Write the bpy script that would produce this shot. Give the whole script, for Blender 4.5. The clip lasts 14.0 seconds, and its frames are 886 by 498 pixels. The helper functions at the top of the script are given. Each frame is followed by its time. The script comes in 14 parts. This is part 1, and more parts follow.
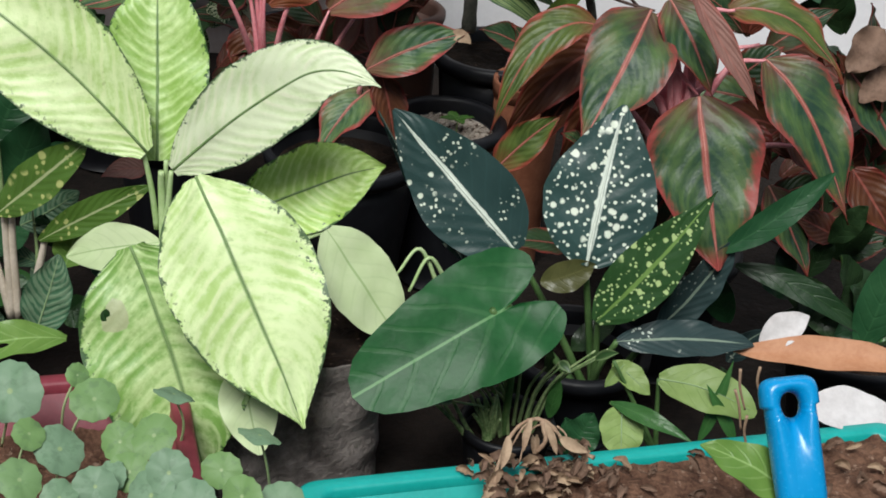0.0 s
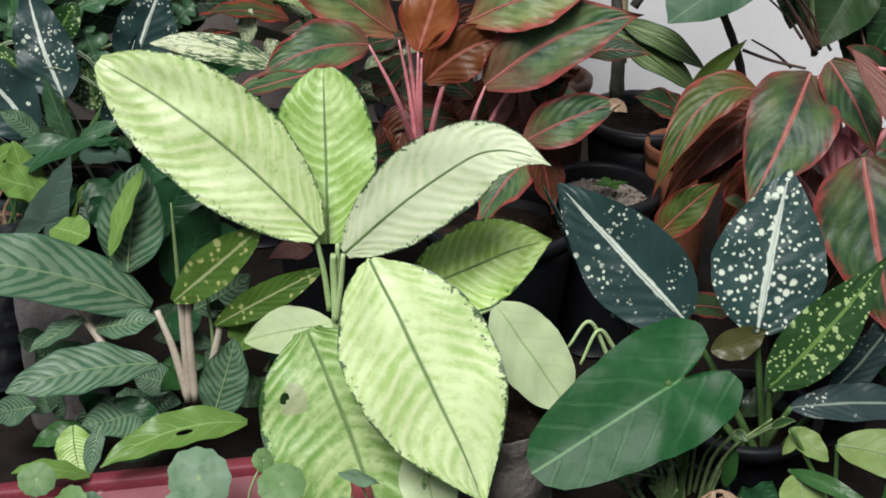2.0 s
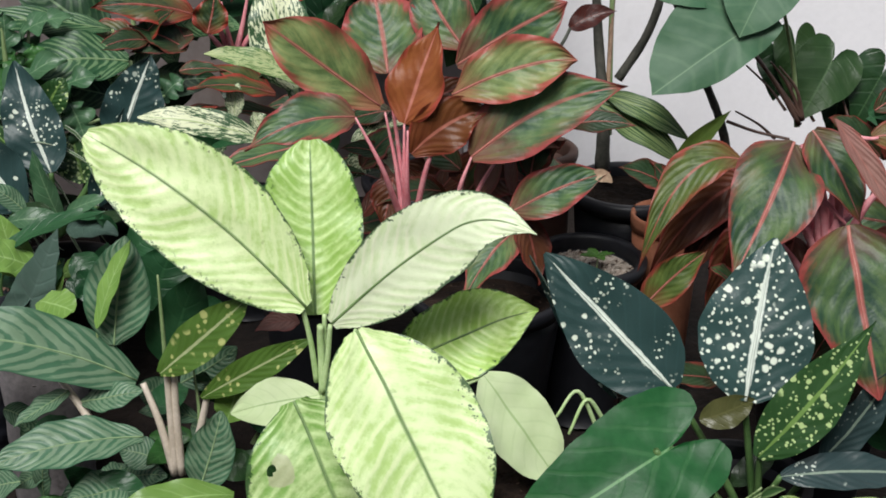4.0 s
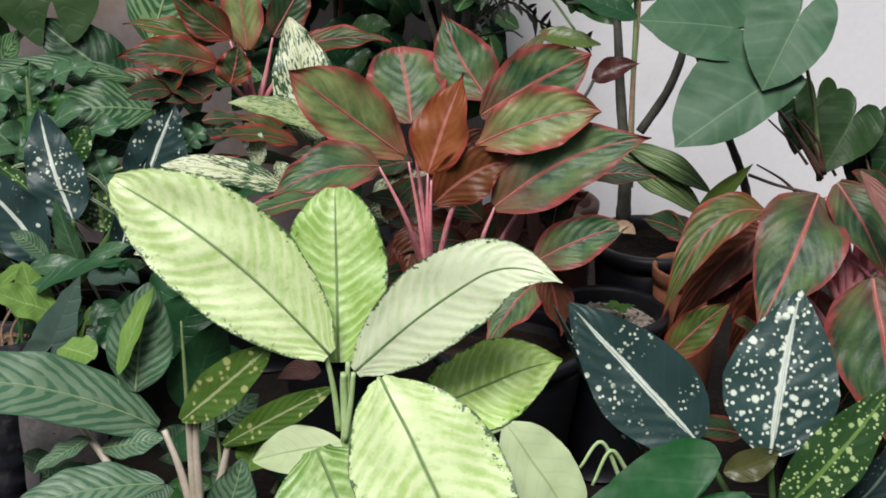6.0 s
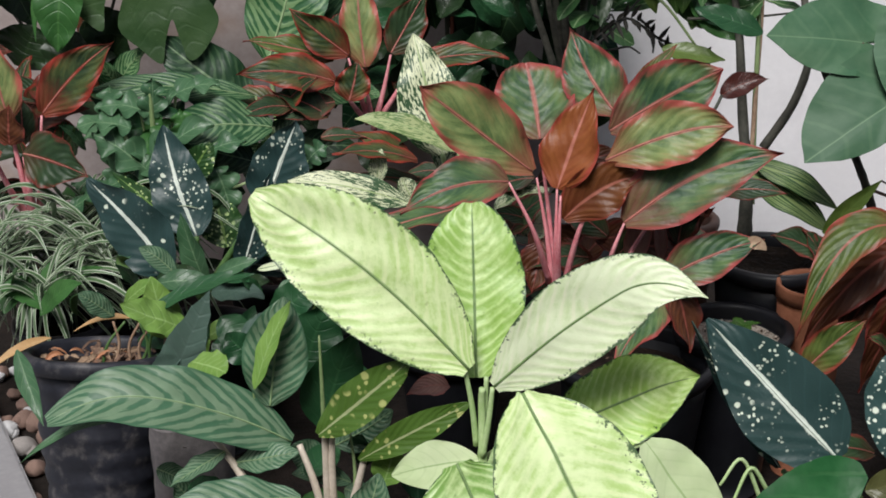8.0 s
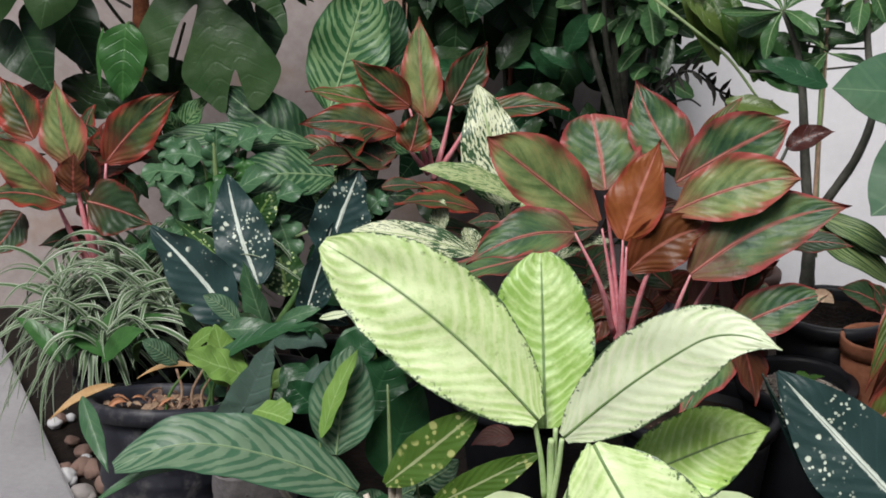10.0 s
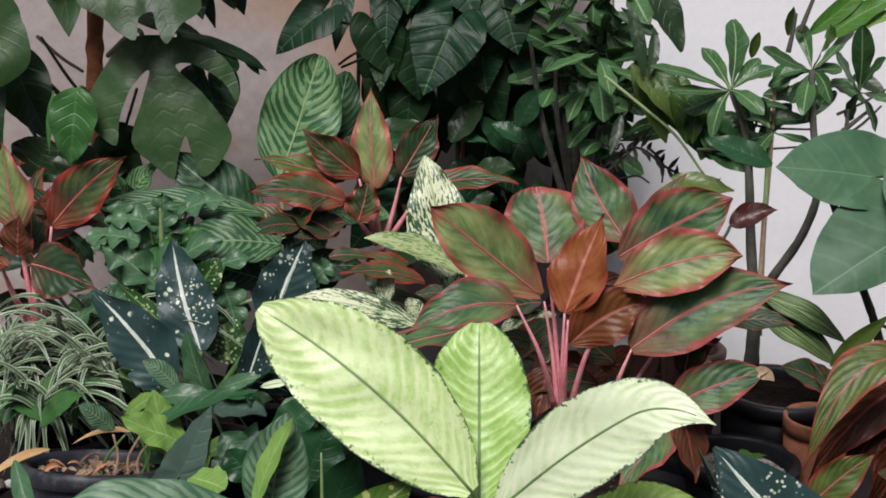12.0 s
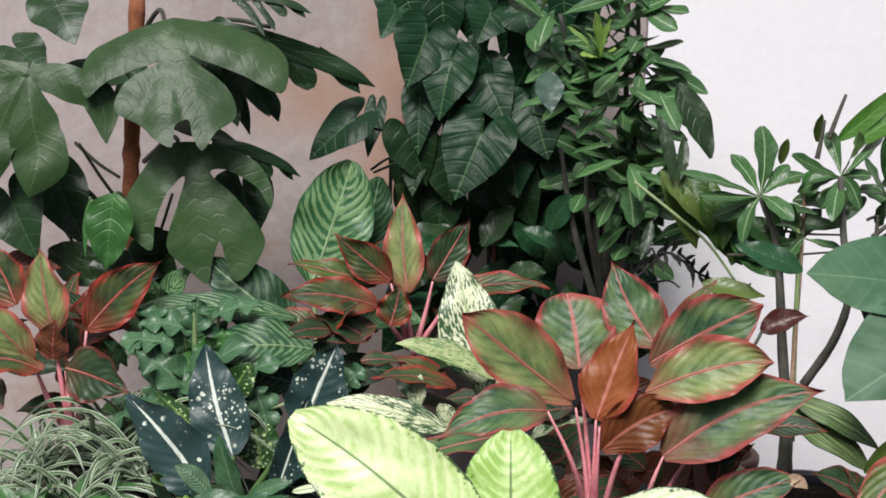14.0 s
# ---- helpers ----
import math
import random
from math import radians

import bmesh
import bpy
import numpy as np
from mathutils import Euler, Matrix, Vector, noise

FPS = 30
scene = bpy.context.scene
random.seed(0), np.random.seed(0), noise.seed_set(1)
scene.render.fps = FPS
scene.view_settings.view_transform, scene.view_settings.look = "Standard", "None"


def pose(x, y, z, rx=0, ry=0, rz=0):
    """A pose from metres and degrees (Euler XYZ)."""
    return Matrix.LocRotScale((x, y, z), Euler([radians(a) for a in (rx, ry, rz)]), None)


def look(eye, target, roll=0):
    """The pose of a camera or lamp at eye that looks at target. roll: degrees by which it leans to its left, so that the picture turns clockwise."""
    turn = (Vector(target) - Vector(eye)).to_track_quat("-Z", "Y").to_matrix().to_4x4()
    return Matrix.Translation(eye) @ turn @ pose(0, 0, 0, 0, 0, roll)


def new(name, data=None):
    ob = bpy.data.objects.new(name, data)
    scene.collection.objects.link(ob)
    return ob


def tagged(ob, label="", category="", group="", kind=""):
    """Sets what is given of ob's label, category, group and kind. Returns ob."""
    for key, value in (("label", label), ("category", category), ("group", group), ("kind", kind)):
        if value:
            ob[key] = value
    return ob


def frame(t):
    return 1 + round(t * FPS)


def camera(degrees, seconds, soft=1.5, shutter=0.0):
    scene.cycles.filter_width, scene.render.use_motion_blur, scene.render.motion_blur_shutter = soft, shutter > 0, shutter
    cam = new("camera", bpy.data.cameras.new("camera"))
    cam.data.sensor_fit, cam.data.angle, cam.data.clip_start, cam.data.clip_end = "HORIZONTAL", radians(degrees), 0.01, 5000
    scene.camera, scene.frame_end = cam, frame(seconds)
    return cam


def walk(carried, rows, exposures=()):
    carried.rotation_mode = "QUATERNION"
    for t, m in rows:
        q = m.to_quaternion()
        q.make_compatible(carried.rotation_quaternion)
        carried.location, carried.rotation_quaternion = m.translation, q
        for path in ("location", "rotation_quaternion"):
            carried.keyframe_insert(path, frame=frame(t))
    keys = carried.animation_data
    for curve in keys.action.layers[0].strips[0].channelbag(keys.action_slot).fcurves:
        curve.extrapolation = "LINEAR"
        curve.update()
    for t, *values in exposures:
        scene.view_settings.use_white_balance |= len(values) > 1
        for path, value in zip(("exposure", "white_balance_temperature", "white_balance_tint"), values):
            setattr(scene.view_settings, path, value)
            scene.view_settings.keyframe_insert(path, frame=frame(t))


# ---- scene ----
cam = camera(32.5, 14.0, soft=1.75)
PATH = [
    (0, (0.203, 0.008, 0.995), (0.364, 1.745, 0.016), 5.0),
    (0.5, (0.167, 0.008, 1.005), (0.299, 1.75, 0.03), 4.2),
    (1, (0.144, 0.012, 0.998), (0.235, 1.748, 0.01), 3.1),
    (1.5, (0.142, 0.015, 0.999), (0.191, 1.744, -0.005), 1.9),
    (2, (0.142, 0.016, 1.025), (0.159, 1.783, 0.09), 0.7),
    (2.5, (0.144, 0.01, 1.032), (0.163, 1.795, 0.129), 0.5),
    (3, (0.145, 0.011, 1.022), (0.169, 1.797, 0.122), 0.5),
    (3.5, (0.144, 0.011, 1.02), (0.173, 1.806, 0.14), 0.5),
    (3.7, (0.144, 0.012, 1.019), (0.175, 1.816, 0.155), 0.5),
    (5.8, (0.129, 0.004, 1.016), (0.155, 1.845, 0.235), 1.0),
    (6, (0.128, 0.009, 1.007), (0.148, 1.854, 0.236), 0.9),
    (6.5, (0.113, 0.009, 1.009), (0.118, 1.862, 0.257), 0.7),
    (7, (0.096, 0.008, 0.999), (0.074, 1.866, 0.261), 0.3),
    (7.5, (0.066, 0.005, 1.004), (0.025, 1.861, 0.26), 0.2),
    (8, (0.05, 0.008, 1.0), (-0.008, 1.862, 0.254), 0.1),
    (8.2, (0.048, 0.007, 0.997), (-0.017, 1.862, 0.25), -0.0),
    (10.3, (0.011, 0.005, 0.998), (-0.098, 1.887, 0.329), 0.1),
    (10.5, (0.018, 0.006, 1.003), (-0.096, 1.89, 0.342), 0.1),
    (11, (0.029, 0.007, 0.998), (-0.088, 1.899, 0.362), 0.2),
    (11.5, (0.037, 0.007, 0.985), (-0.058, 1.91, 0.379), 0.9),
    (12, (0.045, 0.008, 0.986), (-0.021, 1.92, 0.404), 1.7),
    (12.5, (0.041, 0.007, 0.982), (-0.019, 1.927, 0.426), 1.9),
    (13, (0.035, 0.006, 0.978), (-0.04, 1.94, 0.473), 1.8),
    (13.5, (0.036, 0.003, 0.983), (-0.061, 1.946, 0.518), 1.6),
    (14, (0.044, 0.0, 1.001), (-0.067, 1.942, 0.539), 1.4),
]
EXPOSURES = ((0.0, -0.25, 6250, 6), (1.0, -0.22, 6250, 6), (1.5, 0.0, 6250, 7), (2.0, -0.3, 6250, 7), (3.0, -0.1, 6250, 8), (6.0, -0.24, 6300, 10), (11.0, -0.22, 6300, 11), (12.5, -0.14, 6300, 12), (13.0, 0.05, 6300, 12), (13.5, 0.02, 6300, 12), (14.0, 0.14, 6300, 12))
walk(cam, [(t, look(eye, target, roll)) for t, eye, target, roll in PATH], EXPOSURES)

# ---------- daylight ----------
world = bpy.data.worlds.new("sky")
world.use_nodes = True
scene.world = world
sky = world.node_tree.nodes.new("ShaderNodeTexSky")
sky.sky_type = "NISHITA"
sky.sun_disc = False
sky.sun_elevation, sky.sun_rotation = radians(57), radians(197)
sky.air_density, sky.dust_density, sky.ozone_density = 1.0, 4.0, 1.0
world.node_tree.links.new(sky.outputs[0], world.node_tree.nodes["Background"].inputs[0])
world.node_tree.nodes["Background"].inputs[1].default_value = 0.082
sun = new("sun", bpy.data.lights.new("sun", "SUN"))
sun.data.energy, sun.data.angle, sun.data.color = 4.3, radians(24), (1.0, 0.97, 0.93)
sun.matrix_world = look((-0.9, -1.7, 4.6), (0, 1.2, 0))

# ---------- materials ----------


def mat_base(name, rough=0.5, spec=0.5, metal=0.0):
    m = bpy.data.materials.new(name)
    m.use_nodes = True
    nt = m.node_tree
    bsdf = nt.nodes["Principled BSDF"]
    bsdf.inputs["Roughness"].default_value = rough
    bsdf.inputs["Specular IOR Level"].default_value = spec
    bsdf.inputs["Metallic"].default_value = metal
    return m, nt, bsdf


class Net:
    """Short hand for building shader nodes."""

    def __init__(self, nt):
        self.nt = nt

    def node(self, kind, **props):
        n = self.nt.nodes.new(kind)
        for key, value in props.items():
            if key == "operation":
                n.operation = value
            elif key == "feature":
                n.feature = value
            elif key == "blend":
                n.blend_type = value
        return n

    def plug(self, socket, value):
        if isinstance(value, bpy.types.NodeSocket):
            self.nt.links.new(value, socket)
        elif isinstance(value, tuple) and len(value) == 3 and socket.type == "RGBA":
            socket.default_value = (*value, 1)
        else:
            socket.default_value = value

    def math(self, op, a, b=0.0, c=None):
        n = self.node("ShaderNodeMath", operation=op)
        self.plug(n.inputs[0], a)
        self.plug(n.inputs[1], b)
        if c is not None:
            self.plug(n.inputs[2], c)
        return n.outputs[0]

    def step(self, value, lo, hi):
        """0 below lo, 1 above hi, smooth between."""
        n = self.node("ShaderNodeMapRange")
        n.interpolation_type = "SMOOTHSTEP"
        self.plug(n.inputs[0], value)
        n.inputs[1].default_value, n.inputs[2].default_value = lo, hi
        return n.outputs[0]

    def mix(self, fac, a, b, blend="MIX"):
        n = self.node("ShaderNodeMix")
        n.data_type = "RGBA"
        n.blend_type = blend
        self.plug(n.inputs[0], fac)
        self.plug(n.inputs[6], a)
        self.plug(n.inputs[7], b)
        return n.outputs[2]

    def noise(self, scale, detail=3.0, rough=0.55, vec=None):
        n = self.node("ShaderNodeTexNoise")
        n.inputs["Scale"].default_value = scale
        n.inputs["Detail"].default_value = detail
        n.inputs["Roughness"].default_value = rough
        if vec is not None:
            self.plug(n.inputs["Vector"], vec)
        return n.outputs[0]

    def spots(self, scale, lo, hi, vec=None):
        n = self.node("ShaderNodeTexVoronoi", feature="F1")
        n.inputs["Scale"].default_value = scale
        if vec is not None:
            self.plug(n.inputs["Vector"], vec)
        return self.step(n.outputs["Distance"], hi, lo), n.outputs["Color"]

    def coords(self):
        return self.node("ShaderNodeTexCoord").outputs["Object"]

    def shifted(self, amount=7.0):
        """Object coordinates, moved by a random step for each object."""
        tc = self.coords()
        info = self.node("ShaderNodeObjectInfo").outputs["Random"]
        v = self.node("ShaderNodeVectorMath", operation="ADD")
        self.plug(v.inputs[0], tc)
        self.plug(v.inputs[1], self.math("MULTIPLY", info, amount))
        return v.outputs[0]

    def bump(self, bsdf, height, strength, distance=0.002):
        n = self.node("ShaderNodeBump")
        n.inputs["Strength"].default_value = strength
        n.inputs["Distance"].default_value = distance
        self.plug(n.inputs["Height"], height)
        self.nt.links.new(n.outputs[0], bsdf.inputs["Normal"])


def leaf_coords(net):
    """Across (0 at the midrib, 1 at the edge), signed across, along (0 at the base), from the blade's UVs."""
    uv = net.node("ShaderNodeUVMap").outputs[0]
    sep = net.node("ShaderNodeSeparateXYZ")
    net.plug(sep.inputs[0], uv)
    signed = net.math("MULTIPLY_ADD", sep.outputs[0], 2.0, -1.0)
    return net.math("ABSOLUTE", signed), signed, sep.outputs[1]


def side_veins(net, across, along, count, slant, wobble=0.0, vec=None):
    """A wave 0..1 that runs along the side veins."""
    s = net.math("MULTIPLY_ADD", along, float(count), net.math("MULTIPLY", across, -float(slant)))
    if wobble:
        s = net.math("ADD", s, net.math("MULTIPLY", net.math("SUBTRACT", net.noise(35, 2, 0.5, vec), 0.5), wobble))
    return net.math("MULTIPLY_ADD", net.math("SINE", net.math("MULTIPLY", s, 6.2832)), 0.5, 0.5)


def streaks(net, across, signed, along, count, slant, spread=1.3, detail=3.0):
    """Uneven streaks, about 0.3 to 0.7, that run along the side veins."""
    s = net.math("MULTIPLY_ADD", along, float(count), net.math("MULTIPLY", across, -float(slant)))
    xyz = net.node("ShaderNodeCombineXYZ")
    net.plug(xyz.inputs[0], s)
    net.plug(xyz.inputs[1], net.math("MULTIPLY", signed, spread))
    net.plug(xyz.inputs[2], net.math("MULTIPLY", net.node("ShaderNodeObjectInfo").outputs["Random"], 40.0))
    return net.noise(1.0, detail, 0.6, xyz.outputs[0])


def finish_leaf(m, net, bsdf, colour, rough=0.42, thin=0.25, relief=None, strength=0.3, sheen=0.5):
    net.plug(bsdf.inputs["Base Color"], colour)
    bsdf.inputs["Roughness"].default_value = rough
    bsdf.inputs["Specular IOR Level"].default_value = sheen
    if relief is not None:
        net.bump(bsdf, relief, strength, 0.003)
    if thin:
        glow = net.node("ShaderNodeBsdfTranslucent")
        net.plug(glow.inputs[0], colour)
        mixer = net.node("ShaderNodeMixShader")
        mixer.inputs[0].default_value = thin
        out = net.nt.nodes["Material Output"]
        net.nt.links.new(bsdf.outputs[0], mixer.inputs[1])
        net.nt.links.new(glow.outputs[0], mixer.inputs[2])
        net.nt.links.new(mixer.outputs[0], out.inputs[0])
    return m


def leaf_cane(name, light, green, mottle, edge=(0.016, 0.070, 0.018), scar=None):
    """Dumb cane: pale blade, faint paler side veins, soft green mottling between them and a ragged green margin."""
    m, nt, bsdf = mat_base(name)
    net = Net(nt)
    across, signed, along = leaf_coords(net)
    vec = net.shifted()
    bow = net.math("POWER", across, 1.4)
    veins = side_veins(net, bow, along, 15, 3.0, 0.6, vec)
    bars = streaks(net, bow, signed, along, 30, 6.0, 3.4, 4.0)
    patch, fine = net.noise(24, 4, 0.62, vec), net.noise(150, 3, 0.65, vec)
    cover = net.math("MULTIPLY_ADD", patch, 0.5, net.math("MULTIPLY_ADD", bars, 0.38, net.math("MULTIPLY", fine, 0.22)))
    cover = net.math("ADD", cover, net.math("MULTIPLY", net.step(across, 0.1, 1.0), 0.03 + 0.05 * mottle))
    cover = net.math("SUBTRACT", cover, net.math("MULTIPLY", veins, 0.06))
    colour = net.mix(net.step(cover, 0.50 - mottle * 0.20, 0.74 - mottle * 0.16), light, green)
    cream = tuple(min(0.9, 1.08 * c + 0.03) for c in light)
    colour = net.mix(net.math("MULTIPLY", net.step(veins, 0.6, 1.0), net.math("MULTIPLY", net.step(patch, 0.40, 0.62), 0.5)), colour, cream)
    dark = tuple(0.55 * a + 0.45 * b for a, b in zip(green, edge))
    flecks = net.math("MULTIPLY", net.step(bars, 0.56, 0.66), net.step(net.noise(75, 3, 0.6, vec), 0.64 - 0.10 * mottle, 0.72 - 0.10 * mottle))
    colour = net.mix(net.math("MULTIPLY", flecks, 0.30 + 0.3 * mottle), colour, dark)
    crumbs = net.math("MULTIPLY", net.step(net.noise(190, 3, 0.6, vec), 0.57, 0.63), net.step(net.math("ADD", across, net.math("MULTIPLY", net.noise(45, 3, 0.6, vec), 0.5)), 1.06, 1.22))
    ragged = net.math("ADD", across, net.math("MULTIPLY", net.math("SUBTRACT", net.noise(60, 4, 0.7, vec), 0.5), 0.30))
    ragged = net.math("ADD", ragged, net.math("MULTIPLY", net.math("SUBTRACT", net.noise(230, 2, 0.6, vec), 0.5), 0.16))
    line = net.step(ragged, 0.945, 0.985)
    colour = net.mix(net.math("MULTIPLY", net.math("MAXIMUM", crumbs, line), 0.9), colour, edge)
    if scar:
        du, dv = net.math("DIVIDE", net.math("SUBTRACT", signed, scar[0]), scar[2]), net.math("DIVIDE", net.math("SUBTRACT", along, scar[1]), scar[3])
        reach = net.math("ADD", net.math("ADD", net.math("MULTIPLY", du, du), net.math("MULTIPLY", dv, dv)), net.math("MULTIPLY", net.noise(45, 4, 0.6, vec), 2.2))
        colour = net.mix(net.math("MULTIPLY", net.step(reach, 2.1, 1.9), 0.8), colour, (0.44, 0.46, 0.28))
    rib = net.math("SUBTRACT", 1.0, net.step(across, 0.015, 0.045))
    colour = net.mix(net.math("MULTIPLY", rib, 0.7), colour, (0.15, 0.26, 0.09))
    return finish_leaf(m, net, bsdf, colour, 0.40, 0.22, net.math("MULTIPLY_ADD", veins, 0.45, net.math("ADD", patch, net.math("MULTIPLY", fine, 0.6))), 0.28)


def leaf_speckled(name, deep, spot, density=0.5, rib=(0.62, 0.68, 0.60), scale=70):
    """Deep green blade with a white midrib and scattered white flecks."""
    m, nt, bsdf = mat_base(name)
    net = Net(nt)
    across, signed, along = leaf_coords(net)
    vec = net.shifted()
    tone = net.noise(18, 4, 0.6, vec)
    veins = side_veins(net, across, along, 9, 2.5, 0.2, vec)
    colour = net.mix(net.math("MULTIPLY", tone, 0.7), deep, tuple(c * 1.9 for c in deep))
    colour = net.mix(net.math("MULTIPLY", net.step(veins, 0.9, 1.0), 0.15), colour, tuple(c * 2.4 for c in deep))
    jitter = net.node("ShaderNodeTexNoise")
    jitter.inputs["Scale"].default_value, jitter.inputs["Detail"].default_value = 130.0, 2.0
    net.plug(jitter.inputs["Vector"], vec)
    moved = net.node("ShaderNodeVectorMath", operation="MULTIPLY_ADD")
    net.plug(moved.inputs[0], jitter.outputs["Color"])
    moved.inputs[1].default_value = (0.0045, 0.0045, 0.0045)
    net.plug(moved.inputs[2], vec)
    small, _ = net.spots(scale * 2.5, 0.20, 0.34, moved.outputs[0])
    large, _ = net.spots(scale * 1.05, 0.19, 0.29, moved.outputs[0])
    where = net.step(net.noise(26, 2, 0.5, vec), 0.62 - 0.2 * density, 0.70 - 0.2 * density)
    few = net.step(net.noise(15, 2, 0.5, vec), 0.66 - 0.16 * density, 0.72 - 0.16 * density)
    mask = net.math("MAXIMUM", net.math("MULTIPLY", small, where), net.math("MULTIPLY", large, few))
    colour = net.mix(mask, colour, spot)
    ragged = net.math("ADD", across, net.math("MULTIPLY", net.math("SUBTRACT", net.noise(110, 3, 0.6, vec), 0.5), 0.07))
    line = net.math("SUBTRACT", 1.0, net.step(ragged, 0.05, 0.085))
    line = net.math("MULTIPLY", line, net.step(along, 0.98, 0.80))
    colour = net.mix(line, colour, rib)
    return finish_leaf(m, net, bsdf, colour, 0.40, 0.06, net.math("MULTIPLY_ADD", veins, 0.35, net.noise(55, 4, 0.65, vec)), 0.35, 0.30)


def leaf_red(name, deep, pale, red, amount=0.5, rib=None):
    """Red-edged evergreen: deep green middle, a paler blotched zone outside it, a ragged red margin and a red midrib."""
    m, nt, bsdf = mat_base(name)
    net = Net(nt)
    across, signed, along = leaf_coords(net)
    vec = net.shifted()
    bow = net.math("POWER", across, 1.3)
    veins = side_veins(net, bow, along, 7, 3.0, 0.3, vec)
    feather = streaks(net, bow, signed, along, 15, 7.0, 3.2, 5.0)
    fine = streaks(net, bow, signed, along, 50, 22.0, 9.0, 3.0)
    patch, blotch = net.noise(30, 4, 0.65, vec), net.noise(13, 3, 0.6, vec)
    zone = net.math("SUBTRACT", 1.0, net.math("ABSOLUTE", net.math("MULTIPLY_ADD", across, 1.9, -1.05)))
    mask = net.math("ADD", net.math("MULTIPLY", feather, 0.38), net.math("ADD", net.math("MULTIPLY", patch, 0.50), net.math("MULTIPLY", fine, 0.15)))
    mask = net.math("ADD", mask, net.math("MULTIPLY_ADD", zone, 0.16, -0.10))
    mask = net.math("ADD", mask, net.math("MULTIPLY", net.math("SUBTRACT", blotch, 0.5), 0.35))
    colour = net.mix(net.step(mask, 0.34, 0.74), deep, pale)
    colour = net.mix(net.math("MULTIPLY", net.step(veins, 0.80, 1.0), net.math("MULTIPLY", net.step(across, 0.9, 0.3), 0.25)), colour, pale)
    half = tuple(0.62 * a + 0.38 * b for a, b in zip(red, deep))
    blush = net.math("ADD", net.math("MULTIPLY_ADD", blotch, 0.45, net.math("MULTIPLY", feather, 0.35)), net.math("MULTIPLY", net.math("MULTIPLY", across, across), 0.22))
    blush = net.math("ADD", blush, net.math("MULTIPLY", fine, 0.12))
    colour = net.mix(net.math("MULTIPLY", net.step(blush, 0.66 - 0.22 * amount, 0.90 - 0.20 * amount), 0.42), colour, half)
    ragged = net.math("ADD", across, net.math("MULTIPLY", net.math("SUBTRACT", feather, 0.5), 0.55))
    ragged = net.math("ADD", ragged, net.math("MULTIPLY", net.math("SUBTRACT", patch, 0.5), 0.60))
    colour = net.mix(net.math("MULTIPLY", net.step(ragged, 0.88 - 0.20 * amount, 1.05 - 0.08 * amount), 0.85), colour, red)
    base = net.math("ADD", along, net.math("MULTIPLY_ADD", net.math("SUBTRACT", blotch, 0.5), 0.5, net.math("MULTIPLY", net.math("SUBTRACT", feather, 0.5), 0.3)))
    colour = net.mix(net.math("MULTIPLY", net.step(base, 0.34, 0.02), 0.9 * amount), colour, half)
    tip = net.math("ADD", along, net.math("MULTIPLY", net.math("SUBTRACT", patch, 0.5), 0.3))
    colour = net.mix(net.math("MULTIPLY", net.step(tip, 0.84, 1.0), 0.85), colour, red)
    line = net.math("SUBTRACT", 1.0, net.step(across, 0.03, 0.085))
    colour = net.mix(net.math("MULTIPLY", line, 0.75), colour, rib or red)
    relief = net.math("MULTIPLY_ADD", veins, 0.35, net.math("ADD", patch, net.math("MULTIPLY", net.noise(80, 3, 0.6, vec), 0.5)))
    return finish_leaf(m, net, bsdf, colour, 0.44, 0.14, relief, 0.5, 0.32)


def leaf_striped(name, deep, pale, count=8, slant=3.4, cover=0.5, rib=None, loose=1.0):
    """Deep green blade with silvery feathered stripes along the side veins."""
    m, nt, bsdf = mat_base(name)
    net = Net(nt)
    across, signed, along = leaf_coords(net)
    vec = net.shifted()
    bow = net.math("POWER", across, 1.5)
    veins = side_veins(net, bow, along, count, slant, 0.25 + 0.75 * loose, vec)
    bars = streaks(net, bow, signed, along, count * 1.7, slant * 1.7, 2.4, 3.0)
    mix = net.math("MULTIPLY_ADD", net.math("SUBTRACT", bars, 0.5), 1.2 + 3.0 * loose, net.math("MULTIPLY", veins, 0.75))
    mask = net.step(mix, 0.50 - 0.6 * cover, 0.80 - 0.6 * cover)
    mask = net.math("MULTIPLY", mask, net.step(across, 1.0, 0.86))
    tone = net.mix(net.noise(70, 3, 0.6, vec), deep, tuple(c * 1.5 for c in deep))
    silver = net.mix(net.noise(45, 3, 0.6, vec), pale, tuple(c * 0.6 for c in pale))
    colour = net.mix(mask, tone, silver)
    line = net.math("SUBTRACT", 1.0, net.step(across, 0.02, 0.05))
    colour = net.mix(net.math("MULTIPLY", line, 0.8), colour, rib or pale)
    return finish_leaf(m, net, bsdf, colour, 0.42, 0.14, net.math("MULTIPLY_ADD", veins, 0.6, net.noise(45, 3, 0.6, vec)), 0.3, 0.32)


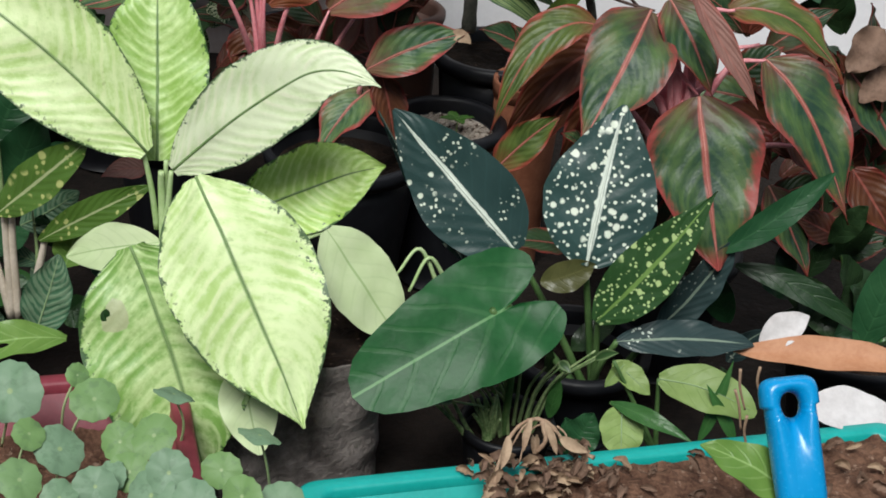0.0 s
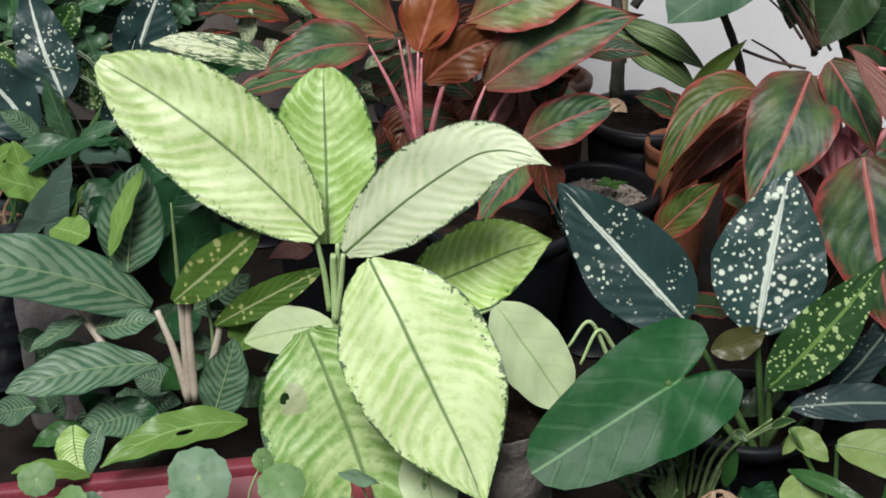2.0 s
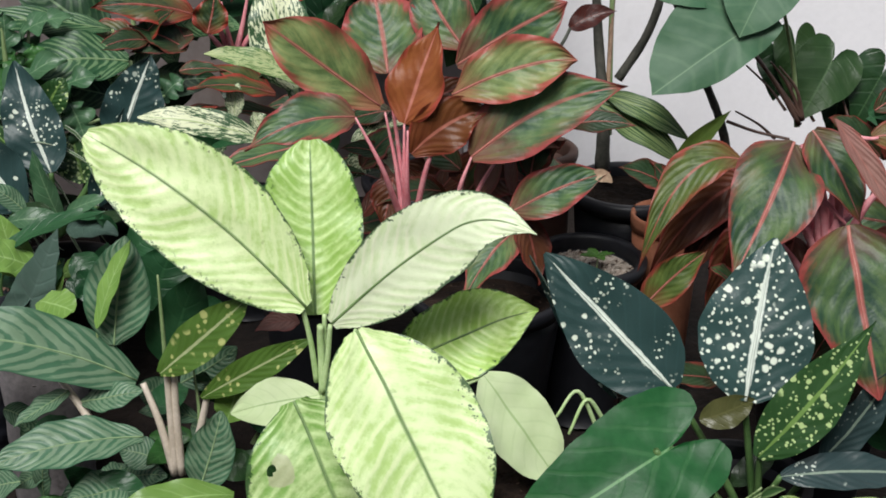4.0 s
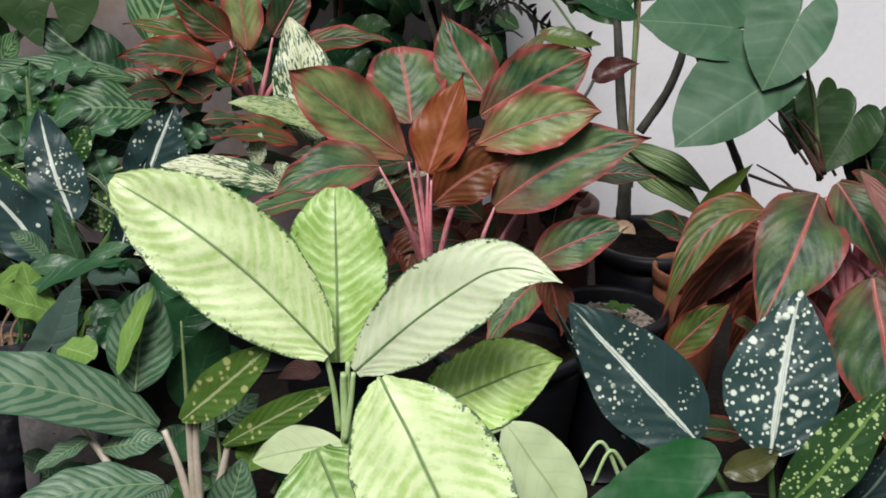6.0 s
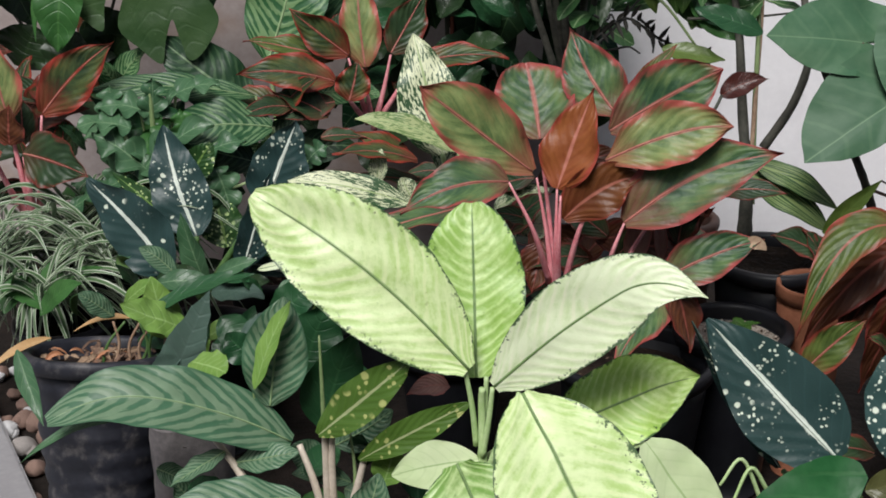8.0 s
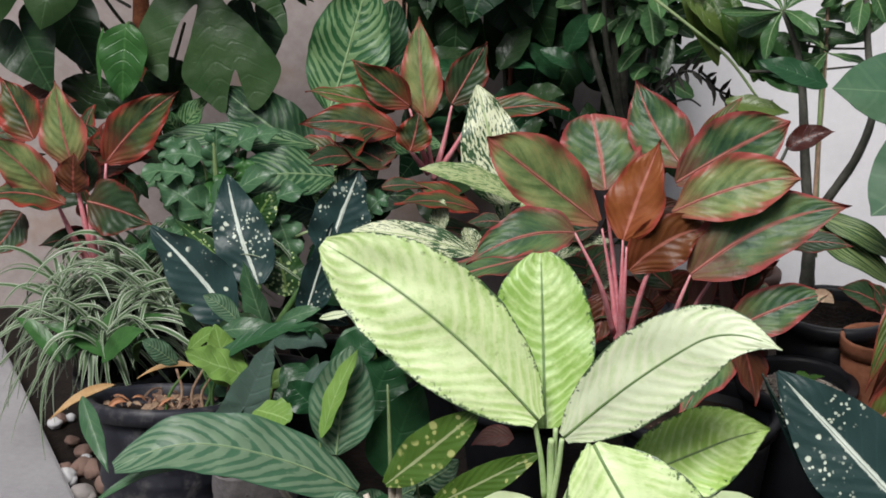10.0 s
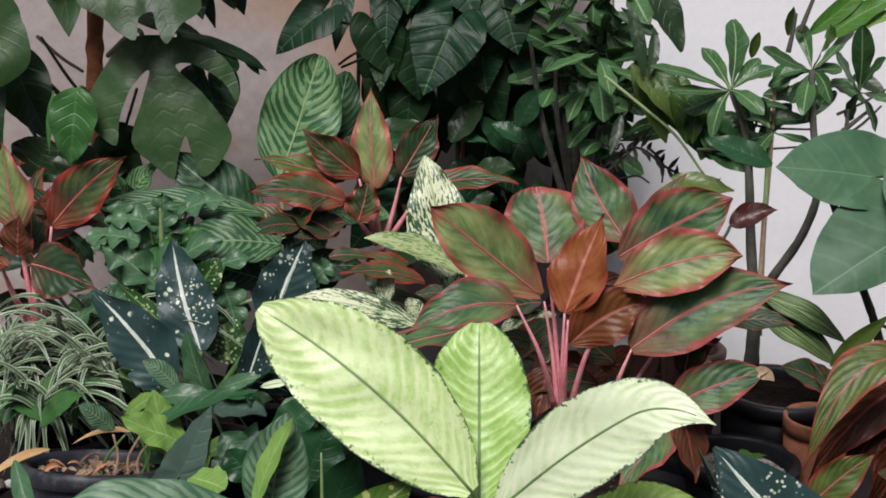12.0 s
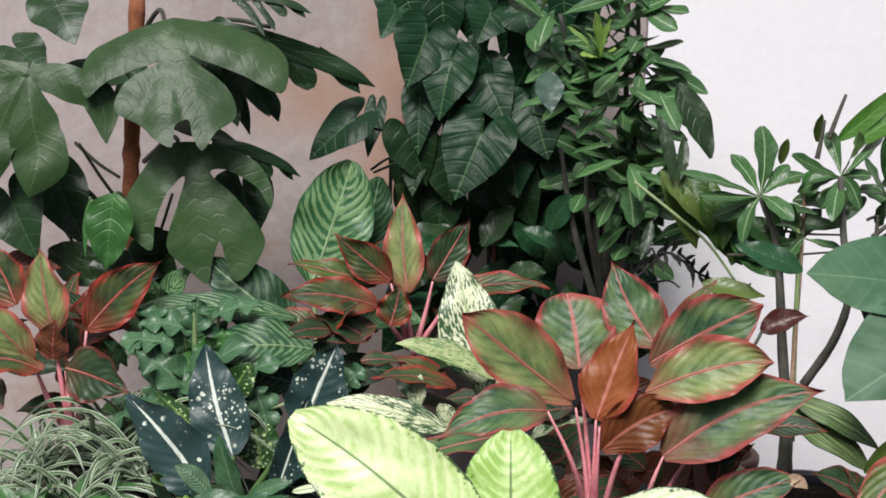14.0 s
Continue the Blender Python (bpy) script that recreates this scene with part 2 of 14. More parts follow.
def leaf_plain(name, deep, pale, rib=None, count=7, slant=1.6, rough=0.34, thin=0.14, veiny=0.25, rib_wide=0.03, sheen=0.3, groove=0.22, bumpy=0.5):
    """Green blade with lighter veins."""
    m, nt, bsdf = mat_base(name)
    net = Net(nt)
    across, signed, along = leaf_coords(net)
    vec = net.shifted()
    veins = side_veins(net, net.math("POWER", across, 1.3), along, count, slant, 0.35, vec)
    thin_vein = net.math("MULTIPLY", net.step(veins, 0.86, 1.0), net.step(across, 1.0, 0.55))
    tone = net.math("MULTIPLY_ADD", net.noise(90, 3, 0.6, vec), 0.3, net.math("MULTIPLY", net.noise(12, 3, 0.6, vec), 0.7))
    colour = net.mix(net.step(tone, 0.3, 0.75), deep, pale)
    info = net.node("ShaderNodeObjectInfo").outputs["Random"]
    colour = net.mix(net.math("MULTIPLY", info, 0.4), colour, tuple(c * 0.55 for c in deep))
    colour = net.mix(net.math("MULTIPLY", thin_vein, veiny), colour, rib or pale)
    line = net.math("SUBTRACT", 1.0, net.step(across, rib_wide, rib_wide * 2.2))
    colour = net.mix(net.math("MULTIPLY", line, 0.75), colour, rib or pale)
    relief = net.math("SUBTRACT", net.math("MULTIPLY", net.noise(38, 3, 0.6, vec), 1.0), net.math("MULTIPLY", thin_vein, groove))
    return finish_leaf(m, net, bsdf, colour, rough, thin, relief, bumpy, sheen)


def leaf_splashed(name, cream, green):
    """Cream blade splashed with dark green dashes."""
    m, nt, bsdf = mat_base(name)
    net = Net(nt)
    across, signed, along = leaf_coords(net)
    vec = net.shifted()
    dash = streaks(net, across, signed, along, 22, 9.0, 9.0, 4.0)
    edge = net.math("ADD", net.math("ADD", dash, net.math("MULTIPLY", across, 0.08)), net.math("MULTIPLY", net.math("SUBTRACT", net.noise(25, 2, 0.5, vec), 0.5), 0.35))
    colour = net.mix(net.step(edge, 0.53, 0.56), cream, green)
    line = net.math("SUBTRACT", 1.0, net.step(across, 0.03, 0.06))
    colour = net.mix(line, colour, (0.35, 0.45, 0.2))
    return finish_leaf(m, net, bsdf, colour, 0.45, 0.15, dash, 0.15)


def leaf_edged(name, green, pale):
    """Strap leaf, green with pale edges."""
    m, nt, bsdf = mat_base(name)
    net = Net(nt)
    across, signed, along = leaf_coords(net)
    vec = net.shifted()
    colour = net.mix(net.noise(40, 3, 0.6, vec), green, tuple(c * 1.6 for c in green))
    colour = net.mix(net.step(across, 0.52, 0.68), colour, pale)
    return finish_leaf(m, net, bsdf, colour, 0.42, 0.2)


def leaf_round(name, deep, pale):
    """Pennywort: rays from the centre."""
    m, nt, bsdf = mat_base(name)
    net = Net(nt)
    uv = net.node("ShaderNodeUVMap").outputs[0]
    sep = net.node("ShaderNodeSeparateXYZ")
    net.plug(sep.inputs[0], uv)
    x, y = net.math("SUBTRACT", sep.outputs[0], 0.5), net.math("SUBTRACT", sep.outputs[1], 0.5)
    turn = net.math("ARCTAN2", y, x)
    ray = net.math("MULTIPLY_ADD", net.math("COSINE", net.math("MULTIPLY", turn, 11.0)), 0.5, 0.5)
    far = net.math("SQRT", net.math("ADD", net.math("MULTIPLY", x, x), net.math("MULTIPLY", y, y)))
    vec = net.shifted()
    colour = net.mix(net.noise(50, 3, 0.6, vec), deep, pale)
    info = net.node("ShaderNodeObjectInfo").outputs["Random"]
    colour = net.mix(net.math("MULTIPLY", net.step(info, 0.35, 0.75), 0.6), colour, (0.20, 0.36, 0.07))
    colour = net.mix(net.math("MULTIPLY", net.step(net.noise(110, 3, 0.6, vec), 0.52, 0.66), 0.3), colour, tuple(0.6 * c for c in deep))
    colour = net.mix(net.math("MULTIPLY", net.step(ray, 0.94, 1.0), 0.08), colour, (0.30, 0.46, 0.24))
    colour = net.mix(net.step(far, 0.06, 0.03), colour, (0.33, 0.45, 0.22))
    return finish_leaf(m, net, bsdf, colour, 0.48, 0.3, ray, 0.06, 0.3)


def surface(name, dark, light, rough=0.7, scale=20.0, fine=140.0, bump=0.4, spec=0.4, stain=None, stain_at=(0.6, 0.75), stain_scale=6.0, depth=0.003):
    """A surface with variation at two scales, and stains where given."""
    m, nt, bsdf = mat_base(name, rough, spec)
    net = Net(nt)
    vec = net.coords()
    coarse, grain = net.noise(scale, 4, 0.6, vec), net.noise(fine, 4, 0.65, vec)
    tone = net.math("MULTIPLY_ADD", coarse, 0.6, net.math("MULTIPLY", grain, 0.4))
    colour = net.mix(net.step(tone, 0.32, 0.68), dark, light)
    if stain:
        colour = net.mix(net.step(net.noise(stain_scale, 5, 0.6, vec), *stain_at), colour, stain)
    net.plug(bsdf.inputs["Base Color"], colour)
    net.plug(bsdf.inputs["Roughness"], net.math("MULTIPLY_ADD", grain, 0.25, rough - 0.12))
    net.bump(bsdf, tone, bump, depth)
    return m


# ---------- mesh helpers ----------
PETIOLE_UP = Vector((0, 0, 1))


def link_mesh(name, verts, faces, mats, parent=None, uvs=None, slots=None, label="", smooth=True):
    me = bpy.data.meshes.new(name)
    me.from_pydata([tuple(v) for v in verts], [], faces)
    for m in mats:
        me.materials.append(m)
    if uvs is not None:
        layer = me.uv_layers.new(name="UVMap")
        idx = np.empty(len(me.loops), dtype=np.int32)
        me.loops.foreach_get("vertex_index", idx)
        layer.data.foreach_set("uv", np.asarray(uvs, dtype=np.float32)[idx].ravel())
    if slots is not None:
        me.polygons.foreach_set("material_index", np.asarray(slots, dtype=np.int32))
    me.polygons.foreach_set("use_smooth", np.full(len(me.polygons), smooth))
    me.update()
    ob = new(name, me)
    if parent is not None:
        ob.parent = parent
    if label:
        tagged(ob, label)
    return ob


def part(name, bm, material, parent, label="", smooth=False):
    """Links a bmesh as one mesh object under a thing or a part."""
    me = bpy.data.meshes.new(name)
    bm.to_mesh(me)
    bm.free()
    me.materials.append(material)
    me.polygons.foreach_set("use_smooth", np.full(len(me.polygons), smooth))
    ob = new(name, me)
    ob.parent = parent
    if label:
        tagged(ob, label)
    return ob


def thing(name, label, category, at=(0, 0, 0), group="", kind=""):
    ob = new(name)
    ob.empty_display_size = 0.03
    ob.location = at
    return tagged(ob, label, category, group, kind)


def two_sided(top, quads, n, uvs, thick):
    """Adds the under side and the rim to a grid of points with normals n."""
    count = len(top)
    verts = [*top, *[p - q * thick for p, q in zip(top, n)]]
    faces, slots = list(quads), [0] * len(quads)
    edges, rim_uvs = {}, []
    for f in quads:
        for a, b in zip(f, (*f[1:], f[0])):
            edges[(a, b)] = edges.get((a, b), 0) + 1
    for f in quads:
        faces.append(tuple(count + i for i in (f[0], *reversed(f[1:]))))
        slots.append(1)
    for a, b in edges:
        if (b, a) not in edges:
            k = len(verts)
            verts += [verts[b], verts[a], verts[count + a], verts[count + b]]
            rim_uvs += [uvs[b], uvs[a], uvs[a], uvs[b]]
            faces.append((k, k + 1, k + 2, k + 3))
            slots.append(0)
    return verts, faces, slots, [*uvs, *uvs, *rim_uvs]


def width_at(shape, s):
    if shape == "ell":
        return max(0.0, math.sin(math.pi * s ** 0.86)) ** 0.72
    if shape == "ovate":
        return max(0.0, math.sin(math.pi * s ** 0.68)) ** 0.78
    if shape == "obov":
        return max(0.0, math.sin(math.pi * s ** 1.35)) ** 0.8
    if shape == "cusp":
        return max(0.0, math.sin(math.pi * s ** 0.90)) ** 0.62 * max(0.0, 1 - s ** 7) ** 0.7
    if shape == "paddle":
        return max(0.0, math.sin(math.pi * s ** 1.8)) ** 0.62
    if shape == "acum":
        return max(0.0, math.sin(math.pi * s ** 0.74)) ** 0.8 * (1 - s ** 4) ** 0.6
    if shape == "blunt":
        return max(0.0, math.sin(math.pi * s ** 0.97)) ** 0.58
    if shape == "lance":
        return max(0.0, math.sin(math.pi * s ** 0.75)) ** 1.0
    if shape == "strap":
        return min(1.0, 0.55 + 1.6 * s) * max(0.0, 1 - s ** 3.2) ** 0.8
    if shape == "pinnate":
        return max(0.0, math.sin(math.pi * s ** 0.72)) ** 0.6 * (0.34 + 0.66 * abs(math.cos(9.0 * s ** 0.9 - 0.5)) ** 0.8)
    if shape == "oblong":
        return max(0.0, math.sin(math.pi * s ** 0.98)) ** 0.45
    if shape == "wide":
        return max(0.0, math.sin(math.pi * s ** 1.05)) ** 0.62 * max(0.0, 1 - s ** 9) ** 0.6
    if shape == "round":
        return max(0.0, math.sin(math.pi * s ** 0.95)) ** 0.52
    return max(0.0, math.sin(math.pi * s))


def leaf(parent, mats, base, tip, width, face=(0, -0.8, 0.6), bend=0.0, fold=0.18, curl=0.08, shape="ell", wave=0.05, nu=18, nv=8, seed=0, twist=None, pleat=0.0, hole=None, label="", name="leaf", bow=None, hook=None, lop=0.0):
    """One blade from base to tip. face: the way its upper side looks. bend: rise of the midrib; curl: drop of the tip away from face;
    bow: sideways curve of the midrib; hook: (dx, dy, dz) by which the last third turns off; lop: how much wider one half is."""
    rnd = random.Random(seed * 7919 + int(1000 * (base[0] + 3 * tip[2])))
    b, t, up = Vector(base), Vector(tip), PETIOLE_UP
    o = Vector(base)
    length, want = (t - b).length, Vector(face).normalized()
    phase, waves = rnd.uniform(0, 6.28), rnd.uniform(2.2, 3.6)
    sway, own = rnd.uniform(-0.035, 0.035) * length, rnd.uniform(0, 50)
    if bow is not None:
        sway = bow * length
    turn_off = Vector(hook) * length if hook else Vector()
    if twist is None:
        twist = rnd.uniform(-0.12, 0.12) if pleat else rnd.uniform(-0.45, 0.45)

    def rib(s):
        return b - o + (t - b) * s + up * (bend * length * 4 * s * (1 - s)) - want * (curl * length * (s ** 2.2 - s)) + turn_off * max(0.0, (s - 0.66) / 0.34) ** 2

    def snap(i, j):
        """Grid place of a point, pulled onto the rim of the hole when it lies near."""
        if not hole:
            return i, j
        x, y = (i - hole[0]) / hole[2], (j - hole[1]) / hole[3]
        d = math.hypot(x, y)
        return (hole[0] + x / d * hole[2], hole[1] + y / d * hole[3]) if 0.6 < d < 1.45 else (i, j)

    def torn(i, j):
        return hole and ((i - hole[0]) / hole[2]) ** 2 + ((j - hole[1]) / hole[3]) ** 2 < 1.02

    top, normals, uvs, spots = [], [], [], []
    for i in range(nu + 1):
        spots += [snap(i, j) for j in range(nv + 1)]
    for fi, fj in spots:
        s = fi / nu
        along = (rib(min(1, s + 0.02)) - rib(max(0, s - 0.02))).normalized()
        n = (want - along * want.dot(along)).normalized()
        if twist:
            n = Matrix.Rotation(twist * s, 3, along) @ n
        side = along.cross(n)
        h = width_at(shape, min(max(s, 0.012), 0.992)) * width / 2
        for a in (2 * fj / nv - 1,):
            fray = 1 + 0.07 * noise.noise(Vector((own, s * 3.2, 3 * a))) + 0.03 * noise.noise(Vector((own, s * 13, 5 * a)))
            p = rib(s) + side * (a * h * fray * (1 + lop * a) + sway * math.sin(3.1416 * s)) + n * (fold * abs(a) ** 1.4 * h)
            p += n * (0.035 * width * noise.noise(Vector((own + 9, s * 4.5, a * 1.6))))
            p += n * (wave * width * a * a * math.sin(phase + waves * 6.28 * s + (1.3 if a > 0 else 0)))
            if pleat:
                p += n * (pleat * width * (1 - abs(abs(a) - 0.5)) * (0.4 + noise.noise(Vector((own, s * 5, a * 2)))) * math.sin(6.28 * (14 * s - 3.0 * abs(a)) + 1.5 * noise.noise(Vector((own, s * 7, a)))))
            top.append(p)
            normals.append(n)
            uvs.append((fj / nv, s))
    quads = []
    for i in range(nu):
        for j in range(nv):
            k = i * (nv + 1) + j
            if hole and all(torn(*spots[q]) for q in (k, k + 1, k + nv + 1, k + nv + 2)):
                continue
            quads.append((k, k + 1, k + nv + 2, k + nv + 1))
    verts, faces, slots, uv2 = two_sided(top, quads, normals, uvs, 0.0007)
    ob = link_mesh(name, verts, faces, mats[:2], parent, uv2, slots, label)
    ob.location = o - parent.location
    if len(mats) > 2:
        across = (t - b).normalized().cross((want - (t - b).normalized() * want.dot((t - b).normalized())).normalized())
        spine = [rib(i / 12 * 0.93) + across * (sway * math.sin(3.1416 * i / 12 * 0.93)) + want * (0.0004 + 0.035 * width * noise.noise(Vector((own + 9, i / 12 * 0.93 * 4.5, 0.0)))) for i in range(13)]
        thick = min(0.0021, 0.014 * width + 0.0004)
        stem(ob, mats[2], spine, thick, thick * 0.25, sides=6, name="midrib", per=2, flat=0.6)
    return ob


HEART = ((0, 1), (7, 0.88), (18, 0.74), (35, 0.62), (55, 0.57), (80, 0.54), (105, 0.53), (130, 0.53), (150, 0.48), (166, 0.34), (175, 0.14), (180, 0.06))
FRONT_HEART = ((0, 1), (6, 0.975), (12, 0.90), (18, 0.775), (26, 0.63), (44, 0.46), (65, 0.385), (85, 0.36), (105, 0.355), (130, 0.40), (150, 0.42), (163, 0.36), (172, 0.20), (180, 0.05))
BROAD = ((0, 1), (4, 0.94), (12, 0.87), (30, 0.72), (50, 0.61), (75, 0.53), (100, 0.50), (125, 0.52), (148, 0.56), (164, 0.46), (174, 0.16), (180, 0.05))
ARROW = ((0, 1), (8, 0.75), (20, 0.5), (40, 0.36), (70, 0.28), (100, 0.27), (125, 0.36), (145, 0.55), (155, 0.5), (165, 0.25), (180, 0.05))


def ring(table, deg):
    for (a, ra), (b, rb) in zip(table, table[1:]):
        if a <= deg <= b:
            f = (deg - a) / (b - a)
            f = f * f * (3 - 2 * f) if abs(rb - ra) > 0.2 else f
            return ra + (rb - ra) * f
    return table[-1][1]




def blade(parent, mats, at, tip, width, face=(0, -0.8, 0.6), outline="heart", cup=0.10, droop=0.12, wave=0.03, seed=0, rings=7, label="", name="leaf", uneven=0.0, crimp=0.0):
    """A blade with lobes behind the stalk's joint at, its tip at tip."""
    rnd = random.Random(seed * 31 + int(1000 * (at[0] + at[2])))
    o, t, want = Vector(at), Vector(tip), Vector(face).normalized()
    length = (t - o).length
    along = (t - o).normalized()
    n = (want - along * want.dot(along)).normalized()
    side = along.cross(n)
    steps = 64
    make = {"heart": lambda d: ring(HEART, abs(d)), "broad": lambda d: ring(BROAD, abs(d)), "long": lambda d: ring(FRONT_HEART, abs(d)), "arrow": lambda d: ring(ARROW, abs(d))}[outline]
    flat = []
    for k in range(steps):
        deg = 360 * k / steps - 180
        r = make(deg) * (1 + 0.5 * uneven * math.sin(math.radians(deg)))
        flat.append((r * math.sin(math.radians(deg)), r * math.cos(math.radians(deg))))
    wide = max(abs(x) for x, _ in flat)
    ph = rnd.uniform(0, 6.28)
    top, normals, uvs = [o - o], [n], [(0.5, 0.35)]
    for q in range(1, rings + 1):
        f = (q / rings) ** 0.9
        for k, (x, y) in enumerate(flat):
            px, py = x / wide * width / 2 * f, y * length * f
            lift = cup * abs(px) - droop * (py / length) * abs(py / length) * length - 0.5 * droop * (2 * px / width) ** 2 * width * 0.5
            lift += wave * width * f * f * math.sin(ph + 5 * 6.28 * k / steps) + 0.03 * width * noise.noise(Vector((ph + 3 * px / width, 3 * py / length, ph))) + crimp * width * f * math.sin(6.28 * (4.5 * py / length - 1.6 * abs(px) / width * 2))
            top.append(side * px + along * py + n * lift)
            normals.append(n)
            uvs.append((0.5 + 0.5 * x / wide * f, 0.35 + 0.65 * y * f if y > 0 else 0.35 + 0.6 * y * f))
    quads = []
    for k in range(steps):
        k2 = (k + 1) % steps
        quads.append((0, 1 + k2, 1 + k))
        for q in range(rings - 1):
            a = 1 + q * steps
            quads.append((a + k, a + k2, a + steps + k2, a + steps + k))
    verts, faces, slots, uv2 = two_sided(top, quads, normals, uvs, 0.0008)
    ob = link_mesh(name, verts, faces, mats, parent, uv2, slots, label)
    ob.location = o - parent.location
    return ob


MAIN_RIM = ((-0.25, 0), (-0.1, -0.03), (0.18, -0), (0.48, 0.13), (0.6, 0.33), (0.59, 0.49), (0.49, 0.33), (0.27, 0.2), (0.15, 0.22), (0.33, 0.4), (0.51, 0.64), (0.53, 0.78), (0.41, 0.98), (0.31, 1.02), (0.25, 0.85), (0.21, 0.73), (0.15, 0.88), (0.11, 1.04), (-0.04, 0.92), (-0.19, 0.75), (-0.1, 0.47), (-0.04, 0.24), (-0.17, 0.36), (-0.27, 0.59), (-0.3, 0.78), (-0.45, 0.67), (-0.56, 0.54), (-0.47, 0.32), (-0.32, 0.1))
MAIN_VEINS = ((0.57, 0.40), (0.36, 0.98), (0.10, 1.0), (-0.34, 0.72))
UPPER_RIM = ((-0.01, -0.13), (-0.34, -0.03), (-0.61, 0.1), (-0.67, 0.32), (-0.63, 0.51), (-0.45, 0.39), (-0.06, 0.26), (-0.32, 0.42), (-0.41, 0.64), (-0.21, 0.78), (-0.12, 0.89), (0.02, 0.98), (0.05, 0.81), (0.15, 0.76), (0.18, 0.89), (0.25, 1.01), (0.36, 0.86), (0.51, 0.71), (0.44, 0.47), (0.17, 0.23), (0.32, 0.28), (0.57, 0.39), (0.86, 0.53), (0.92, 0.29), (0.82, 0.1), (0.51, -0.06), (0.11, -0.14))
UPPER_VEINS = ((0.86, 0.34), (0.30, 0.95), (-0.02, 0.92), (-0.36, 0.62), (-0.62, 0.36))
SPREAD_LOBES = (
    (((0.0, 0.04), (-0.08, 0.42), (-0.14, 0.68), (-0.08, 1.0)), (0.06, 0.20, 0.24, 0.0)),
    (((0.03, 0.04), (0.18, 0.42), (0.30, 0.68), (0.30, 1.0)), (0.06, 0.20, 0.22, 0.0)),
    (((0.0, 0.0), (0.36, 0.05), (0.68, 0.20), (0.82, 0.56)), (0.10, 0.15, 0.16, 0.0)),
    (((0.0, 0.0), (-0.30, 0.04), (-0.58, 0.16), (-0.66, 0.52)), (0.10, 0.15, 0.14, 0.0)),
)
COMB_LOBES = (
    (((0.0, 0.0), (0.35, 0.02), (0.75, 0.16), (1.0, 0.30)), (0.08, 0.07, 0.06, 0.0)),
    (((0.10, 0.06), (0.20, 0.22), (0.28, 0.40), (0.34, 0.60)), (0.06, 0.055, 0.045, 0.0)),
    (((0.30, 0.06), (0.38, 0.24), (0.45, 0.40), (0.49, 0.52)), (0.05, 0.045, 0.045, 0.0)),
    (((0.45, 0.05), (0.53, 0.12), (0.62, 0.24), (0.66, 0.32)), (0.06, 0.075, 0.07, 0.02)),
    (((0.68, 0.10), (0.76, 0.16), (0.84, 0.24), (0.92, 0.34)), (0.05, 0.05, 0.05, 0.0)),
)


def split_blade(parent, mats, at, tip, face, lobes, droop=0.14, flip=False, seed=0, wide=1.0, label=""):
    """A deeply cut blade: fingers that start at the stalk's joint at, each a bent strip with its own creased midrib. Lobes: across and down, as shares of the length to tip."""
    o, n = Vector(at), Vector(face).normalized()
    length, along = (Vector(tip) - o).length, (Vector(tip) - o).normalized()
    n = (n - along * n.dot(along)).normalized()
    right = n.cross(along) * (-wide if flip else wide)
    verts, faces, slots, uvs, nu, nv = [], [], [], [], 22, 8
    for k, (axis, half) in enumerate(lobes):
        path = smooth_path([(x, y, 0) for x, y in axis], 8)
        top, flat_uv = [], []
        for i in range(nu + 1):
            s = i / nu
            f = s * (len(path) - 1)
            a, b = path[int(f)], path[min(int(f) + 1, len(path) - 1)]
            c = a.lerp(b, f - int(f))
            d = (path[min(int(f) + 1, len(path) - 1)] - path[max(int(f) - 1, 0)]).normalized()
            g = s * (len(half) - 1)
            q = min(int(g), len(half) - 2)
            e = g - q
            blend = e ** 1.8 if q == len(half) - 2 else e * e * (3 - 2 * e)
            w = half[q] + (half[q + 1] - half[q]) * blend
            w = max(w, 0.004)
            for j in range(nv + 1):
                r = 2 * j / nv - 1
                w2 = w * (1 + 0.10 * noise.noise(Vector((seed + k, s * 6, r))))
                u, v = c.x - d.y * r * w2, c.y + d.x * r * w2
                lift = -droop * (u * u + v * v) - 0.10 * abs(r) * w + 0.012 * noise.noise(Vector((seed + 4 * u, 4 * v, k))) + 0.018 * math.sin(9 * s + 2 * r + k) * w / 0.2
                top.append((right * u + along * v + n * lift) * length + n * (0.0014 * (len(lobes) - k)))
                flat_uv.append((j / nv, s))
        quads = [(i * (nv + 1) + j, (i + 1) * (nv + 1) + j, (i + 1) * (nv + 1) + j + 1, i * (nv + 1) + j + 1) for i in range(nu) for j in range(nv)]
        if flip:
            quads = [tuple(reversed(f)) for f in quads]
        v2, f2, s2, u2 = two_sided(top, quads, [n] * len(top), flat_uv, 0.0007)
        base = len(verts)
        verts += v2
        faces += [tuple(base + i for i in f) for f in f2]
        slots += s2
        uvs += u2
    ob = link_mesh("leaf", verts, faces, mats[:2], parent, uvs, slots, label)
    ob.location = o - parent.location
    return ob


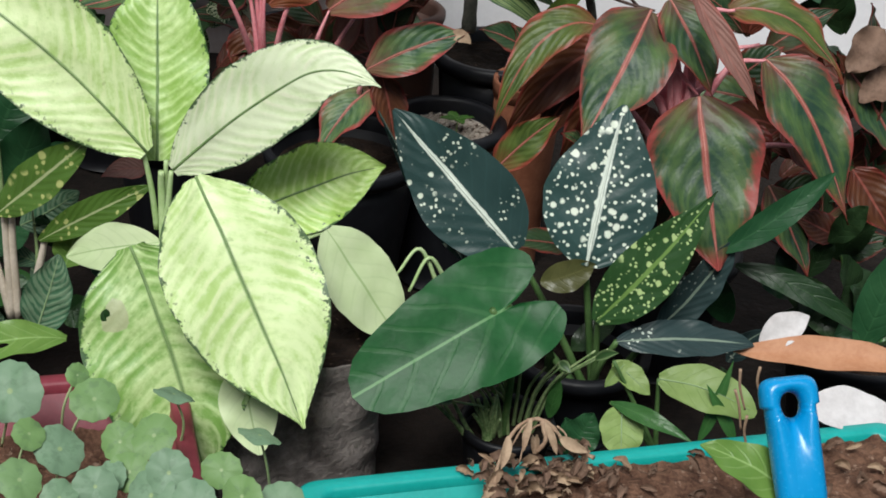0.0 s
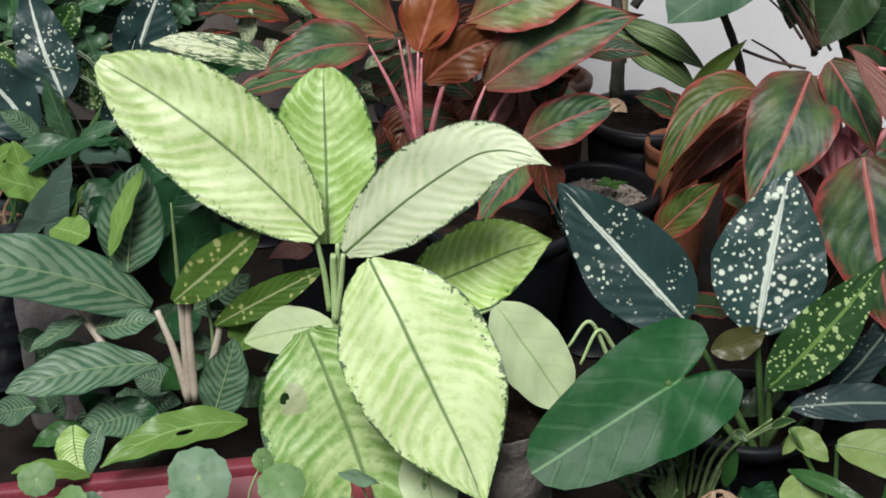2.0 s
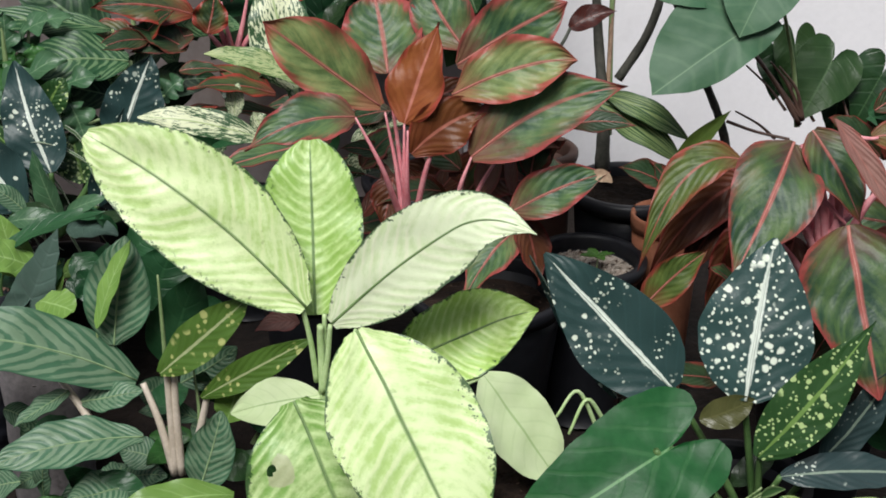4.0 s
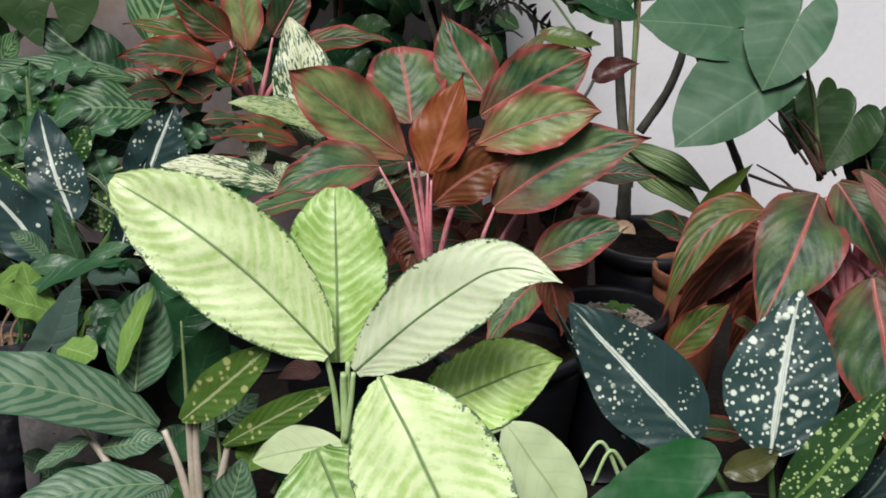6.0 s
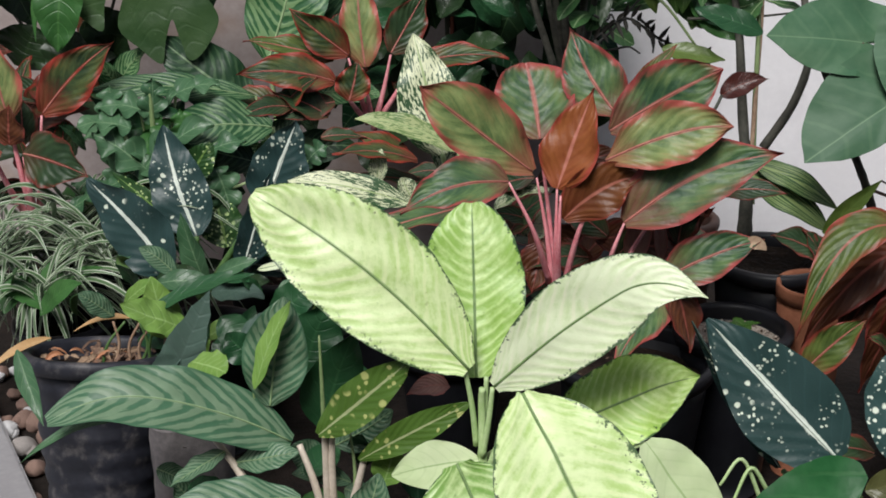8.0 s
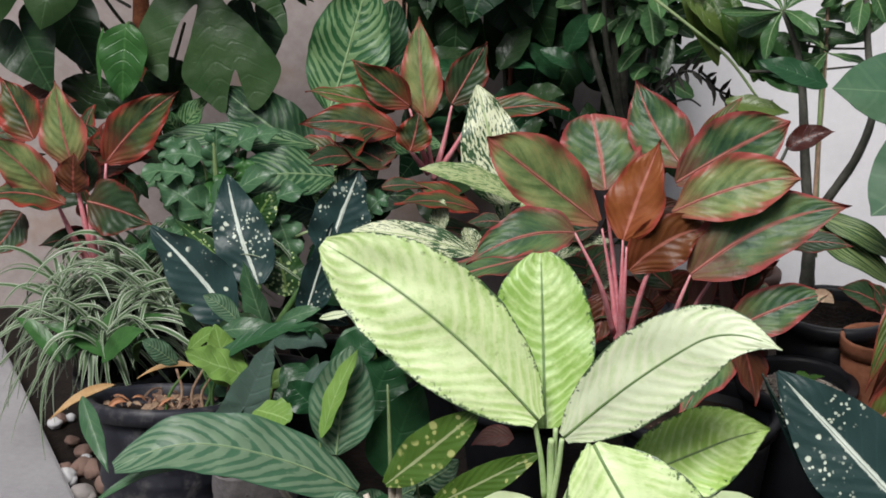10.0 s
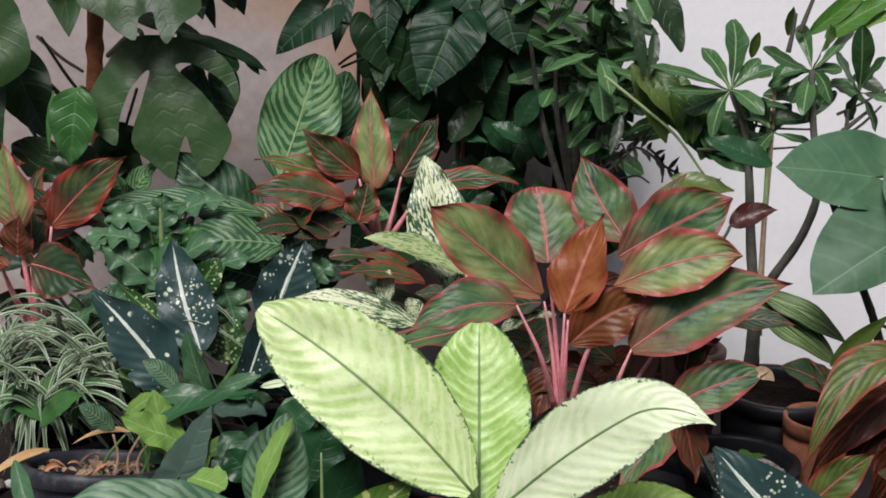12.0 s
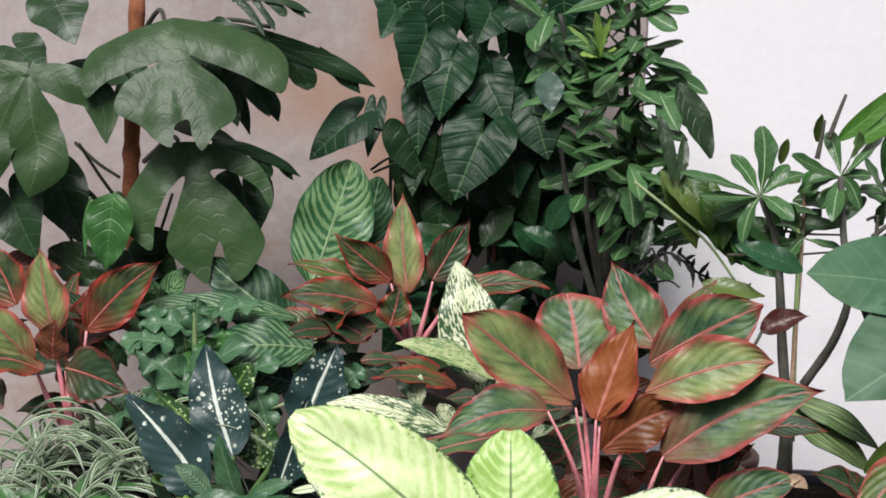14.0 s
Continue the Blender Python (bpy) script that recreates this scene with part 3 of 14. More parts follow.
def webbed_blade(parent, mats, at, tip, face, rim, veins, droop=0.14, seed=0):
    """A broad blade cut into lobes that stay joined round the stalk: its rim and the ends of its lobes' midribs, across and down, as shares of the length to tip."""
    o, n = Vector(at), Vector(face).normalized()
    length, along = (Vector(tip) - o).length, (Vector(tip) - o).normalized()
    n = (n - along * n.dot(along)).normalized()
    right = n.cross(along)
    bm = bmesh.new()
    outline = smooth_path([(*p, 0) for p in (*rim, rim[0])], 4)[:-1]
    bm.faces.new([bm.verts.new(p) for p in outline])
    bm.normal_update()
    bmesh.ops.triangulate(bm, faces=bm.faces[:])
    for reach in (0.30, 0.16, 0.09, 0.055):
        for again in range(3):
            bmesh.ops.subdivide_edges(bm, edges=[e for e in bm.edges if e.calc_length() > reach], cuts=1)
            bm.normal_update()
            bmesh.ops.triangulate(bm, faces=[f for f in bm.faces if len(f.verts) > 3])
    bm.verts.index_update()
    bm.faces.ensure_lookup_table()
    top, uvs = [], []
    for v in bm.verts:
        x, y = v.co.x, v.co.y
        best = (9.0, 0.0)
        for a, b in veins:
            s = min(1.0, max(0.0, (x * a + y * b) / (a * a + b * b)))
            best = min(best, (math.hypot(x - s * a, y - s * b), s))
        d, s = best
        lift = -droop * (x * x + 0.8 * y * y) - 0.16 * d - 0.010 * math.exp(-(d / 0.035) ** 2) + 0.022 * noise.noise(Vector((seed + 3 * x, 3 * y, 0.3))) + 0.0025 * math.sin(26 * s + 9 * d)
        top.append((right * x + along * y + n * lift) * length)
        uvs.append((0.5 + 0.5 * min(1.0, d / 0.2), s))
    faces = [tuple(v.index for v in f.verts) for f in bm.faces]
    if bm.faces[0].normal.z * right.cross(along).dot(n) < 0:
        faces = [tuple(reversed(f)) for f in faces]
    bm.free()
    verts, faces, slots, uvs = two_sided(top, faces, [n] * len(top), uvs, 0.0008)
    ob = link_mesh("leaf", verts, faces, mats[:2], parent, uvs, slots)
    ob.location = o - parent.location
    return ob


def smooth_path(pts, per=6):
    pts = [Vector(p) for p in pts]
    if len(pts) == 2:
        return [pts[0].lerp(pts[1], i / per) for i in range(per + 1)]
    ext = [2 * pts[0] - pts[1], *pts, 2 * pts[-1] - pts[-2]]
    out = []
    for a, b, c, d in zip(ext, ext[1:], ext[2:], ext[3:]):
        for i in range(per):
            s = i / per
            out.append(0.5 * ((2 * b) + (c - a) * s + (2 * a - 5 * b + 4 * c - d) * s * s + (3 * b - a - 3 * c + d) * s ** 3))
    return [*out, pts[-1]]


def stem(parent, material, pts, r0, r1=None, sides=8, name="stem", label="", knobs=0.0, flat=1.0, per=6):
    """A round stalk along the points, r0 thick at the first and r1 at the last."""
    r1 = r0 if r1 is None else r1
    path = smooth_path(pts, per)
    o = path[0]
    verts, faces = [], []
    ref = Vector((0.3, 1, 0.2)).normalized()
    for i, p in enumerate(path):
        d = (path[min(i + 1, len(path) - 1)] - path[max(i - 1, 0)]).normalized()
        u = d.cross(ref).normalized()
        v = d.cross(u)
        r = r0 + (r1 - r0) * i / (len(path) - 1)
        if knobs:
            r *= 1 + knobs * (math.sin(i * 2.3) * 0.5 + noise.noise(p * 60))
        for k in range(sides):
            a = 6.28318 * k / sides
            verts.append(p - o + u * (r * math.cos(a)) + v * (r * flat * math.sin(a)))
    for i in range(len(path) - 1):
        for k in range(sides):
            k2 = (k + 1) % sides
            faces.append((i * sides + k, i * sides + k2, (i + 1) * sides + k2, (i + 1) * sides + k))
    faces.append(tuple(range(sides - 1, -1, -1)))
    faces.append(tuple(range((len(path) - 1) * sides, len(path) * sides)))
    ob = link_mesh(name, verts, faces, [material], parent, None, None, label)
    ob.location = o - (Vector() if name == "midrib" else parent.location)
    return ob


def lathe(profile, sides=48, wobble=0.0, seed=0):
    """A turned shape from (radius, height) pairs."""
    bm = bmesh.new()
    rows = []
    for r, z in profile:
        row = []
        for k in range(sides):
            a = 6.28318 * k / sides
            rr = r * (1 + wobble * noise.noise(Vector((math.cos(a) * 1.5 + seed, math.sin(a) * 1.5, z * 14))))
            row.append(bm.verts.new((rr * math.cos(a), rr * math.sin(a), z)))
        rows.append(row)
    for ra, rb in zip(rows, rows[1:]):
        for k in range(sides):
            k2 = (k + 1) % sides
            bm.faces.new((ra[k], ra[k2], rb[k2], rb[k]))
    return bm


def heap(r, z, bump, sides=40, rings=10, seed=0, mound=0.0):
    """A rough round bed of soil."""
    bm = bmesh.new()
    centre = bm.verts.new((0, 0, z + mound))
    last = None
    for q in range(1, rings + 1):
        f = q / rings
        row = []
        for k in range(sides):
            a = 6.28318 * k / sides
            x, y = r * f * math.cos(a), r * f * math.sin(a)
            h = bump * (noise.noise(Vector((x * 45 + seed, y * 45, 0))) + 0.6 * noise.noise(Vector((x * 120, y * 120 + seed, 1))))
            row.append(bm.verts.new((x, y, z + h * (1 if q < rings else 0) + mound * (1 - f * f))))
        for k in range(sides):
            k2 = (k + 1) % sides
            if last is None:
                bm.faces.new((centre, row[k], row[k2]))
            else:
                bm.faces.new((last[k], row[k], row[k2], last[k2]))
        last = row
    return bm


def round_pot(name, label, at, r_top, r_base, height, shell, fill, rim=0.008, lip=0.02, ribs=0, lean=(0, 0), fill_at=0.03, wobble=0.0, group="plant pots", seed=0):
    """A tapered pot with a thick rolled rim and soil in it. at: the middle of its base."""
    pot = thing(name, label, "plant pot", at, group)
    pot.rotation_euler = (radians(lean[0]), radians(lean[1]), 0)
    body = [(0.001, 0.0), (r_base, 0.0)]
    rows = 24 if ribs else 8
    for i in range(rows + 1):
        z = (height - lip) * i / rows
        r = r_base + (r_top - r_base) * z / height
        body.append((r + (0.0018 * math.sin(6.283 * ribs * i / rows) if ribs else 0), z))
    body += [(r_top - 0.005, height - lip), (r_base - 0.004, 0.012), (0.001, 0.012)]
    part("body", lathe(body, 48, wobble, seed), shell, pot, smooth=True)
    hoop = [(r_top - 0.005, height - lip), (r_top + rim * 0.55, height - lip), (r_top + rim, height - lip * 0.5), (r_top + rim, height - 0.003), (r_top + rim * 0.6, height), (r_top - 0.002, height), (r_top - 0.005, height - 0.004), (r_top - 0.005, height - lip)]
    part("rim", lathe(hoop, 48, wobble, seed), shell, pot, smooth=True)
    r_in = r_base + (r_top - r_base) * (height - fill_at) / height - 0.007
    part("soil", heap(r_in, height - fill_at, 0.006, seed=seed), fill, pot)
    return pot

# ---------- fitted places ----------
FRONT = (0.00, -0.77, 0.61)
SKY = (0.00, -0.32, 0.95)
FRONT_W = (-0.40, -0.67, 0.60)
FRONT_E = (0.40, -0.67, 0.60)
UPWARD = (0.00, -0.06, 1.02)
SPIDER_AT = (-0.520, 1.787, 0.205)
TEAL_A, TEAL_B = (0.203, 1.083, 0.140), (0.768, 1.204, 0.140)
RED_CORNER, RED_FRONT, RED_WEST = (0.065, 1.243, 0.150), (0.174, 1.054, 0.150), (-0.227, 1.186, 0.150)
SLAB_A, SLAB_B = (-0.784, 2.146, 0.030), (-0.601, 1.799, 0.030)
TROWEL_EYE = (0.600, 1.030, 0.284)  # middle of the hanging hole
TROWEL_FOOT = (0.612, 0.980, 0.215)
TROWEL_WIDE = 0.0500
RUST_AT, RUST_BY = (-0.305, 0.664), (-0.170, 0.620)
WALL_SPLIT = 0.219
GREY_BAG = (-0.284, 1.531, 0.049, 0.183)
CANE_BAG = (0.173, 1.322, 0.100, 0.136)

# ---------- the materials ----------
RIB_GREEN = surface("rib_green", (0.12, 0.20, 0.07), (0.19, 0.29, 0.11), 0.5, 40, 200, 0.2)
RIB_PALE = surface("rib_pale", (0.20, 0.30, 0.14), (0.28, 0.38, 0.20), 0.5, 40, 200, 0.2)
RIB_WHITE = surface("rib_white", (0.50, 0.56, 0.48), (0.64, 0.69, 0.61), 0.5, 60, 200, 0.2)
RIB_RED = surface("rib_red", (0.32, 0.10, 0.080), (0.46, 0.19, 0.15), 0.5, 40, 200, 0.2)
m_cane = leaf_cane("cane_leaf", (0.75, 0.88, 0.48), (0.47, 0.66, 0.22), 0.35)
m_cane_green = leaf_cane("cane_leaf_green", (0.60, 0.77, 0.33), (0.30, 0.50, 0.10), 0.7)
m_cane_pale = leaf_cane("cane_leaf_pale", (0.80, 0.88, 0.62), (0.62, 0.75, 0.42), 0.15)
m_cane_torn = leaf_cane("cane_leaf_torn", (0.58, 0.73, 0.35), (0.22, 0.41, 0.09), 0.6, scar=(0.52, 0.25, 0.23, 0.075))
m_cane_young = leaf_plain("cane_leaf_young", (0.22, 0.33, 0.09), (0.36, 0.47, 0.18), (0.20, 0.30, 0.10), 6, 1.6, 0.45, 0.2, 0.1, 0.02)
m_cane_under = leaf_plain("cane_under", (0.42, 0.55, 0.22), (0.50, 0.62, 0.28))
CANE_LIME = (leaf_cane("cane_leaf_lime", (0.68, 0.86, 0.34), (0.40, 0.63, 0.12), 0.7), m_cane_under, RIB_GREEN)
CANE_PLAIN = (leaf_plain("cane_leaf_plain", (0.56, 0.69, 0.37), (0.70, 0.79, 0.51), (0.30, 0.44, 0.18), 7, 1.8, 0.45, 0.2, 0.12, 0.02, 0.25, 0.1, 0.25), m_cane_under)
CANE_YOUNG = (m_cane_young, m_cane_under, RIB_PALE)
CANE_TORN = (m_cane_torn, m_cane_under, RIB_GREEN)
CANE, CANE_GREEN, CANE_PALE = (m_cane, m_cane_under, RIB_GREEN), (m_cane_green, m_cane_under, RIB_GREEN), (m_cane_pale, m_cane_under, RIB_GREEN)
m_fleck_under = leaf_plain("fleck_under", (0.05, 0.09, 0.05), (0.08, 0.13, 0.07))
m_fleck = leaf_speckled("fleck_leaf", (0.018, 0.040, 0.038), (0.62, 0.68, 0.56), 0.45)
FLECK = (m_fleck, m_fleck_under, RIB_WHITE)
FLECK_DENSE = (leaf_speckled("fleck_leaf_dense", (0.022, 0.048, 0.044), (0.66, 0.72, 0.60), 2.1, scale=56), m_fleck_under, RIB_WHITE)
FLECK_GREEN = (leaf_speckled("fleck_leaf_green", (0.018, 0.050, 0.014), (0.40, 0.52, 0.22), 1.3, (0.14, 0.24, 0.06)), m_fleck_under)
FLECK_PLAIN = (leaf_speckled("fleck_leaf_plain", (0.020, 0.036, 0.036), (0.50, 0.56, 0.48), 0.35, (0.20, 0.26, 0.20)), m_fleck_under)
m_red_brown = leaf_red("red_brown", (0.21, 0.056, 0.018), (0.29, 0.095, 0.028), (0.32, 0.050, 0.036), 0.3, (0.52, 0.20, 0.15))
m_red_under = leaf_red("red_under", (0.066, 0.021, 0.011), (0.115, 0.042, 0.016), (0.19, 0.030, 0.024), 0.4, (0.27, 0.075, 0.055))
m_red = leaf_red("red_leaf", (0.026, 0.072, 0.036), (0.125, 0.205, 0.070), (0.34, 0.052, 0.056), 0.70, (0.40, 0.12, 0.10))
m_red_pale = leaf_red("red_leaf_pale", (0.085, 0.145, 0.050), (0.29, 0.36, 0.13), (0.40, 0.070, 0.066), 0.90, (0.42, 0.14, 0.11))
m_red_olive = leaf_red("red_leaf_olive", (0.042, 0.072, 0.016), (0.115, 0.160, 0.036), (0.30, 0.046, 0.038), 0.62, (0.36, 0.09, 0.07))
m_red_dusk = leaf_red("red_leaf_dusk", (0.016, 0.048, 0.030), (0.085, 0.150, 0.042), (0.30, 0.046, 0.044), 0.48, (0.42, 0.10, 0.085))
RED_DUSK = (m_red_dusk, m_red_under, RIB_RED)
RED_RICH = (leaf_red("red_leaf_rich", (0.018, 0.042, 0.020), (0.095, 0.130, 0.040), (0.33, 0.036, 0.026), 0.90), m_red_under, RIB_RED)
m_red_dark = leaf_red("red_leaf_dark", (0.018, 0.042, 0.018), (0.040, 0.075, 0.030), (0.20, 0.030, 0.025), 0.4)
m_red_pink = leaf_red("red_leaf_pink", (0.24, 0.115, 0.095), (0.32, 0.18, 0.15), (0.36, 0.12, 0.10), 0.4, (0.34, 0.15, 0.12))
RED, RED_PALE, RED_OLIVE, RED_DARK = (m_red, m_red_under, RIB_RED), (m_red_pale, m_red_under, RIB_RED), (m_red_olive, m_red_under, RIB_RED), (m_red_dark, m_red_under, RIB_RED)
RED_WINE = (leaf_plain("red_wine", (0.040, 0.010, 0.008), (0.075, 0.020, 0.014), (0.14, 0.04, 0.03)), m_red_under)
RED_BROWN = (m_red_brown, m_red_under)
RED_UMBER = (leaf_red("red_umber", (0.10, 0.030, 0.010), (0.17, 0.062, 0.018), (0.24, 0.040, 0.028), 0.3, (0.42, 0.15, 0.11)), m_red_under)
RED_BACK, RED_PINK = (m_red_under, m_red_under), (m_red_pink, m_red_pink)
m_stripe = leaf_striped("stripe_leaf", (0.042, 0.105, 0.056), (0.185, 0.29, 0.175), 11, 2.8, 0.60, (0.26, 0.36, 0.22), 0.30)
m_under = leaf_plain("green_under", (0.085, 0.16, 0.045), (0.13, 0.22, 0.07))
STRIPE = (m_stripe, m_under, RIB_PALE)
PRAYER = (leaf_striped("prayer_leaf", (0.022, 0.082, 0.028), (0.20, 0.34, 0.15), 12, 3.8, 0.50, (0.30, 0.46, 0.20), 0.8), m_under, RIB_PALE)
PRAYER_MID = (leaf_striped("prayer_leaf_mid", (0.016, 0.058, 0.022), (0.15, 0.26, 0.12), 11, 3.6, 0.26, (0.20, 0.31, 0.15), 0.5), m_under, RIB_PALE)
PRAYER_DARK = (leaf_striped("prayer_leaf_dark", (0.012, 0.038, 0.016), (0.065, 0.130, 0.060), 10, 3.0, 0.10, (0.20, 0.30, 0.16), 0.35), m_under)
DRAGON = (leaf_striped("dragon_leaf", (0.028, 0.066, 0.020), (0.22, 0.30, 0.11), 2, 6.0, 0.30, (0.22, 0.30, 0.10)), m_under)
SPLASH = (leaf_splashed("splash_leaf", (0.66, 0.70, 0.46), (0.032, 0.088, 0.030)), m_under)
SPLASH_PALE = (leaf_splashed("splash_leaf_pale", (0.40, 0.46, 0.22), (0.11, 0.20, 0.055)), m_under)
HEART_GREEN = (leaf_plain("heart_leaf", (0.009, 0.072, 0.018), (0.036, 0.150, 0.048), (0.15, 0.31, 0.13), 6, 2.2, 0.38, 0.10, 0.09, 0.014, 0.17, 0.22, 0.28), m_under)
PLAIN_MID = (leaf_plain("leaf_mid", (0.034, 0.115, 0.028), (0.065, 0.170, 0.045)), m_under)
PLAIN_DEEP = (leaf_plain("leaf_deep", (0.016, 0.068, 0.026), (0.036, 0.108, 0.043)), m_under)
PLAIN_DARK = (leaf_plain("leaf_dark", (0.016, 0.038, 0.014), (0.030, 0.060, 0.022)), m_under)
PLAIN_LIME = (leaf_plain("leaf_lime", (0.135, 0.265, 0.050), (0.22, 0.36, 0.085), (0.30, 0.45, 0.16)), m_under)
PLAIN_BRIGHT = (leaf_plain("leaf_bright", (0.050, 0.155, 0.020), (0.090, 0.210, 0.035), (0.16, 0.30, 0.07)), m_under)
PLAIN_MOSS = (leaf_plain("leaf_moss", (0.030, 0.075, 0.012), (0.055, 0.115, 0.022), (0.11, 0.18, 0.05)), m_under)
PLAIN_SOFT = (leaf_plain("leaf_soft", (0.046, 0.120, 0.054), (0.082, 0.168, 0.084), (0.16, 0.26, 0.14)), m_under)
PLAIN_GREY = (leaf_plain("leaf_grey", (0.060, 0.105, 0.080), (0.085, 0.135, 0.110)), m_under)
PLAIN_OLIVE = (leaf_plain("leaf_olive_plain", (0.070, 0.115, 0.022), (0.11, 0.165, 0.035)), m_under)
OLIVE = (leaf_plain("leaf_olive", (0.070, 0.075, 0.025), (0.11, 0.11, 0.04)), m_under)
OLIVE_VARIEGATED = (leaf_speckled("leaf_variegated", (0.046, 0.092, 0.014), (0.34, 0.37, 0.13), 0.75, (0.30, 0.35, 0.17), 50), m_under)
SPLIT = (leaf_plain("split_leaf", (0.022, 0.056, 0.016), (0.046, 0.092, 0.030), (0.060, 0.110, 0.045), 8, 1.6, 0.42, 0.06, 0.14, 0.020, 0.26, 0.16, 0.45), m_under)
# Darker copy of SPLIT; rear and low leaves carry their shade in it.
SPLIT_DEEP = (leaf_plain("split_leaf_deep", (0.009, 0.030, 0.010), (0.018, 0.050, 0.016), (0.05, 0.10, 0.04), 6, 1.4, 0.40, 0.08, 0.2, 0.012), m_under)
EAR = (leaf_plain("ear_leaf", (0.046, 0.122, 0.062), (0.094, 0.178, 0.098), (0.15, 0.25, 0.14), 6, 1.5, 0.5, 0.12, 0.16, 0.008, 0.25, 0.08, 0.25), m_under)
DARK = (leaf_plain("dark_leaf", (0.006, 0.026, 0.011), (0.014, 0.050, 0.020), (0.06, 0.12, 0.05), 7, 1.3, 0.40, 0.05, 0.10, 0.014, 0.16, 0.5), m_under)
SHRUB = (leaf_plain("shrub_leaf", (0.036, 0.105, 0.034), (0.075, 0.170, 0.056), (0.26, 0.37, 0.19), 8, 1.3, 0.38, 0.12, 0.10, 0.05), m_under)
PADDLE = (leaf_plain("paddle_leaf", (0.034, 0.096, 0.030), (0.066, 0.150, 0.050), (0.18, 0.28, 0.14), 8, 1.3, 0.32, 0.12, 0.15, 0.05), m_under, RIB_PALE)
SHOOT = (leaf_plain("shoot_leaf", (0.16, 0.30, 0.05), (0.24, 0.38, 0.09), (0.35, 0.48, 0.18)), m_under)
m_strap_under = leaf_plain("strap_under", (0.16, 0.23, 0.14), (0.22, 0.30, 0.19))
STRAP = (leaf_edged("strap_leaf", (0.060, 0.115, 0.045), (0.42, 0.48, 0.36)), m_strap_under)
STRAP_DARK = (leaf_edged("strap_leaf_dark", (0.035, 0.080, 0.025), (0.16, 0.24, 0.10)), m_under)
PENNY = (leaf_round("penny_leaf", (0.16, 0.29, 0.16), (0.28, 0.41, 0.28)), m_under)
m_dry = surface("dry_leaf", (0.19, 0.12, 0.075), (0.42, 0.31, 0.21), 0.75, 30, 160, 0.6, 0.3)
DRY = (m_dry, m_dry)
m_dry_brown = surface("dry_leaf_brown", (0.10, 0.06, 0.04), (0.22, 0.14, 0.10), 0.75, 30, 160, 0.8, 0.3)
DRY_BROWN = (m_dry_brown, m_dry_brown)
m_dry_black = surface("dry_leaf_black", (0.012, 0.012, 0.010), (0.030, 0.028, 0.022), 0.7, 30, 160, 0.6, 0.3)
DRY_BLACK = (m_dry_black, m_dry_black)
m_straw = surface("straw_leaf", (0.34, 0.20, 0.08), (0.48, 0.32, 0.16), 0.6, 30, 160, 0.4, 0.3)
DRY_STRAW = (m_straw, m_straw)
m_dry_orange = surface("dry_leaf_orange", (0.38, 0.17, 0.085), (0.48, 0.25, 0.14), 0.6, 25, 160, 0.4, 0.35)
DRY_ORANGE = (m_dry_orange, m_dry_orange)
m_dry_pale = surface("dry_leaf_pale", (0.48, 0.46, 0.46), (0.62, 0.60, 0.60), 0.7, 25, 160, 0.3, 0.3)
DRY_PALE = (m_dry_pale, m_dry_pale)
STALK_PALE = surface("stalk_pale", (0.30, 0.45, 0.17), (0.48, 0.60, 0.32), 0.45, 30, 200, 0.2)
STALK_OLD = surface("stalk_old", (0.13, 0.20, 0.075), (0.24, 0.31, 0.14), 0.5, 30, 200, 0.25)
STALK_GREEN = surface("stalk_green", (0.05, 0.11, 0.03), (0.10, 0.18, 0.06), 0.45, 30, 200, 0.2)
STALK_STRIPED = surface("stalk_striped", (0.07, 0.14, 0.04), (0.30, 0.38, 0.18), 0.5, 60, 240, 0.2)
STALK_PINK = surface("stalk_pink", (0.56, 0.15, 0.18), (0.72, 0.34, 0.36), 0.42, 30, 200, 0.2)
STALK_RED = surface("stalk_red", (0.14, 0.04, 0.03), (0.24, 0.08, 0.05), 0.5, 30, 200, 0.2)
STALK_CREAM = surface("stalk_cream", (0.42, 0.36, 0.28), (0.60, 0.53, 0.44), 0.45, 30, 200, 0.2)
STALK_BROWN = surface("stalk_brown", (0.060, 0.032, 0.024), (0.12, 0.072, 0.055), 0.5, 30, 200, 0.2)
STALK_DARK = surface("stalk_dark", (0.018, 0.020, 0.014), (0.04, 0.045, 0.03), 0.45, 30, 200, 0.2)
STALK_BLACK = surface("stalk_black", (0.008, 0.009, 0.008), (0.02, 0.02, 0.018), 0.6, 30, 200, 0.2)
STALK_TAN = surface("stalk_tan", (0.20, 0.12, 0.075), (0.40, 0.28, 0.19), 0.75, 40, 220, 0.6)
BARK = surface("bark", (0.035, 0.036, 0.029), (0.090, 0.088, 0.070), 0.8, 40, 220, 0.6)
MOSS_POLE = surface("moss_pole", (0.13, 0.045, 0.022), (0.26, 0.10, 0.05), 0.95, 60, 300, 1.0, 0.2)
DUSTY_PLASTIC = surface("dusty_plastic", (0.009, 0.010, 0.015), (0.022, 0.024, 0.034), 0.55, 14, 130, 0.2, 0.4, (0.085, 0.08, 0.08), (0.50, 0.75), 40.0)
BLACK_PLASTIC = surface("black_plastic", (0.005, 0.005, 0.007), (0.011, 0.012, 0.015), 0.5, 14, 130, 0.15, 0.28, (0.022, 0.022, 0.023), (0.62, 0.85), 16.0)
TERRACOTTA = surface("terracotta", (0.19, 0.068, 0.036), (0.28, 0.115, 0.065), 0.85, 18, 150, 0.3, 0.2, (0.24, 0.14, 0.09), (0.6, 0.85), 12.0)
BROWN_CLAY = surface("brown_clay", (0.045, 0.022, 0.016), (0.075, 0.036, 0.026), 0.6, 16, 140, 0.2)
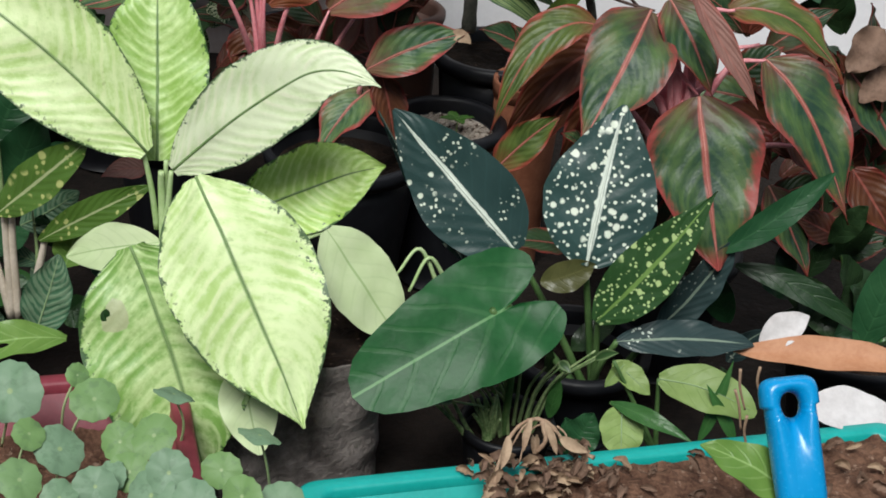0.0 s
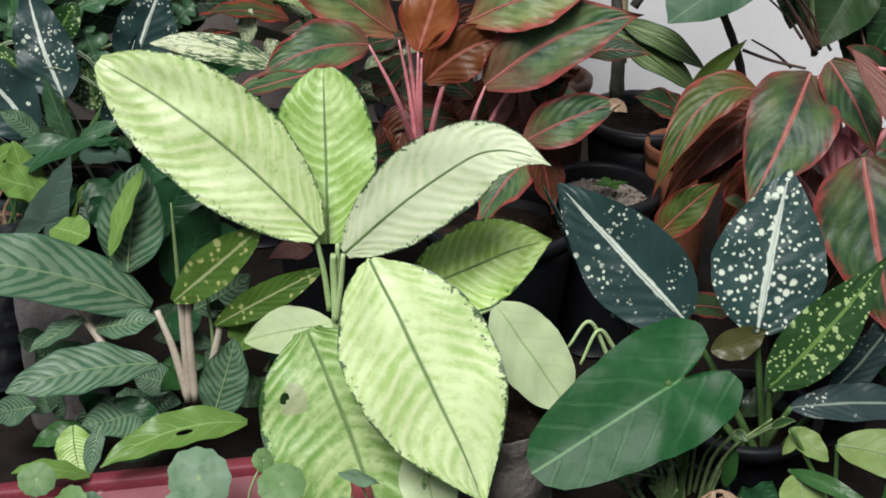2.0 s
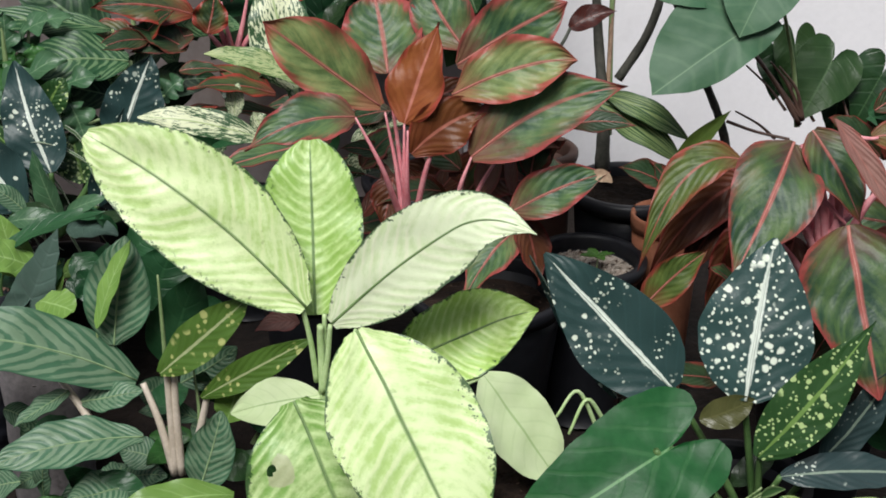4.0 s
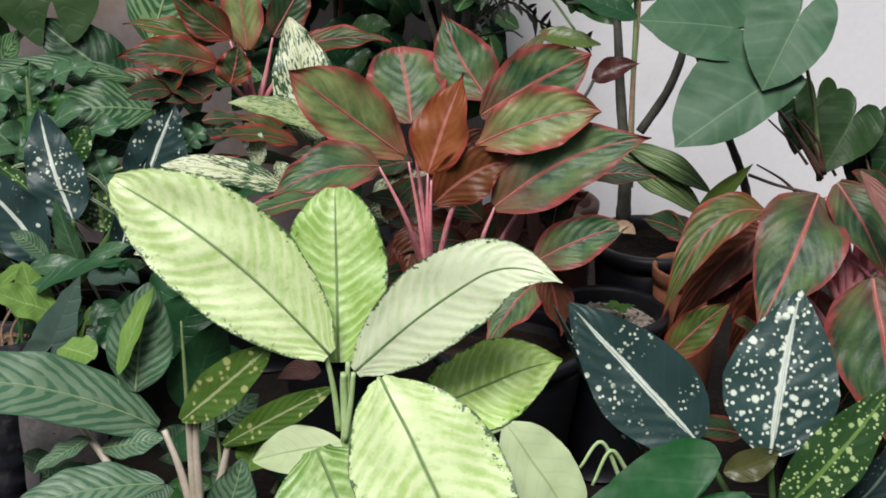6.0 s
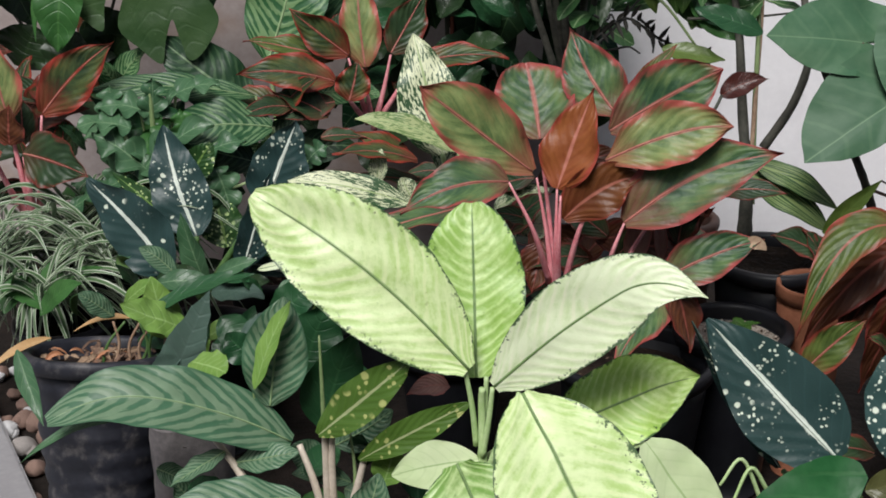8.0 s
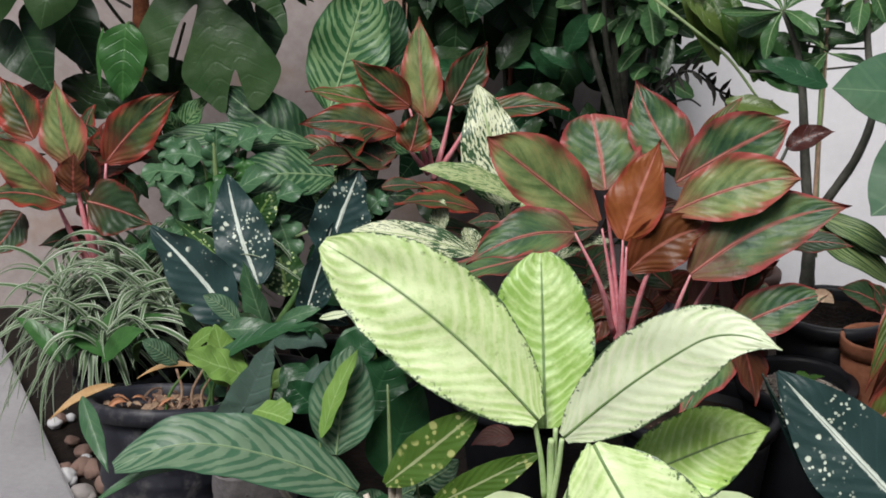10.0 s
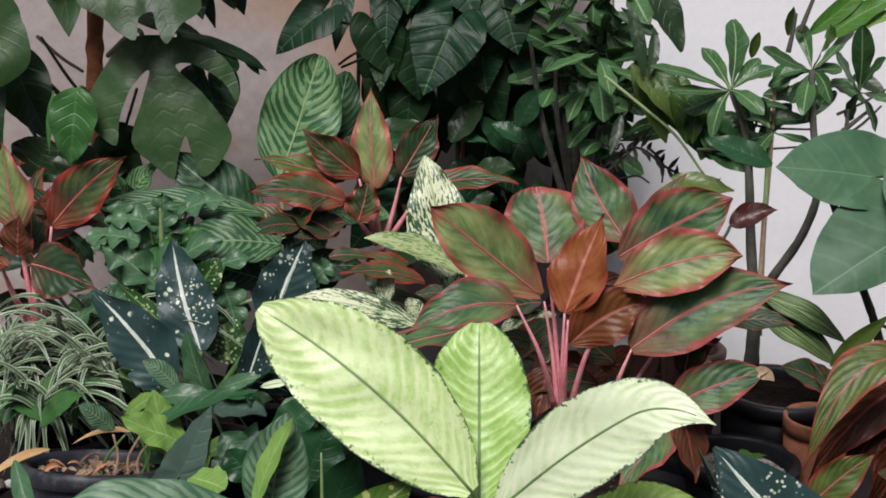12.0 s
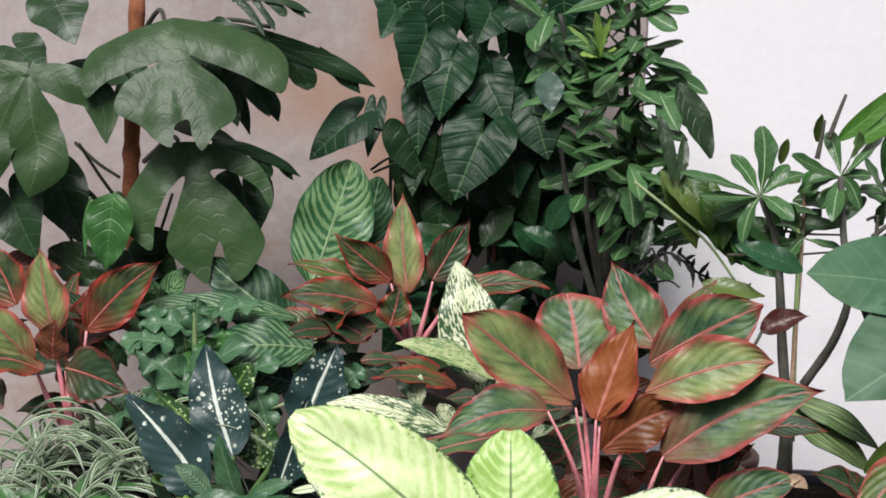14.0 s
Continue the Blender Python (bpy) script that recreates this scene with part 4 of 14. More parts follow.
# Darker copy of SOIL for three pots; shade is put into its colour.
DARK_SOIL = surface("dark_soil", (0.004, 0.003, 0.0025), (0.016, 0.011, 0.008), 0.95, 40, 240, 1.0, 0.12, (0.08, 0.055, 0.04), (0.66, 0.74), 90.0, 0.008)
SOIL = surface("soil", (0.009, 0.006, 0.005), (0.038, 0.024, 0.017), 0.95, 40, 240, 1.0, 0.2, (0.16, 0.11, 0.08), (0.62, 0.7), 90.0, 0.008)
COIR = surface("coir", (0.055, 0.026, 0.017), (0.19, 0.105, 0.068), 0.95, 60, 260, 1.0, 0.2, (0.27, 0.18, 0.13), (0.60, 0.68), 110.0, 0.008)
GRAVEL = surface("gravel", (0.26, 0.21, 0.17), (0.58, 0.52, 0.45), 0.9, 110, 300, 1.0, 0.25, (0.08, 0.05, 0.035), (0.56, 0.62), 130.0, 0.01)
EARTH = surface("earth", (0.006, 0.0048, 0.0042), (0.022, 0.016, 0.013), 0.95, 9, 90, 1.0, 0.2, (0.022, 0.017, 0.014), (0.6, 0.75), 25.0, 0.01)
STONE = surface("stone", (0.20, 0.18, 0.17), (0.40, 0.37, 0.35), 0.8, 30, 180, 0.5)
STONE_WHITE = surface("stone_white", (0.50, 0.50, 0.51), (0.68, 0.68, 0.68), 0.8, 30, 180, 0.4)
STONE_BROWN = surface("stone_brown", (0.16, 0.10, 0.08), (0.30, 0.20, 0.16), 0.85, 30, 180, 0.5)
SLAB = surface("slab", (0.23, 0.225, 0.235), (0.30, 0.295, 0.30), 0.7, 6, 120, 0.15, 0.35, (0.17, 0.16, 0.16), (0.60, 0.8), 4.0)
BAG = surface("bag", (0.17, 0.145, 0.135), (0.34, 0.30, 0.275), 0.75, 24, 160, 1.0, 0.35, (0.10, 0.085, 0.078), (0.52, 0.70), 14.0, 0.008)
TEAL = surface("teal_plastic", (0.008, 0.30, 0.27), (0.015, 0.36, 0.33), 0.42, 14, 160, 0.12, 0.5, (0.20, 0.30, 0.27), (0.66, 0.85), 18.0)
RED_PLASTIC = surface("red_plastic", (0.16, 0.020, 0.034), (0.23, 0.040, 0.058), 0.5, 14, 160, 0.15, 0.4, (0.55, 0.34, 0.34), (0.70, 0.78), 26.0)
BAG_DARK = surface("bag_dark", (0.10, 0.092, 0.094), (0.20, 0.182, 0.18), 0.7, 18, 160, 0.6, 0.4, (0.05, 0.045, 0.045), (0.55, 0.75), 30.0)
BLUE_PLASTIC = surface("blue_plastic", (0.006, 0.245, 0.56), (0.010, 0.285, 0.62), 0.24, 10, 220, 0.05, 0.5)
PLASTER = surface("plaster_old", (0.31, 0.26, 0.245), (0.43, 0.375, 0.36), 0.9, 3.0, 60, 0.25, 0.2, (0.30, 0.17, 0.09), (0.58, 0.80), 2.6)


def rust_patch(m, at, wide, high, colour):
    """Adds a damp rust stain with a blurred edge round a place on the wall."""
    net = Net(m.node_tree)
    bsdf = m.node_tree.nodes["Principled BSDF"]
    before = bsdf.inputs["Base Color"].links[0].from_socket
    sep = net.node("ShaderNodeSeparateXYZ")
    net.plug(sep.inputs[0], net.coords())
    du = net.math("DIVIDE", net.math("SUBTRACT", sep.outputs[0], at[0]), wide)
    dv = net.math("DIVIDE", net.math("SUBTRACT", sep.outputs[2], at[1]), high)
    far = net.math("SQRT", net.math("ADD", net.math("MULTIPLY", du, du), net.math("MULTIPLY", dv, dv)))
    far = net.math("ADD", far, net.math("MULTIPLY", net.math("SUBTRACT", net.noise(7, 5, 0.65, net.coords()), 0.5), 1.3))
    net.plug(bsdf.inputs["Base Color"], net.mix(net.math("MULTIPLY", net.step(far, 1.15, 0.1), 0.6), before, colour))


rust_patch(PLASTER, RUST_AT, 0.11, 0.10, (0.36, 0.20, 0.12))
rust_patch(PLASTER, RUST_BY, 0.11, 0.26, (0.36, 0.165, 0.075))
PAINT = surface("plaster_white", (0.79, 0.78, 0.80), (0.86, 0.85, 0.87), 0.9, 2.5, 90, 0.12, 0.25, (0.66, 0.65, 0.67), (0.62, 0.85), 3.0)
BLOCKER_PLASTER = surface("plaster_blocker", (0.42, 0.40, 0.38), (0.52, 0.50, 0.47), 0.9, 1.5, 40, 0.2)


# ---------- ground, slab and walls ----------


def grid_mesh(name, xs, ys, height, material, label, kind="structure"):
    verts = [(x, y, height(x, y)) for y in ys for x in xs]
    w = len(xs)
    faces = [(j * w + i, j * w + i + 1, (j + 1) * w + i + 1, (j + 1) * w + i) for j in range(len(ys) - 1) for i in range(w - 1)]
    ob = link_mesh(name, verts, faces, [material])
    return tagged(ob, label, name.split("_")[0], kind=kind)


def box(bm, lo, hi, bevel=0.0):
    made = bmesh.ops.create_cube(bm, size=1.0)["verts"]
    for v in made:
        v.co = Vector([lo[k] + (v.co[k] + 0.5) * (hi[k] - lo[k]) for k in range(3)])
    if bevel:
        edges = {e for v in made for e in v.link_edges}
        bmesh.ops.bevel(bm, geom=list(edges), offset=bevel, segments=2, affect="EDGES", profile=0.6)


def solid(name, lo, hi, material, label, category, bevel=0.004, kind="structure"):
    bm = bmesh.new()
    box(bm, lo, hi, bevel)
    me = bpy.data.meshes.new(name)
    bm.to_mesh(me)
    bm.free()
    me.materials.append(material)
    return tagged(new(name, me), label, category, kind=kind)


near_x = [-1.2 + 0.03 * i for i in range(81)]
near_y = [0.8 + 0.03 * i for i in range(54)]
far = [60.0, 20.0, 8.0, 4.0, 2.4]


def ground_height(x, y):
    if abs(x) > 1.25 or y < 0.75 or y > 2.5:
        return -0.006
    return -0.004 + 0.005 * noise.noise(Vector((x * 14, y * 14, 0))) + 0.003 * noise.noise(Vector((x * 45, y * 45, 3)))


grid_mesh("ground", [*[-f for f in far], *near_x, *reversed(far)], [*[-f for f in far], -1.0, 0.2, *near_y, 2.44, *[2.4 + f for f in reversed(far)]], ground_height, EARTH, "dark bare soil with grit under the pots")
WALL_Y = 2.42
solid("wall_west", (-5.0, WALL_Y + 0.003, -0.05), (WALL_SPLIT, WALL_Y + 0.2, 3.2), PLASTER, "old grey-pink plaster wall with rust-brown stains", "wall")
solid("wall_east", (WALL_SPLIT + 0.001, WALL_Y, -0.05), (5.0, WALL_Y + 0.2, 3.2), PAINT, "plain white painted plaster wall", "wall")
# Added unseen wall: blocks the low southern sky so light falls from above.
solid("wall_south", (-5.0, -1.9, -0.05), (5.0, -1.7, 2.7), BLOCKER_PLASTER, "plain dull plaster wall added out of view to block low skylight", "wall")

# ---------- makers of single kinds ----------


def disc_leaf(parent, at, radius, face, root):
    """A round scalloped pennywort leaf on a thin stalk."""
    o, n = Vector(at), Vector(face).normalized()
    u = n.cross(Vector((0.2, 0.3, 1))).normalized()
    v = n.cross(u)
    rnd = random.Random(int(at[0] * 9000) + int(at[1] * 7000))
    ph, count, rings = rnd.uniform(0, 6.28), 44, 5
    top, normals, uvs = [Vector((0, 0, 0)) - n * radius * 0.06], [n], [(0.5, 0.5)]
    for q in range(1, rings + 1):
        f = q / rings
        for k in range(count):
            a = 6.28318 * k / count
            r = radius * f * (1 + (0.035 * math.cos(a * 11) if q == rings else 0) + 0.05 * math.sin(2 * a + ph) * f)
            lift = radius * (0.07 * math.sin(3 * a + ph) * f * f + 0.04 * math.sin(5 * a + 2 * ph) * f * f - 0.10 * f ** 4)
            top.append(u * (r * math.cos(a)) + v * (r * math.sin(a)) + n * lift)
            normals.append(n)
            uvs.append((0.5 + 0.5 * f * math.cos(a), 0.5 + 0.5 * f * math.sin(a)))
    quads = []
    for k in range(count):
        k2 = (k + 1) % count
        quads.append((0, 1 + k, 1 + k2))
        for q in range(rings - 1):
            b = 1 + q * count
            quads.append((b + k, b + count + k, b + count + k2, b + k2))
    verts, faces, slots, uv2 = two_sided(top, quads, normals, uvs, 0.0006)
    ob = link_mesh("leaf", verts, faces, PENNY, parent, uv2, slots)
    ob.location = o - parent.location
    r0, foot = o - n * radius * 0.07, Vector(root)
    stem(parent, STALK_PALE, [r0, r0.lerp(foot, 0.5) + Vector((rnd.uniform(-0.01, 0.01), -0.006, 0.008)), foot], 0.0011, 0.0014, sides=6, name="stalk")


def grow_bag(label, x, y, radius, height, seed, skin=BAG):
    """A soft upright bag, folded down at its mouth, with creases."""
    bag = thing("grow_bag", label, "grow bag", (x, y, 0), "grow bags")
    rows = []
    for i in range(26):
        s = i / 25
        rows.append((radius * (0.97 + 0.02 * math.sin(3.0 * s) + 0.010 * math.sin(19 * s + seed)), height * s))
    rows = [(0.001, 0.0), *rows, (radius * 0.985, height + 0.003), (radius * 0.95, height - 0.004), (radius * 0.93, height * 0.6)]
    bm = lathe(rows, 64, 0.0, seed)
    for v in bm.verts:
        a = math.atan2(v.co.y, v.co.x)
        push = (abs(math.cos(a - 0.15)) ** 4 + abs(math.sin(a - 0.15)) ** 4) ** -0.25 * 0.93 + 0.05 * noise.noise(Vector((math.cos(a) * 2 + seed, math.sin(a) * 2, v.co.z * 9))) + 0.07 * abs(noise.noise(Vector((math.cos(a) * 5, math.sin(a) * 5 + seed, v.co.z * 30)))) + 0.035 * noise.noise(Vector((math.cos(a) * 7, math.sin(a) * 7 + seed, v.co.z * 22)))
        v.co.x *= push
        v.co.y *= push
    part("skin", bm, skin, bag, smooth=True)
    part("soil", heap(radius * 0.93, height - 0.02, 0.006, seed=seed), SOIL, bag)
    return bag


def trough(name, label, back_a, back_b, deep, height, shell, fill, fill_at, wall=0.004, seed=0):
    """A long planter with flared sides and a flat lip; back_a to back_b is the top of its far side, the near side lies deep to the front."""
    a, b = Vector(back_a), Vector(back_b)
    along = (b - a)
    length = along.length
    turn = math.atan2(along.y, along.x)
    ob = thing(name, label, "planter", (a.x, a.y, 0), "planters")
    ob.rotation_euler = (0, 0, turn)

    def outline(grow, z, n=6, r=0.018):
        """A rounded rectangle, x along the back, y towards the front (negative)."""
        pts = []
        lo, hi = Vector((-grow, -deep - grow)), Vector((length + grow, grow))
        for cx, cy, start in ((hi.x - r, hi.y - r, 0), (lo.x + r, hi.y - r, 90), (lo.x + r, lo.y + r, 180), (hi.x - r, lo.y + r, 270)):
            for k in range(n + 1):
                g = math.radians(start + 90 * k / n)
                pts.append((cx + r * math.cos(g), cy + r * math.sin(g), z))
        return pts

    def loft(rings, close=False):
        bm = bmesh.new()
        rows = [[bm.verts.new(p) for p in ring_pts] for ring_pts in rings]
        for ra, rb in zip(rows, rows[1:]):
            for k in range(len(ra)):
                k2 = (k + 1) % len(ra)
                bm.faces.new((ra[k], ra[k2], rb[k2], rb[k]))
        if close:
            bm.faces.new(list(reversed(rows[0])))
        return bm

    part("shell", loft([outline(-0.03, 0.0), outline(-0.012, height * 0.6), outline(-0.002, height - 0.012), outline(-0.002 - wall, height - 0.012), outline(-0.03 - wall, 0.008)], True), shell, ob, smooth=True)
    part("lip", loft([outline(-0.002, height - 0.014), outline(0.010, height - 0.014), outline(0.012, height - 0.011), outline(0.012, height - 0.003), outline(0.009, height), outline(-0.003, height), outline(-0.006, height - 0.003), outline(-0.006, height - 0.014)]), shell, ob, smooth=True)
    nx, ny = max(8, int(length / 0.006)), max(8, int(deep / 0.006))
    bm = bmesh.new()
    rows = []
    for j in range(ny + 1):
        row = []
        for i in range(nx + 1):
            x, y = 0.008 + (length - 0.016) * i / nx, -0.008 - (deep - 0.016) * j / ny
            p = Vector((x, y, seed))
            z = fill_at(x / length, j / ny) + 0.007 * noise.noise(p * 40) + 0.004 * noise.noise(p * 95) + 0.003 * noise.noise(p * 190)
            row.append(bm.verts.new((x, y, z)))
        rows.append(row)
    for ra, rb in zip(rows, rows[1:]):
        for i in range(nx):
            bm.faces.new((ra[i], rb[i], rb[i + 1], ra[i + 1]))
    part("soil", bm, fill, ob)
    return ob


def pebble_mesh(name, seed, material, flat):
    bm = bmesh.new()
    bmesh.ops.create_icosphere(bm, subdivisions=3, radius=1.0)
    for v in bm.verts:
        d = v.co.normalized()
        v.co = d * (1 + 0.22 * noise.noise(d * 1.3 + Vector((seed, 0, 0))) + 0.06 * noise.noise(d * 4 + Vector((0, seed, 0))))
        v.co.z *= flat
    me = bpy.data.meshes.new(name)
    bm.to_mesh(me)
    bm.free()
    me.materials.append(material)
    me.polygons.foreach_set("use_smooth", np.full(len(me.polygons), True))
    return me


def cut_leaf(parent, mats, at, tip, width, seed):
    """A long soft leaf with ragged side lobes, drooping at its tip."""
    a, b = Vector(at), Vector(tip)
    leaf(parent, mats, a - 0.25 * (b - a), b + 0.15 * (b - a) - Vector((0, 0, 0.006)), width, (0.1, -0.45, 0.85), 0.08, 0.15, 0.10, "pinnate", 0.10, 40, 6, seed)


# ---------- the paved slab and the ground's stones ----------
sa, sb = Vector(SLAB_A), Vector(SLAB_B)
edge = (sb - sa).normalized()
out_w = Vector((-abs(edge.y), edge.x if edge.y < 0 else -edge.x, 0)).normalized()
bm = bmesh.new()
s0, s1 = sa + edge * ((WALL_Y - sa.y) / edge.y), sb + edge * 2.5
low, high = -0.01, 0.03
corner = [s0, s1, Vector((-3.0, s1.y, 0)), Vector((-3.0, WALL_Y, 0))]
rows = [[bm.verts.new((p.x, p.y, z)) for p in corner] for z in (low, high)]
bm.faces.new(rows[1] if (corner[1] - corner[0]).cross(corner[2] - corner[1]).z > 0 else list(reversed(rows[1])))
for k in range(4):
    k2 = (k + 1) % 4
    bm.faces.new((rows[0][k], rows[0][k2], rows[1][k2], rows[1][k]))
bmesh.ops.recalc_face_normals(bm, faces=bm.faces)
bmesh.ops.bevel(bm, geom=list(bm.edges), offset=0.004, segments=2, affect="EDGES")
me = bpy.data.meshes.new("pavement")
bm.to_mesh(me)
bm.free()
me.materials.append(SLAB)
tagged(new("pavement", me), "smooth grey cement slab beside the bed", "pavement", kind="structure")

# ---------- yellow-green dumb cane in a grow bag ----------

cane = thing("dumb_cane", "tall dumb cane with pale yellow-green veined leaves in a grow bag", "plant", (0.098, 1.337, 0.093))
stem(cane, STALK_PALE, [(0.075, 1.318, 0.106), (0.052, 1.328, 0.209), (0.047, 1.335, 0.295), (0.047, 1.333, 0.321)], 0.0055, 0.0032, name="cane", label="pale green upright cane")
leaf(cane, CANE, (0.034, 1.331, 0.342), (-0.181, 1.403, 0.494), 0.116, bend=0.02, fold=0.1, curl=0.03, wave=0.014, nu=44, nv=18, pleat=0.004, shape="blunt", face=(-0.25, -0.78, 0.56), bow=0.03, seed=1)
leaf(cane, CANE_GREEN, (0.041, 1.350, 0.324), (0.034, 1.441, 0.474), 0.104, fold=0.16, curl=0.02, wave=0.03, nu=32, nv=14, pleat=0.006, shape="oblong", face=(0.00, -0.90, 0.43), bow=0.0, seed=2)
leaf(cane, CANE_PALE, (0.059, 1.329, 0.325), (0.240, 1.297, 0.478), 0.084, bend=0.03, fold=0.07, curl=0.05, wave=0.014, nu=44, nv=16, pleat=0.002, shape="cusp", face=(0.15, -0.84, 0.52), hook=(0.05, -0.06, -0.15), bow=-0.02, seed=3)
leaf(cane, CANE, (0.085, 1.281, 0.343), (0.195, 1.135, 0.166), 0.149, bend=0.03, fold=0.08, curl=0.1, wave=0.018, nu=48, nv=18, pleat=0.005, shape="cusp", face=(0.28, -0.77, 0.61), seed=4)
leaf(cane, CANE_TORN, (0.024, 1.271, 0.272), (0.104, 1.164, 0.083), 0.171, fold=0.05, curl=0.06, wave=0.025, nu=60, nv=28, pleat=0.006, shape="cusp", face=(-0.18, -0.81, 0.57), hole=(14.4, 23.2, 1.5, 1.1), seed=5)
leaf(cane, CANE_LIME, (0.112, 1.345, 0.266), (0.262, 1.385, 0.318), 0.086, fold=0.1, curl=0.02, wave=0.04, nu=30, nv=14, pleat=0.006, shape="wide", face=(0.20, -0.77, 0.61), hook=(0.02, 0, -0.04), bow=0.0, seed=6)
leaf(cane, CANE_PLAIN, (0.209, 1.331, 0.266), (0.281, 1.297, 0.169), 0.076, fold=0.1, curl=0.05, wave=0.02, nu=22, nv=10, pleat=0.002, shape="round", face=(0.30, -0.79, 0.51), seed=7)
leaf(cane, CANE_PLAIN, (0.044, 1.337, 0.240), (-0.039, 1.288, 0.248), 0.050, fold=0.1, curl=0.04, wave=0.02, nu=20, nv=10, shape="ell", face=(-0.20, -0.66, 0.70), seed=8)
leaf(cane, CANE_PLAIN, (0.134, 1.209, 0.188), (0.155, 1.158, 0.117), 0.056, fold=0.1, curl=0.05, wave=0.02, nu=20, nv=10, shape="ell", seed=9)
stem(cane, STALK_PALE, [(0.030, 1.336, 0.339), (0.037, 1.335, 0.302), (0.042, 1.335, 0.257)], 0.0024, 0.0034, name="petiole")
stem(cane, STALK_PALE, [(0.051, 1.340, 0.330), (0.050, 1.338, 0.291), (0.046, 1.338, 0.242)], 0.0024, 0.0034, name="petiole")
stem(cane, STALK_PALE, [(0.057, 1.329, 0.324), (0.054, 1.328, 0.290), (0.048, 1.328, 0.248)], 0.0024, 0.0034, name="petiole")
stem(cane, STALK_PALE, [(0.083, 1.319, 0.324), (0.070, 1.317, 0.287), (0.054, 1.317, 0.241)], 0.0024, 0.0034, name="petiole")
stem(cane, STALK_PALE, [(0.025, 1.299, 0.257), (0.039, 1.298, 0.221), (0.052, 1.298, 0.174)], 0.0024, 0.0034, name="petiole")
stem(cane, STALK_PALE, [(0.125, 1.344, 0.289), (0.090, 1.345, 0.267), (0.052, 1.347, 0.237)], 0.0024, 0.0034, name="petiole")
stem(cane, STALK_PALE, [(0.209, 1.340, 0.260), (0.135, 1.339, 0.223), (0.057, 1.338, 0.176)], 0.0024, 0.0034, name="petiole")

# ---------- white-flecked evergreen with dark leaves ----------

fleck = thing("flecked_evergreen", "dark green evergreen with white midribs and flecks in black pot", "plant", (0.494, 1.351, 0.048), "flecked evergreens")
leaf(fleck, FLECK, (0.400, 1.338, 0.246), (0.270, 1.396, 0.370), 0.098, fold=0.12, curl=0.03, wave=0.02, nu=24, nv=12, shape="ovate", face=(-0.30, -0.79, 0.51), seed=10)
leaf(fleck, FLECK_DENSE, (0.471, 1.327, 0.239), (0.502, 1.398, 0.387), 0.113, fold=0.1, curl=0.03, wave=0.02, nu=24, nv=12, shape="ovate", face=(0.10, -0.84, 0.52), seed=11)
leaf(fleck, FLECK_GREEN, (0.486, 1.309, 0.184), (0.590, 1.320, 0.334), 0.064, fold=0.16, curl=0.05, wave=0.02, nu=24, nv=12, shape="acum", face=(-0.20, -0.84, 0.47), seed=12)
leaf(fleck, FLECK, (0.349, 1.365, 0.220), (0.255, 1.395, 0.368), 0.035, fold=0.3, curl=0, wave=0.01, nu=20, nv=8, shape="ovate", face=(-0.90, -0.37, 0.25), seed=13)
leaf(fleck, FLECK_PLAIN, (0.560, 1.345, 0.154), (0.630, 1.360, 0.259), 0.044, fold=0.2, curl=0, nu=18, nv=8, face=(0.20, -0.85, 0.42), seed=14)
leaf(fleck, FLECK_PLAIN, (0.508, 1.297, 0.169), (0.657, 1.316, 0.159), 0.043, bend=0.03, fold=0.12, curl=0.05, nu=20, nv=8, shape="ell", face=(0.00, -0.59, 0.84), seed=15)
leaf(fleck, OLIVE, (0.427, 1.324, 0.218), (0.481, 1.327, 0.241), 0.033, fold=0.2, nu=14, nv=8, seed=16)
stem(fleck, STALK_GREEN, [(0.401, 1.343, 0.244), (0.452, 1.350, 0.154), (0.506, 1.351, 0.048)], 0.0030, 0.0050, name="petiole")
stem(fleck, STALK_GREEN, [(0.472, 1.332, 0.236), (0.487, 1.340, 0.153), (0.506, 1.351, 0.048)], 0.0030, 0.0050, name="petiole")
stem(fleck, STALK_GREEN, [(0.490, 1.318, 0.178), (0.496, 1.331, 0.124), (0.506, 1.351, 0.048)], 0.0030, 0.0050, name="petiole")
stem(fleck, STALK_GREEN, [(0.353, 1.364, 0.217), (0.430, 1.372, 0.132), (0.506, 1.351, 0.048)], 0.0030, 0.0050, name="petiole")
stem(fleck, STALK_GREEN, [(0.560, 1.345, 0.154), (0.536, 1.358, 0.102), (0.506, 1.351, 0.048)], 0.0030, 0.0050, name="petiole")
stem(fleck, STALK_GREEN, [(0.508, 1.297, 0.169), (0.497, 1.311, 0.128), (0.497, 1.343, 0.069)], 0.0030, 0.0040, name="petiole")

# ---------- single broad heart leaf plant in front ----------

heartleaf = thing("heartleaf_plant", "glossy green heartleaf plant with one broad leaf over striped shoots", "plant", (0.383, 1.249, 0.047))
blade(heartleaf, HEART_GREEN, (0.373, 1.231, 0.238), (0.239, 1.167, 0.183), 0.122, outline="long", face=(0.00, -0.71, 0.73), cup=0.1, droop=0.06, wave=0.02, rings=14, crimp=0.004, seed=17)
stem(heartleaf, STALK_GREEN, [(0.368, 1.231, 0.242), (0.395, 1.249, 0.186), (0.396, 1.260, 0.047)], 0.0032, 0.0040)
stem(heartleaf, STALK_STRIPED, [(0.388, 1.266, 0.038), (0.375, 1.245, 0.090), (0.362, 1.239, 0.114)], 0.0030, 0.0018, name="shoot")
stem(heartleaf, STALK_STRIPED, [(0.383, 1.266, 0.038), (0.385, 1.245, 0.090), (0.383, 1.242, 0.136)], 0.0030, 0.0018, name="shoot")
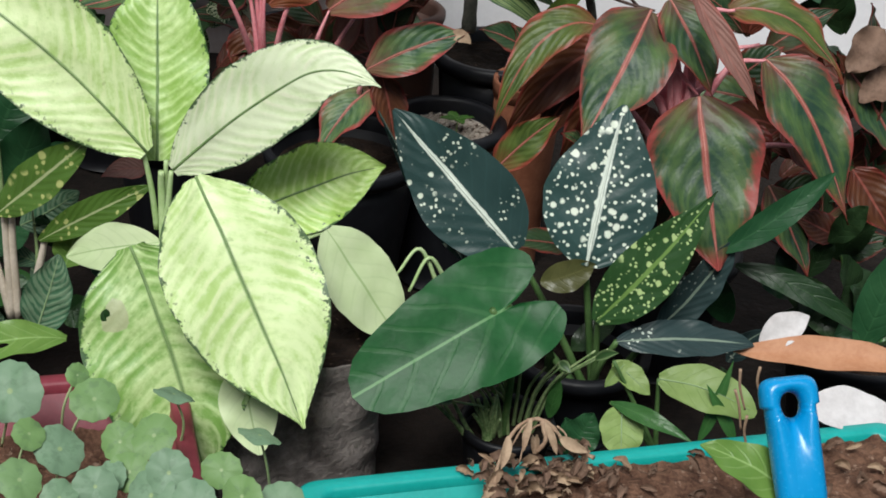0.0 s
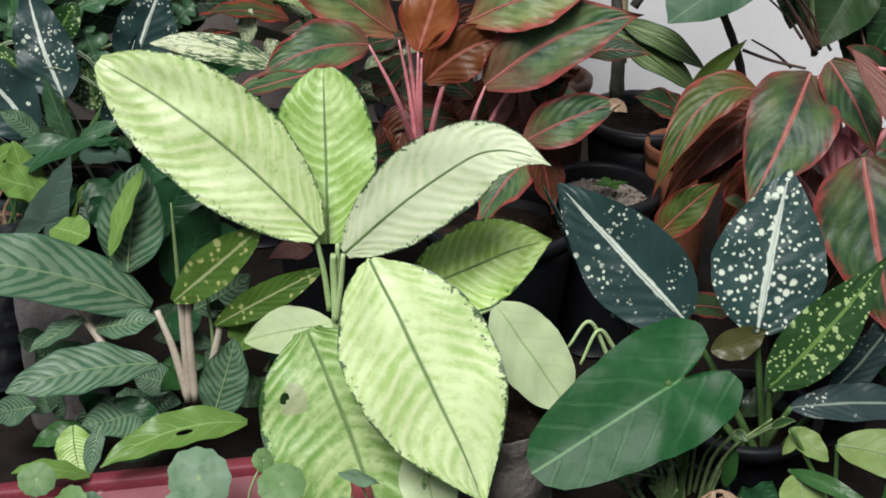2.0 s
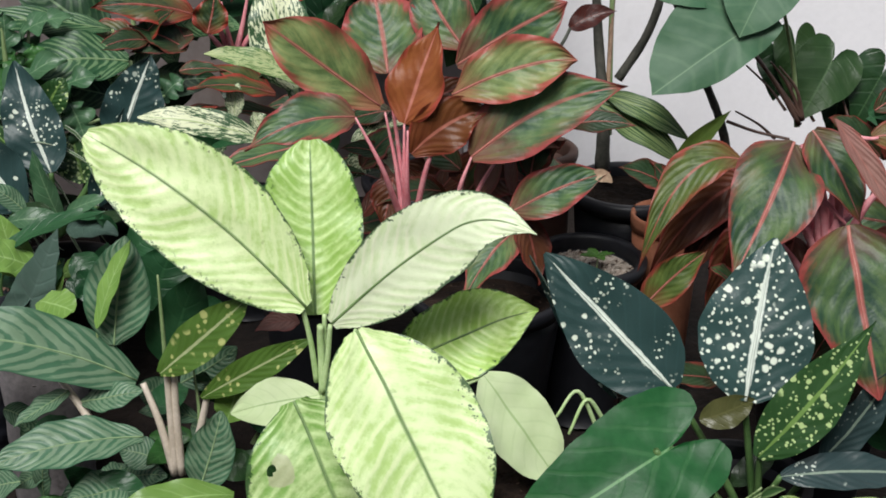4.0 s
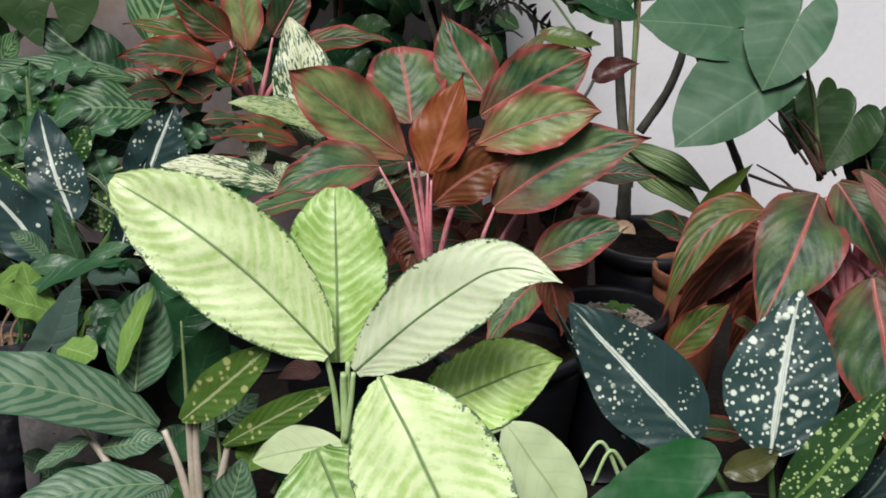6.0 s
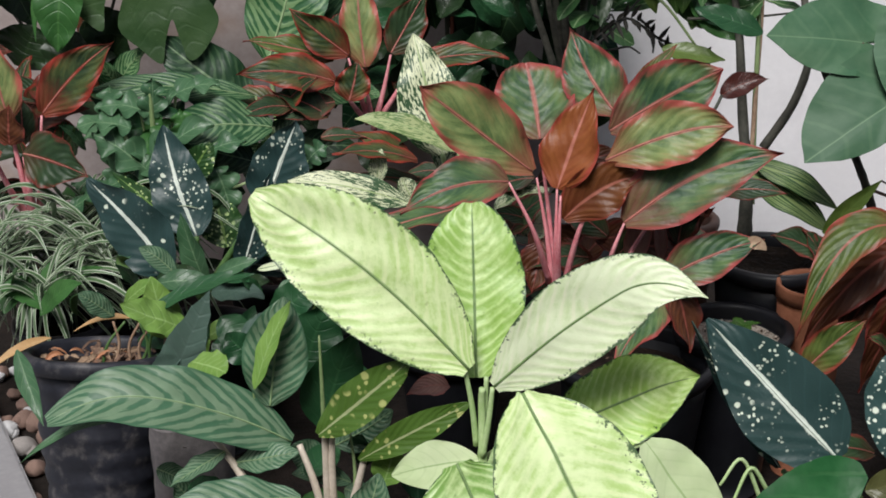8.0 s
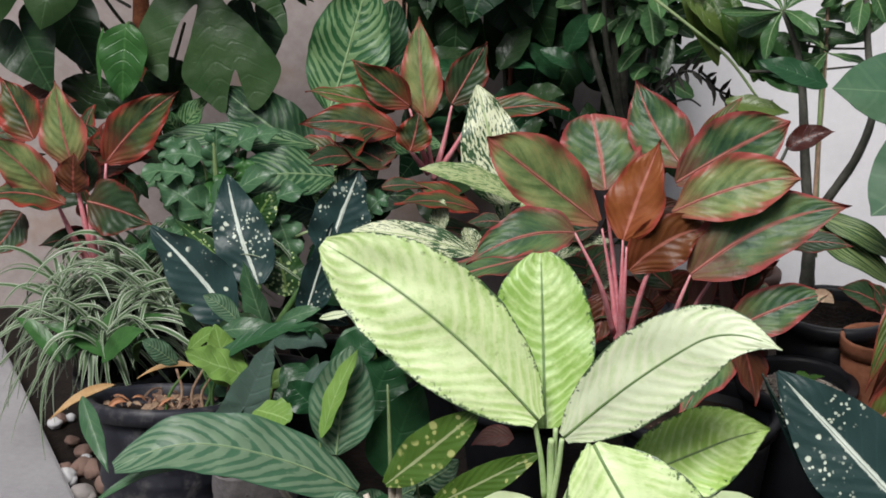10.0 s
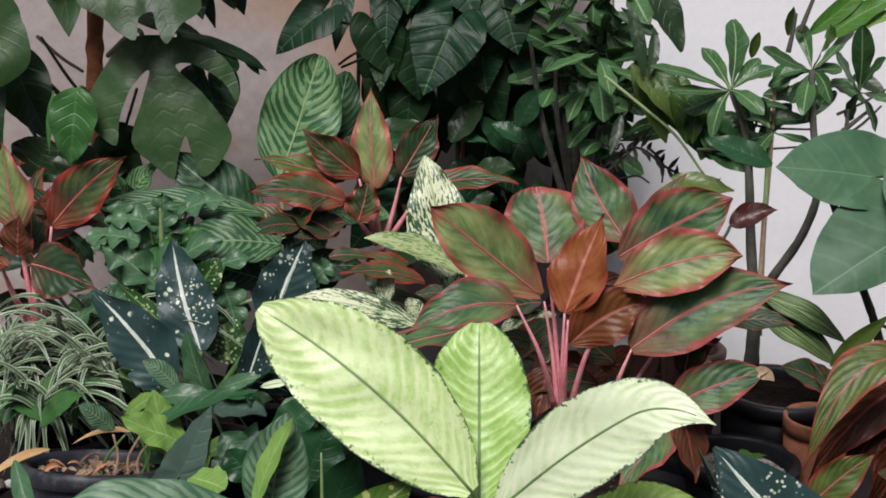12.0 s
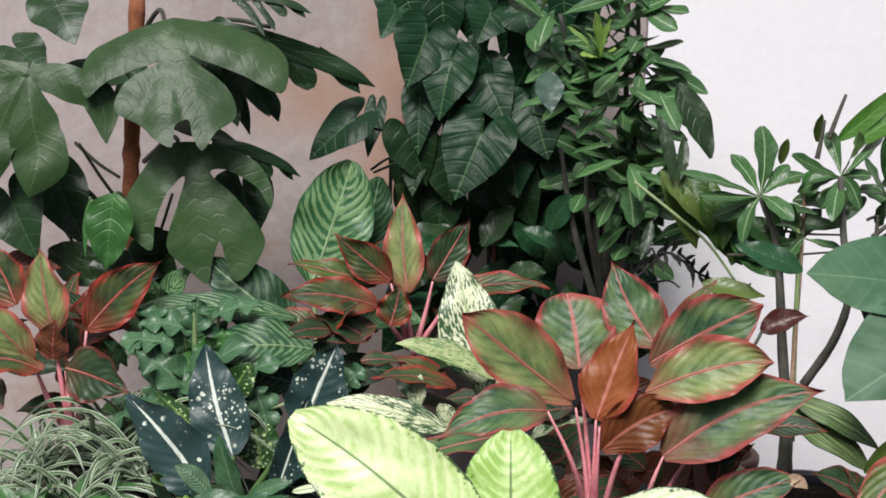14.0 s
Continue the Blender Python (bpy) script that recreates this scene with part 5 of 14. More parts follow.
stem(heartleaf, STALK_STRIPED, [(0.378, 1.241, 0.057), (0.383, 1.245, 0.090), (0.381, 1.241, 0.134)], 0.0030, 0.0018, name="shoot")
stem(heartleaf, STALK_STRIPED, [(0.374, 1.242, 0.057), (0.375, 1.245, 0.090), (0.357, 1.242, 0.136)], 0.0030, 0.0018, name="shoot")
stem(heartleaf, STALK_STRIPED, [(0.383, 1.237, 0.061), (0.379, 1.245, 0.090), (0.372, 1.241, 0.132)], 0.0030, 0.0018, name="shoot")
stem(heartleaf, STALK_STRIPED, [(0.384, 1.239, 0.058), (0.352, 1.245, 0.089), (0.325, 1.242, 0.136)], 0.0030, 0.0018, name="shoot")
stem(heartleaf, STALK_STRIPED, [(0.380, 1.266, 0.037), (0.386, 1.245, 0.090), (0.389, 1.238, 0.110)], 0.0030, 0.0018, name="shoot")
stem(heartleaf, STALK_STRIPED, [(0.389, 1.257, 0.046), (0.379, 1.245, 0.090), (0.365, 1.241, 0.131)], 0.0030, 0.0018, name="shoot")
stem(heartleaf, STALK_STRIPED, [(0.376, 1.238, 0.060), (0.379, 1.245, 0.090), (0.381, 1.241, 0.128)], 0.0030, 0.0018, name="shoot")
stem(heartleaf, STALK_STRIPED, [(0.379, 1.232, 0.064), (0.354, 1.245, 0.089), (0.321, 1.240, 0.127)], 0.0030, 0.0018, name="shoot")
stem(heartleaf, STALK_STRIPED, [(0.385, 1.249, 0.051), (0.360, 1.245, 0.089), (0.341, 1.240, 0.127)], 0.0030, 0.0018, name="shoot")
shoot_rnd = random.Random(61)
for k in range(16):
    lean, high = shoot_rnd.uniform(-0.075, 0.075), shoot_rnd.uniform(0.06, 0.125)
    foot = Vector((0.408 + 0.25 * lean, 1.262 + shoot_rnd.uniform(-0.012, 0.012), 0.072))
    head = foot + Vector((lean, shoot_rnd.uniform(-0.03, 0.02), high))
    stem(heartleaf, STALK_STRIPED if k % 3 else STALK_OLD, [foot, foot.lerp(head, 0.5) + Vector((-0.2 * lean, 0, 0.012)), head], 0.0022, 0.0011, sides=6, name="shoot")
    if k % 2:
        leaf(heartleaf, STRAP_DARK, head, head + Vector((0.35 * lean, -0.012, shoot_rnd.uniform(-0.012, 0.034))), 0.010, shape="lance", nu=8, nv=4, bend=0.08, fold=0.3, seed=900 + k)
leaf(heartleaf, PLAIN_MID, (0.442, 1.257, 0.100), (0.446, 1.254, 0.150), 0.016, nu=12, nv=6, seed=27)
stem(heartleaf, STALK_PALE, [(0.326, 1.322, 0.204), (0.302, 1.319, 0.255), (0.280, 1.306, 0.233)], 0.0025, 0.0015, name="shoot")
stem(heartleaf, STALK_PALE, [(0.331, 1.324, 0.217), (0.311, 1.318, 0.246), (0.293, 1.303, 0.215)], 0.0025, 0.0015, name="shoot")

# ---------- red-edged evergreen in the middle ----------

red_mid = thing("red_evergreen", "red-edged green evergreen with pink stalks and a brown new leaf", "plant", (0.132, 1.635, 0.276), "red evergreens")
leaf(red_mid, RED_PALE, (0.100, 1.637, 0.440), (-0.026, 1.612, 0.546), 0.080, fold=0.2, curl=0.1, shape="wide", face=(-0.30, -0.72, 0.61), nu=28, nv=12, wave=0.06, lop=0.12, seed=28)
leaf(red_mid, RED, (0.108, 1.652, 0.474), (0.092, 1.714, 0.546), 0.094, fold=0.2, curl=0.02, shape="oblong", face=(0.00, -0.91, 0.38), nu=24, nv=12, wave=0.05, seed=29)
leaf(red_mid, RED, (0.194, 1.665, 0.500), (0.141, 1.719, 0.587), 0.072, fold=0.2, curl=0.03, shape="acum", face=(-0.15, -0.84, 0.47), nu=26, nv=12, wave=0.05, bow=-0.05, seed=30)
leaf(red_mid, RED, (0.186, 1.643, 0.487), (0.306, 1.636, 0.562), 0.078, fold=0.16, curl=0.06, shape="wide", face=(0.20, -0.78, 0.56), nu=28, nv=12, wave=0.05, seed=31)
leaf(red_mid, RED_PALE, (0.180, 1.611, 0.463), (0.312, 1.598, 0.512), 0.072, bend=0.03, fold=0.2, curl=0.11, shape="wide", face=(0.10, -0.72, 0.66), nu=28, nv=12, wave=0.08, hook=(0.03, 0, -0.03), seed=32)
leaf(red_mid, RED_BROWN, (0.127, 1.606, 0.431), (0.166, 1.632, 0.540), 0.068, fold=0.24, curl=0, shape="acum", face=(-0.20, -0.93, 0.23), nu=24, nv=10, wave=0.06, seed=33)
leaf(red_mid, RED_UMBER, (0.135, 1.603, 0.396), (0.226, 1.606, 0.446), 0.062, bend=0.20, fold=0.3, curl=0.04, shape="acum", face=(-0.10, -0.93, 0.10), nu=24, nv=10, wave=0.06, bow=0.06, seed=34)
leaf(red_mid, RED, (0.202, 1.591, 0.397), (0.373, 1.603, 0.476), 0.086, bend=0.05, fold=0.24, curl=0.11, shape="acum", face=(0.05, -0.72, 0.66), nu=24, nv=10, wave=0.06, seed=35)
leaf(red_mid, RED, (0.073, 1.598, 0.441), (-0.046, 1.554, 0.418), 0.063, bend=0.09, fold=0.24, curl=0.1, shape="acum", face=(-0.10, -0.66, 0.70), nu=24, nv=10, wave=0.06, seed=36)
leaf(red_mid, RED_WINE, (0.317, 1.709, 0.511), (0.371, 1.711, 0.531), 0.029, fold=0.3, nu=14, nv=6, shape="acum", bend=0.05, seed=37)
leaf(red_mid, RED_OLIVE, (0.211, 1.708, 0.509), (0.267, 1.736, 0.564), 0.022, fold=0.3, nu=14, nv=6, shape="lance", seed=38)
leaf(red_mid, RED, (0.247, 1.583, 0.333), (0.358, 1.589, 0.380), 0.057, bend=0.06, fold=0.24, curl=0.11, shape="acum", face=(0.10, -0.72, 0.66), nu=24, nv=10, wave=0.06, seed=39)
leaf(red_mid, DRY, (0.337, 1.588, 0.375), (0.360, 1.583, 0.370), 0.015, bend=0.2, nu=10, nv=6, seed=40)
leaf(red_mid, RED_BACK, (0.264, 1.601, 0.319), (0.282, 1.571, 0.248), 0.046, fold=0.2, shape="acum", face=(0.30, -0.88, 0.22), nu=16, nv=8, seed=41)
leaf(red_mid, RED, (0.252, 1.598, 0.302), (0.194, 1.549, 0.239), 0.057, bend=0.08, fold=0.24, shape="acum", face=(-0.10, -0.72, 0.61), nu=16, nv=8, seed=42)
leaf(red_mid, RED, (0.042, 1.652, 0.396), (-0.104, 1.627, 0.361), 0.057, fold=0.24, shape="acum", face=SKY, nu=16, nv=8, seed=43)
leaf(red_mid, RED_BACK, (0.114, 1.646, 0.351), (0.102, 1.618, 0.298), 0.046, fold=0.2, shape="acum", nu=16, nv=8, seed=44)
leaf(red_mid, RED_BACK, (0.220, 1.665, 0.344), (0.273, 1.664, 0.338), 0.053, fold=0.2, shape="acum", nu=16, nv=8, seed=45)
leaf(red_mid, RED_PINK, (0.010, 1.527, 0.223), (-0.036, 1.488, 0.232), 0.025, bend=0.1, nu=12, nv=6, shape="lance", seed=46)
stem(red_mid, STALK_PINK, [(0.073, 1.598, 0.441), (0.102, 1.590, 0.385), (0.122, 1.620, 0.312)], 0.0012, 0.0042, name="petiole")
stem(red_mid, STALK_PINK, [(0.105, 1.637, 0.433), (0.118, 1.628, 0.367), (0.126, 1.619, 0.302)], 0.0012, 0.0042, name="petiole")
stem(red_mid, STALK_PINK, [(0.127, 1.608, 0.430), (0.127, 1.600, 0.370), (0.129, 1.618, 0.298)], 0.0012, 0.0042, name="petiole")
stem(red_mid, STALK_PINK, [(0.131, 1.603, 0.424), (0.130, 1.596, 0.369), (0.132, 1.618, 0.298)], 0.0012, 0.0042, name="petiole")
stem(red_mid, STALK_PINK, [(0.181, 1.611, 0.452), (0.154, 1.602, 0.387), (0.139, 1.619, 0.309)], 0.0012, 0.0042, name="petiole")
stem(red_mid, STALK_PINK, [(0.202, 1.591, 0.397), (0.190, 1.587, 0.363), (0.186, 1.620, 0.313)], 0.0012, 0.0042, name="petiole")
stem(red_mid, STALK_PINK, [(0.108, 1.652, 0.468), (0.120, 1.641, 0.389), (0.127, 1.620, 0.312)], 0.0012, 0.0042, name="petiole")
leaf(red_mid, RED_PINK, (0.216, 1.640, 0.325), (0.240, 1.660, 0.400), 0.030, fold=0.3, nu=16, nv=8, shape="lance", seed=1023)
leaf(red_mid, RED_PINK, (0.252, 1.642, 0.330), (0.246, 1.664, 0.394), 0.016, fold=0.4, nu=14, nv=6, shape="lance", seed=1024)
leaf(red_mid, RED_DARK, (0.277, 1.700, 0.330), (0.292, 1.720, 0.402), 0.040, fold=0.2, nu=18, nv=8, shape="acum", seed=1025)
stem(red_mid, STALK_PINK, [(0.236, 1.640, 0.380), (0.212, 1.622, 0.345), (0.196, 1.616, 0.300)], 0.0018, 0.0036, name="petiole")
stem(red_mid, STALK_PINK, [(0.248, 1.592, 0.329), (0.240, 1.589, 0.307), (0.239, 1.614, 0.273)], 0.0012, 0.0042, name="petiole")

# ---------- red-edged evergreen beside the terracotta pot ----------

red_side = thing("red_evergreen", "large red-edged evergreen with broad hanging leaves and pink stalks", "plant", (0.590, 1.509, 0.242), "red evergreens")
leaf(red_side, RED_OLIVE, (0.489, 1.525, 0.421), (0.378, 1.478, 0.31), 0.050, bend=0.22, fold=0.2, curl=0.02, shape="acum", face=(-0.50, -0.62, 0.59), nu=28, nv=12, wave=0.05, bow=0.06, seed=47)
leaf(red_side, RED_DUSK, (0.537, 1.498, 0.452), (0.460, 1.391, 0.338), 0.095, bend=0.05, fold=0.12, curl=0.08, shape="acum", face=(-0.15, -0.84, 0.47), nu=24, nv=10, wave=0.06, seed=48)
leaf(red_side, RED_BACK, (0.510, 1.580, 0.374), (0.403, 1.560, 0.262), 0.060, bend=0.15, fold=0.2, shape="acum", face=(-0.40, -0.83, 0.22), nu=24, nv=10, wave=0.06, seed=49)
leaf(red_side, RED_BACK, (0.530, 1.590, 0.366), (0.440, 1.570, 0.240), 0.062, bend=0.12, fold=0.2, shape="acum", face=(-0.30, -0.83, 0.22), nu=24, nv=10, wave=0.06, seed=50)
leaf(red_side, RED_BACK, (0.520, 1.560, 0.330), (0.468, 1.545, 0.215), 0.058, bend=0.10, fold=0.2, shape="acum", face=(-0.15, -0.88, 0.22), nu=24, nv=10, wave=0.06, seed=57)
leaf(red_side, RED_DUSK, (0.589, 1.448, 0.378), (0.614, 1.346, 0.229), 0.121, bend=0.04, fold=0.1, curl=0.12, shape="ovate", face=(0.00, -0.84, 0.47), nu=24, nv=10, wave=0.06, seed=51)
leaf(red_side, RED_PINK, (0.561, 1.444, 0.497), (0.639, 1.398, 0.388), 0.026, bend=0.02, fold=0.5, curl=0.02, shape="lance", nu=18, nv=8, face=(0.40, -0.88, 0.22), seed=52)
leaf(red_side, RED_DUSK, (0.555, 1.500, 0.464), (0.604, 1.448, 0.379), 0.062, bend=0.05, fold=0.15, shape="acum", nu=24, nv=10, wave=0.06, seed=53)
leaf(red_side, RED_DUSK, (0.657, 1.463, 0.417), (0.752, 1.382, 0.270), 0.088, bend=0.12, fold=0.12, curl=0.08, shape="acum", face=(0.30, -0.79, 0.51), nu=24, nv=10, wave=0.06, seed=54)
leaf(red_side, RED_OLIVE, (0.624, 1.518, 0.449), (0.750, 1.479, 0.388), 0.054, bend=0.18, fold=0.15, shape="acum", face=(0.40, -0.62, 0.59), nu=24, nv=10, wave=0.06, seed=55)
leaf(red_side, RED_OLIVE, (0.392, 1.500, 0.258), (0.457, 1.495, 0.329), 0.044, fold=0.25, shape="acum", nu=20, nv=8, bend=0.05, face=(-0.35, -0.80, 0.40), seed=56)
leaf(red_side, RED_BACK, (0.561, 1.541, 0.323), (0.529, 1.493, 0.268), 0.057, fold=0.2, shape="acum", nu=16, nv=8, seed=58)
leaf(red_side, RED_DUSK, (0.696, 1.491, 0.257), (0.744, 1.439, 0.173), 0.050, fold=0.15, shape="acum", nu=16, nv=8, seed=59)
leaf(red_side, RED_BACK, (0.716, 1.540, 0.318), (0.780, 1.510, 0.251), 0.057, fold=0.2, shape="acum", nu=16, nv=8, seed=60)
leaf(red_side, RED_BACK, (0.659, 1.539, 0.309), (0.702, 1.511, 0.254), 0.057, fold=0.2, shape="acum", nu=16, nv=8, seed=61)
leaf(red_side, RED_BACK, (0.796, 1.513, 0.272), (0.848, 1.484, 0.204), 0.057, fold=0.2, shape="acum", nu=16, nv=8, seed=62)
leaf(red_side, RED_DUSK, (0.777, 1.549, 0.379), (0.855, 1.514, 0.275), 0.063, fold=0.2, shape="acum", nu=16, nv=8, seed=63)
stem(red_side, STALK_PINK, [(0.489, 1.525, 0.421), (0.532, 1.530, 0.424), (0.584, 1.528, 0.303)], 0.0016, 0.0056, name="petiole")
stem(red_side, STALK_PINK, [(0.593, 1.467, 0.372), (0.568, 1.489, 0.387), (0.580, 1.487, 0.301)], 0.0016, 0.0056, name="petiole")
stem(red_side, STALK_PINK, [(0.663, 1.482, 0.409), (0.630, 1.500, 0.391), (0.596, 1.499, 0.317)], 0.0016, 0.0056, name="petiole")
stem(red_side, STALK_PINK, [(0.628, 1.508, 0.453), (0.598, 1.526, 0.431), (0.589, 1.517, 0.301)], 0.0016, 0.0056, name="petiole")
stem(red_side, STALK_PINK, [(0.561, 1.509, 0.455), (0.560, 1.520, 0.393), (0.587, 1.516, 0.294)], 0.0016, 0.0056, name="petiole")
stem(red_side, STALK_PINK, [(0.660, 1.504, 0.418), (0.616, 1.520, 0.390), (0.594, 1.516, 0.288)], 0.0016, 0.0056, name="petiole")
stem(red_side, STALK_PINK, [(0.727, 1.498, 0.304), (0.683, 1.516, 0.293), (0.605, 1.522, 0.265)], 0.0016, 0.0056, name="petiole")
stem(red_side, STALK_PINK, [(0.547, 1.497, 0.369), (0.574, 1.511, 0.330), (0.591, 1.512, 0.262)], 0.0016, 0.0056, name="petiole")
stem(red_side, STALK_PINK, [(0.545, 1.500, 0.447), (0.570, 1.488, 0.395), (0.580, 1.486, 0.330)], 0.0060, 0.0048, name="petiole")
stem(red_side, STALK_PINK, [(0.555, 1.498, 0.455), (0.586, 1.482, 0.398), (0.584, 1.484, 0.325)], 0.0050, 0.0048, name="petiole")
stem(red_side, STALK_PINK, [(0.605, 1.488, 0.374), (0.585, 1.484, 0.356), (0.570, 1.488, 0.318)], 0.0035, 0.0050, name="petiole")
stem(red_side, STALK_PINK, [(0.540, 1.486, 0.372), (0.558, 1.482, 0.352), (0.578, 1.486, 0.310)], 0.0035, 0.0050, name="petiole")
stem(red_side, STALK_PINK, [(0.525, 1.492, 0.345), (0.546, 1.486, 0.322), (0.572, 1.490, 0.285)], 0.0030, 0.0050, name="petiole")
stem(red_side, STALK_PINK, [(0.525, 1.482, 0.334), (0.553, 1.495, 0.283), (0.588, 1.500, 0.247)], 0.0016, 0.0056, name="petiole")

# ---------- red-edged evergreen at the back ----------

red_back = thing("red_evergreen", "compact red-edged evergreen with a bright upright leaf beside the wall", "plant", (-0.109, 2.001, 0.361), "red evergreens")
leaf(red_back, RED_PALE, (-0.118, 2.004, 0.461), (-0.130, 2.043, 0.593), 0.057, fold=0.18, shape="acum", face=(0.00, -0.91, 0.38), nu=24, nv=10, wave=0.06, seed=64)
leaf(red_back, RED_RICH, (-0.140, 1.997, 0.479), (-0.217, 1.986, 0.544), 0.051, fold=0.2, shape="acum", face=FRONT_W, nu=24, nv=10, wave=0.06, seed=65)
leaf(red_back, RED_RICH, (-0.157, 1.972, 0.449), (-0.283, 1.935, 0.467), 0.055, bend=0.06, fold=0.15, shape="acum", face=(-0.10, -0.71, 0.71), nu=24, nv=10, wave=0.06, seed=66)
leaf(red_back, RED_OLIVE, (-0.160, 2.006, 0.471), (-0.281, 1.990, 0.499), 0.040, bend=0.05, fold=0.15, shape="acum", face=(-0.10, -0.71, 0.71), nu=24, nv=10, wave=0.06, seed=67)
leaf(red_back, RED_RICH, (-0.052, 2.005, 0.465), (0.076, 1.987, 0.480), 0.043, bend=0.05, fold=0.12, shape="acum", face=(0.10, -0.71, 0.71), nu=24, nv=10, wave=0.06, seed=68)
leaf(red_back, RED_DARK, (-0.084, 2.017, 0.477), (-0.038, 2.058, 0.555), 0.056, fold=0.2, shape="acum", face=FRONT_E, nu=24, nv=10, wave=0.06, seed=69)
leaf(red_back, RED_RICH, (-0.137, 1.959, 0.426), (-0.125, 1.967, 0.481), 0.049, fold=0.2, shape="acum", nu=24, nv=10, wave=0.06, seed=70)
leaf(red_back, RED_DARK, (-0.157, 1.969, 0.422), (-0.237, 1.936, 0.407), 0.038, fold=0.15, shape="acum", nu=14, nv=8, seed=71)
leaf(red_back, RED_RICH, (-0.042, 1.881, 0.370), (-0.148, 1.833, 0.393), 0.044, bend=0.06, fold=0.12, shape="acum", face=SKY, nu=16, nv=8, seed=72)
leaf(red_back, RED_DARK, (-0.039, 1.896, 0.334), (-0.132, 1.858, 0.352), 0.045, bend=0.05, fold=0.12, shape="acum", face=SKY, nu=16, nv=8, seed=73)
leaf(red_back, RED_DARK, (-0.164, 2.048, 0.485), (-0.150, 2.073, 0.520), 0.031, fold=0.2, nu=12, nv=6, seed=74)
stem(red_back, STALK_PINK, [(-0.121, 1.994, 0.460), (-0.114, 1.989, 0.422), (-0.109, 1.994, 0.388)], 0.0014, 0.0048, name="petiole")
stem(red_back, STALK_PINK, [(-0.140, 1.996, 0.475), (-0.126, 1.990, 0.430), (-0.113, 1.994, 0.388)], 0.0014, 0.0048, name="petiole")
stem(red_back, STALK_PINK, [(-0.155, 1.992, 0.444), (-0.134, 1.987, 0.412), (-0.114, 1.994, 0.385)], 0.0014, 0.0048, name="petiole")
stem(red_back, STALK_PINK, [(-0.056, 1.995, 0.465), (-0.078, 1.989, 0.425), (-0.101, 1.994, 0.388)], 0.0014, 0.0048, name="petiole")
stem(red_back, STALK_PINK, [(-0.083, 1.997, 0.480), (-0.093, 1.990, 0.431), (-0.105, 1.994, 0.388)], 0.0014, 0.0048, name="petiole")
stem(red_back, STALK_PINK, [(-0.090, 1.992, 0.445), (-0.098, 1.987, 0.409), (-0.107, 1.993, 0.377)], 0.0014, 0.0048, name="petiole")

# ---------- red-edged evergreen at the left of the wall ----------

red_far = thing("red_evergreen", "red-edged evergreen with thick pink stems in a pot by the wall", "plant", (-0.553, 1.906, 0.265), "red evergreens")
leaf(red_far, RED_PALE, (-0.581, 1.907, 0.412), (-0.602, 1.923, 0.525), 0.068, fold=0.18, shape="acum", face=(-0.10, -0.84, 0.47), nu=24, nv=10, wave=0.06, seed=75)
leaf(red_far, RED_RICH, (-0.635, 1.921, 0.445), (-0.683, 1.952, 0.522), 0.064, fold=0.18, shape="acum", face=FRONT_W, nu=24, nv=10, wave=0.06, seed=76)
leaf(red_far, RED_RICH, (-0.535, 1.908, 0.420), (-0.433, 1.901, 0.518), 0.068, bend=0.03, fold=0.16, shape="acum", face=FRONT_E, nu=24, nv=10, wave=0.06, seed=77)
leaf(red_far, RED_PALE, (-0.600, 1.872, 0.382), (-0.676, 1.845, 0.473), 0.059, fold=0.15, shape="acum", face=FRONT_W, nu=24, nv=10, wave=0.06, seed=78)
leaf(red_far, RED_RICH, (-0.582, 1.861, 0.375), (-0.687, 1.833, 0.393), 0.063, bend=0.06, fold=0.12, shape="acum", face=SKY, nu=24, nv=10, wave=0.06, seed=79)
leaf(red_far, RED_DARK, (-0.555, 1.871, 0.376), (-0.460, 1.829, 0.360), 0.074, bend=0.06, fold=0.15, shape="acum", face=(0.30, -0.86, 0.32), nu=24, nv=10, wave=0.06, seed=80)
leaf(red_far, RED_BACK, (-0.573, 1.873, 0.387), (-0.568, 1.871, 0.442), 0.052, fold=0.2, shape="acum", nu=24, nv=10, wave=0.06, seed=81)
leaf(red_far, RED_DARK, (-0.649, 1.888, 0.353), (-0.691, 1.860, 0.297), 0.060, fold=0.15, shape="acum", nu=16, nv=8, seed=82)
leaf(red_far, RED_BACK, (-0.544, 1.939, 0.427), (-0.509, 1.967, 0.483), 0.046, fold=0.2, shape="acum", nu=16, nv=8, seed=83)
stem(red_far, STALK_PINK, [(-0.575, 1.887, 0.418), (-0.563, 1.881, 0.341), (-0.556, 1.896, 0.268)], 0.0016, 0.0062, name="petiole")
stem(red_far, STALK_PINK, [(-0.603, 1.882, 0.380), (-0.580, 1.879, 0.323), (-0.562, 1.897, 0.271)], 0.0016, 0.0062, name="petiole")
stem(red_far, STALK_PINK, [(-0.558, 1.880, 0.369), (-0.553, 1.878, 0.316), (-0.553, 1.896, 0.268)], 0.0016, 0.0062, name="petiole")
stem(red_far, STALK_PINK, [(-0.531, 1.888, 0.423), (-0.538, 1.882, 0.346), (-0.550, 1.897, 0.272)], 0.0016, 0.0062, name="petiole")

# ---------- white-flecked evergreen behind ----------

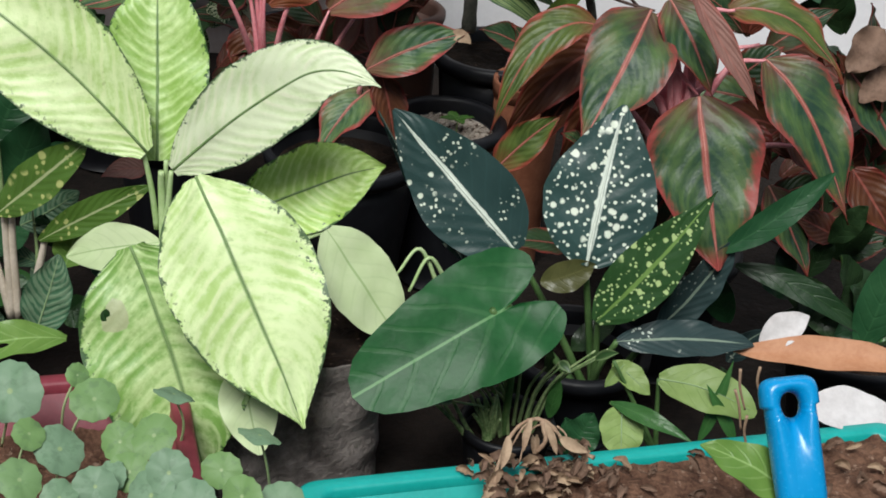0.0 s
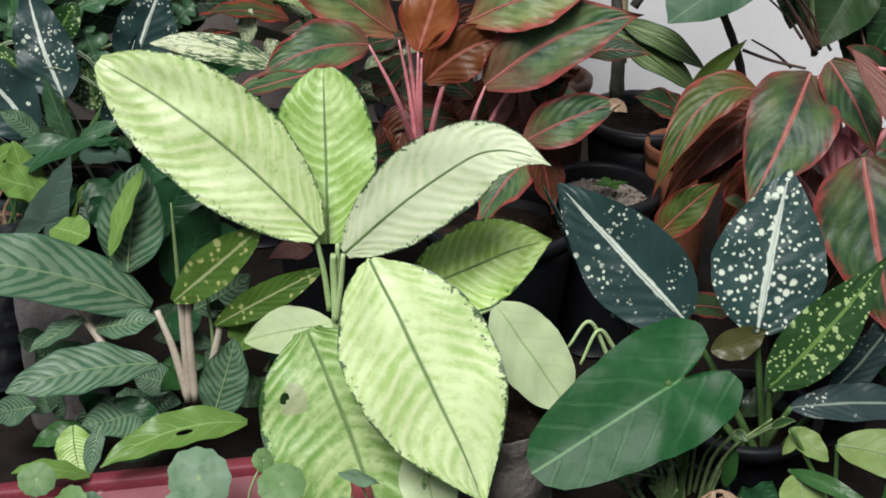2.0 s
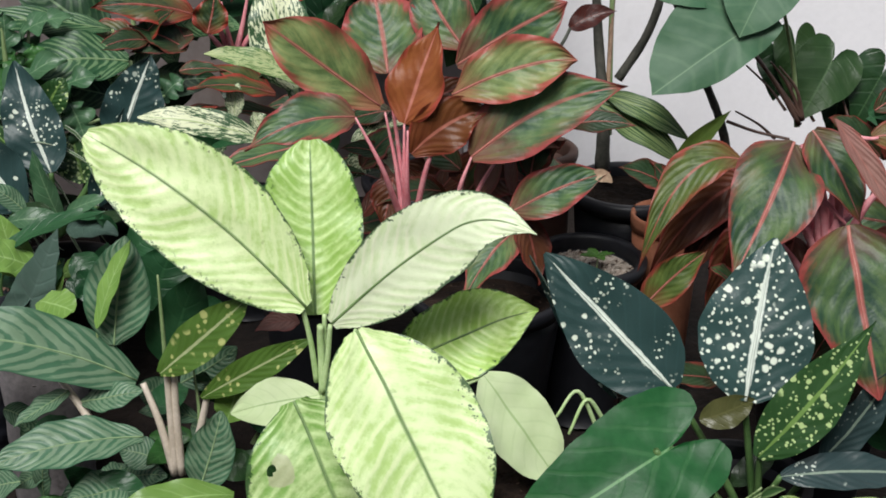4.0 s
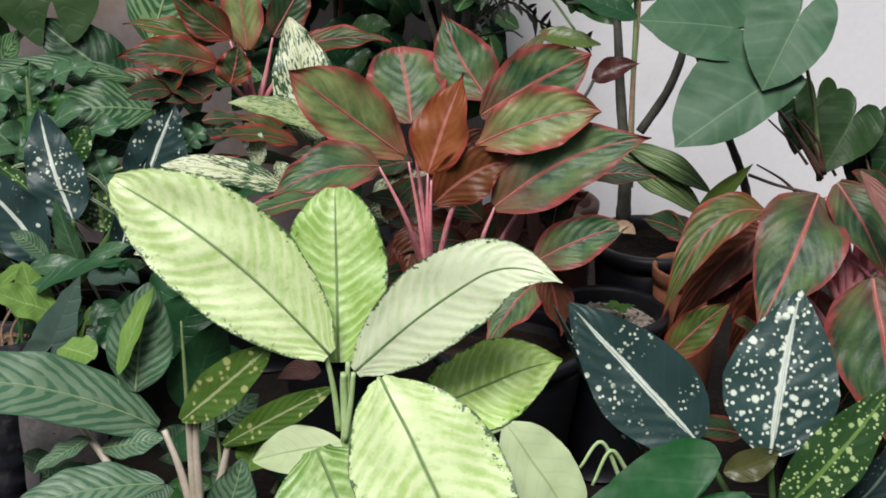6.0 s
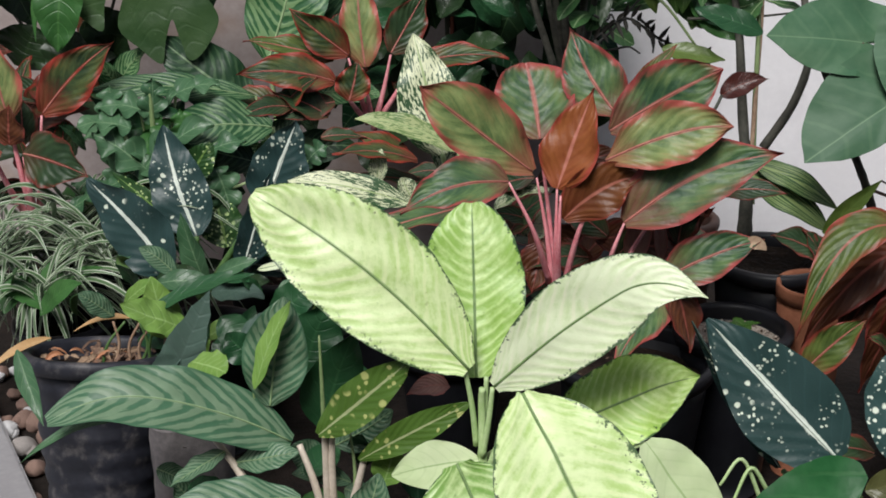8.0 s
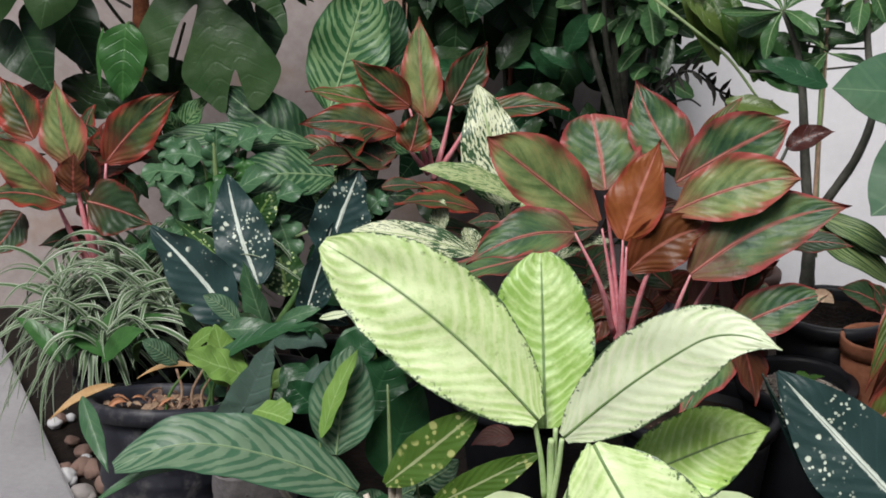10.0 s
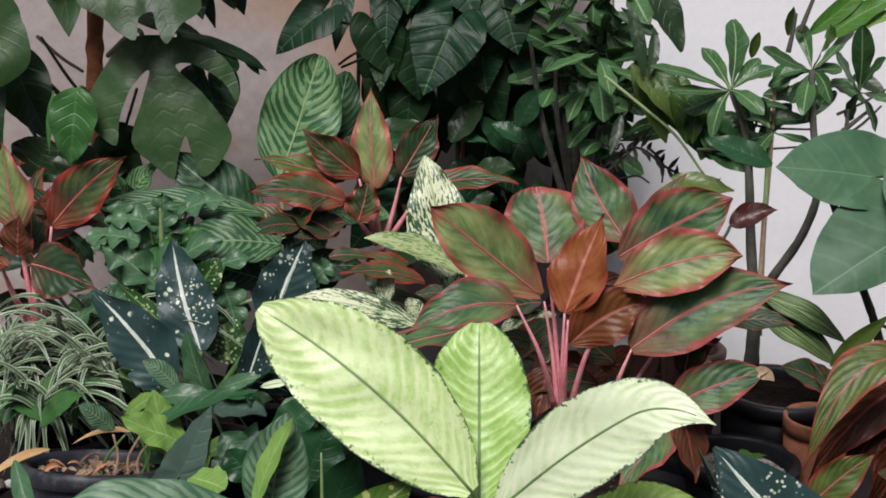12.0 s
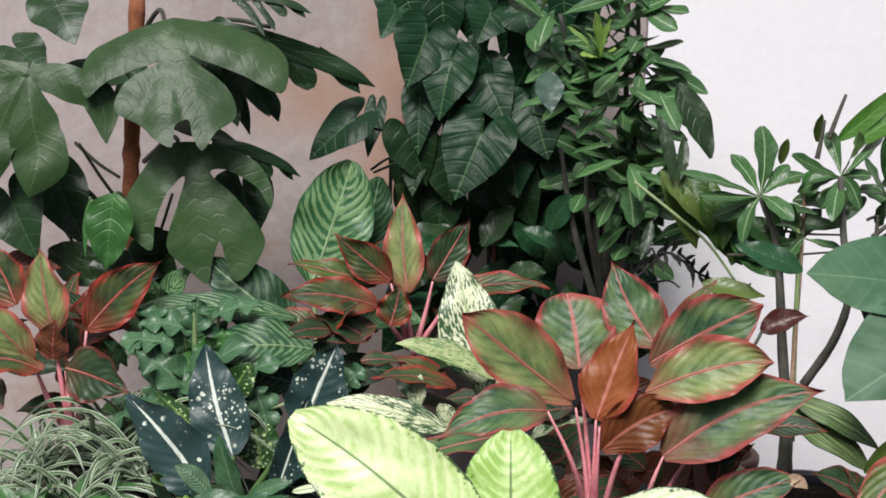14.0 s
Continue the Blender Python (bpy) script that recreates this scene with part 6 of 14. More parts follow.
fleck_back = thing("flecked_evergreen", "dark flecked evergreen with upright leaves and a pale sheath", "plant", (-0.317, 1.781, 0.238), "flecked evergreens")
leaf(fleck_back, FLECK, (-0.316, 1.780, 0.300), (-0.362, 1.838, 0.427), 0.073, fold=0.14, curl=0.02, shape="ovate", face=(-0.10, -0.84, 0.52), nu=22, nv=10, seed=84)
leaf(fleck_back, FLECK, (-0.343, 1.735, 0.270), (-0.447, 1.771, 0.378), 0.079, fold=0.12, curl=0.03, shape="ovate", face=(-0.25, -0.79, 0.51), nu=22, nv=10, seed=85)
leaf(fleck_back, FLECK, (-0.234, 1.804, 0.331), (-0.195, 1.858, 0.428), 0.080, fold=0.16, curl=0.02, shape="ovate", face=(0.50, -0.75, 0.41), nu=22, nv=10, seed=86)
leaf(fleck_back, FLECK, (-0.256, 1.755, 0.266), (-0.221, 1.791, 0.382), 0.050, fold=0.16, shape="ovate", face=(0.60, -0.65, 0.39), nu=18, nv=8, seed=87)
leaf(fleck_back, FLECK_GREEN, (-0.340, 1.799, 0.292), (-0.426, 1.810, 0.374), 0.029, fold=0.3, shape="ovate", face=(0.50, -0.76, 0.31), nu=18, nv=8, seed=88)
leaf(fleck_back, FLECK_GREEN, (-0.285, 1.816, 0.271), (-0.302, 1.845, 0.330), 0.058, fold=0.2, shape="ell", nu=16, nv=8, seed=89)
leaf(fleck_back, PLAIN_SOFT, (-0.301, 1.743, 0.250), (-0.328, 1.746, 0.344), 0.034, fold=0.35, shape="lance", nu=16, nv=8, face=(-0.20, -0.93, 0.23), seed=90)
stem(fleck_back, STALK_GREEN, [(-0.316, 1.780, 0.300), (-0.316, 1.784, 0.259), (-0.314, 1.778, 0.215)], 0.0030, 0.0050, name="petiole")
stem(fleck_back, STALK_GREEN, [(-0.351, 1.773, 0.254), (-0.333, 1.781, 0.237), (-0.314, 1.778, 0.215)], 0.0030, 0.0050, name="petiole")
stem(fleck_back, STALK_GREEN, [(-0.232, 1.785, 0.338), (-0.273, 1.787, 0.279), (-0.314, 1.778, 0.215)], 0.0030, 0.0050, name="petiole")
stem(fleck_back, STALK_GREEN, [(-0.259, 1.774, 0.258), (-0.287, 1.781, 0.239), (-0.314, 1.778, 0.215)], 0.0030, 0.0050, name="petiole")
stem(fleck_back, STALK_GREEN, [(-0.336, 1.780, 0.299), (-0.326, 1.784, 0.259), (-0.314, 1.778, 0.215)], 0.0030, 0.0050, name="petiole")
leaf(fleck_back, CANE_PALE, (-0.234, 1.736, 0.274), (-0.186, 1.718, 0.291), 0.011, nu=10, nv=4, shape="lance", seed=91)

# ---------- silver-striped evergreen in front of the black pot ----------

stripe = thing("striped_evergreen", "silver-striped green evergreen with cream stalks in a grey grow bag", "plant", (-0.109, 1.353, 0.135))
leaf(stripe, STRIPE, (-0.152, 1.404, 0.218), (-0.380, 1.352, 0.290), 0.074, bend=0.09, fold=0.14, curl=0.05, wave=0.03, shape="oblong", face=(-0.05, -0.65, 0.75), nu=40, nv=14, label="drooping silver-striped leaf", hook=(-0.05, 0, -0.10), bow=0.0, seed=92)
leaf(stripe, PLAIN_SOFT, (-0.253, 1.408, 0.239), (-0.428, 1.363, 0.210), 0.020, bend=0.14, fold=0.2, curl=0.03, shape="lance", nu=18, nv=8, face=SKY, seed=93)
leaf(stripe, STRIPE, (-0.174, 1.410, 0.257), (-0.160, 1.446, 0.365), 0.069, fold=0.25, curl=0, shape="ell", face=(0.30, -0.85, 0.42), nu=20, nv=10, seed=94)
leaf(stripe, PLAIN_LIME, (-0.187, 1.399, 0.282), (-0.151, 1.426, 0.370), 0.025, fold=0.2, shape="ell", face=(-0.60, -0.65, 0.39), nu=16, nv=8, seed=95)
leaf(stripe, OLIVE_VARIEGATED, (-0.117, 1.350, 0.257), (-0.023, 1.342, 0.346), 0.046, fold=0.15, curl=0.02, shape="ell", face=(-0.30, -0.79, 0.51), nu=18, nv=8, seed=96)
leaf(stripe, OLIVE_VARIEGATED, (-0.076, 1.346, 0.231), (0.037, 1.336, 0.303), 0.032, bend=0.05, fold=0.15, shape="ell", face=(0.00, -0.84, 0.47), nu=18, nv=8, seed=97)
leaf(stripe, STRIPE, (-0.133, 1.321, 0.200), (-0.277, 1.280, 0.192), 0.054, bend=0.05, fold=0.12, curl=0.04, shape="ell", face=SKY, nu=20, nv=10, seed=98)
leaf(stripe, STRIPE, (-0.151, 1.314, 0.146), (-0.207, 1.284, 0.150), 0.052, fold=0.15, shape="ovate", face=SKY, nu=16, nv=8, seed=99)
leaf(stripe, PLAIN_LIME, (-0.034, 1.239, 0.186), (-0.165, 1.177, 0.177), 0.039, bend=0.1, fold=0.12, curl=0.03, shape="ell", face=(-0.05, -0.60, 0.79), nu=60, nv=24, hole=(26, 9, 3.6, 1.6), label="light green leaf with an insect hole", seed=100)
leaf(stripe, STRIPE, (-0.081, 1.322, 0.135), (-0.055, 1.335, 0.222), 0.050, fold=0.2, shape="ell", nu=16, nv=8, seed=101)
leaf(stripe, PLAIN_LIME, (-0.053, 1.352, 0.199), (-0.040, 1.358, 0.242), 0.035, fold=0.2, shape="ell", nu=16, nv=8, seed=102)
leaf(stripe, STRIPE, (-0.106, 1.404, 0.215), (-0.046, 1.410, 0.254), 0.041, fold=0.15, shape="ell", nu=16, nv=8, seed=103)
leaf(stripe, PLAIN_DEEP, (-0.123, 1.444, 0.212), (-0.089, 1.459, 0.319), 0.066, fold=0.12, shape="ovate", face=(0.20, -0.84, 0.52), nu=18, nv=8, seed=104)
leaf(stripe, STRIPE, (-0.208, 1.383, 0.204), (-0.141, 1.375, 0.223), 0.035, fold=0.15, shape="ell", face=SKY, nu=16, nv=8, seed=105)
leaf(stripe, STRIPE, (-0.219, 1.384, 0.217), (-0.271, 1.351, 0.194), 0.029, fold=0.15, shape="ell", face=SKY, nu=16, nv=8, seed=106)
leaf(stripe, PLAIN_DEEP, (-0.182, 1.316, 0.158), (-0.129, 1.290, 0.121), 0.046, fold=0.15, shape="ell", nu=16, nv=8, seed=107)
leaf(stripe, CANE_GREEN, (-0.208, 1.257, 0.169), (-0.198, 1.230, 0.126), 0.039, fold=0.2, shape="ell", nu=16, nv=8, seed=108)
leaf(stripe, STRIPE, (-0.178, 1.247, 0.175), (-0.188, 1.221, 0.134), 0.019, fold=0.2, shape="ell", nu=14, nv=6, seed=109)
leaf(stripe, PLAIN_LIME, (-0.180, 1.194, 0.154), (-0.242, 1.158, 0.184), 0.024, bend=0.08, fold=0.15, shape="ell", face=SKY, nu=14, nv=6, seed=110)
stem(stripe, STALK_CREAM, [(-0.140, 1.376, 0.231), (-0.123, 1.361, 0.192), (-0.110, 1.353, 0.135)], 0.0032, 0.0048, name="petiole", label="cream leaf stalk")
stem(stripe, STALK_CREAM, [(-0.104, 1.360, 0.258), (-0.105, 1.358, 0.207), (-0.103, 1.353, 0.135)], 0.0032, 0.0048, name="petiole", label="cream leaf stalk")
stem(stripe, STALK_CREAM, [(-0.112, 1.360, 0.256), (-0.111, 1.359, 0.219), (-0.109, 1.353, 0.135)], 0.0032, 0.0048, name="petiole", label="cream leaf stalk")
stem(stripe, STALK_CREAM, [(-0.071, 1.351, 0.231), (-0.077, 1.352, 0.204), (-0.087, 1.352, 0.164)], 0.0032, 0.0048, name="petiole", label="cream leaf stalk")
stem(stripe, STALK_CREAM, [(-0.234, 1.405, 0.221), (-0.211, 1.383, 0.204), (-0.190, 1.369, 0.178)], 0.0032, 0.0048, name="petiole", label="cream leaf stalk")
stem(stripe, STALK_OLD, [(-0.116, 1.374, 0.356), (-0.114, 1.367, 0.306), (-0.112, 1.362, 0.238)], 0.0010, 0.0030, name="petiole")
stem(stripe, STALK_OLD, [(-0.088, 1.379, 0.249), (-0.082, 1.362, 0.205), (-0.084, 1.356, 0.161)], 0.0010, 0.0030, name="petiole")
stem(stripe, STALK_OLD, [(-0.190, 1.414, 0.287), (-0.191, 1.410, 0.257), (-0.195, 1.404, 0.213)], 0.0010, 0.0030, name="petiole")
stem(stripe, STALK_OLD, [(-0.024, 1.397, 0.165), (-0.030, 1.396, 0.153), (-0.033, 1.395, 0.146)], 0.0010, 0.0030, name="petiole")
leaf(stripe, STRIPE, (-0.093, 1.425, 0.158), (-0.154, 1.409, 0.177), 0.023, fold=0.15, shape="ell", nu=14, nv=6, bend=0.05, seed=111)
leaf(stripe, PLAIN_DEEP, (-0.136, 1.392, 0.185), (-0.108, 1.447, 0.190), 0.034, fold=0.15, shape="ell", nu=14, nv=6, bend=0.05, seed=112)
leaf(stripe, STRIPE, (-0.263, 1.401, 0.073), (-0.244, 1.363, 0.153), 0.024, fold=0.15, shape="ell", nu=14, nv=6, bend=0.05, seed=113)
leaf(stripe, PLAIN_MID, (-0.095, 1.401, 0.151), (-0.144, 1.405, 0.149), 0.022, fold=0.15, shape="ell", nu=14, nv=6, bend=0.05, seed=114)
leaf(stripe, STRIPE, (-0.198, 1.434, 0.070), (-0.251, 1.409, 0.051), 0.039, fold=0.15, shape="ell", nu=14, nv=6, bend=0.05, seed=115)
leaf(stripe, PLAIN_DEEP, (-0.079, 1.432, 0.176), (-0.078, 1.378, 0.242), 0.034, fold=0.15, shape="ell", nu=14, nv=6, bend=0.05, seed=116)
leaf(stripe, STRIPE, (-0.185, 1.382, 0.093), (-0.179, 1.425, 0.102), 0.037, fold=0.15, shape="ell", nu=14, nv=6, bend=0.05, seed=117)
leaf(stripe, PLAIN_MID, (-0.047, 1.419, 0.119), (-0.004, 1.413, 0.090), 0.025, fold=0.15, shape="ell", nu=14, nv=6, bend=0.05, seed=118)
leaf(stripe, STRIPE, (-0.096, 1.391, 0.171), (-0.065, 1.387, 0.151), 0.028, fold=0.15, shape="ell", nu=14, nv=6, bend=0.05, seed=119)
leaf(stripe, PLAIN_DEEP, (-0.037, 1.396, 0.196), (0.001, 1.397, 0.150), 0.032, fold=0.15, shape="ell", nu=14, nv=6, bend=0.05, seed=120)
leaf(stripe, STRIPE, (-0.127, 1.460, 0.159), (-0.162, 1.444, 0.186), 0.036, fold=0.15, shape="ell", nu=14, nv=6, bend=0.05, seed=121)
leaf(stripe, PLAIN_MID, (-0.110, 1.442, 0.122), (-0.139, 1.356, 0.144), 0.034, fold=0.15, shape="ell", nu=14, nv=6, bend=0.05, seed=122)
leaf(stripe, STRIPE, (-0.302, 1.426, 0.170), (-0.270, 1.435, 0.144), 0.027, fold=0.15, shape="ell", nu=14, nv=6, bend=0.05, seed=123)
leaf(stripe, PLAIN_DEEP, (-0.260, 1.389, 0.167), (-0.230, 1.441, 0.142), 0.023, fold=0.15, shape="ell", nu=14, nv=6, bend=0.05, seed=124)
leaf(stripe, STRIPE, (-0.249, 1.427, 0.106), (-0.279, 1.402, 0.169), 0.033, fold=0.15, shape="ell", nu=14, nv=6, bend=0.05, seed=125)
leaf(stripe, PLAIN_MID, (-0.237, 1.396, 0.072), (-0.290, 1.383, 0.055), 0.026, fold=0.15, shape="ell", nu=14, nv=6, bend=0.05, seed=126)
leaf(stripe, STRIPE, (-0.251, 1.387, 0.116), (-0.299, 1.423, 0.071), 0.023, fold=0.15, shape="ell", nu=14, nv=6, bend=0.05, seed=127)
leaf(stripe, PLAIN_DEEP, (-0.172, 1.408, 0.091), (-0.121, 1.390, 0.109), 0.037, fold=0.15, shape="ell", nu=14, nv=6, bend=0.05, seed=128)
leaf(stripe, STRIPE, (-0.179, 1.411, 0.087), (-0.123, 1.374, 0.119), 0.035, fold=0.15, shape="ell", nu=14, nv=6, bend=0.05, seed=129)
leaf(stripe, PLAIN_MID, (-0.081, 1.440, 0.093), (-0.029, 1.434, 0.086), 0.037, fold=0.15, shape="ell", nu=14, nv=6, bend=0.05, seed=130)
leaf(stripe, STRIPE, (-0.108, 1.419, 0.093), (-0.109, 1.401, 0.157), 0.035, fold=0.15, shape="ell", nu=14, nv=6, bend=0.05, seed=131)
leaf(stripe, PLAIN_DEEP, (-0.209, 1.428, 0.047), (-0.231, 1.379, 0.123), 0.031, fold=0.15, shape="ell", nu=14, nv=6, bend=0.05, seed=132)
leaf(stripe, STRIPE, (-0.281, 1.383, 0.106), (-0.348, 1.426, 0.064), 0.034, fold=0.15, shape="ell", nu=14, nv=6, bend=0.05, seed=133)
leaf(stripe, PLAIN_MID, (-0.155, 1.436, 0.093), (-0.112, 1.406, 0.135), 0.022, fold=0.15, shape="ell", nu=14, nv=6, bend=0.05, seed=134)
leaf(stripe, STRIPE, (-0.131, 1.387, 0.130), (-0.177, 1.399, 0.136), 0.037, fold=0.15, shape="ell", nu=14, nv=6, bend=0.05, seed=135)
leaf(stripe, PLAIN_DEEP, (-0.145, 1.407, 0.048), (-0.198, 1.394, 0.026), 0.023, fold=0.15, shape="ell", nu=14, nv=6, bend=0.05, seed=136)

# ---------- mixed foliage in the left black pot ----------

potmix = thing("arrowhead_plant", "mixed arrowhead plant with pale and dark leaves in ribbed pot", "plant", (-0.401, 1.624, 0.199))
leaf(potmix, PLAIN_LIME, (-0.300, 1.611, 0.251), (-0.367, 1.577, 0.295), 0.053, fold=0.12, shape="ovate", face=SKY, nu=16, nv=8, seed=137)
leaf(potmix, PLAIN_LIME, (-0.325, 1.628, 0.229), (-0.344, 1.639, 0.304), 0.047, fold=0.12, shape="ovate", nu=16, nv=8, seed=138)
leaf(potmix, PLAIN_DEEP, (-0.345, 1.614, 0.267), (-0.222, 1.640, 0.309), 0.028, bend=0.04, fold=0.2, shape="ell", face=SKY, nu=18, nv=8, seed=139)
blade(potmix, PLAIN_GREY, (-0.298, 1.569, 0.235), (-0.265, 1.580, 0.312), 0.058, outline="arrow", face=(0.00, -0.93, 0.23), droop=0.05, seed=140)
leaf(potmix, PLAIN_GREY, (-0.244, 1.629, 0.230), (-0.190, 1.632, 0.258), 0.029, fold=0.15, shape="ell", face=SKY, nu=14, nv=6, seed=142)
leaf(potmix, PLAIN_LIME, (-0.279, 1.530, 0.248), (-0.237, 1.509, 0.245), 0.044, fold=0.1, shape="round", face=SKY, nu=14, nv=8, seed=143)
leaf(potmix, PLAIN_DEEP, (-0.149, 1.510, 0.246), (-0.125, 1.540, 0.315), 0.075, fold=0.12, shape="ovate", nu=16, nv=8, seed=144)
leaf(potmix, PLAIN_DEEP, (-0.222, 1.606, 0.212), (-0.254, 1.611, 0.245), 0.040, fold=0.15, shape="ell", nu=14, nv=6, seed=145)
leaf(potmix, PLAIN_DEEP, (-0.212, 1.689, 0.231), (-0.156, 1.696, 0.275), 0.048, fold=0.15, shape="ell", nu=14, nv=6, seed=146)
leaf(potmix, PLAIN_SOFT, (-0.476, 1.532, 0.258), (-0.432, 1.463, 0.199), 0.022, fold=0.3, shape="lance", nu=14, nv=6, seed=147)
leaf(potmix, PLAIN_DEEP, (-0.267, 1.651, 0.248), (-0.231, 1.627, 0.216), 0.040, fold=0.15, shape="ell", nu=14, nv=6, seed=148)
leaf(potmix, PLAIN_DEEP, (-0.340, 1.643, 0.191), (-0.318, 1.668, 0.226), 0.034, fold=0.2, shape="ell", nu=12, nv=6, seed=153)
leaf(potmix, PLAIN_DEEP, (-0.317, 1.643, 0.191), (-0.283, 1.670, 0.234), 0.034, fold=0.2, shape="ell", nu=12, nv=6, seed=154)
leaf(potmix, PLAIN_LIME, (-0.294, 1.643, 0.191), (-0.289, 1.669, 0.232), 0.022, fold=0.2, shape="ell", nu=12, nv=6, seed=155)
leaf(potmix, PLAIN_DEEP, (-0.270, 1.644, 0.192), (-0.266, 1.668, 0.219), 0.027, fold=0.2, shape="ell", nu=12, nv=6, seed=156)
leaf(potmix, PLAIN_DEEP, (-0.247, 1.644, 0.192), (-0.229, 1.672, 0.254), 0.029, fold=0.2, shape="ell", nu=12, nv=6, seed=157)
stem(potmix, STALK_GREEN, [(-0.362, 1.623, 0.193), (-0.351, 1.627, 0.221), (-0.360, 1.631, 0.249)], 0.0022, 0.0015, name="stalk")
stem(potmix, STALK_TAN, [(-0.371, 1.623, 0.193), (-0.373, 1.627, 0.221), (-0.359, 1.631, 0.249)], 0.0022, 0.0015, name="stalk")
stem(potmix, STALK_GREEN, [(-0.307, 1.624, 0.194), (-0.305, 1.627, 0.222), (-0.292, 1.631, 0.250)], 0.0022, 0.0015, name="stalk")
stem(potmix, STALK_TAN, [(-0.359, 1.623, 0.193), (-0.361, 1.627, 0.221), (-0.342, 1.631, 0.249)], 0.0022, 0.0015, name="stalk")
stem(potmix, STALK_GREEN, [(-0.406, 1.623, 0.192), (-0.399, 1.627, 0.220), (-0.377, 1.631, 0.249)], 0.0022, 0.0015, name="stalk")
stem(potmix, STALK_TAN, [(-0.393, 1.623, 0.192), (-0.385, 1.627, 0.221), (-0.391, 1.631, 0.249)], 0.0022, 0.0015, name="stalk")
stem(potmix, STALK_GREEN, [(-0.348, 1.623, 0.193), (-0.349, 1.627, 0.221), (-0.339, 1.631, 0.249)], 0.0022, 0.0015, name="stalk")
stem(potmix, STALK_TAN, [(-0.328, 1.623, 0.193), (-0.330, 1.627, 0.221), (-0.325, 1.631, 0.249)], 0.0022, 0.0015, name="stalk")

# ---------- spider plant ----------

# ---------- fingered plant ----------

finger = thing("cutleaf_plant", "light green cutleaf plant with fingered leaves", "plant", (-0.375, 1.871, 0.299))
cut_leaf(finger, PLAIN_SOFT, (-0.424, 1.866, 0.414), (-0.479, 1.867, 0.416), 0.051, 158)
stem(finger, STALK_PALE, [(-0.424, 1.866, 0.414), (-0.400, 1.869, 0.357), (-0.375, 1.868, 0.284)], 0.0020, 0.0025)
cut_leaf(finger, PLAIN_SOFT, (-0.392, 1.849, 0.363), (-0.451, 1.856, 0.408), 0.058, 159)
stem(finger, STALK_PALE, [(-0.392, 1.849, 0.363), (-0.383, 1.855, 0.333), (-0.375, 1.868, 0.284)], 0.0020, 0.0025)
cut_leaf(finger, PLAIN_SOFT, (-0.384, 1.850, 0.367), (-0.312, 1.858, 0.422), 0.051, 160)
stem(finger, STALK_PALE, [(-0.384, 1.850, 0.367), (-0.379, 1.855, 0.335), (-0.375, 1.868, 0.284)], 0.0020, 0.0025)
cut_leaf(finger, PLAIN_SOFT, (-0.442, 1.898, 0.419), (-0.443, 1.903, 0.460), 0.044, 161)
stem(finger, STALK_PALE, [(-0.442, 1.898, 0.419), (-0.412, 1.899, 0.354), (-0.375, 1.868, 0.284)], 0.0020, 0.0025)
cut_leaf(finger, PLAIN_SOFT, (-0.386, 1.888, 0.425), (-0.385, 1.895, 0.472), 0.041, 162)
stem(finger, STALK_PALE, [(-0.386, 1.888, 0.425), (-0.383, 1.889, 0.359), (-0.375, 1.868, 0.284)], 0.0020, 0.0025)
cut_leaf(finger, PLAIN_SOFT, (-0.372, 1.858, 0.350), (-0.409, 1.864, 0.393), 0.058, 163)
stem(finger, STALK_PALE, [(-0.372, 1.858, 0.350), (-0.374, 1.864, 0.325), (-0.375, 1.868, 0.284)], 0.0020, 0.0025)
cut_leaf(finger, PLAIN_SOFT, (-0.297, 1.848, 0.356), (-0.281, 1.842, 0.313), 0.051, 164)
stem(finger, STALK_PALE, [(-0.297, 1.848, 0.356), (-0.335, 1.855, 0.329), (-0.375, 1.868, 0.284)], 0.0020, 0.0025)
cut_leaf(finger, PLAIN_SOFT, (-0.328, 1.860, 0.367), (-0.270, 1.864, 0.399), 0.044, 165)
stem(finger, STALK_PALE, [(-0.328, 1.860, 0.367), (-0.352, 1.865, 0.333), (-0.375, 1.868, 0.284)], 0.0020, 0.0025)
cut_leaf(finger, PLAIN_SOFT, (-0.472, 1.843, 0.320), (-0.406, 1.848, 0.352), 0.044, 166)
stem(finger, STALK_PALE, [(-0.472, 1.843, 0.320), (-0.423, 1.852, 0.311), (-0.375, 1.868, 0.284)], 0.0020, 0.0025)
cut_leaf(finger, PLAIN_SOFT, (-0.184, 1.880, 0.367), (-0.162, 1.883, 0.390), 0.037, 167)
stem(finger, STALK_PALE, [(-0.184, 1.880, 0.367), (-0.281, 1.885, 0.329), (-0.375, 1.868, 0.284)], 0.0020, 0.0025)
cut_leaf(finger, PLAIN_SOFT, (-0.359, 1.911, 0.443), (-0.308, 1.914, 0.462), 0.044, 168)
stem(finger, STALK_PALE, [(-0.359, 1.911, 0.443), (-0.372, 1.910, 0.364), (-0.375, 1.868, 0.284)], 0.0020, 0.0025)
cut_leaf(finger, PLAIN_MID, (-0.483, 1.927, 0.297), (-0.537, 1.927, 0.296), 0.043, 169)
stem(finger, STALK_OLD, [(-0.483, 1.927, 0.297), (-0.429, 1.900, 0.290)], 0.0014, 0.0018)
cut_leaf(finger, PLAIN_SOFT, (-0.346, 1.951, 0.389), (-0.379, 1.955, 0.421), 0.042, 170)
stem(finger, STALK_OLD, [(-0.346, 1.951, 0.389), (-0.360, 1.906, 0.337)], 0.0014, 0.0018)
cut_leaf(finger, PLAIN_SOFT, (-0.359, 1.925, 0.362), (-0.385, 1.930, 0.398), 0.037, 171)
stem(finger, STALK_OLD, [(-0.359, 1.925, 0.362), (-0.369, 1.904, 0.320)], 0.0014, 0.0018)
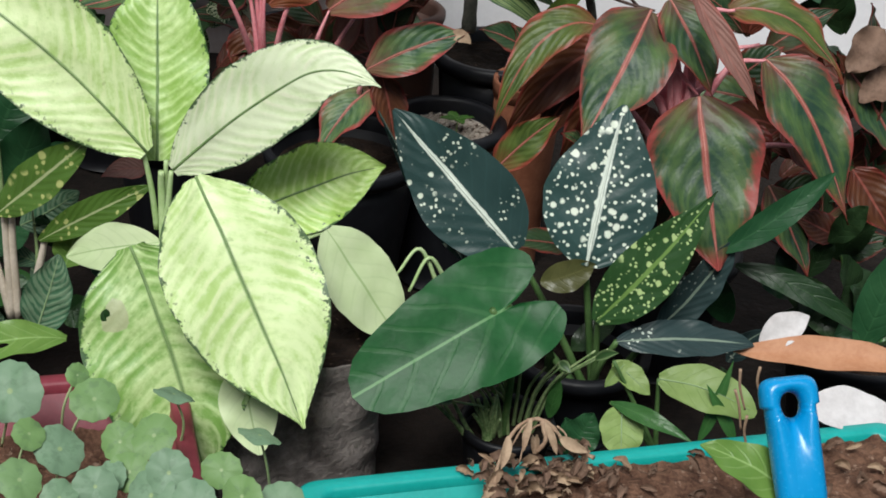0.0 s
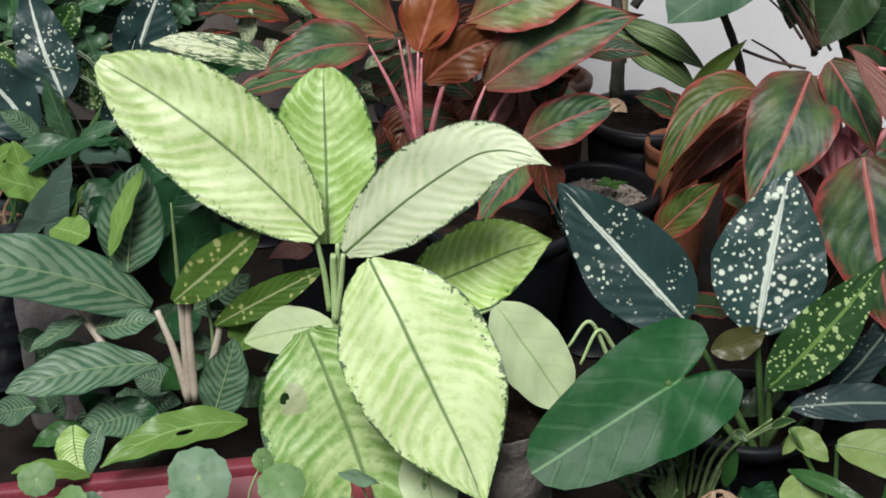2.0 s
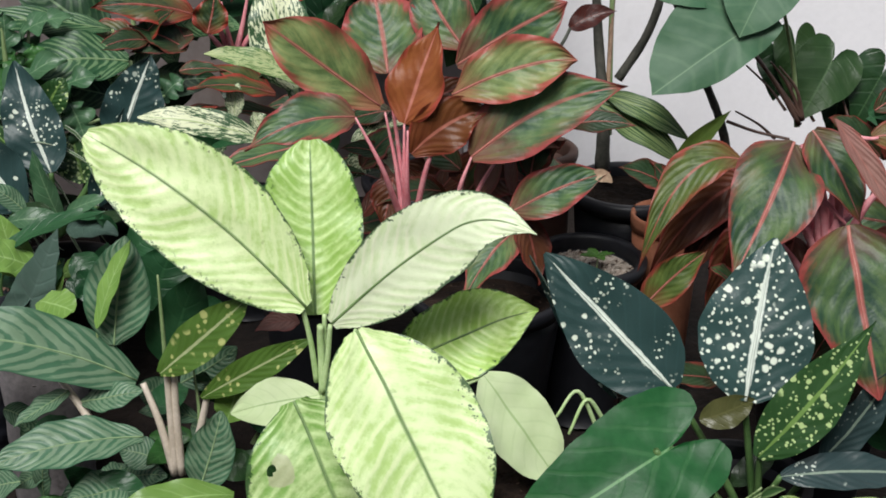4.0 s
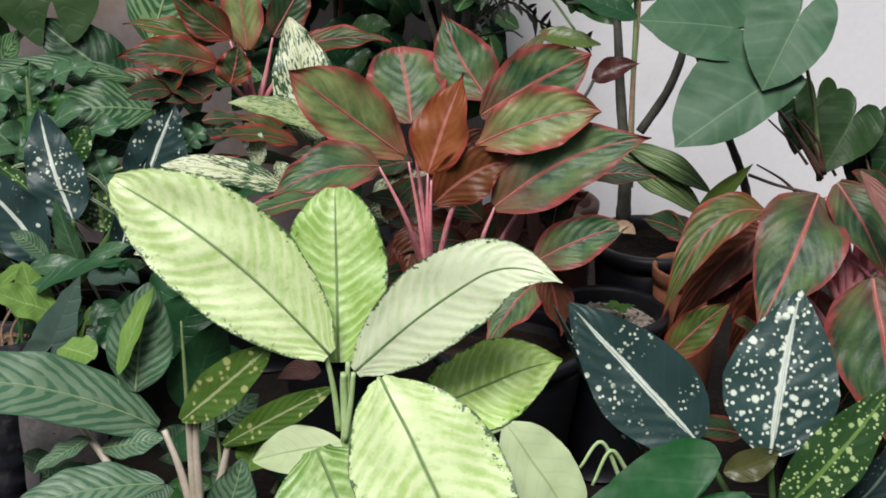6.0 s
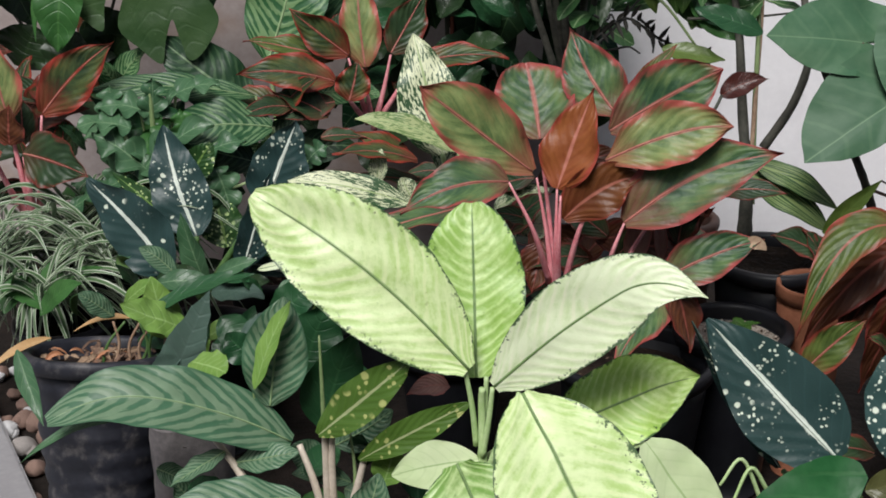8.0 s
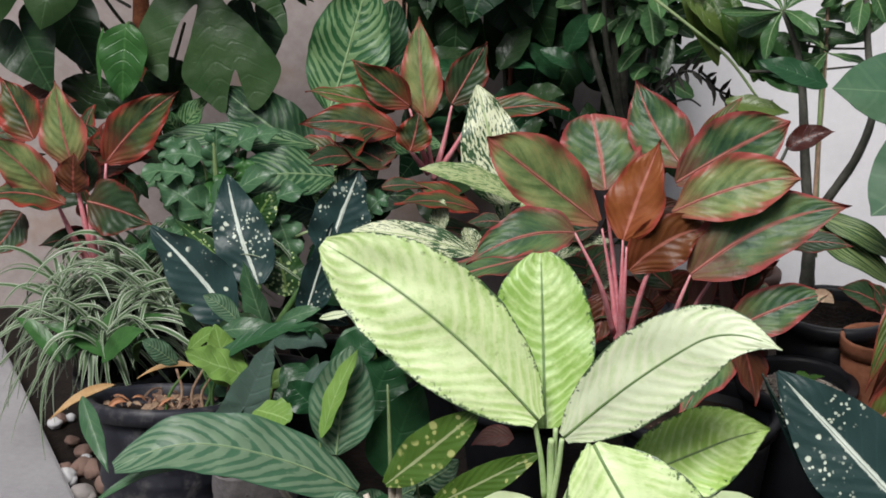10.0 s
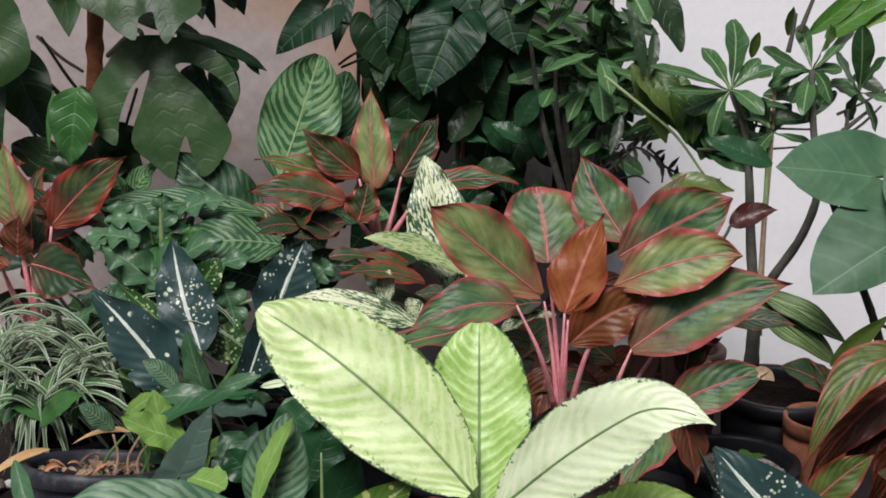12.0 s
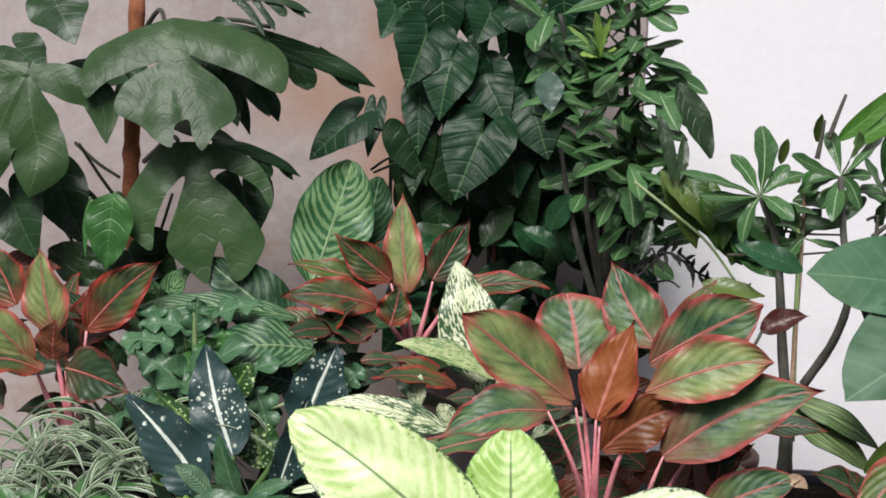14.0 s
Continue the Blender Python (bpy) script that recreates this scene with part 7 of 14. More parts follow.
cut_leaf(finger, PLAIN_MID, (-0.395, 1.866, 0.380), (-0.367, 1.871, 0.415), 0.039, 172)
stem(finger, STALK_OLD, [(-0.395, 1.866, 0.380), (-0.394, 1.904, 0.319)], 0.0014, 0.0018)
cut_leaf(finger, PLAIN_SOFT, (-0.436, 1.863, 0.355), (-0.421, 1.869, 0.394), 0.043, 173)
stem(finger, STALK_OLD, [(-0.436, 1.863, 0.355), (-0.414, 1.902, 0.307)], 0.0014, 0.0018)
cut_leaf(finger, PLAIN_SOFT, (-0.452, 1.929, 0.362), (-0.405, 1.932, 0.384), 0.034, 174)
stem(finger, STALK_OLD, [(-0.452, 1.929, 0.362), (-0.414, 1.904, 0.320)], 0.0014, 0.0018)
cut_leaf(finger, PLAIN_MID, (-0.417, 1.947, 0.386), (-0.364, 1.949, 0.394), 0.032, 175)
stem(finger, STALK_OLD, [(-0.417, 1.947, 0.386), (-0.396, 1.906, 0.335)], 0.0014, 0.0018)
cut_leaf(finger, PLAIN_SOFT, (-0.437, 1.939, 0.380), (-0.489, 1.940, 0.389), 0.038, 176)
stem(finger, STALK_OLD, [(-0.437, 1.939, 0.380), (-0.406, 1.905, 0.330)], 0.0014, 0.0018)
cut_leaf(finger, PLAIN_SOFT, (-0.440, 1.873, 0.373), (-0.454, 1.878, 0.412), 0.034, 177)
stem(finger, STALK_OLD, [(-0.440, 1.873, 0.373), (-0.416, 1.903, 0.317)], 0.0014, 0.0018)
cut_leaf(finger, PLAIN_MID, (-0.341, 1.874, 0.396), (-0.348, 1.880, 0.436), 0.039, 178)
stem(finger, STALK_OLD, [(-0.341, 1.874, 0.396), (-0.365, 1.905, 0.329)], 0.0014, 0.0018)
cut_leaf(finger, PLAIN_SOFT, (-0.325, 1.916, 0.317), (-0.372, 1.919, 0.334), 0.044, 179)
stem(finger, STALK_OLD, [(-0.325, 1.916, 0.317), (-0.352, 1.901, 0.297)], 0.0014, 0.0018)
cut_leaf(finger, PLAIN_SOFT, (-0.431, 1.906, 0.403), (-0.482, 1.905, 0.390), 0.037, 180)
stem(finger, STALK_OLD, [(-0.431, 1.906, 0.403), (-0.408, 1.906, 0.337)], 0.0014, 0.0018)
cut_leaf(finger, PLAIN_MID, (-0.387, 1.882, 0.383), (-0.376, 1.888, 0.423), 0.031, 181)
stem(finger, STALK_OLD, [(-0.387, 1.882, 0.383), (-0.388, 1.904, 0.323)], 0.0014, 0.0018)
cut_leaf(finger, PLAIN_SOFT, (-0.386, 1.948, 0.364), (-0.439, 1.949, 0.367), 0.035, 182)
stem(finger, STALK_OLD, [(-0.386, 1.948, 0.364), (-0.380, 1.904, 0.324)], 0.0014, 0.0018)
cut_leaf(finger, PLAIN_SOFT, (-0.329, 1.920, 0.338), (-0.362, 1.924, 0.371), 0.037, 183)
stem(finger, STALK_OLD, [(-0.329, 1.920, 0.338), (-0.354, 1.902, 0.309)], 0.0014, 0.0018)
cut_leaf(finger, PLAIN_MID, (-0.370, 1.877, 0.362), (-0.417, 1.875, 0.342), 0.041, 184)
stem(finger, STALK_OLD, [(-0.370, 1.877, 0.362), (-0.379, 1.903, 0.312)], 0.0014, 0.0018)
cut_leaf(finger, PLAIN_SOFT, (-0.429, 1.918, 0.363), (-0.380, 1.916, 0.348), 0.037, 185)
stem(finger, STALK_OLD, [(-0.429, 1.918, 0.363), (-0.404, 1.904, 0.319)], 0.0014, 0.0018)
cut_leaf(finger, PLAIN_SOFT, (-0.454, 1.913, 0.305), (-0.502, 1.915, 0.321), 0.039, 186)
stem(finger, STALK_OLD, [(-0.454, 1.913, 0.305), (-0.417, 1.900, 0.291)], 0.0014, 0.0018)
cut_leaf(finger, PLAIN_MID, (-0.356, 1.950, 0.368), (-0.324, 1.955, 0.403), 0.031, 187)
stem(finger, STALK_OLD, [(-0.356, 1.950, 0.368), (-0.365, 1.905, 0.326)], 0.0014, 0.0018)
cut_leaf(finger, PLAIN_SOFT, (-0.380, 1.917, 0.356), (-0.427, 1.919, 0.374), 0.038, 188)
stem(finger, STALK_OLD, [(-0.380, 1.917, 0.356), (-0.380, 1.903, 0.316)], 0.0014, 0.0018)
cut_leaf(finger, PLAIN_SOFT, (-0.402, 1.888, 0.430), (-0.453, 1.889, 0.438), 0.043, 189)
stem(finger, STALK_OLD, [(-0.402, 1.888, 0.430), (-0.396, 1.908, 0.347)], 0.0014, 0.0018)
cut_leaf(finger, PLAIN_MID, (-0.386, 1.900, 0.345), (-0.435, 1.902, 0.357), 0.043, 190)
stem(finger, STALK_OLD, [(-0.386, 1.900, 0.345), (-0.384, 1.902, 0.308)], 0.0014, 0.0018)
stem(finger, STALK_OLD, [(-0.389, 1.893, 0.461), (-0.386, 1.886, 0.410), (-0.382, 1.877, 0.343)], 0.0030, 0.0040, name="stalk")

# ---------- prayer plant ----------

prayer = thing("prayer_plant", "prayer plant with large striped round leaves against the wall", "plant", (-0.245, 2.046, 0.327))
leaf(prayer, PRAYER, (-0.255, 2.044, 0.458), (-0.205, 2.088, 0.626), 0.110, fold=0.1, curl=0, shape="round", face=(-0.10, -0.90, 0.43), nu=26, nv=12, label="upright pale green striped leaf", seed=191)
leaf(prayer, PRAYER_DARK, (-0.269, 1.996, 0.398), (-0.397, 2.009, 0.496), 0.087, fold=0.12, shape="ell", face=(-0.20, -0.84, 0.47), nu=22, nv=10, seed=192)
leaf(prayer, PRAYER_MID, (-0.263, 1.960, 0.431), (-0.478, 1.922, 0.447), 0.044, bend=0.03, fold=0.1, shape="ell", face=(0.00, -0.48, 0.88), nu=20, nv=8, seed=193)
leaf(prayer, PRAYER_MID, (-0.235, 1.915, 0.402), (-0.359, 1.875, 0.403), 0.075, bend=0.05, fold=0.12, shape="round", face=(0.00, -0.65, 0.75), nu=20, nv=10, seed=194)
leaf(prayer, PRAYER_DARK, (-0.260, 1.928, 0.349), (-0.352, 1.892, 0.383), 0.061, fold=0.12, shape="ell", nu=16, nv=8, seed=195)
leaf(prayer, PRAYER_DARK, (-0.288, 2.014, 0.386), (-0.343, 2.017, 0.408), 0.071, fold=0.12, shape="ell", nu=16, nv=8, seed=196)
leaf(prayer, PRAYER_MID, (-0.309, 1.890, 0.369), (-0.351, 1.864, 0.322), 0.045, fold=0.12, shape="ell", nu=16, nv=8, seed=197)
leaf(prayer, PRAYER_DARK, (-0.204, 2.125, 0.457), (-0.172, 2.144, 0.594), 0.065, fold=0.12, shape="round", nu=16, nv=8, seed=198)
stem(prayer, STALK_PALE, [(-0.255, 2.044, 0.458), (-0.251, 2.056, 0.398), (-0.244, 2.040, 0.286)], 0.0030, 0.0040, name="petiole")
stem(prayer, STALK_PALE, [(-0.270, 2.005, 0.396), (-0.257, 2.017, 0.335), (-0.244, 2.040, 0.286)], 0.0030, 0.0040, name="petiole")
stem(prayer, STALK_PALE, [(-0.265, 1.970, 0.428), (-0.252, 1.981, 0.368), (-0.244, 2.040, 0.286)], 0.0030, 0.0040, name="petiole")
stem(prayer, STALK_PALE, [(-0.237, 1.935, 0.396), (-0.236, 1.946, 0.336), (-0.244, 2.040, 0.286)], 0.0030, 0.0040, name="petiole")

# ---------- cream-splashed dumb cane ----------

cream = thing("dumb_cane", "cream dumb cane leaves splashed with dark green", "plant", (-0.008, 1.773, 0.393))
leaf(cream, SPLASH, (-0.005, 1.756, 0.420), (-0.043, 1.816, 0.554), 0.081, fold=0.15, shape="ovate", face=(0.00, -0.90, 0.43), nu=22, nv=10, seed=199)
leaf(cream, SPLASH_PALE, (0.015, 1.728, 0.434), (-0.107, 1.714, 0.477), 0.031, bend=0.04, fold=0.12, shape="ell", face=(-0.10, -0.60, 0.79), nu=20, nv=8, seed=200)
leaf(cream, SPLASH, (-0.041, 1.709, 0.373), (-0.186, 1.694, 0.406), 0.041, bend=0.04, fold=0.12, shape="ell", face=(-0.10, -0.60, 0.79), nu=20, nv=8, seed=201)
leaf(cream, SPLASH, (0.033, 1.752, 0.386), (0.067, 1.756, 0.415), 0.041, fold=0.2, shape="ell", nu=14, nv=8, seed=202)
leaf(cream, SPLASH, (0.089, 1.724, 0.333), (0.122, 1.728, 0.361), 0.048, fold=0.2, shape="ell", nu=14, nv=8, seed=203)
leaf(cream, SPLASH, (0.088, 1.728, 0.360), (0.062, 1.722, 0.318), 0.034, fold=0.2, shape="ell", nu=14, nv=8, seed=204)
leaf(cream, SPLASH, (-0.041, 1.729, 0.371), (-0.055, 1.733, 0.398), 0.027, fold=0.2, shape="ell", nu=14, nv=8, seed=205)
leaf(cream, SPLASH, (-0.009, 1.792, 0.387), (0.018, 1.821, 0.451), 0.049, fold=0.2, shape="ell", nu=14, nv=8, seed=206)
stem(cream, STALK_PALE, [(-0.005, 1.747, 0.423), (0.004, 1.751, 0.379), (0.014, 1.762, 0.316)], 0.0030, 0.0050, name="petiole")
stem(cream, STALK_PALE, [(0.015, 1.747, 0.427), (0.015, 1.751, 0.381), (0.014, 1.762, 0.316)], 0.0030, 0.0050, name="petiole")
stem(cream, STALK_PALE, [(-0.042, 1.738, 0.362), (-0.014, 1.746, 0.348), (0.014, 1.762, 0.316)], 0.0030, 0.0050, name="petiole")
stem(cream, STALK_PALE, [(0.033, 1.742, 0.390), (0.024, 1.748, 0.361), (0.014, 1.762, 0.316)], 0.0030, 0.0050, name="petiole")

# ---------- split-leaf climber ----------

split = thing("split_leaf_climber", "tall split-leaf climber with big dull green leaves on moss pole", "plant", (-0.537, 2.155, 0.385))
webbed_blade(split, SPLIT, (-0.427, 2.050, 0.648), (-0.412, 1.970, 0.482), (0.00, -0.72, 0.66), MAIN_RIM, MAIN_VEINS, seed=207)
stem(split, STALK_DARK, [(-0.438, 2.049, 0.634), (-0.461, 2.092, 0.651), (-0.521, 2.165, 0.601)], 0.0032, 0.0040)
webbed_blade(split, SPLIT, (-0.458, 2.060, 0.802), (-0.435, 1.950, 0.667), (0.05, -0.77, 0.61), UPPER_RIM, UPPER_VEINS, seed=208)
stem(split, STALK_DARK, [(-0.463, 2.073, 0.808), (-0.489, 2.136, 0.823), (-0.540, 2.188, 0.762)], 0.0032, 0.0040)
split_blade(split, SPLIT, (-0.640, 2.022, 0.742), (-0.640, 1.951, 0.591), (0.10, -0.77, 0.61), SPREAD_LOBES, flip=True, seed=209)
stem(split, STALK_DARK, [(-0.644, 2.022, 0.732), (-0.638, 2.064, 0.739), (-0.577, 2.180, 0.704)], 0.0032, 0.0040)
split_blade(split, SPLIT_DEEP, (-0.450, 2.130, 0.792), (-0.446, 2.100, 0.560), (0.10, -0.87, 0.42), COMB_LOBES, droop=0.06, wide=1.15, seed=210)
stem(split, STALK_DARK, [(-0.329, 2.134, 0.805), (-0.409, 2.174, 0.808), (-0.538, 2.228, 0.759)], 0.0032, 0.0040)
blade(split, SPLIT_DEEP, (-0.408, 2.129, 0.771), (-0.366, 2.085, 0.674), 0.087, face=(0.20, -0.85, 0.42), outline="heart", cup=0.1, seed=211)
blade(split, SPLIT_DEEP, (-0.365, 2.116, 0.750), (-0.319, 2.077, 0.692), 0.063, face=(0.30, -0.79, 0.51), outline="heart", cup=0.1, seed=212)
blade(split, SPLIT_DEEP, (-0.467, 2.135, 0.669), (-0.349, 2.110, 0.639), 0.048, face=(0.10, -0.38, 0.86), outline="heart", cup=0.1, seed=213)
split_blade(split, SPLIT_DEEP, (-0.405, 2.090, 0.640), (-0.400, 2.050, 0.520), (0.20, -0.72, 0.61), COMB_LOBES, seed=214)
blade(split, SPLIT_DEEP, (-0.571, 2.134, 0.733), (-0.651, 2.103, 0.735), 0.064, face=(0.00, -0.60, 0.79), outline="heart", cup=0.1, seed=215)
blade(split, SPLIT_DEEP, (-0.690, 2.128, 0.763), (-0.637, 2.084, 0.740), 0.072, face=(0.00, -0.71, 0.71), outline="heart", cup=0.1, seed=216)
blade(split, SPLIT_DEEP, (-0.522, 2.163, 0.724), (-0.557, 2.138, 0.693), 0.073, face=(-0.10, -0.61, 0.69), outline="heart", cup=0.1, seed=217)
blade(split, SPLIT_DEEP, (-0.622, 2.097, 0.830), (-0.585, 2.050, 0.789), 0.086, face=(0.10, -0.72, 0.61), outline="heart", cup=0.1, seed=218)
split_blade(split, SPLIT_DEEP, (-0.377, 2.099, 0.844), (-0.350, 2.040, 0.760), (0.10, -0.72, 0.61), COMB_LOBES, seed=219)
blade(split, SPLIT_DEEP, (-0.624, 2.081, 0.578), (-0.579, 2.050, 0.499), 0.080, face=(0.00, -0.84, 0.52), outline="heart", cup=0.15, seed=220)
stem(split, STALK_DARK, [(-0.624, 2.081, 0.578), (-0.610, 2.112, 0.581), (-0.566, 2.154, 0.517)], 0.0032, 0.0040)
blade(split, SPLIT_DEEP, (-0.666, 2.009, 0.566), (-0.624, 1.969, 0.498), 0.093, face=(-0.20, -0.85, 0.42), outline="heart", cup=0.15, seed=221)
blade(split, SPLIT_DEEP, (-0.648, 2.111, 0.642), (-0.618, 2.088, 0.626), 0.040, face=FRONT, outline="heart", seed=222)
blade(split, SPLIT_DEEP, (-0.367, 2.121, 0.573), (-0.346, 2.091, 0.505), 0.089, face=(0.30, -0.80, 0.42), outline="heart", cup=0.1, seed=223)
leaf(split, PLAIN_MID, (-0.521, 2.000, 0.585), (-0.528, 1.978, 0.484), 0.066, fold=0.25, shape="ovate", face=(-0.10, -0.91, 0.33), nu=18, nv=8, seed=224)
stem(split, STALK_GREEN, [(-0.531, 2.009, 0.567), (-0.531, 2.061, 0.574), (-0.536, 2.154, 0.518)], 0.0024, 0.0030)
leaf(split, PLAIN_MID, (-0.553, 2.001, 0.580), (-0.557, 1.979, 0.497), 0.009, nu=10, nv=4, shape="lance", seed=225)
leaf(split, PLAIN_DARK, (-0.463, 2.066, 0.469), (-0.514, 2.051, 0.504), 0.087, fold=0.15, shape="round", nu=14, nv=8, seed=226)
leaf(split, PLAIN_DARK, (-0.495, 2.060, 0.429), (-0.454, 2.049, 0.490), 0.072, fold=0.15, shape="ell", nu=14, nv=8, seed=227)
leaf(split, PLAIN_DARK, (-0.601, 2.043, 0.445), (-0.577, 2.050, 0.501), 0.087, fold=0.15, shape="round", nu=14, nv=8, seed=228)
leaf(split, PLAIN_DARK, (-0.540, 2.021, 0.436), (-0.516, 2.030, 0.500), 0.078, fold=0.15, shape="round", nu=14, nv=8, seed=229)
stem(split, MOSS_POLE, [(-0.537, 2.172, 0.362), (-0.550, 2.198, 0.546), (-0.550, 2.214, 0.661), (-0.545, 2.239, 0.838)], 0.0130, 0.0120, name="moss_pole", label="brown fibrous moss pole", knobs=0.25, sides=12)
stem(split, STALK_DARK, [(-0.595, 2.090, 0.637), (-0.562, 2.111, 0.573), (-0.532, 2.153, 0.514)], 0.0022, 0.0028, name="petiole")
stem(split, STALK_DARK, [(-0.483, 2.077, 0.548), (-0.499, 2.102, 0.508), (-0.519, 2.147, 0.473)], 0.0022, 0.0028, name="petiole")
stem(split, STALK_DARK, [(-0.460, 2.081, 0.571), (-0.483, 2.103, 0.513), (-0.511, 2.145, 0.457)], 0.0022, 0.0028, name="petiole")
stem(split, STALK_DARK, [(-0.536, 2.083, 0.592), (-0.576, 2.116, 0.605), (-0.624, 2.169, 0.624)], 0.0022, 0.0028, name="petiole")
stem(split, STALK_DARK, [(-0.639, 2.080, 0.564), (-0.627, 2.103, 0.515), (-0.619, 2.147, 0.469)], 0.0022, 0.0028, name="petiole")
stem(split, STALK_DARK, [(-0.619, 2.077, 0.549), (-0.614, 2.100, 0.496), (-0.615, 2.143, 0.444)], 0.0022, 0.0028, name="petiole")

# ---------- big soft heart leaves at the right ----------

elephant = thing("elephant_ear", "elephant ear with large dull green heart-shaped leaves", "plant", (0.609, 1.724, 0.335))
blade(elephant, EAR, (0.484, 1.756, 0.563), (0.370, 1.729, 0.580), 0.110, outline="broad", face=(-0.05, -0.83, 0.57), cup=0.1, droop=0.08, wave=0.03, rings=8, uneven=0.2, crimp=0.006, seed=230)
stem(elephant, STALK_BROWN, [(0.484, 1.756, 0.563), (0.535, 1.800, 0.480), (0.616, 1.772, 0.377)], 0.0016, 0.0032, name="petiole")
blade(elephant, EAR, (0.512, 1.707, 0.504), (0.412, 1.669, 0.446), 0.140, outline="broad", face=(-0.10, -0.83, 0.57), cup=0.1, droop=0.08, wave=0.03, rings=8, uneven=0.7, crimp=0.006, seed=231)
stem(elephant, STALK_BROWN, [(0.512, 1.709, 0.503), (0.566, 1.752, 0.440), (0.612, 1.768, 0.372)], 0.0016, 0.0034, name="petiole")
blade(elephant, EAR, (0.554, 1.738, 0.578), (0.511, 1.688, 0.510), 0.111, outline="broad", face=(-0.10, -0.83, 0.57), cup=0.1, droop=0.08, wave=0.03, rings=8, uneven=0.2, crimp=0.006, seed=232)
stem(elephant, STALK_OLD, [(0.554, 1.738, 0.578), (0.600, 1.790, 0.450), (0.612, 1.778, 0.365)], 0.0018, 0.0036, name="petiole")
leaf(elephant, PLAIN_DEEP, (0.379, 1.816, 0.559), (0.296, 1.820, 0.587), 0.034, fold=0.15, shape="ell", nu=14, nv=8, seed=233)
stem(elephant, STALK_DARK, [(0.318, 1.709, 0.511), (0.308, 1.696, 0.496), (0.278, 1.661, 0.463)], 0.0018, 0.0022, name="petiole")
blade(elephant, EAR, (0.584, 1.803, 0.608), (0.596, 1.806, 0.628), 0.067, face=FRONT, cup=0.1, droop=0.08, wave=0.03, rings=8, crimp=0.006, seed=234)
blade(elephant, SPLIT, (0.661, 1.838, 0.426), (0.621, 1.790, 0.373), 0.085, outline="heart", face=(0.00, -0.91, 0.38), cup=0.08, crimp=0.01, seed=235)
blade(elephant, SPLIT_DEEP, (0.732, 1.855, 0.405), (0.697, 1.827, 0.347), 0.079, outline="heart", face=(0.00, -0.91, 0.38), cup=0.08, seed=236)
blade(elephant, SPLIT_DEEP, (0.606, 1.877, 0.419), (0.599, 1.851, 0.375), 0.058, outline="heart", face=(0.00, -0.91, 0.38), cup=0.08, seed=237)
blade(elephant, SPLIT, (0.624, 1.870, 0.436), (0.629, 1.840, 0.360), 0.060, outline="heart", face=(0.10, -0.88, 0.40), cup=0.08, crimp=0.01, seed=938)
blade(elephant, SPLIT_DEEP, (0.717, 1.870, 0.372), (0.731, 1.840, 0.302), 0.066, outline="heart", face=(0.10, -0.88, 0.40), cup=0.08, crimp=0.01, seed=939)
blade(elephant, SPLIT_DEEP, (0.686, 1.870, 0.384), (0.677, 1.840, 0.321), 0.056, outline="heart", face=(0.10, -0.88, 0.40), cup=0.08, crimp=0.01, seed=940)
stem(elephant, STALK_BROWN, [(0.555, 1.838, 0.425), (0.586, 1.834, 0.397), (0.604, 1.811, 0.375)], 0.0012, 0.0022, name="petiole")
stem(elephant, STALK_BROWN, [(0.590, 1.838, 0.425), (0.622, 1.833, 0.390), (0.641, 1.809, 0.361)], 0.0012, 0.0022, name="petiole")
stem(elephant, STALK_BROWN, [(0.661, 1.837, 0.422), (0.684, 1.831, 0.374), (0.694, 1.805, 0.333)], 0.0012, 0.0022, name="petiole")
stem(elephant, STALK_BROWN, [(0.545, 1.830, 0.367), (0.576, 1.827, 0.350), (0.593, 1.806, 0.339)], 0.0012, 0.0022, name="petiole")
stem(elephant, STALK_BROWN, [(0.550, 1.762, 0.459), (0.575, 1.768, 0.428), (0.616, 1.770, 0.377)], 0.0012, 0.0030, name="petiole")
stem(elephant, STALK_BROWN, [(0.567, 1.761, 0.455), (0.592, 1.767, 0.424), (0.616, 1.770, 0.377)], 0.0012, 0.0030, name="petiole")
stem(elephant, STALK_BROWN, [(0.578, 1.760, 0.449), (0.603, 1.766, 0.418), (0.616, 1.770, 0.377)], 0.0012, 0.0030, name="petiole")

# ---------- dark climber and shrubs at the back ----------

dark = thing("dark_climber", "dense climber with dark glossy arrow-shaped leaves on the wall", "plant", (-0.038, 2.238, 0.402))
blade(dark, DARK, (-0.216, 2.175, 0.670), (-0.279, 2.148, 0.620), 0.077, face=(-0.20, -0.72, 0.61), cup=0.1, seed=238)
stem(dark, STALK_DARK, [(-0.216, 2.175, 0.670), (-0.184, 2.193, 0.656), (-0.141, 2.222, 0.645)], 0.0020, 0.0025)
blade(dark, DARK, (-0.114, 2.192, 0.792), (-0.134, 2.153, 0.727), 0.093, face=(0.27, -0.79, 0.51), cup=0.16, outline="heart", crimp=0.012, seed=239)
blade(dark, DARK, (-0.076, 2.177, 0.756), (-0.091, 2.137, 0.683), 0.085, face=(-0.18, -0.79, 0.51), cup=0.16, outline="heart", crimp=0.012, seed=240)
blade(dark, DARK, (-0.027, 2.185, 0.738), (0.009, 2.146, 0.676), 0.081, face=(-0.04, -0.79, 0.51), cup=0.16, outline="heart", crimp=0.012, seed=241)
blade(dark, DARK, (-0.029, 2.143, 0.658), (-0.063, 2.101, 0.575), 0.108, face=(-0.08, -0.79, 0.51), cup=0.16, outline="heart", crimp=0.012, seed=242)
blade(dark, DARK, (0.043, 2.170, 0.702), (0.068, 2.129, 0.632), 0.097, face=(-0.14, -0.79, 0.51), cup=0.16, outline="heart", crimp=0.012, seed=243)
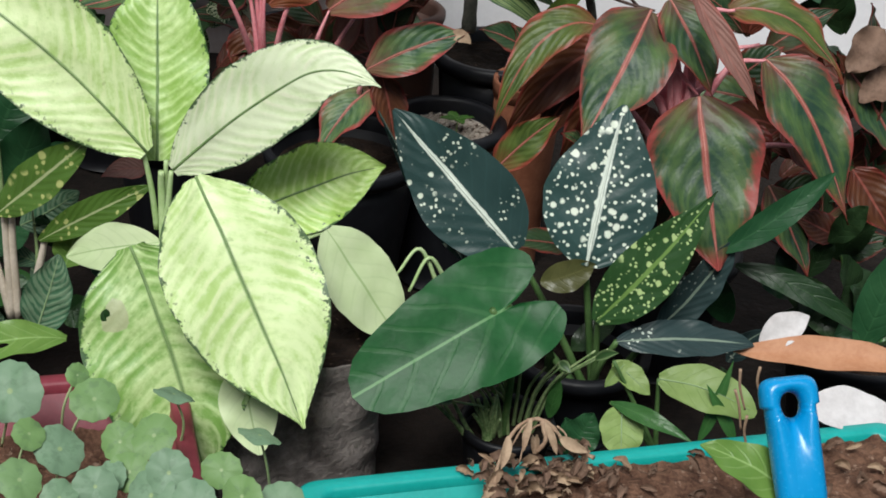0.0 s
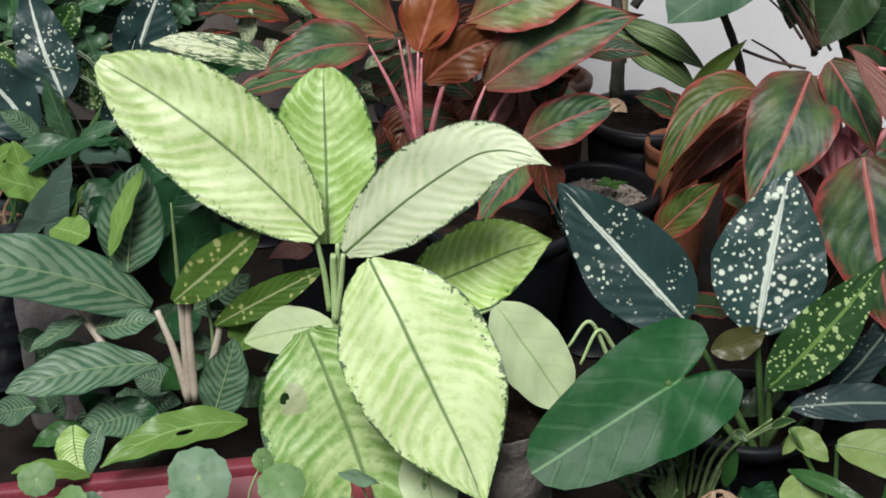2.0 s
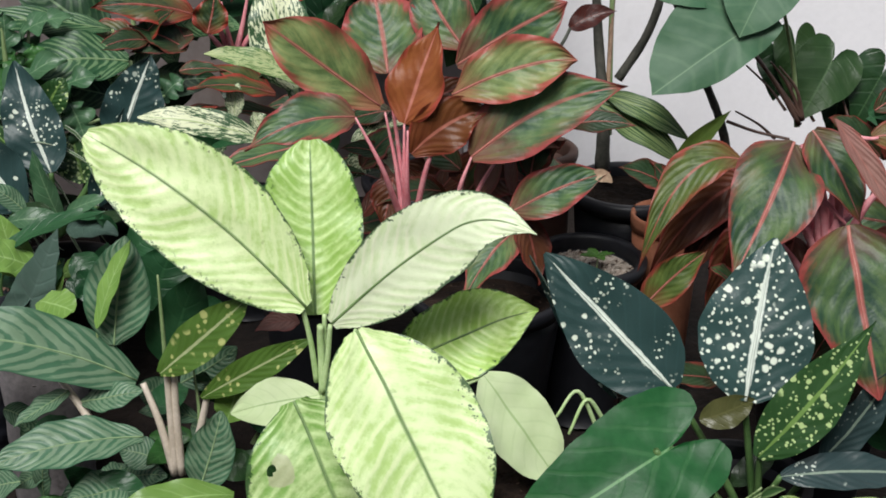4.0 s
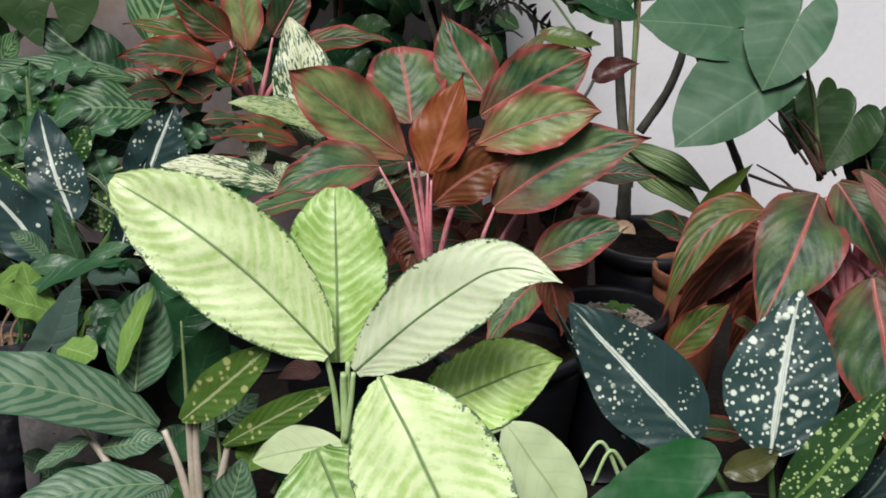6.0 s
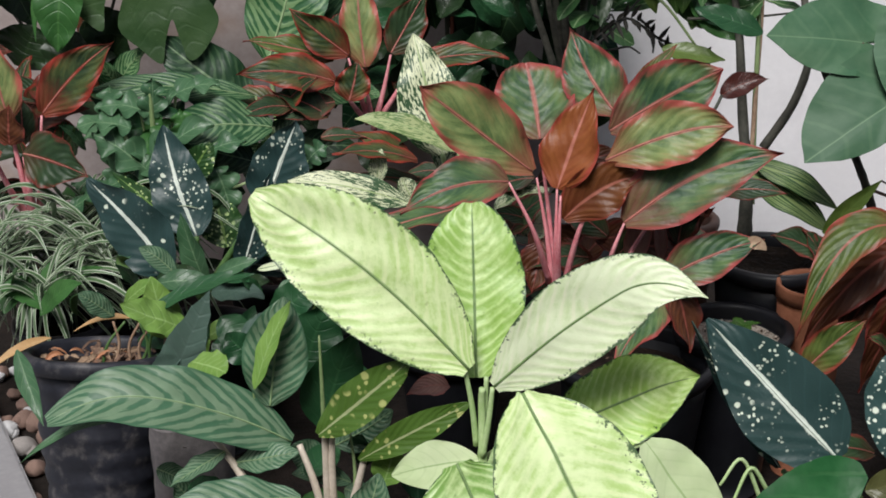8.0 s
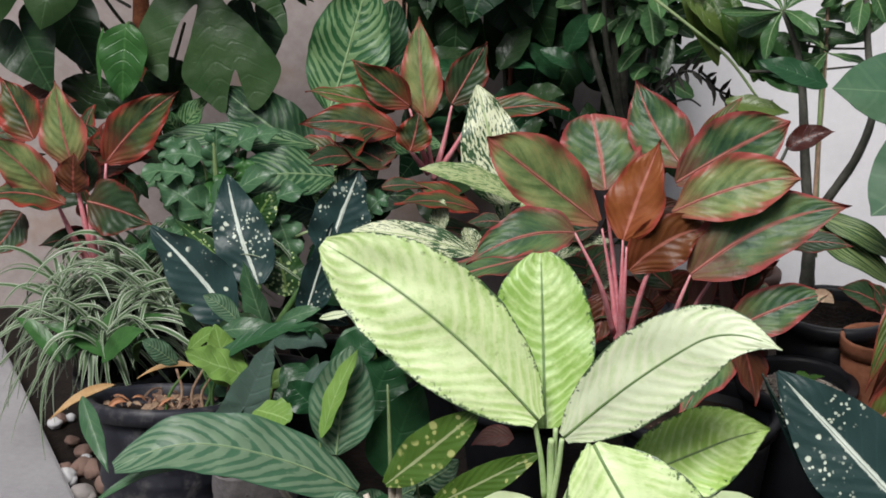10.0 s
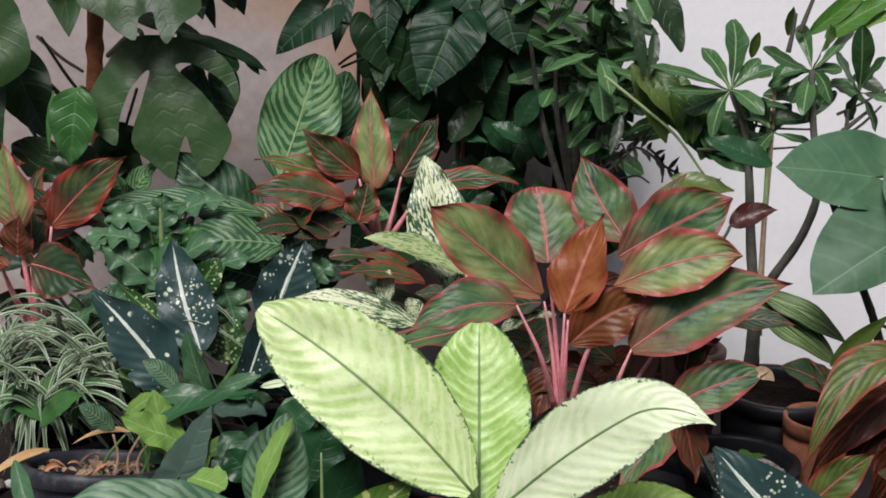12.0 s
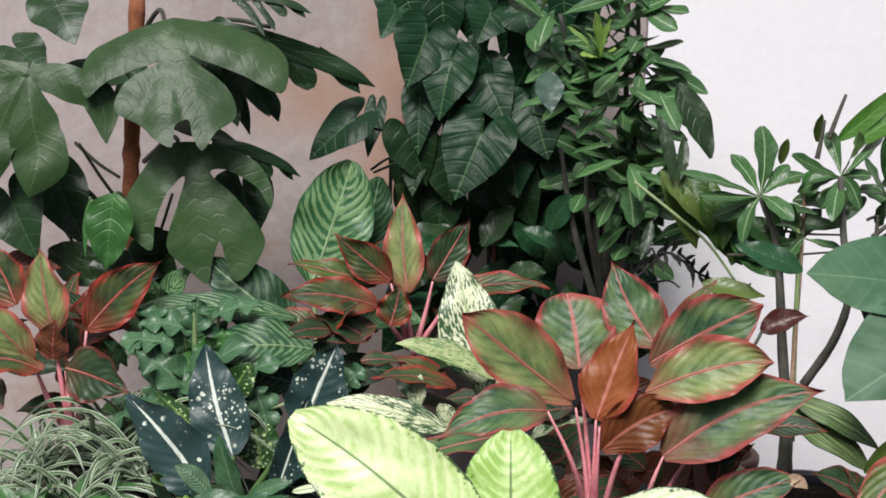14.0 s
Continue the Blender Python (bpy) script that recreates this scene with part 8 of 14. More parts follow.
blade(dark, DARK, (-0.121, 2.200, 0.701), (-0.120, 2.159, 0.629), 0.054, face=(-0.04, -0.79, 0.51), cup=0.16, outline="heart", crimp=0.012, seed=244)
# Low leaves take SPLIT_DEEP: its colour stands in for canopy shade.
blade(dark, SPLIT_DEEP, (-0.127, 2.200, 0.634), (-0.127, 2.161, 0.566), 0.055, face=(-0.04, -0.79, 0.51), cup=0.16, outline="heart", crimp=0.012, seed=245)
blade(dark, DARK, (-0.053, 2.210, 0.775), (-0.039, 2.174, 0.735), 0.057, face=(-0.06, -0.79, 0.51), cup=0.16, outline="heart", crimp=0.012, seed=246)
blade(dark, DARK, (-0.022, 2.197, 0.827), (-0.036, 2.162, 0.792), 0.073, face=(0.22, -0.79, 0.51), cup=0.16, outline="heart", crimp=0.012, seed=247)
blade(dark, DARK, (0.026, 2.197, 0.828), (0.040, 2.163, 0.799), 0.073, face=(-0.10, -0.79, 0.51), cup=0.16, outline="heart", crimp=0.012, seed=248)
blade(dark, DARK, (0.068, 2.191, 0.781), (0.094, 2.153, 0.730), 0.081, face=(-0.27, -0.79, 0.51), cup=0.16, outline="heart", crimp=0.012, seed=249)
blade(dark, DARK, (-0.162, 2.217, 0.821), (-0.176, 2.182, 0.793), 0.049, face=(0.15, -0.79, 0.51), cup=0.16, outline="heart", crimp=0.012, seed=250)
blade(dark, DARK, (-0.190, 2.236, 0.673), (-0.197, 2.198, 0.615), 0.034, face=(-0.04, -0.79, 0.51), cup=0.16, outline="heart", crimp=0.012, seed=251)
blade(dark, DARK, (0.018, 2.188, 0.617), (0.024, 2.151, 0.573), 0.074, face=(-0.28, -0.79, 0.51), cup=0.16, outline="heart", crimp=0.012, seed=252)
blade(dark, DARK, (0.088, 2.167, 0.615), (0.109, 2.131, 0.572), 0.065, face=(0.15, -0.79, 0.51), cup=0.16, outline="heart", crimp=0.012, seed=253)
leaf(dark, SHOOT, (0.129, 1.990, 0.791), (0.084, 1.976, 0.832), 0.016, fold=0.2, shape="obov", face=SKY, nu=12, nv=6, seed=254)
leaf(dark, SHOOT, (0.129, 1.990, 0.791), (0.120, 1.978, 0.851), 0.016, fold=0.2, shape="obov", face=SKY, nu=12, nv=6, seed=255)
leaf(dark, SHOOT, (0.129, 1.990, 0.791), (0.140, 1.977, 0.842), 0.016, fold=0.2, shape="obov", face=SKY, nu=12, nv=6, seed=256)
leaf(dark, SHOOT, (0.129, 1.990, 0.791), (0.102, 1.971, 0.796), 0.016, fold=0.2, shape="obov", face=SKY, nu=12, nv=6, seed=257)
leaf(dark, SHOOT, (0.129, 1.990, 0.791), (0.148, 1.972, 0.805), 0.016, fold=0.2, shape="obov", face=SKY, nu=12, nv=6, seed=258)
leaf(dark, SHOOT, (0.129, 1.990, 0.791), (0.111, 1.975, 0.824), 0.016, fold=0.2, shape="obov", face=SKY, nu=12, nv=6, seed=259)
leaf(dark, PLAIN_GREY, (0.069, 2.000, 0.714), (0.064, 2.027, 0.768), 0.039, fold=0.1, shape="obov", face=FRONT, nu=14, nv=6, seed=260)
blade(dark, DARK, (-0.057, 2.197, 0.747), (-0.081, 2.187, 0.674), 0.089, face=(0.00, -0.72, 0.66), cup=0.12, rings=4, seed=261)
blade(dark, DARK, (0.014, 2.274, 0.830), (-0.003, 2.264, 0.754), 0.063, face=(0.34, -0.74, 0.51), cup=0.12, rings=4, seed=263)
blade(dark, DARK, (0.032, 2.234, 0.742), (0.053, 2.223, 0.666), 0.062, face=(0.14, -0.73, 0.57), cup=0.12, rings=4, seed=264)
blade(dark, DARK, (-0.074, 2.249, 0.857), (-0.089, 2.238, 0.781), 0.066, face=(0.25, -0.76, 0.31), cup=0.12, rings=4, seed=265)
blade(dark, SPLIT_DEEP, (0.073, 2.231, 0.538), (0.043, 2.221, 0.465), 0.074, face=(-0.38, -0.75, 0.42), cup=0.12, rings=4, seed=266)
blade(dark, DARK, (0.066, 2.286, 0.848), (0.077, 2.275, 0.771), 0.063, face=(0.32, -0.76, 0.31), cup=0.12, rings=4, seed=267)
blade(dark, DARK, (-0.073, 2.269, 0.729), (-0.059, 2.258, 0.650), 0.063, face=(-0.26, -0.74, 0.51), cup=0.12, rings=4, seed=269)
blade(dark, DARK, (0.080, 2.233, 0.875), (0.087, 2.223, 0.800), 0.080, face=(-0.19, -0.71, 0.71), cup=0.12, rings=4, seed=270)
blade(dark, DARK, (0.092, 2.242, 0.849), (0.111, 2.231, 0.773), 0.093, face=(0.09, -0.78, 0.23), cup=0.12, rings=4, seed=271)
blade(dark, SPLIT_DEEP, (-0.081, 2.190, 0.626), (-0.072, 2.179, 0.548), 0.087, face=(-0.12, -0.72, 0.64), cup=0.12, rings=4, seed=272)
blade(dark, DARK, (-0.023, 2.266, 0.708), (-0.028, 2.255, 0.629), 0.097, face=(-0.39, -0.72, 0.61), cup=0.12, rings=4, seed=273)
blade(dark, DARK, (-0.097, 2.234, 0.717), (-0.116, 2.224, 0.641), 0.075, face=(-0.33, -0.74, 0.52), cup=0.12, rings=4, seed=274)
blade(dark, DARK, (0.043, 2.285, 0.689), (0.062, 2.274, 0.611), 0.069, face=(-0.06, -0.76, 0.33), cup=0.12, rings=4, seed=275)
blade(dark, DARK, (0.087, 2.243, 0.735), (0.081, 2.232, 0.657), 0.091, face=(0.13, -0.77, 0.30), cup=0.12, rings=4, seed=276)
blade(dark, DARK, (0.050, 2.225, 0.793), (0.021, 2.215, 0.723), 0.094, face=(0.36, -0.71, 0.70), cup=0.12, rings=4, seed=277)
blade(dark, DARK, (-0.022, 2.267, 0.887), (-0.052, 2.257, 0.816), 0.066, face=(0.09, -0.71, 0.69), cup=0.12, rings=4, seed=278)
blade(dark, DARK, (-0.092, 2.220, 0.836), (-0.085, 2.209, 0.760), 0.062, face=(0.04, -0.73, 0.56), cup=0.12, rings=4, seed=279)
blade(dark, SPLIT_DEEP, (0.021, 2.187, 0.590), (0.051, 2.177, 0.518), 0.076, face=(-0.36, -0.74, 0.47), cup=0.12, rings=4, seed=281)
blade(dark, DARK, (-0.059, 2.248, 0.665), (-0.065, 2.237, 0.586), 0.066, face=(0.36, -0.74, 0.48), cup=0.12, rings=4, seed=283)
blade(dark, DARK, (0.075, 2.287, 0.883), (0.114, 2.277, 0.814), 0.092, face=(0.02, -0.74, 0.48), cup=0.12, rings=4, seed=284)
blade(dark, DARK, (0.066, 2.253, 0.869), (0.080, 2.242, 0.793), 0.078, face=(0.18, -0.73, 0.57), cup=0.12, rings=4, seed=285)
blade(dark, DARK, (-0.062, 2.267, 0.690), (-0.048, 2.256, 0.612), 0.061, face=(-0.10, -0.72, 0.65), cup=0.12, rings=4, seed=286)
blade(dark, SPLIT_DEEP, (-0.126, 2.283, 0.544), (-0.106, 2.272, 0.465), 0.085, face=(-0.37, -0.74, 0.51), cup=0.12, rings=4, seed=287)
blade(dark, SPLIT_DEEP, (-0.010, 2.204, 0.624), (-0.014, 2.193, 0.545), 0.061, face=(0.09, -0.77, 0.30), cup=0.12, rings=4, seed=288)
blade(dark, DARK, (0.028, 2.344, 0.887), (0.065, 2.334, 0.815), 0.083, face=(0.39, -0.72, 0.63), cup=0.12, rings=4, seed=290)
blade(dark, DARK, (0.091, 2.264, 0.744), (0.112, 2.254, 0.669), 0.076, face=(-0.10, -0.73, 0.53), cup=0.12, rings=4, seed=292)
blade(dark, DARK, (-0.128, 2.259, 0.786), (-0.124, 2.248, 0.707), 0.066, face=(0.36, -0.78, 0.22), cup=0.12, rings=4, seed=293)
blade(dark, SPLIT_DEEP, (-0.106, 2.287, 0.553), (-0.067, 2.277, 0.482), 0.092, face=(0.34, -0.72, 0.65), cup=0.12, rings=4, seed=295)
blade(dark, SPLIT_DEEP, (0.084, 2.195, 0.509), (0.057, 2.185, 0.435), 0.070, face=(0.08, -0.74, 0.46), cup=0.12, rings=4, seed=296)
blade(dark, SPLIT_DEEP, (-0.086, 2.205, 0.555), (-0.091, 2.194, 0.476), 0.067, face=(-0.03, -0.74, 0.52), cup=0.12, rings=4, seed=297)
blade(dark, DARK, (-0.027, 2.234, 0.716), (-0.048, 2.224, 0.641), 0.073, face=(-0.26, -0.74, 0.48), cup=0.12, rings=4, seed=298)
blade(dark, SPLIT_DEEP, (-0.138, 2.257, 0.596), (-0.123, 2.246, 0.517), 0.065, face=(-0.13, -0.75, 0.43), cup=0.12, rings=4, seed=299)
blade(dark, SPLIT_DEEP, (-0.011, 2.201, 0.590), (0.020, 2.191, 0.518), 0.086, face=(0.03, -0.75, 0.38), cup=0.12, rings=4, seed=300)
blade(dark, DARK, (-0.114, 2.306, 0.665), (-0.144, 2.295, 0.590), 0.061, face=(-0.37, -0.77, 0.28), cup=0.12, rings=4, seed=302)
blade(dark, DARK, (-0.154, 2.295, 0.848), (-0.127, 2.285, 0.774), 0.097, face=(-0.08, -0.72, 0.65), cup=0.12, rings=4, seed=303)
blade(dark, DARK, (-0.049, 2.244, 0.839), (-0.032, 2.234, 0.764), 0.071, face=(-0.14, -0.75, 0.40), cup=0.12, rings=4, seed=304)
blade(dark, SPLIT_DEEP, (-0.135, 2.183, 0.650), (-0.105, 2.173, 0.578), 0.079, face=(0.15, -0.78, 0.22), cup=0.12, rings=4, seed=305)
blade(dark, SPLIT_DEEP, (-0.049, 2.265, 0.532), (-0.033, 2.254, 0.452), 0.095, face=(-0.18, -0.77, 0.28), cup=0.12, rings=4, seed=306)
blade(dark, DARK, (0.014, 2.272, 0.423), (-0.016, 2.263, 0.364), 0.057, face=(-0.18, -0.74, 0.47), cup=0.12, rings=4, seed=307)
blade(dark, DARK, (0.055, 2.264, 0.348), (0.004, 2.258, 0.302), 0.051, face=(0.20, -0.78, 0.17), cup=0.12, rings=4, seed=308)
blade(dark, DARK, (0.054, 2.255, 0.359), (0.022, 2.246, 0.301), 0.051, face=(-0.09, -0.72, 0.62), cup=0.12, rings=4, seed=309)
blade(dark, PLAIN_DARK, (0.229, 2.181, 0.376), (0.257, 2.173, 0.320), 0.061, face=(0.37, -0.76, 0.35), cup=0.12, rings=4, seed=310)
blade(dark, DARK, (0.019, 2.293, 0.432), (0.072, 2.287, 0.391), 0.066, face=(0.56, -0.79, 0.16), cup=0.12, rings=4, seed=311)
blade(dark, DARK, (-0.020, 2.196, 0.376), (0.013, 2.189, 0.321), 0.079, face=(0.04, -0.71, 0.67), cup=0.12, rings=4, seed=312)
blade(dark, DARK, (0.049, 2.191, 0.448), (0.102, 2.186, 0.408), 0.049, face=(0.42, -0.74, 0.46), cup=0.12, rings=4, seed=313)
blade(dark, PLAIN_DARK, (-0.082, 2.212, 0.387), (-0.106, 2.204, 0.327), 0.048, face=(-0.56, -0.76, 0.35), cup=0.12, rings=4, seed=314)
blade(dark, DARK, (0.140, 2.214, 0.511), (0.191, 2.209, 0.470), 0.044, face=(-0.43, -0.74, 0.45), cup=0.12, rings=4, seed=315)
blade(dark, DARK, (-0.087, 2.282, 0.420), (-0.082, 2.273, 0.354), 0.067, face=(0.35, -0.72, 0.66), cup=0.12, rings=4, seed=316)
blade(dark, DARK, (-0.105, 2.229, 0.521), (-0.053, 2.223, 0.481), 0.058, face=(-0.02, -0.78, 0.22), cup=0.12, rings=4, seed=317)
blade(dark, PLAIN_DARK, (0.171, 2.247, 0.449), (0.127, 2.240, 0.399), 0.080, face=(-0.30, -0.74, 0.48), cup=0.12, rings=4, seed=318)
blade(dark, DARK, (0.202, 2.205, 0.548), (0.153, 2.200, 0.506), 0.049, face=(0.03, -0.77, 0.30), cup=0.12, rings=4, seed=319)
blade(dark, DARK, (0.164, 2.219, 0.585), (0.114, 2.213, 0.544), 0.059, face=(-0.23, -0.77, 0.25), cup=0.12, rings=4, seed=320)
blade(dark, DARK, (-0.095, 2.260, 0.435), (-0.044, 2.254, 0.391), 0.058, face=(-0.21, -0.72, 0.66), cup=0.12, rings=4, seed=321)
blade(dark, PLAIN_DARK, (0.047, 2.217, 0.634), (0.078, 2.209, 0.578), 0.050, face=(-0.58, -0.72, 0.61), cup=0.12, rings=4, seed=322)
blade(dark, DARK, (0.111, 2.206, 0.540), (0.121, 2.198, 0.479), 0.068, face=(0.25, -0.73, 0.54), cup=0.12, rings=4, seed=323)
blade(dark, DARK, (0.202, 2.311, 0.615), (0.214, 2.302, 0.551), 0.063, face=(-0.16, -0.74, 0.51), cup=0.12, rings=4, seed=324)
blade(dark, DARK, (0.182, 2.202, 0.547), (0.187, 2.194, 0.485), 0.075, face=(0.57, -0.77, 0.30), cup=0.12, rings=4, seed=325)
blade(dark, PLAIN_DARK, (0.012, 2.288, 0.541), (0.050, 2.281, 0.488), 0.064, face=(-0.48, -0.72, 0.64), cup=0.12, rings=4, seed=326)
blade(dark, DARK, (0.160, 2.237, 0.437), (0.130, 2.229, 0.380), 0.053, face=(-0.52, -0.71, 0.68), cup=0.12, rings=4, seed=327)
blade(dark, DARK, (0.000, 2.266, 0.337), (-0.036, 2.258, 0.280), 0.069, face=(0.17, -0.76, 0.36), cup=0.12, rings=4, seed=328)
blade(dark, DARK, (-0.164, 2.308, 0.485), (-0.176, 2.298, 0.419), 0.082, face=(0.55, -0.71, 0.70), cup=0.12, rings=4, seed=329)
blade(dark, PLAIN_DARK, (-0.101, 2.224, 0.628), (-0.123, 2.215, 0.568), 0.042, face=(0.09, -0.78, 0.23), cup=0.12, rings=4, seed=330)
blade(dark, DARK, (0.074, 2.218, 0.530), (0.049, 2.210, 0.471), 0.079, face=(0.46, -0.75, 0.43), cup=0.12, rings=4, seed=331)
blade(dark, DARK, (0.091, 2.230, 0.599), (0.122, 2.222, 0.543), 0.076, face=(-0.03, -0.74, 0.50), cup=0.12, rings=4, seed=332)
blade(dark, DARK, (0.025, 2.261, 0.404), (0.045, 2.252, 0.341), 0.056, face=(0.33, -0.75, 0.39), cup=0.12, rings=4, seed=333)
blade(dark, PLAIN_DARK, (0.069, 2.234, 0.449), (0.069, 2.225, 0.384), 0.046, face=(0.33, -0.73, 0.54), cup=0.12, rings=4, seed=334)
blade(dark, DARK, (-0.133, 2.209, 0.495), (-0.121, 2.200, 0.432), 0.063, face=(0.18, -0.73, 0.53), cup=0.12, rings=4, seed=335)
blade(dark, DARK, (0.051, 2.206, 0.361), (0.063, 2.198, 0.297), 0.043, face=(0.24, -0.79, 0.16), cup=0.12, rings=4, seed=336)
blade(dark, DARK, (0.213, 2.185, 0.446), (0.246, 2.178, 0.393), 0.048, face=(0.45, -0.75, 0.42), cup=0.12, rings=4, seed=337)
blade(dark, PLAIN_DARK, (0.009, 2.282, 0.471), (0.043, 2.274, 0.415), 0.058, face=(-0.41, -0.71, 0.70), cup=0.12, rings=4, seed=338)
blade(dark, DARK, (0.106, 2.238, 0.546), (0.106, 2.229, 0.483), 0.076, face=(0.24, -0.72, 0.66), cup=0.12, rings=4, seed=339)
blade(dark, DARK, (0.212, 2.298, 0.557), (0.249, 2.290, 0.502), 0.067, face=(-0.52, -0.76, 0.36), cup=0.12, rings=4, seed=340)
blade(dark, DARK, (0.017, 2.203, 0.399), (0.013, 2.194, 0.335), 0.044, face=(0.40, -0.72, 0.64), cup=0.12, rings=4, seed=341)
blade(dark, PLAIN_DARK, (0.056, 2.242, 0.615), (0.090, 2.235, 0.561), 0.075, face=(-0.02, -0.77, 0.28), cup=0.12, rings=4, seed=342)
blade(dark, DARK, (-0.147, 2.287, 0.395), (-0.186, 2.279, 0.339), 0.048, face=(-0.48, -0.73, 0.57), cup=0.12, rings=4, seed=343)
blade(dark, DARK, (0.154, 2.286, 0.559), (0.141, 2.277, 0.495), 0.052, face=(0.57, -0.73, 0.56), cup=0.12, rings=4, seed=344)
blade(dark, DARK, (0.030, 2.221, 0.480), (0.021, 2.212, 0.416), 0.070, face=(-0.31, -0.73, 0.53), cup=0.12, rings=4, seed=345)
blade(dark, PLAIN_DARK, (-0.057, 2.174, 0.351), (-0.028, 2.166, 0.294), 0.049, face=(0.12, -0.78, 0.19), cup=0.12, rings=4, seed=346)
blade(dark, DARK, (0.033, 2.252, 0.453), (0.071, 2.244, 0.400), 0.058, face=(0.38, -0.78, 0.19), cup=0.12, rings=4, seed=347)
blade(dark, DARK, (-0.028, 2.188, 0.403), (-0.043, 2.179, 0.341), 0.078, face=(-0.50, -0.76, 0.33), cup=0.12, rings=4, seed=348)
blade(dark, DARK, (0.016, 2.302, 0.514), (-0.016, 2.293, 0.456), 0.061, face=(0.53, -0.74, 0.49), cup=0.12, rings=4, seed=349)
blade(dark, PLAIN_DARK, (-0.065, 2.280, 0.448), (-0.104, 2.273, 0.393), 0.046, face=(-0.28, -0.78, 0.21), cup=0.12, rings=4, seed=350)
blade(dark, DARK, (0.155, 2.313, 0.593), (0.126, 2.305, 0.535), 0.049, face=(0.22, -0.78, 0.22), cup=0.12, rings=4, seed=351)
blade(dark, DARK, (-0.135, 2.254, 0.349), (-0.177, 2.247, 0.296), 0.072, face=(0.11, -0.75, 0.40), cup=0.12, rings=4, seed=352)
blade(dark, DARK, (-0.004, 2.256, 0.550), (0.017, 2.248, 0.488), 0.049, face=(-0.29, -0.76, 0.33), cup=0.12, rings=4, seed=353)
blade(dark, PLAIN_DARK, (0.183, 2.189, 0.484), (0.202, 2.181, 0.425), 0.066, face=(0.34, -0.72, 0.63), cup=0.12, rings=4, seed=354)
blade(dark, DARK, (0.128, 2.223, 0.488), (0.169, 2.216, 0.438), 0.078, face=(-0.40, -0.76, 0.31), cup=0.12, rings=4, seed=355)
blade(dark, DARK, (-0.014, 2.296, 0.626), (-0.014, 2.287, 0.561), 0.076, face=(-0.54, -0.73, 0.55), cup=0.12, rings=4, seed=356)
blade(dark, DARK, (-0.087, 2.229, 0.390), (-0.067, 2.220, 0.328), 0.064, face=(0.58, -0.77, 0.24), cup=0.12, rings=4, seed=357)
blade(dark, PLAIN_DARK, (0.181, 2.208, 0.589), (0.139, 2.201, 0.540), 0.050, face=(0.40, -0.78, 0.22), cup=0.12, rings=4, seed=358)
blade(dark, DARK, (0.058, 2.266, 0.551), (0.043, 2.257, 0.489), 0.073, face=(-0.28, -0.73, 0.56), cup=0.12, rings=4, seed=359)
blade(dark, DARK, (0.114, 2.286, 0.369), (0.149, 2.278, 0.311), 0.072, face=(0.51, -0.74, 0.45), cup=0.12, rings=4, seed=360)
blade(dark, DARK, (-0.094, 2.229, 0.461), (-0.101, 2.219, 0.396), 0.070, face=(-0.51, -0.78, 0.23), cup=0.12, rings=4, seed=361)
blade(dark, PLAIN_DARK, (-0.106, 2.218, 0.416), (-0.081, 2.210, 0.356), 0.063, face=(0.27, -0.75, 0.38), cup=0.12, rings=4, seed=362)
blade(dark, DARK, (0.026, 2.260, 0.575), (0.081, 2.255, 0.538), 0.060, face=(-0.35, -0.75, 0.38), cup=0.12, rings=4, seed=363)
blade(dark, DARK, (0.019, 2.268, 0.504), (0.051, 2.260, 0.446), 0.056, face=(0.20, -0.78, 0.19), cup=0.12, rings=4, seed=364)
blade(dark, DARK, (0.151, 2.223, 0.624), (0.125, 2.215, 0.567), 0.073, face=(-0.27, -0.76, 0.36), cup=0.12, rings=4, seed=365)
blade(dark, PLAIN_DARK, (0.216, 2.270, 0.340), (0.185, 2.262, 0.281), 0.069, face=(0.02, -0.77, 0.30), cup=0.12, rings=4, seed=366)
stem(dark, STALK_RED, [(-0.153, 2.297, 0.676), (-0.138, 2.256, 0.455), (-0.127, 2.233, 0.362)], 0.0030, 0.0040, name="stalk")
stem(dark, STALK_DARK, [(-0.002, 2.297, 0.677), (0.011, 2.257, 0.461), (0.007, 2.234, 0.368)], 0.0030, 0.0040, name="stalk")
stem(dark, STALK_DARK, [(0.054, 2.291, 0.629), (0.070, 2.257, 0.463), (0.067, 2.234, 0.370)], 0.0030, 0.0040, name="stalk")
stem(dark, STALK_RED, [(-0.010, 2.295, 0.657), (-0.007, 2.257, 0.460), (-0.007, 2.234, 0.367)], 0.0030, 0.0040, name="stalk")
stem(dark, STALK_DARK, [(-0.086, 2.297, 0.677), (-0.067, 2.256, 0.458), (-0.059, 2.233, 0.365)], 0.0030, 0.0040, name="stalk")
stem(dark, STALK_DARK, [(-0.122, 2.276, 0.529), (-0.113, 2.256, 0.456), (-0.108, 2.233, 0.363)], 0.0030, 0.0040, name="stalk")
stem(dark, STALK_RED, [(-0.139, 2.297, 0.674), (-0.119, 2.256, 0.456), (-0.114, 2.233, 0.363)], 0.0030, 0.0040, name="stalk")
stem(dark, STALK_DARK, [(-0.088, 2.286, 0.598), (-0.070, 2.256, 0.457), (-0.064, 2.233, 0.365)], 0.0030, 0.0040, name="stalk")
stem(dark, STALK_DARK, [(-0.170, 2.294, 0.656), (-0.167, 2.256, 0.454), (-0.158, 2.233, 0.361)], 0.0030, 0.0040, name="stalk")
stem(dark, STALK_RED, [(0.001, 2.290, 0.628), (0.010, 2.257, 0.461), (0.013, 2.234, 0.368)], 0.0030, 0.0040, name="stalk")
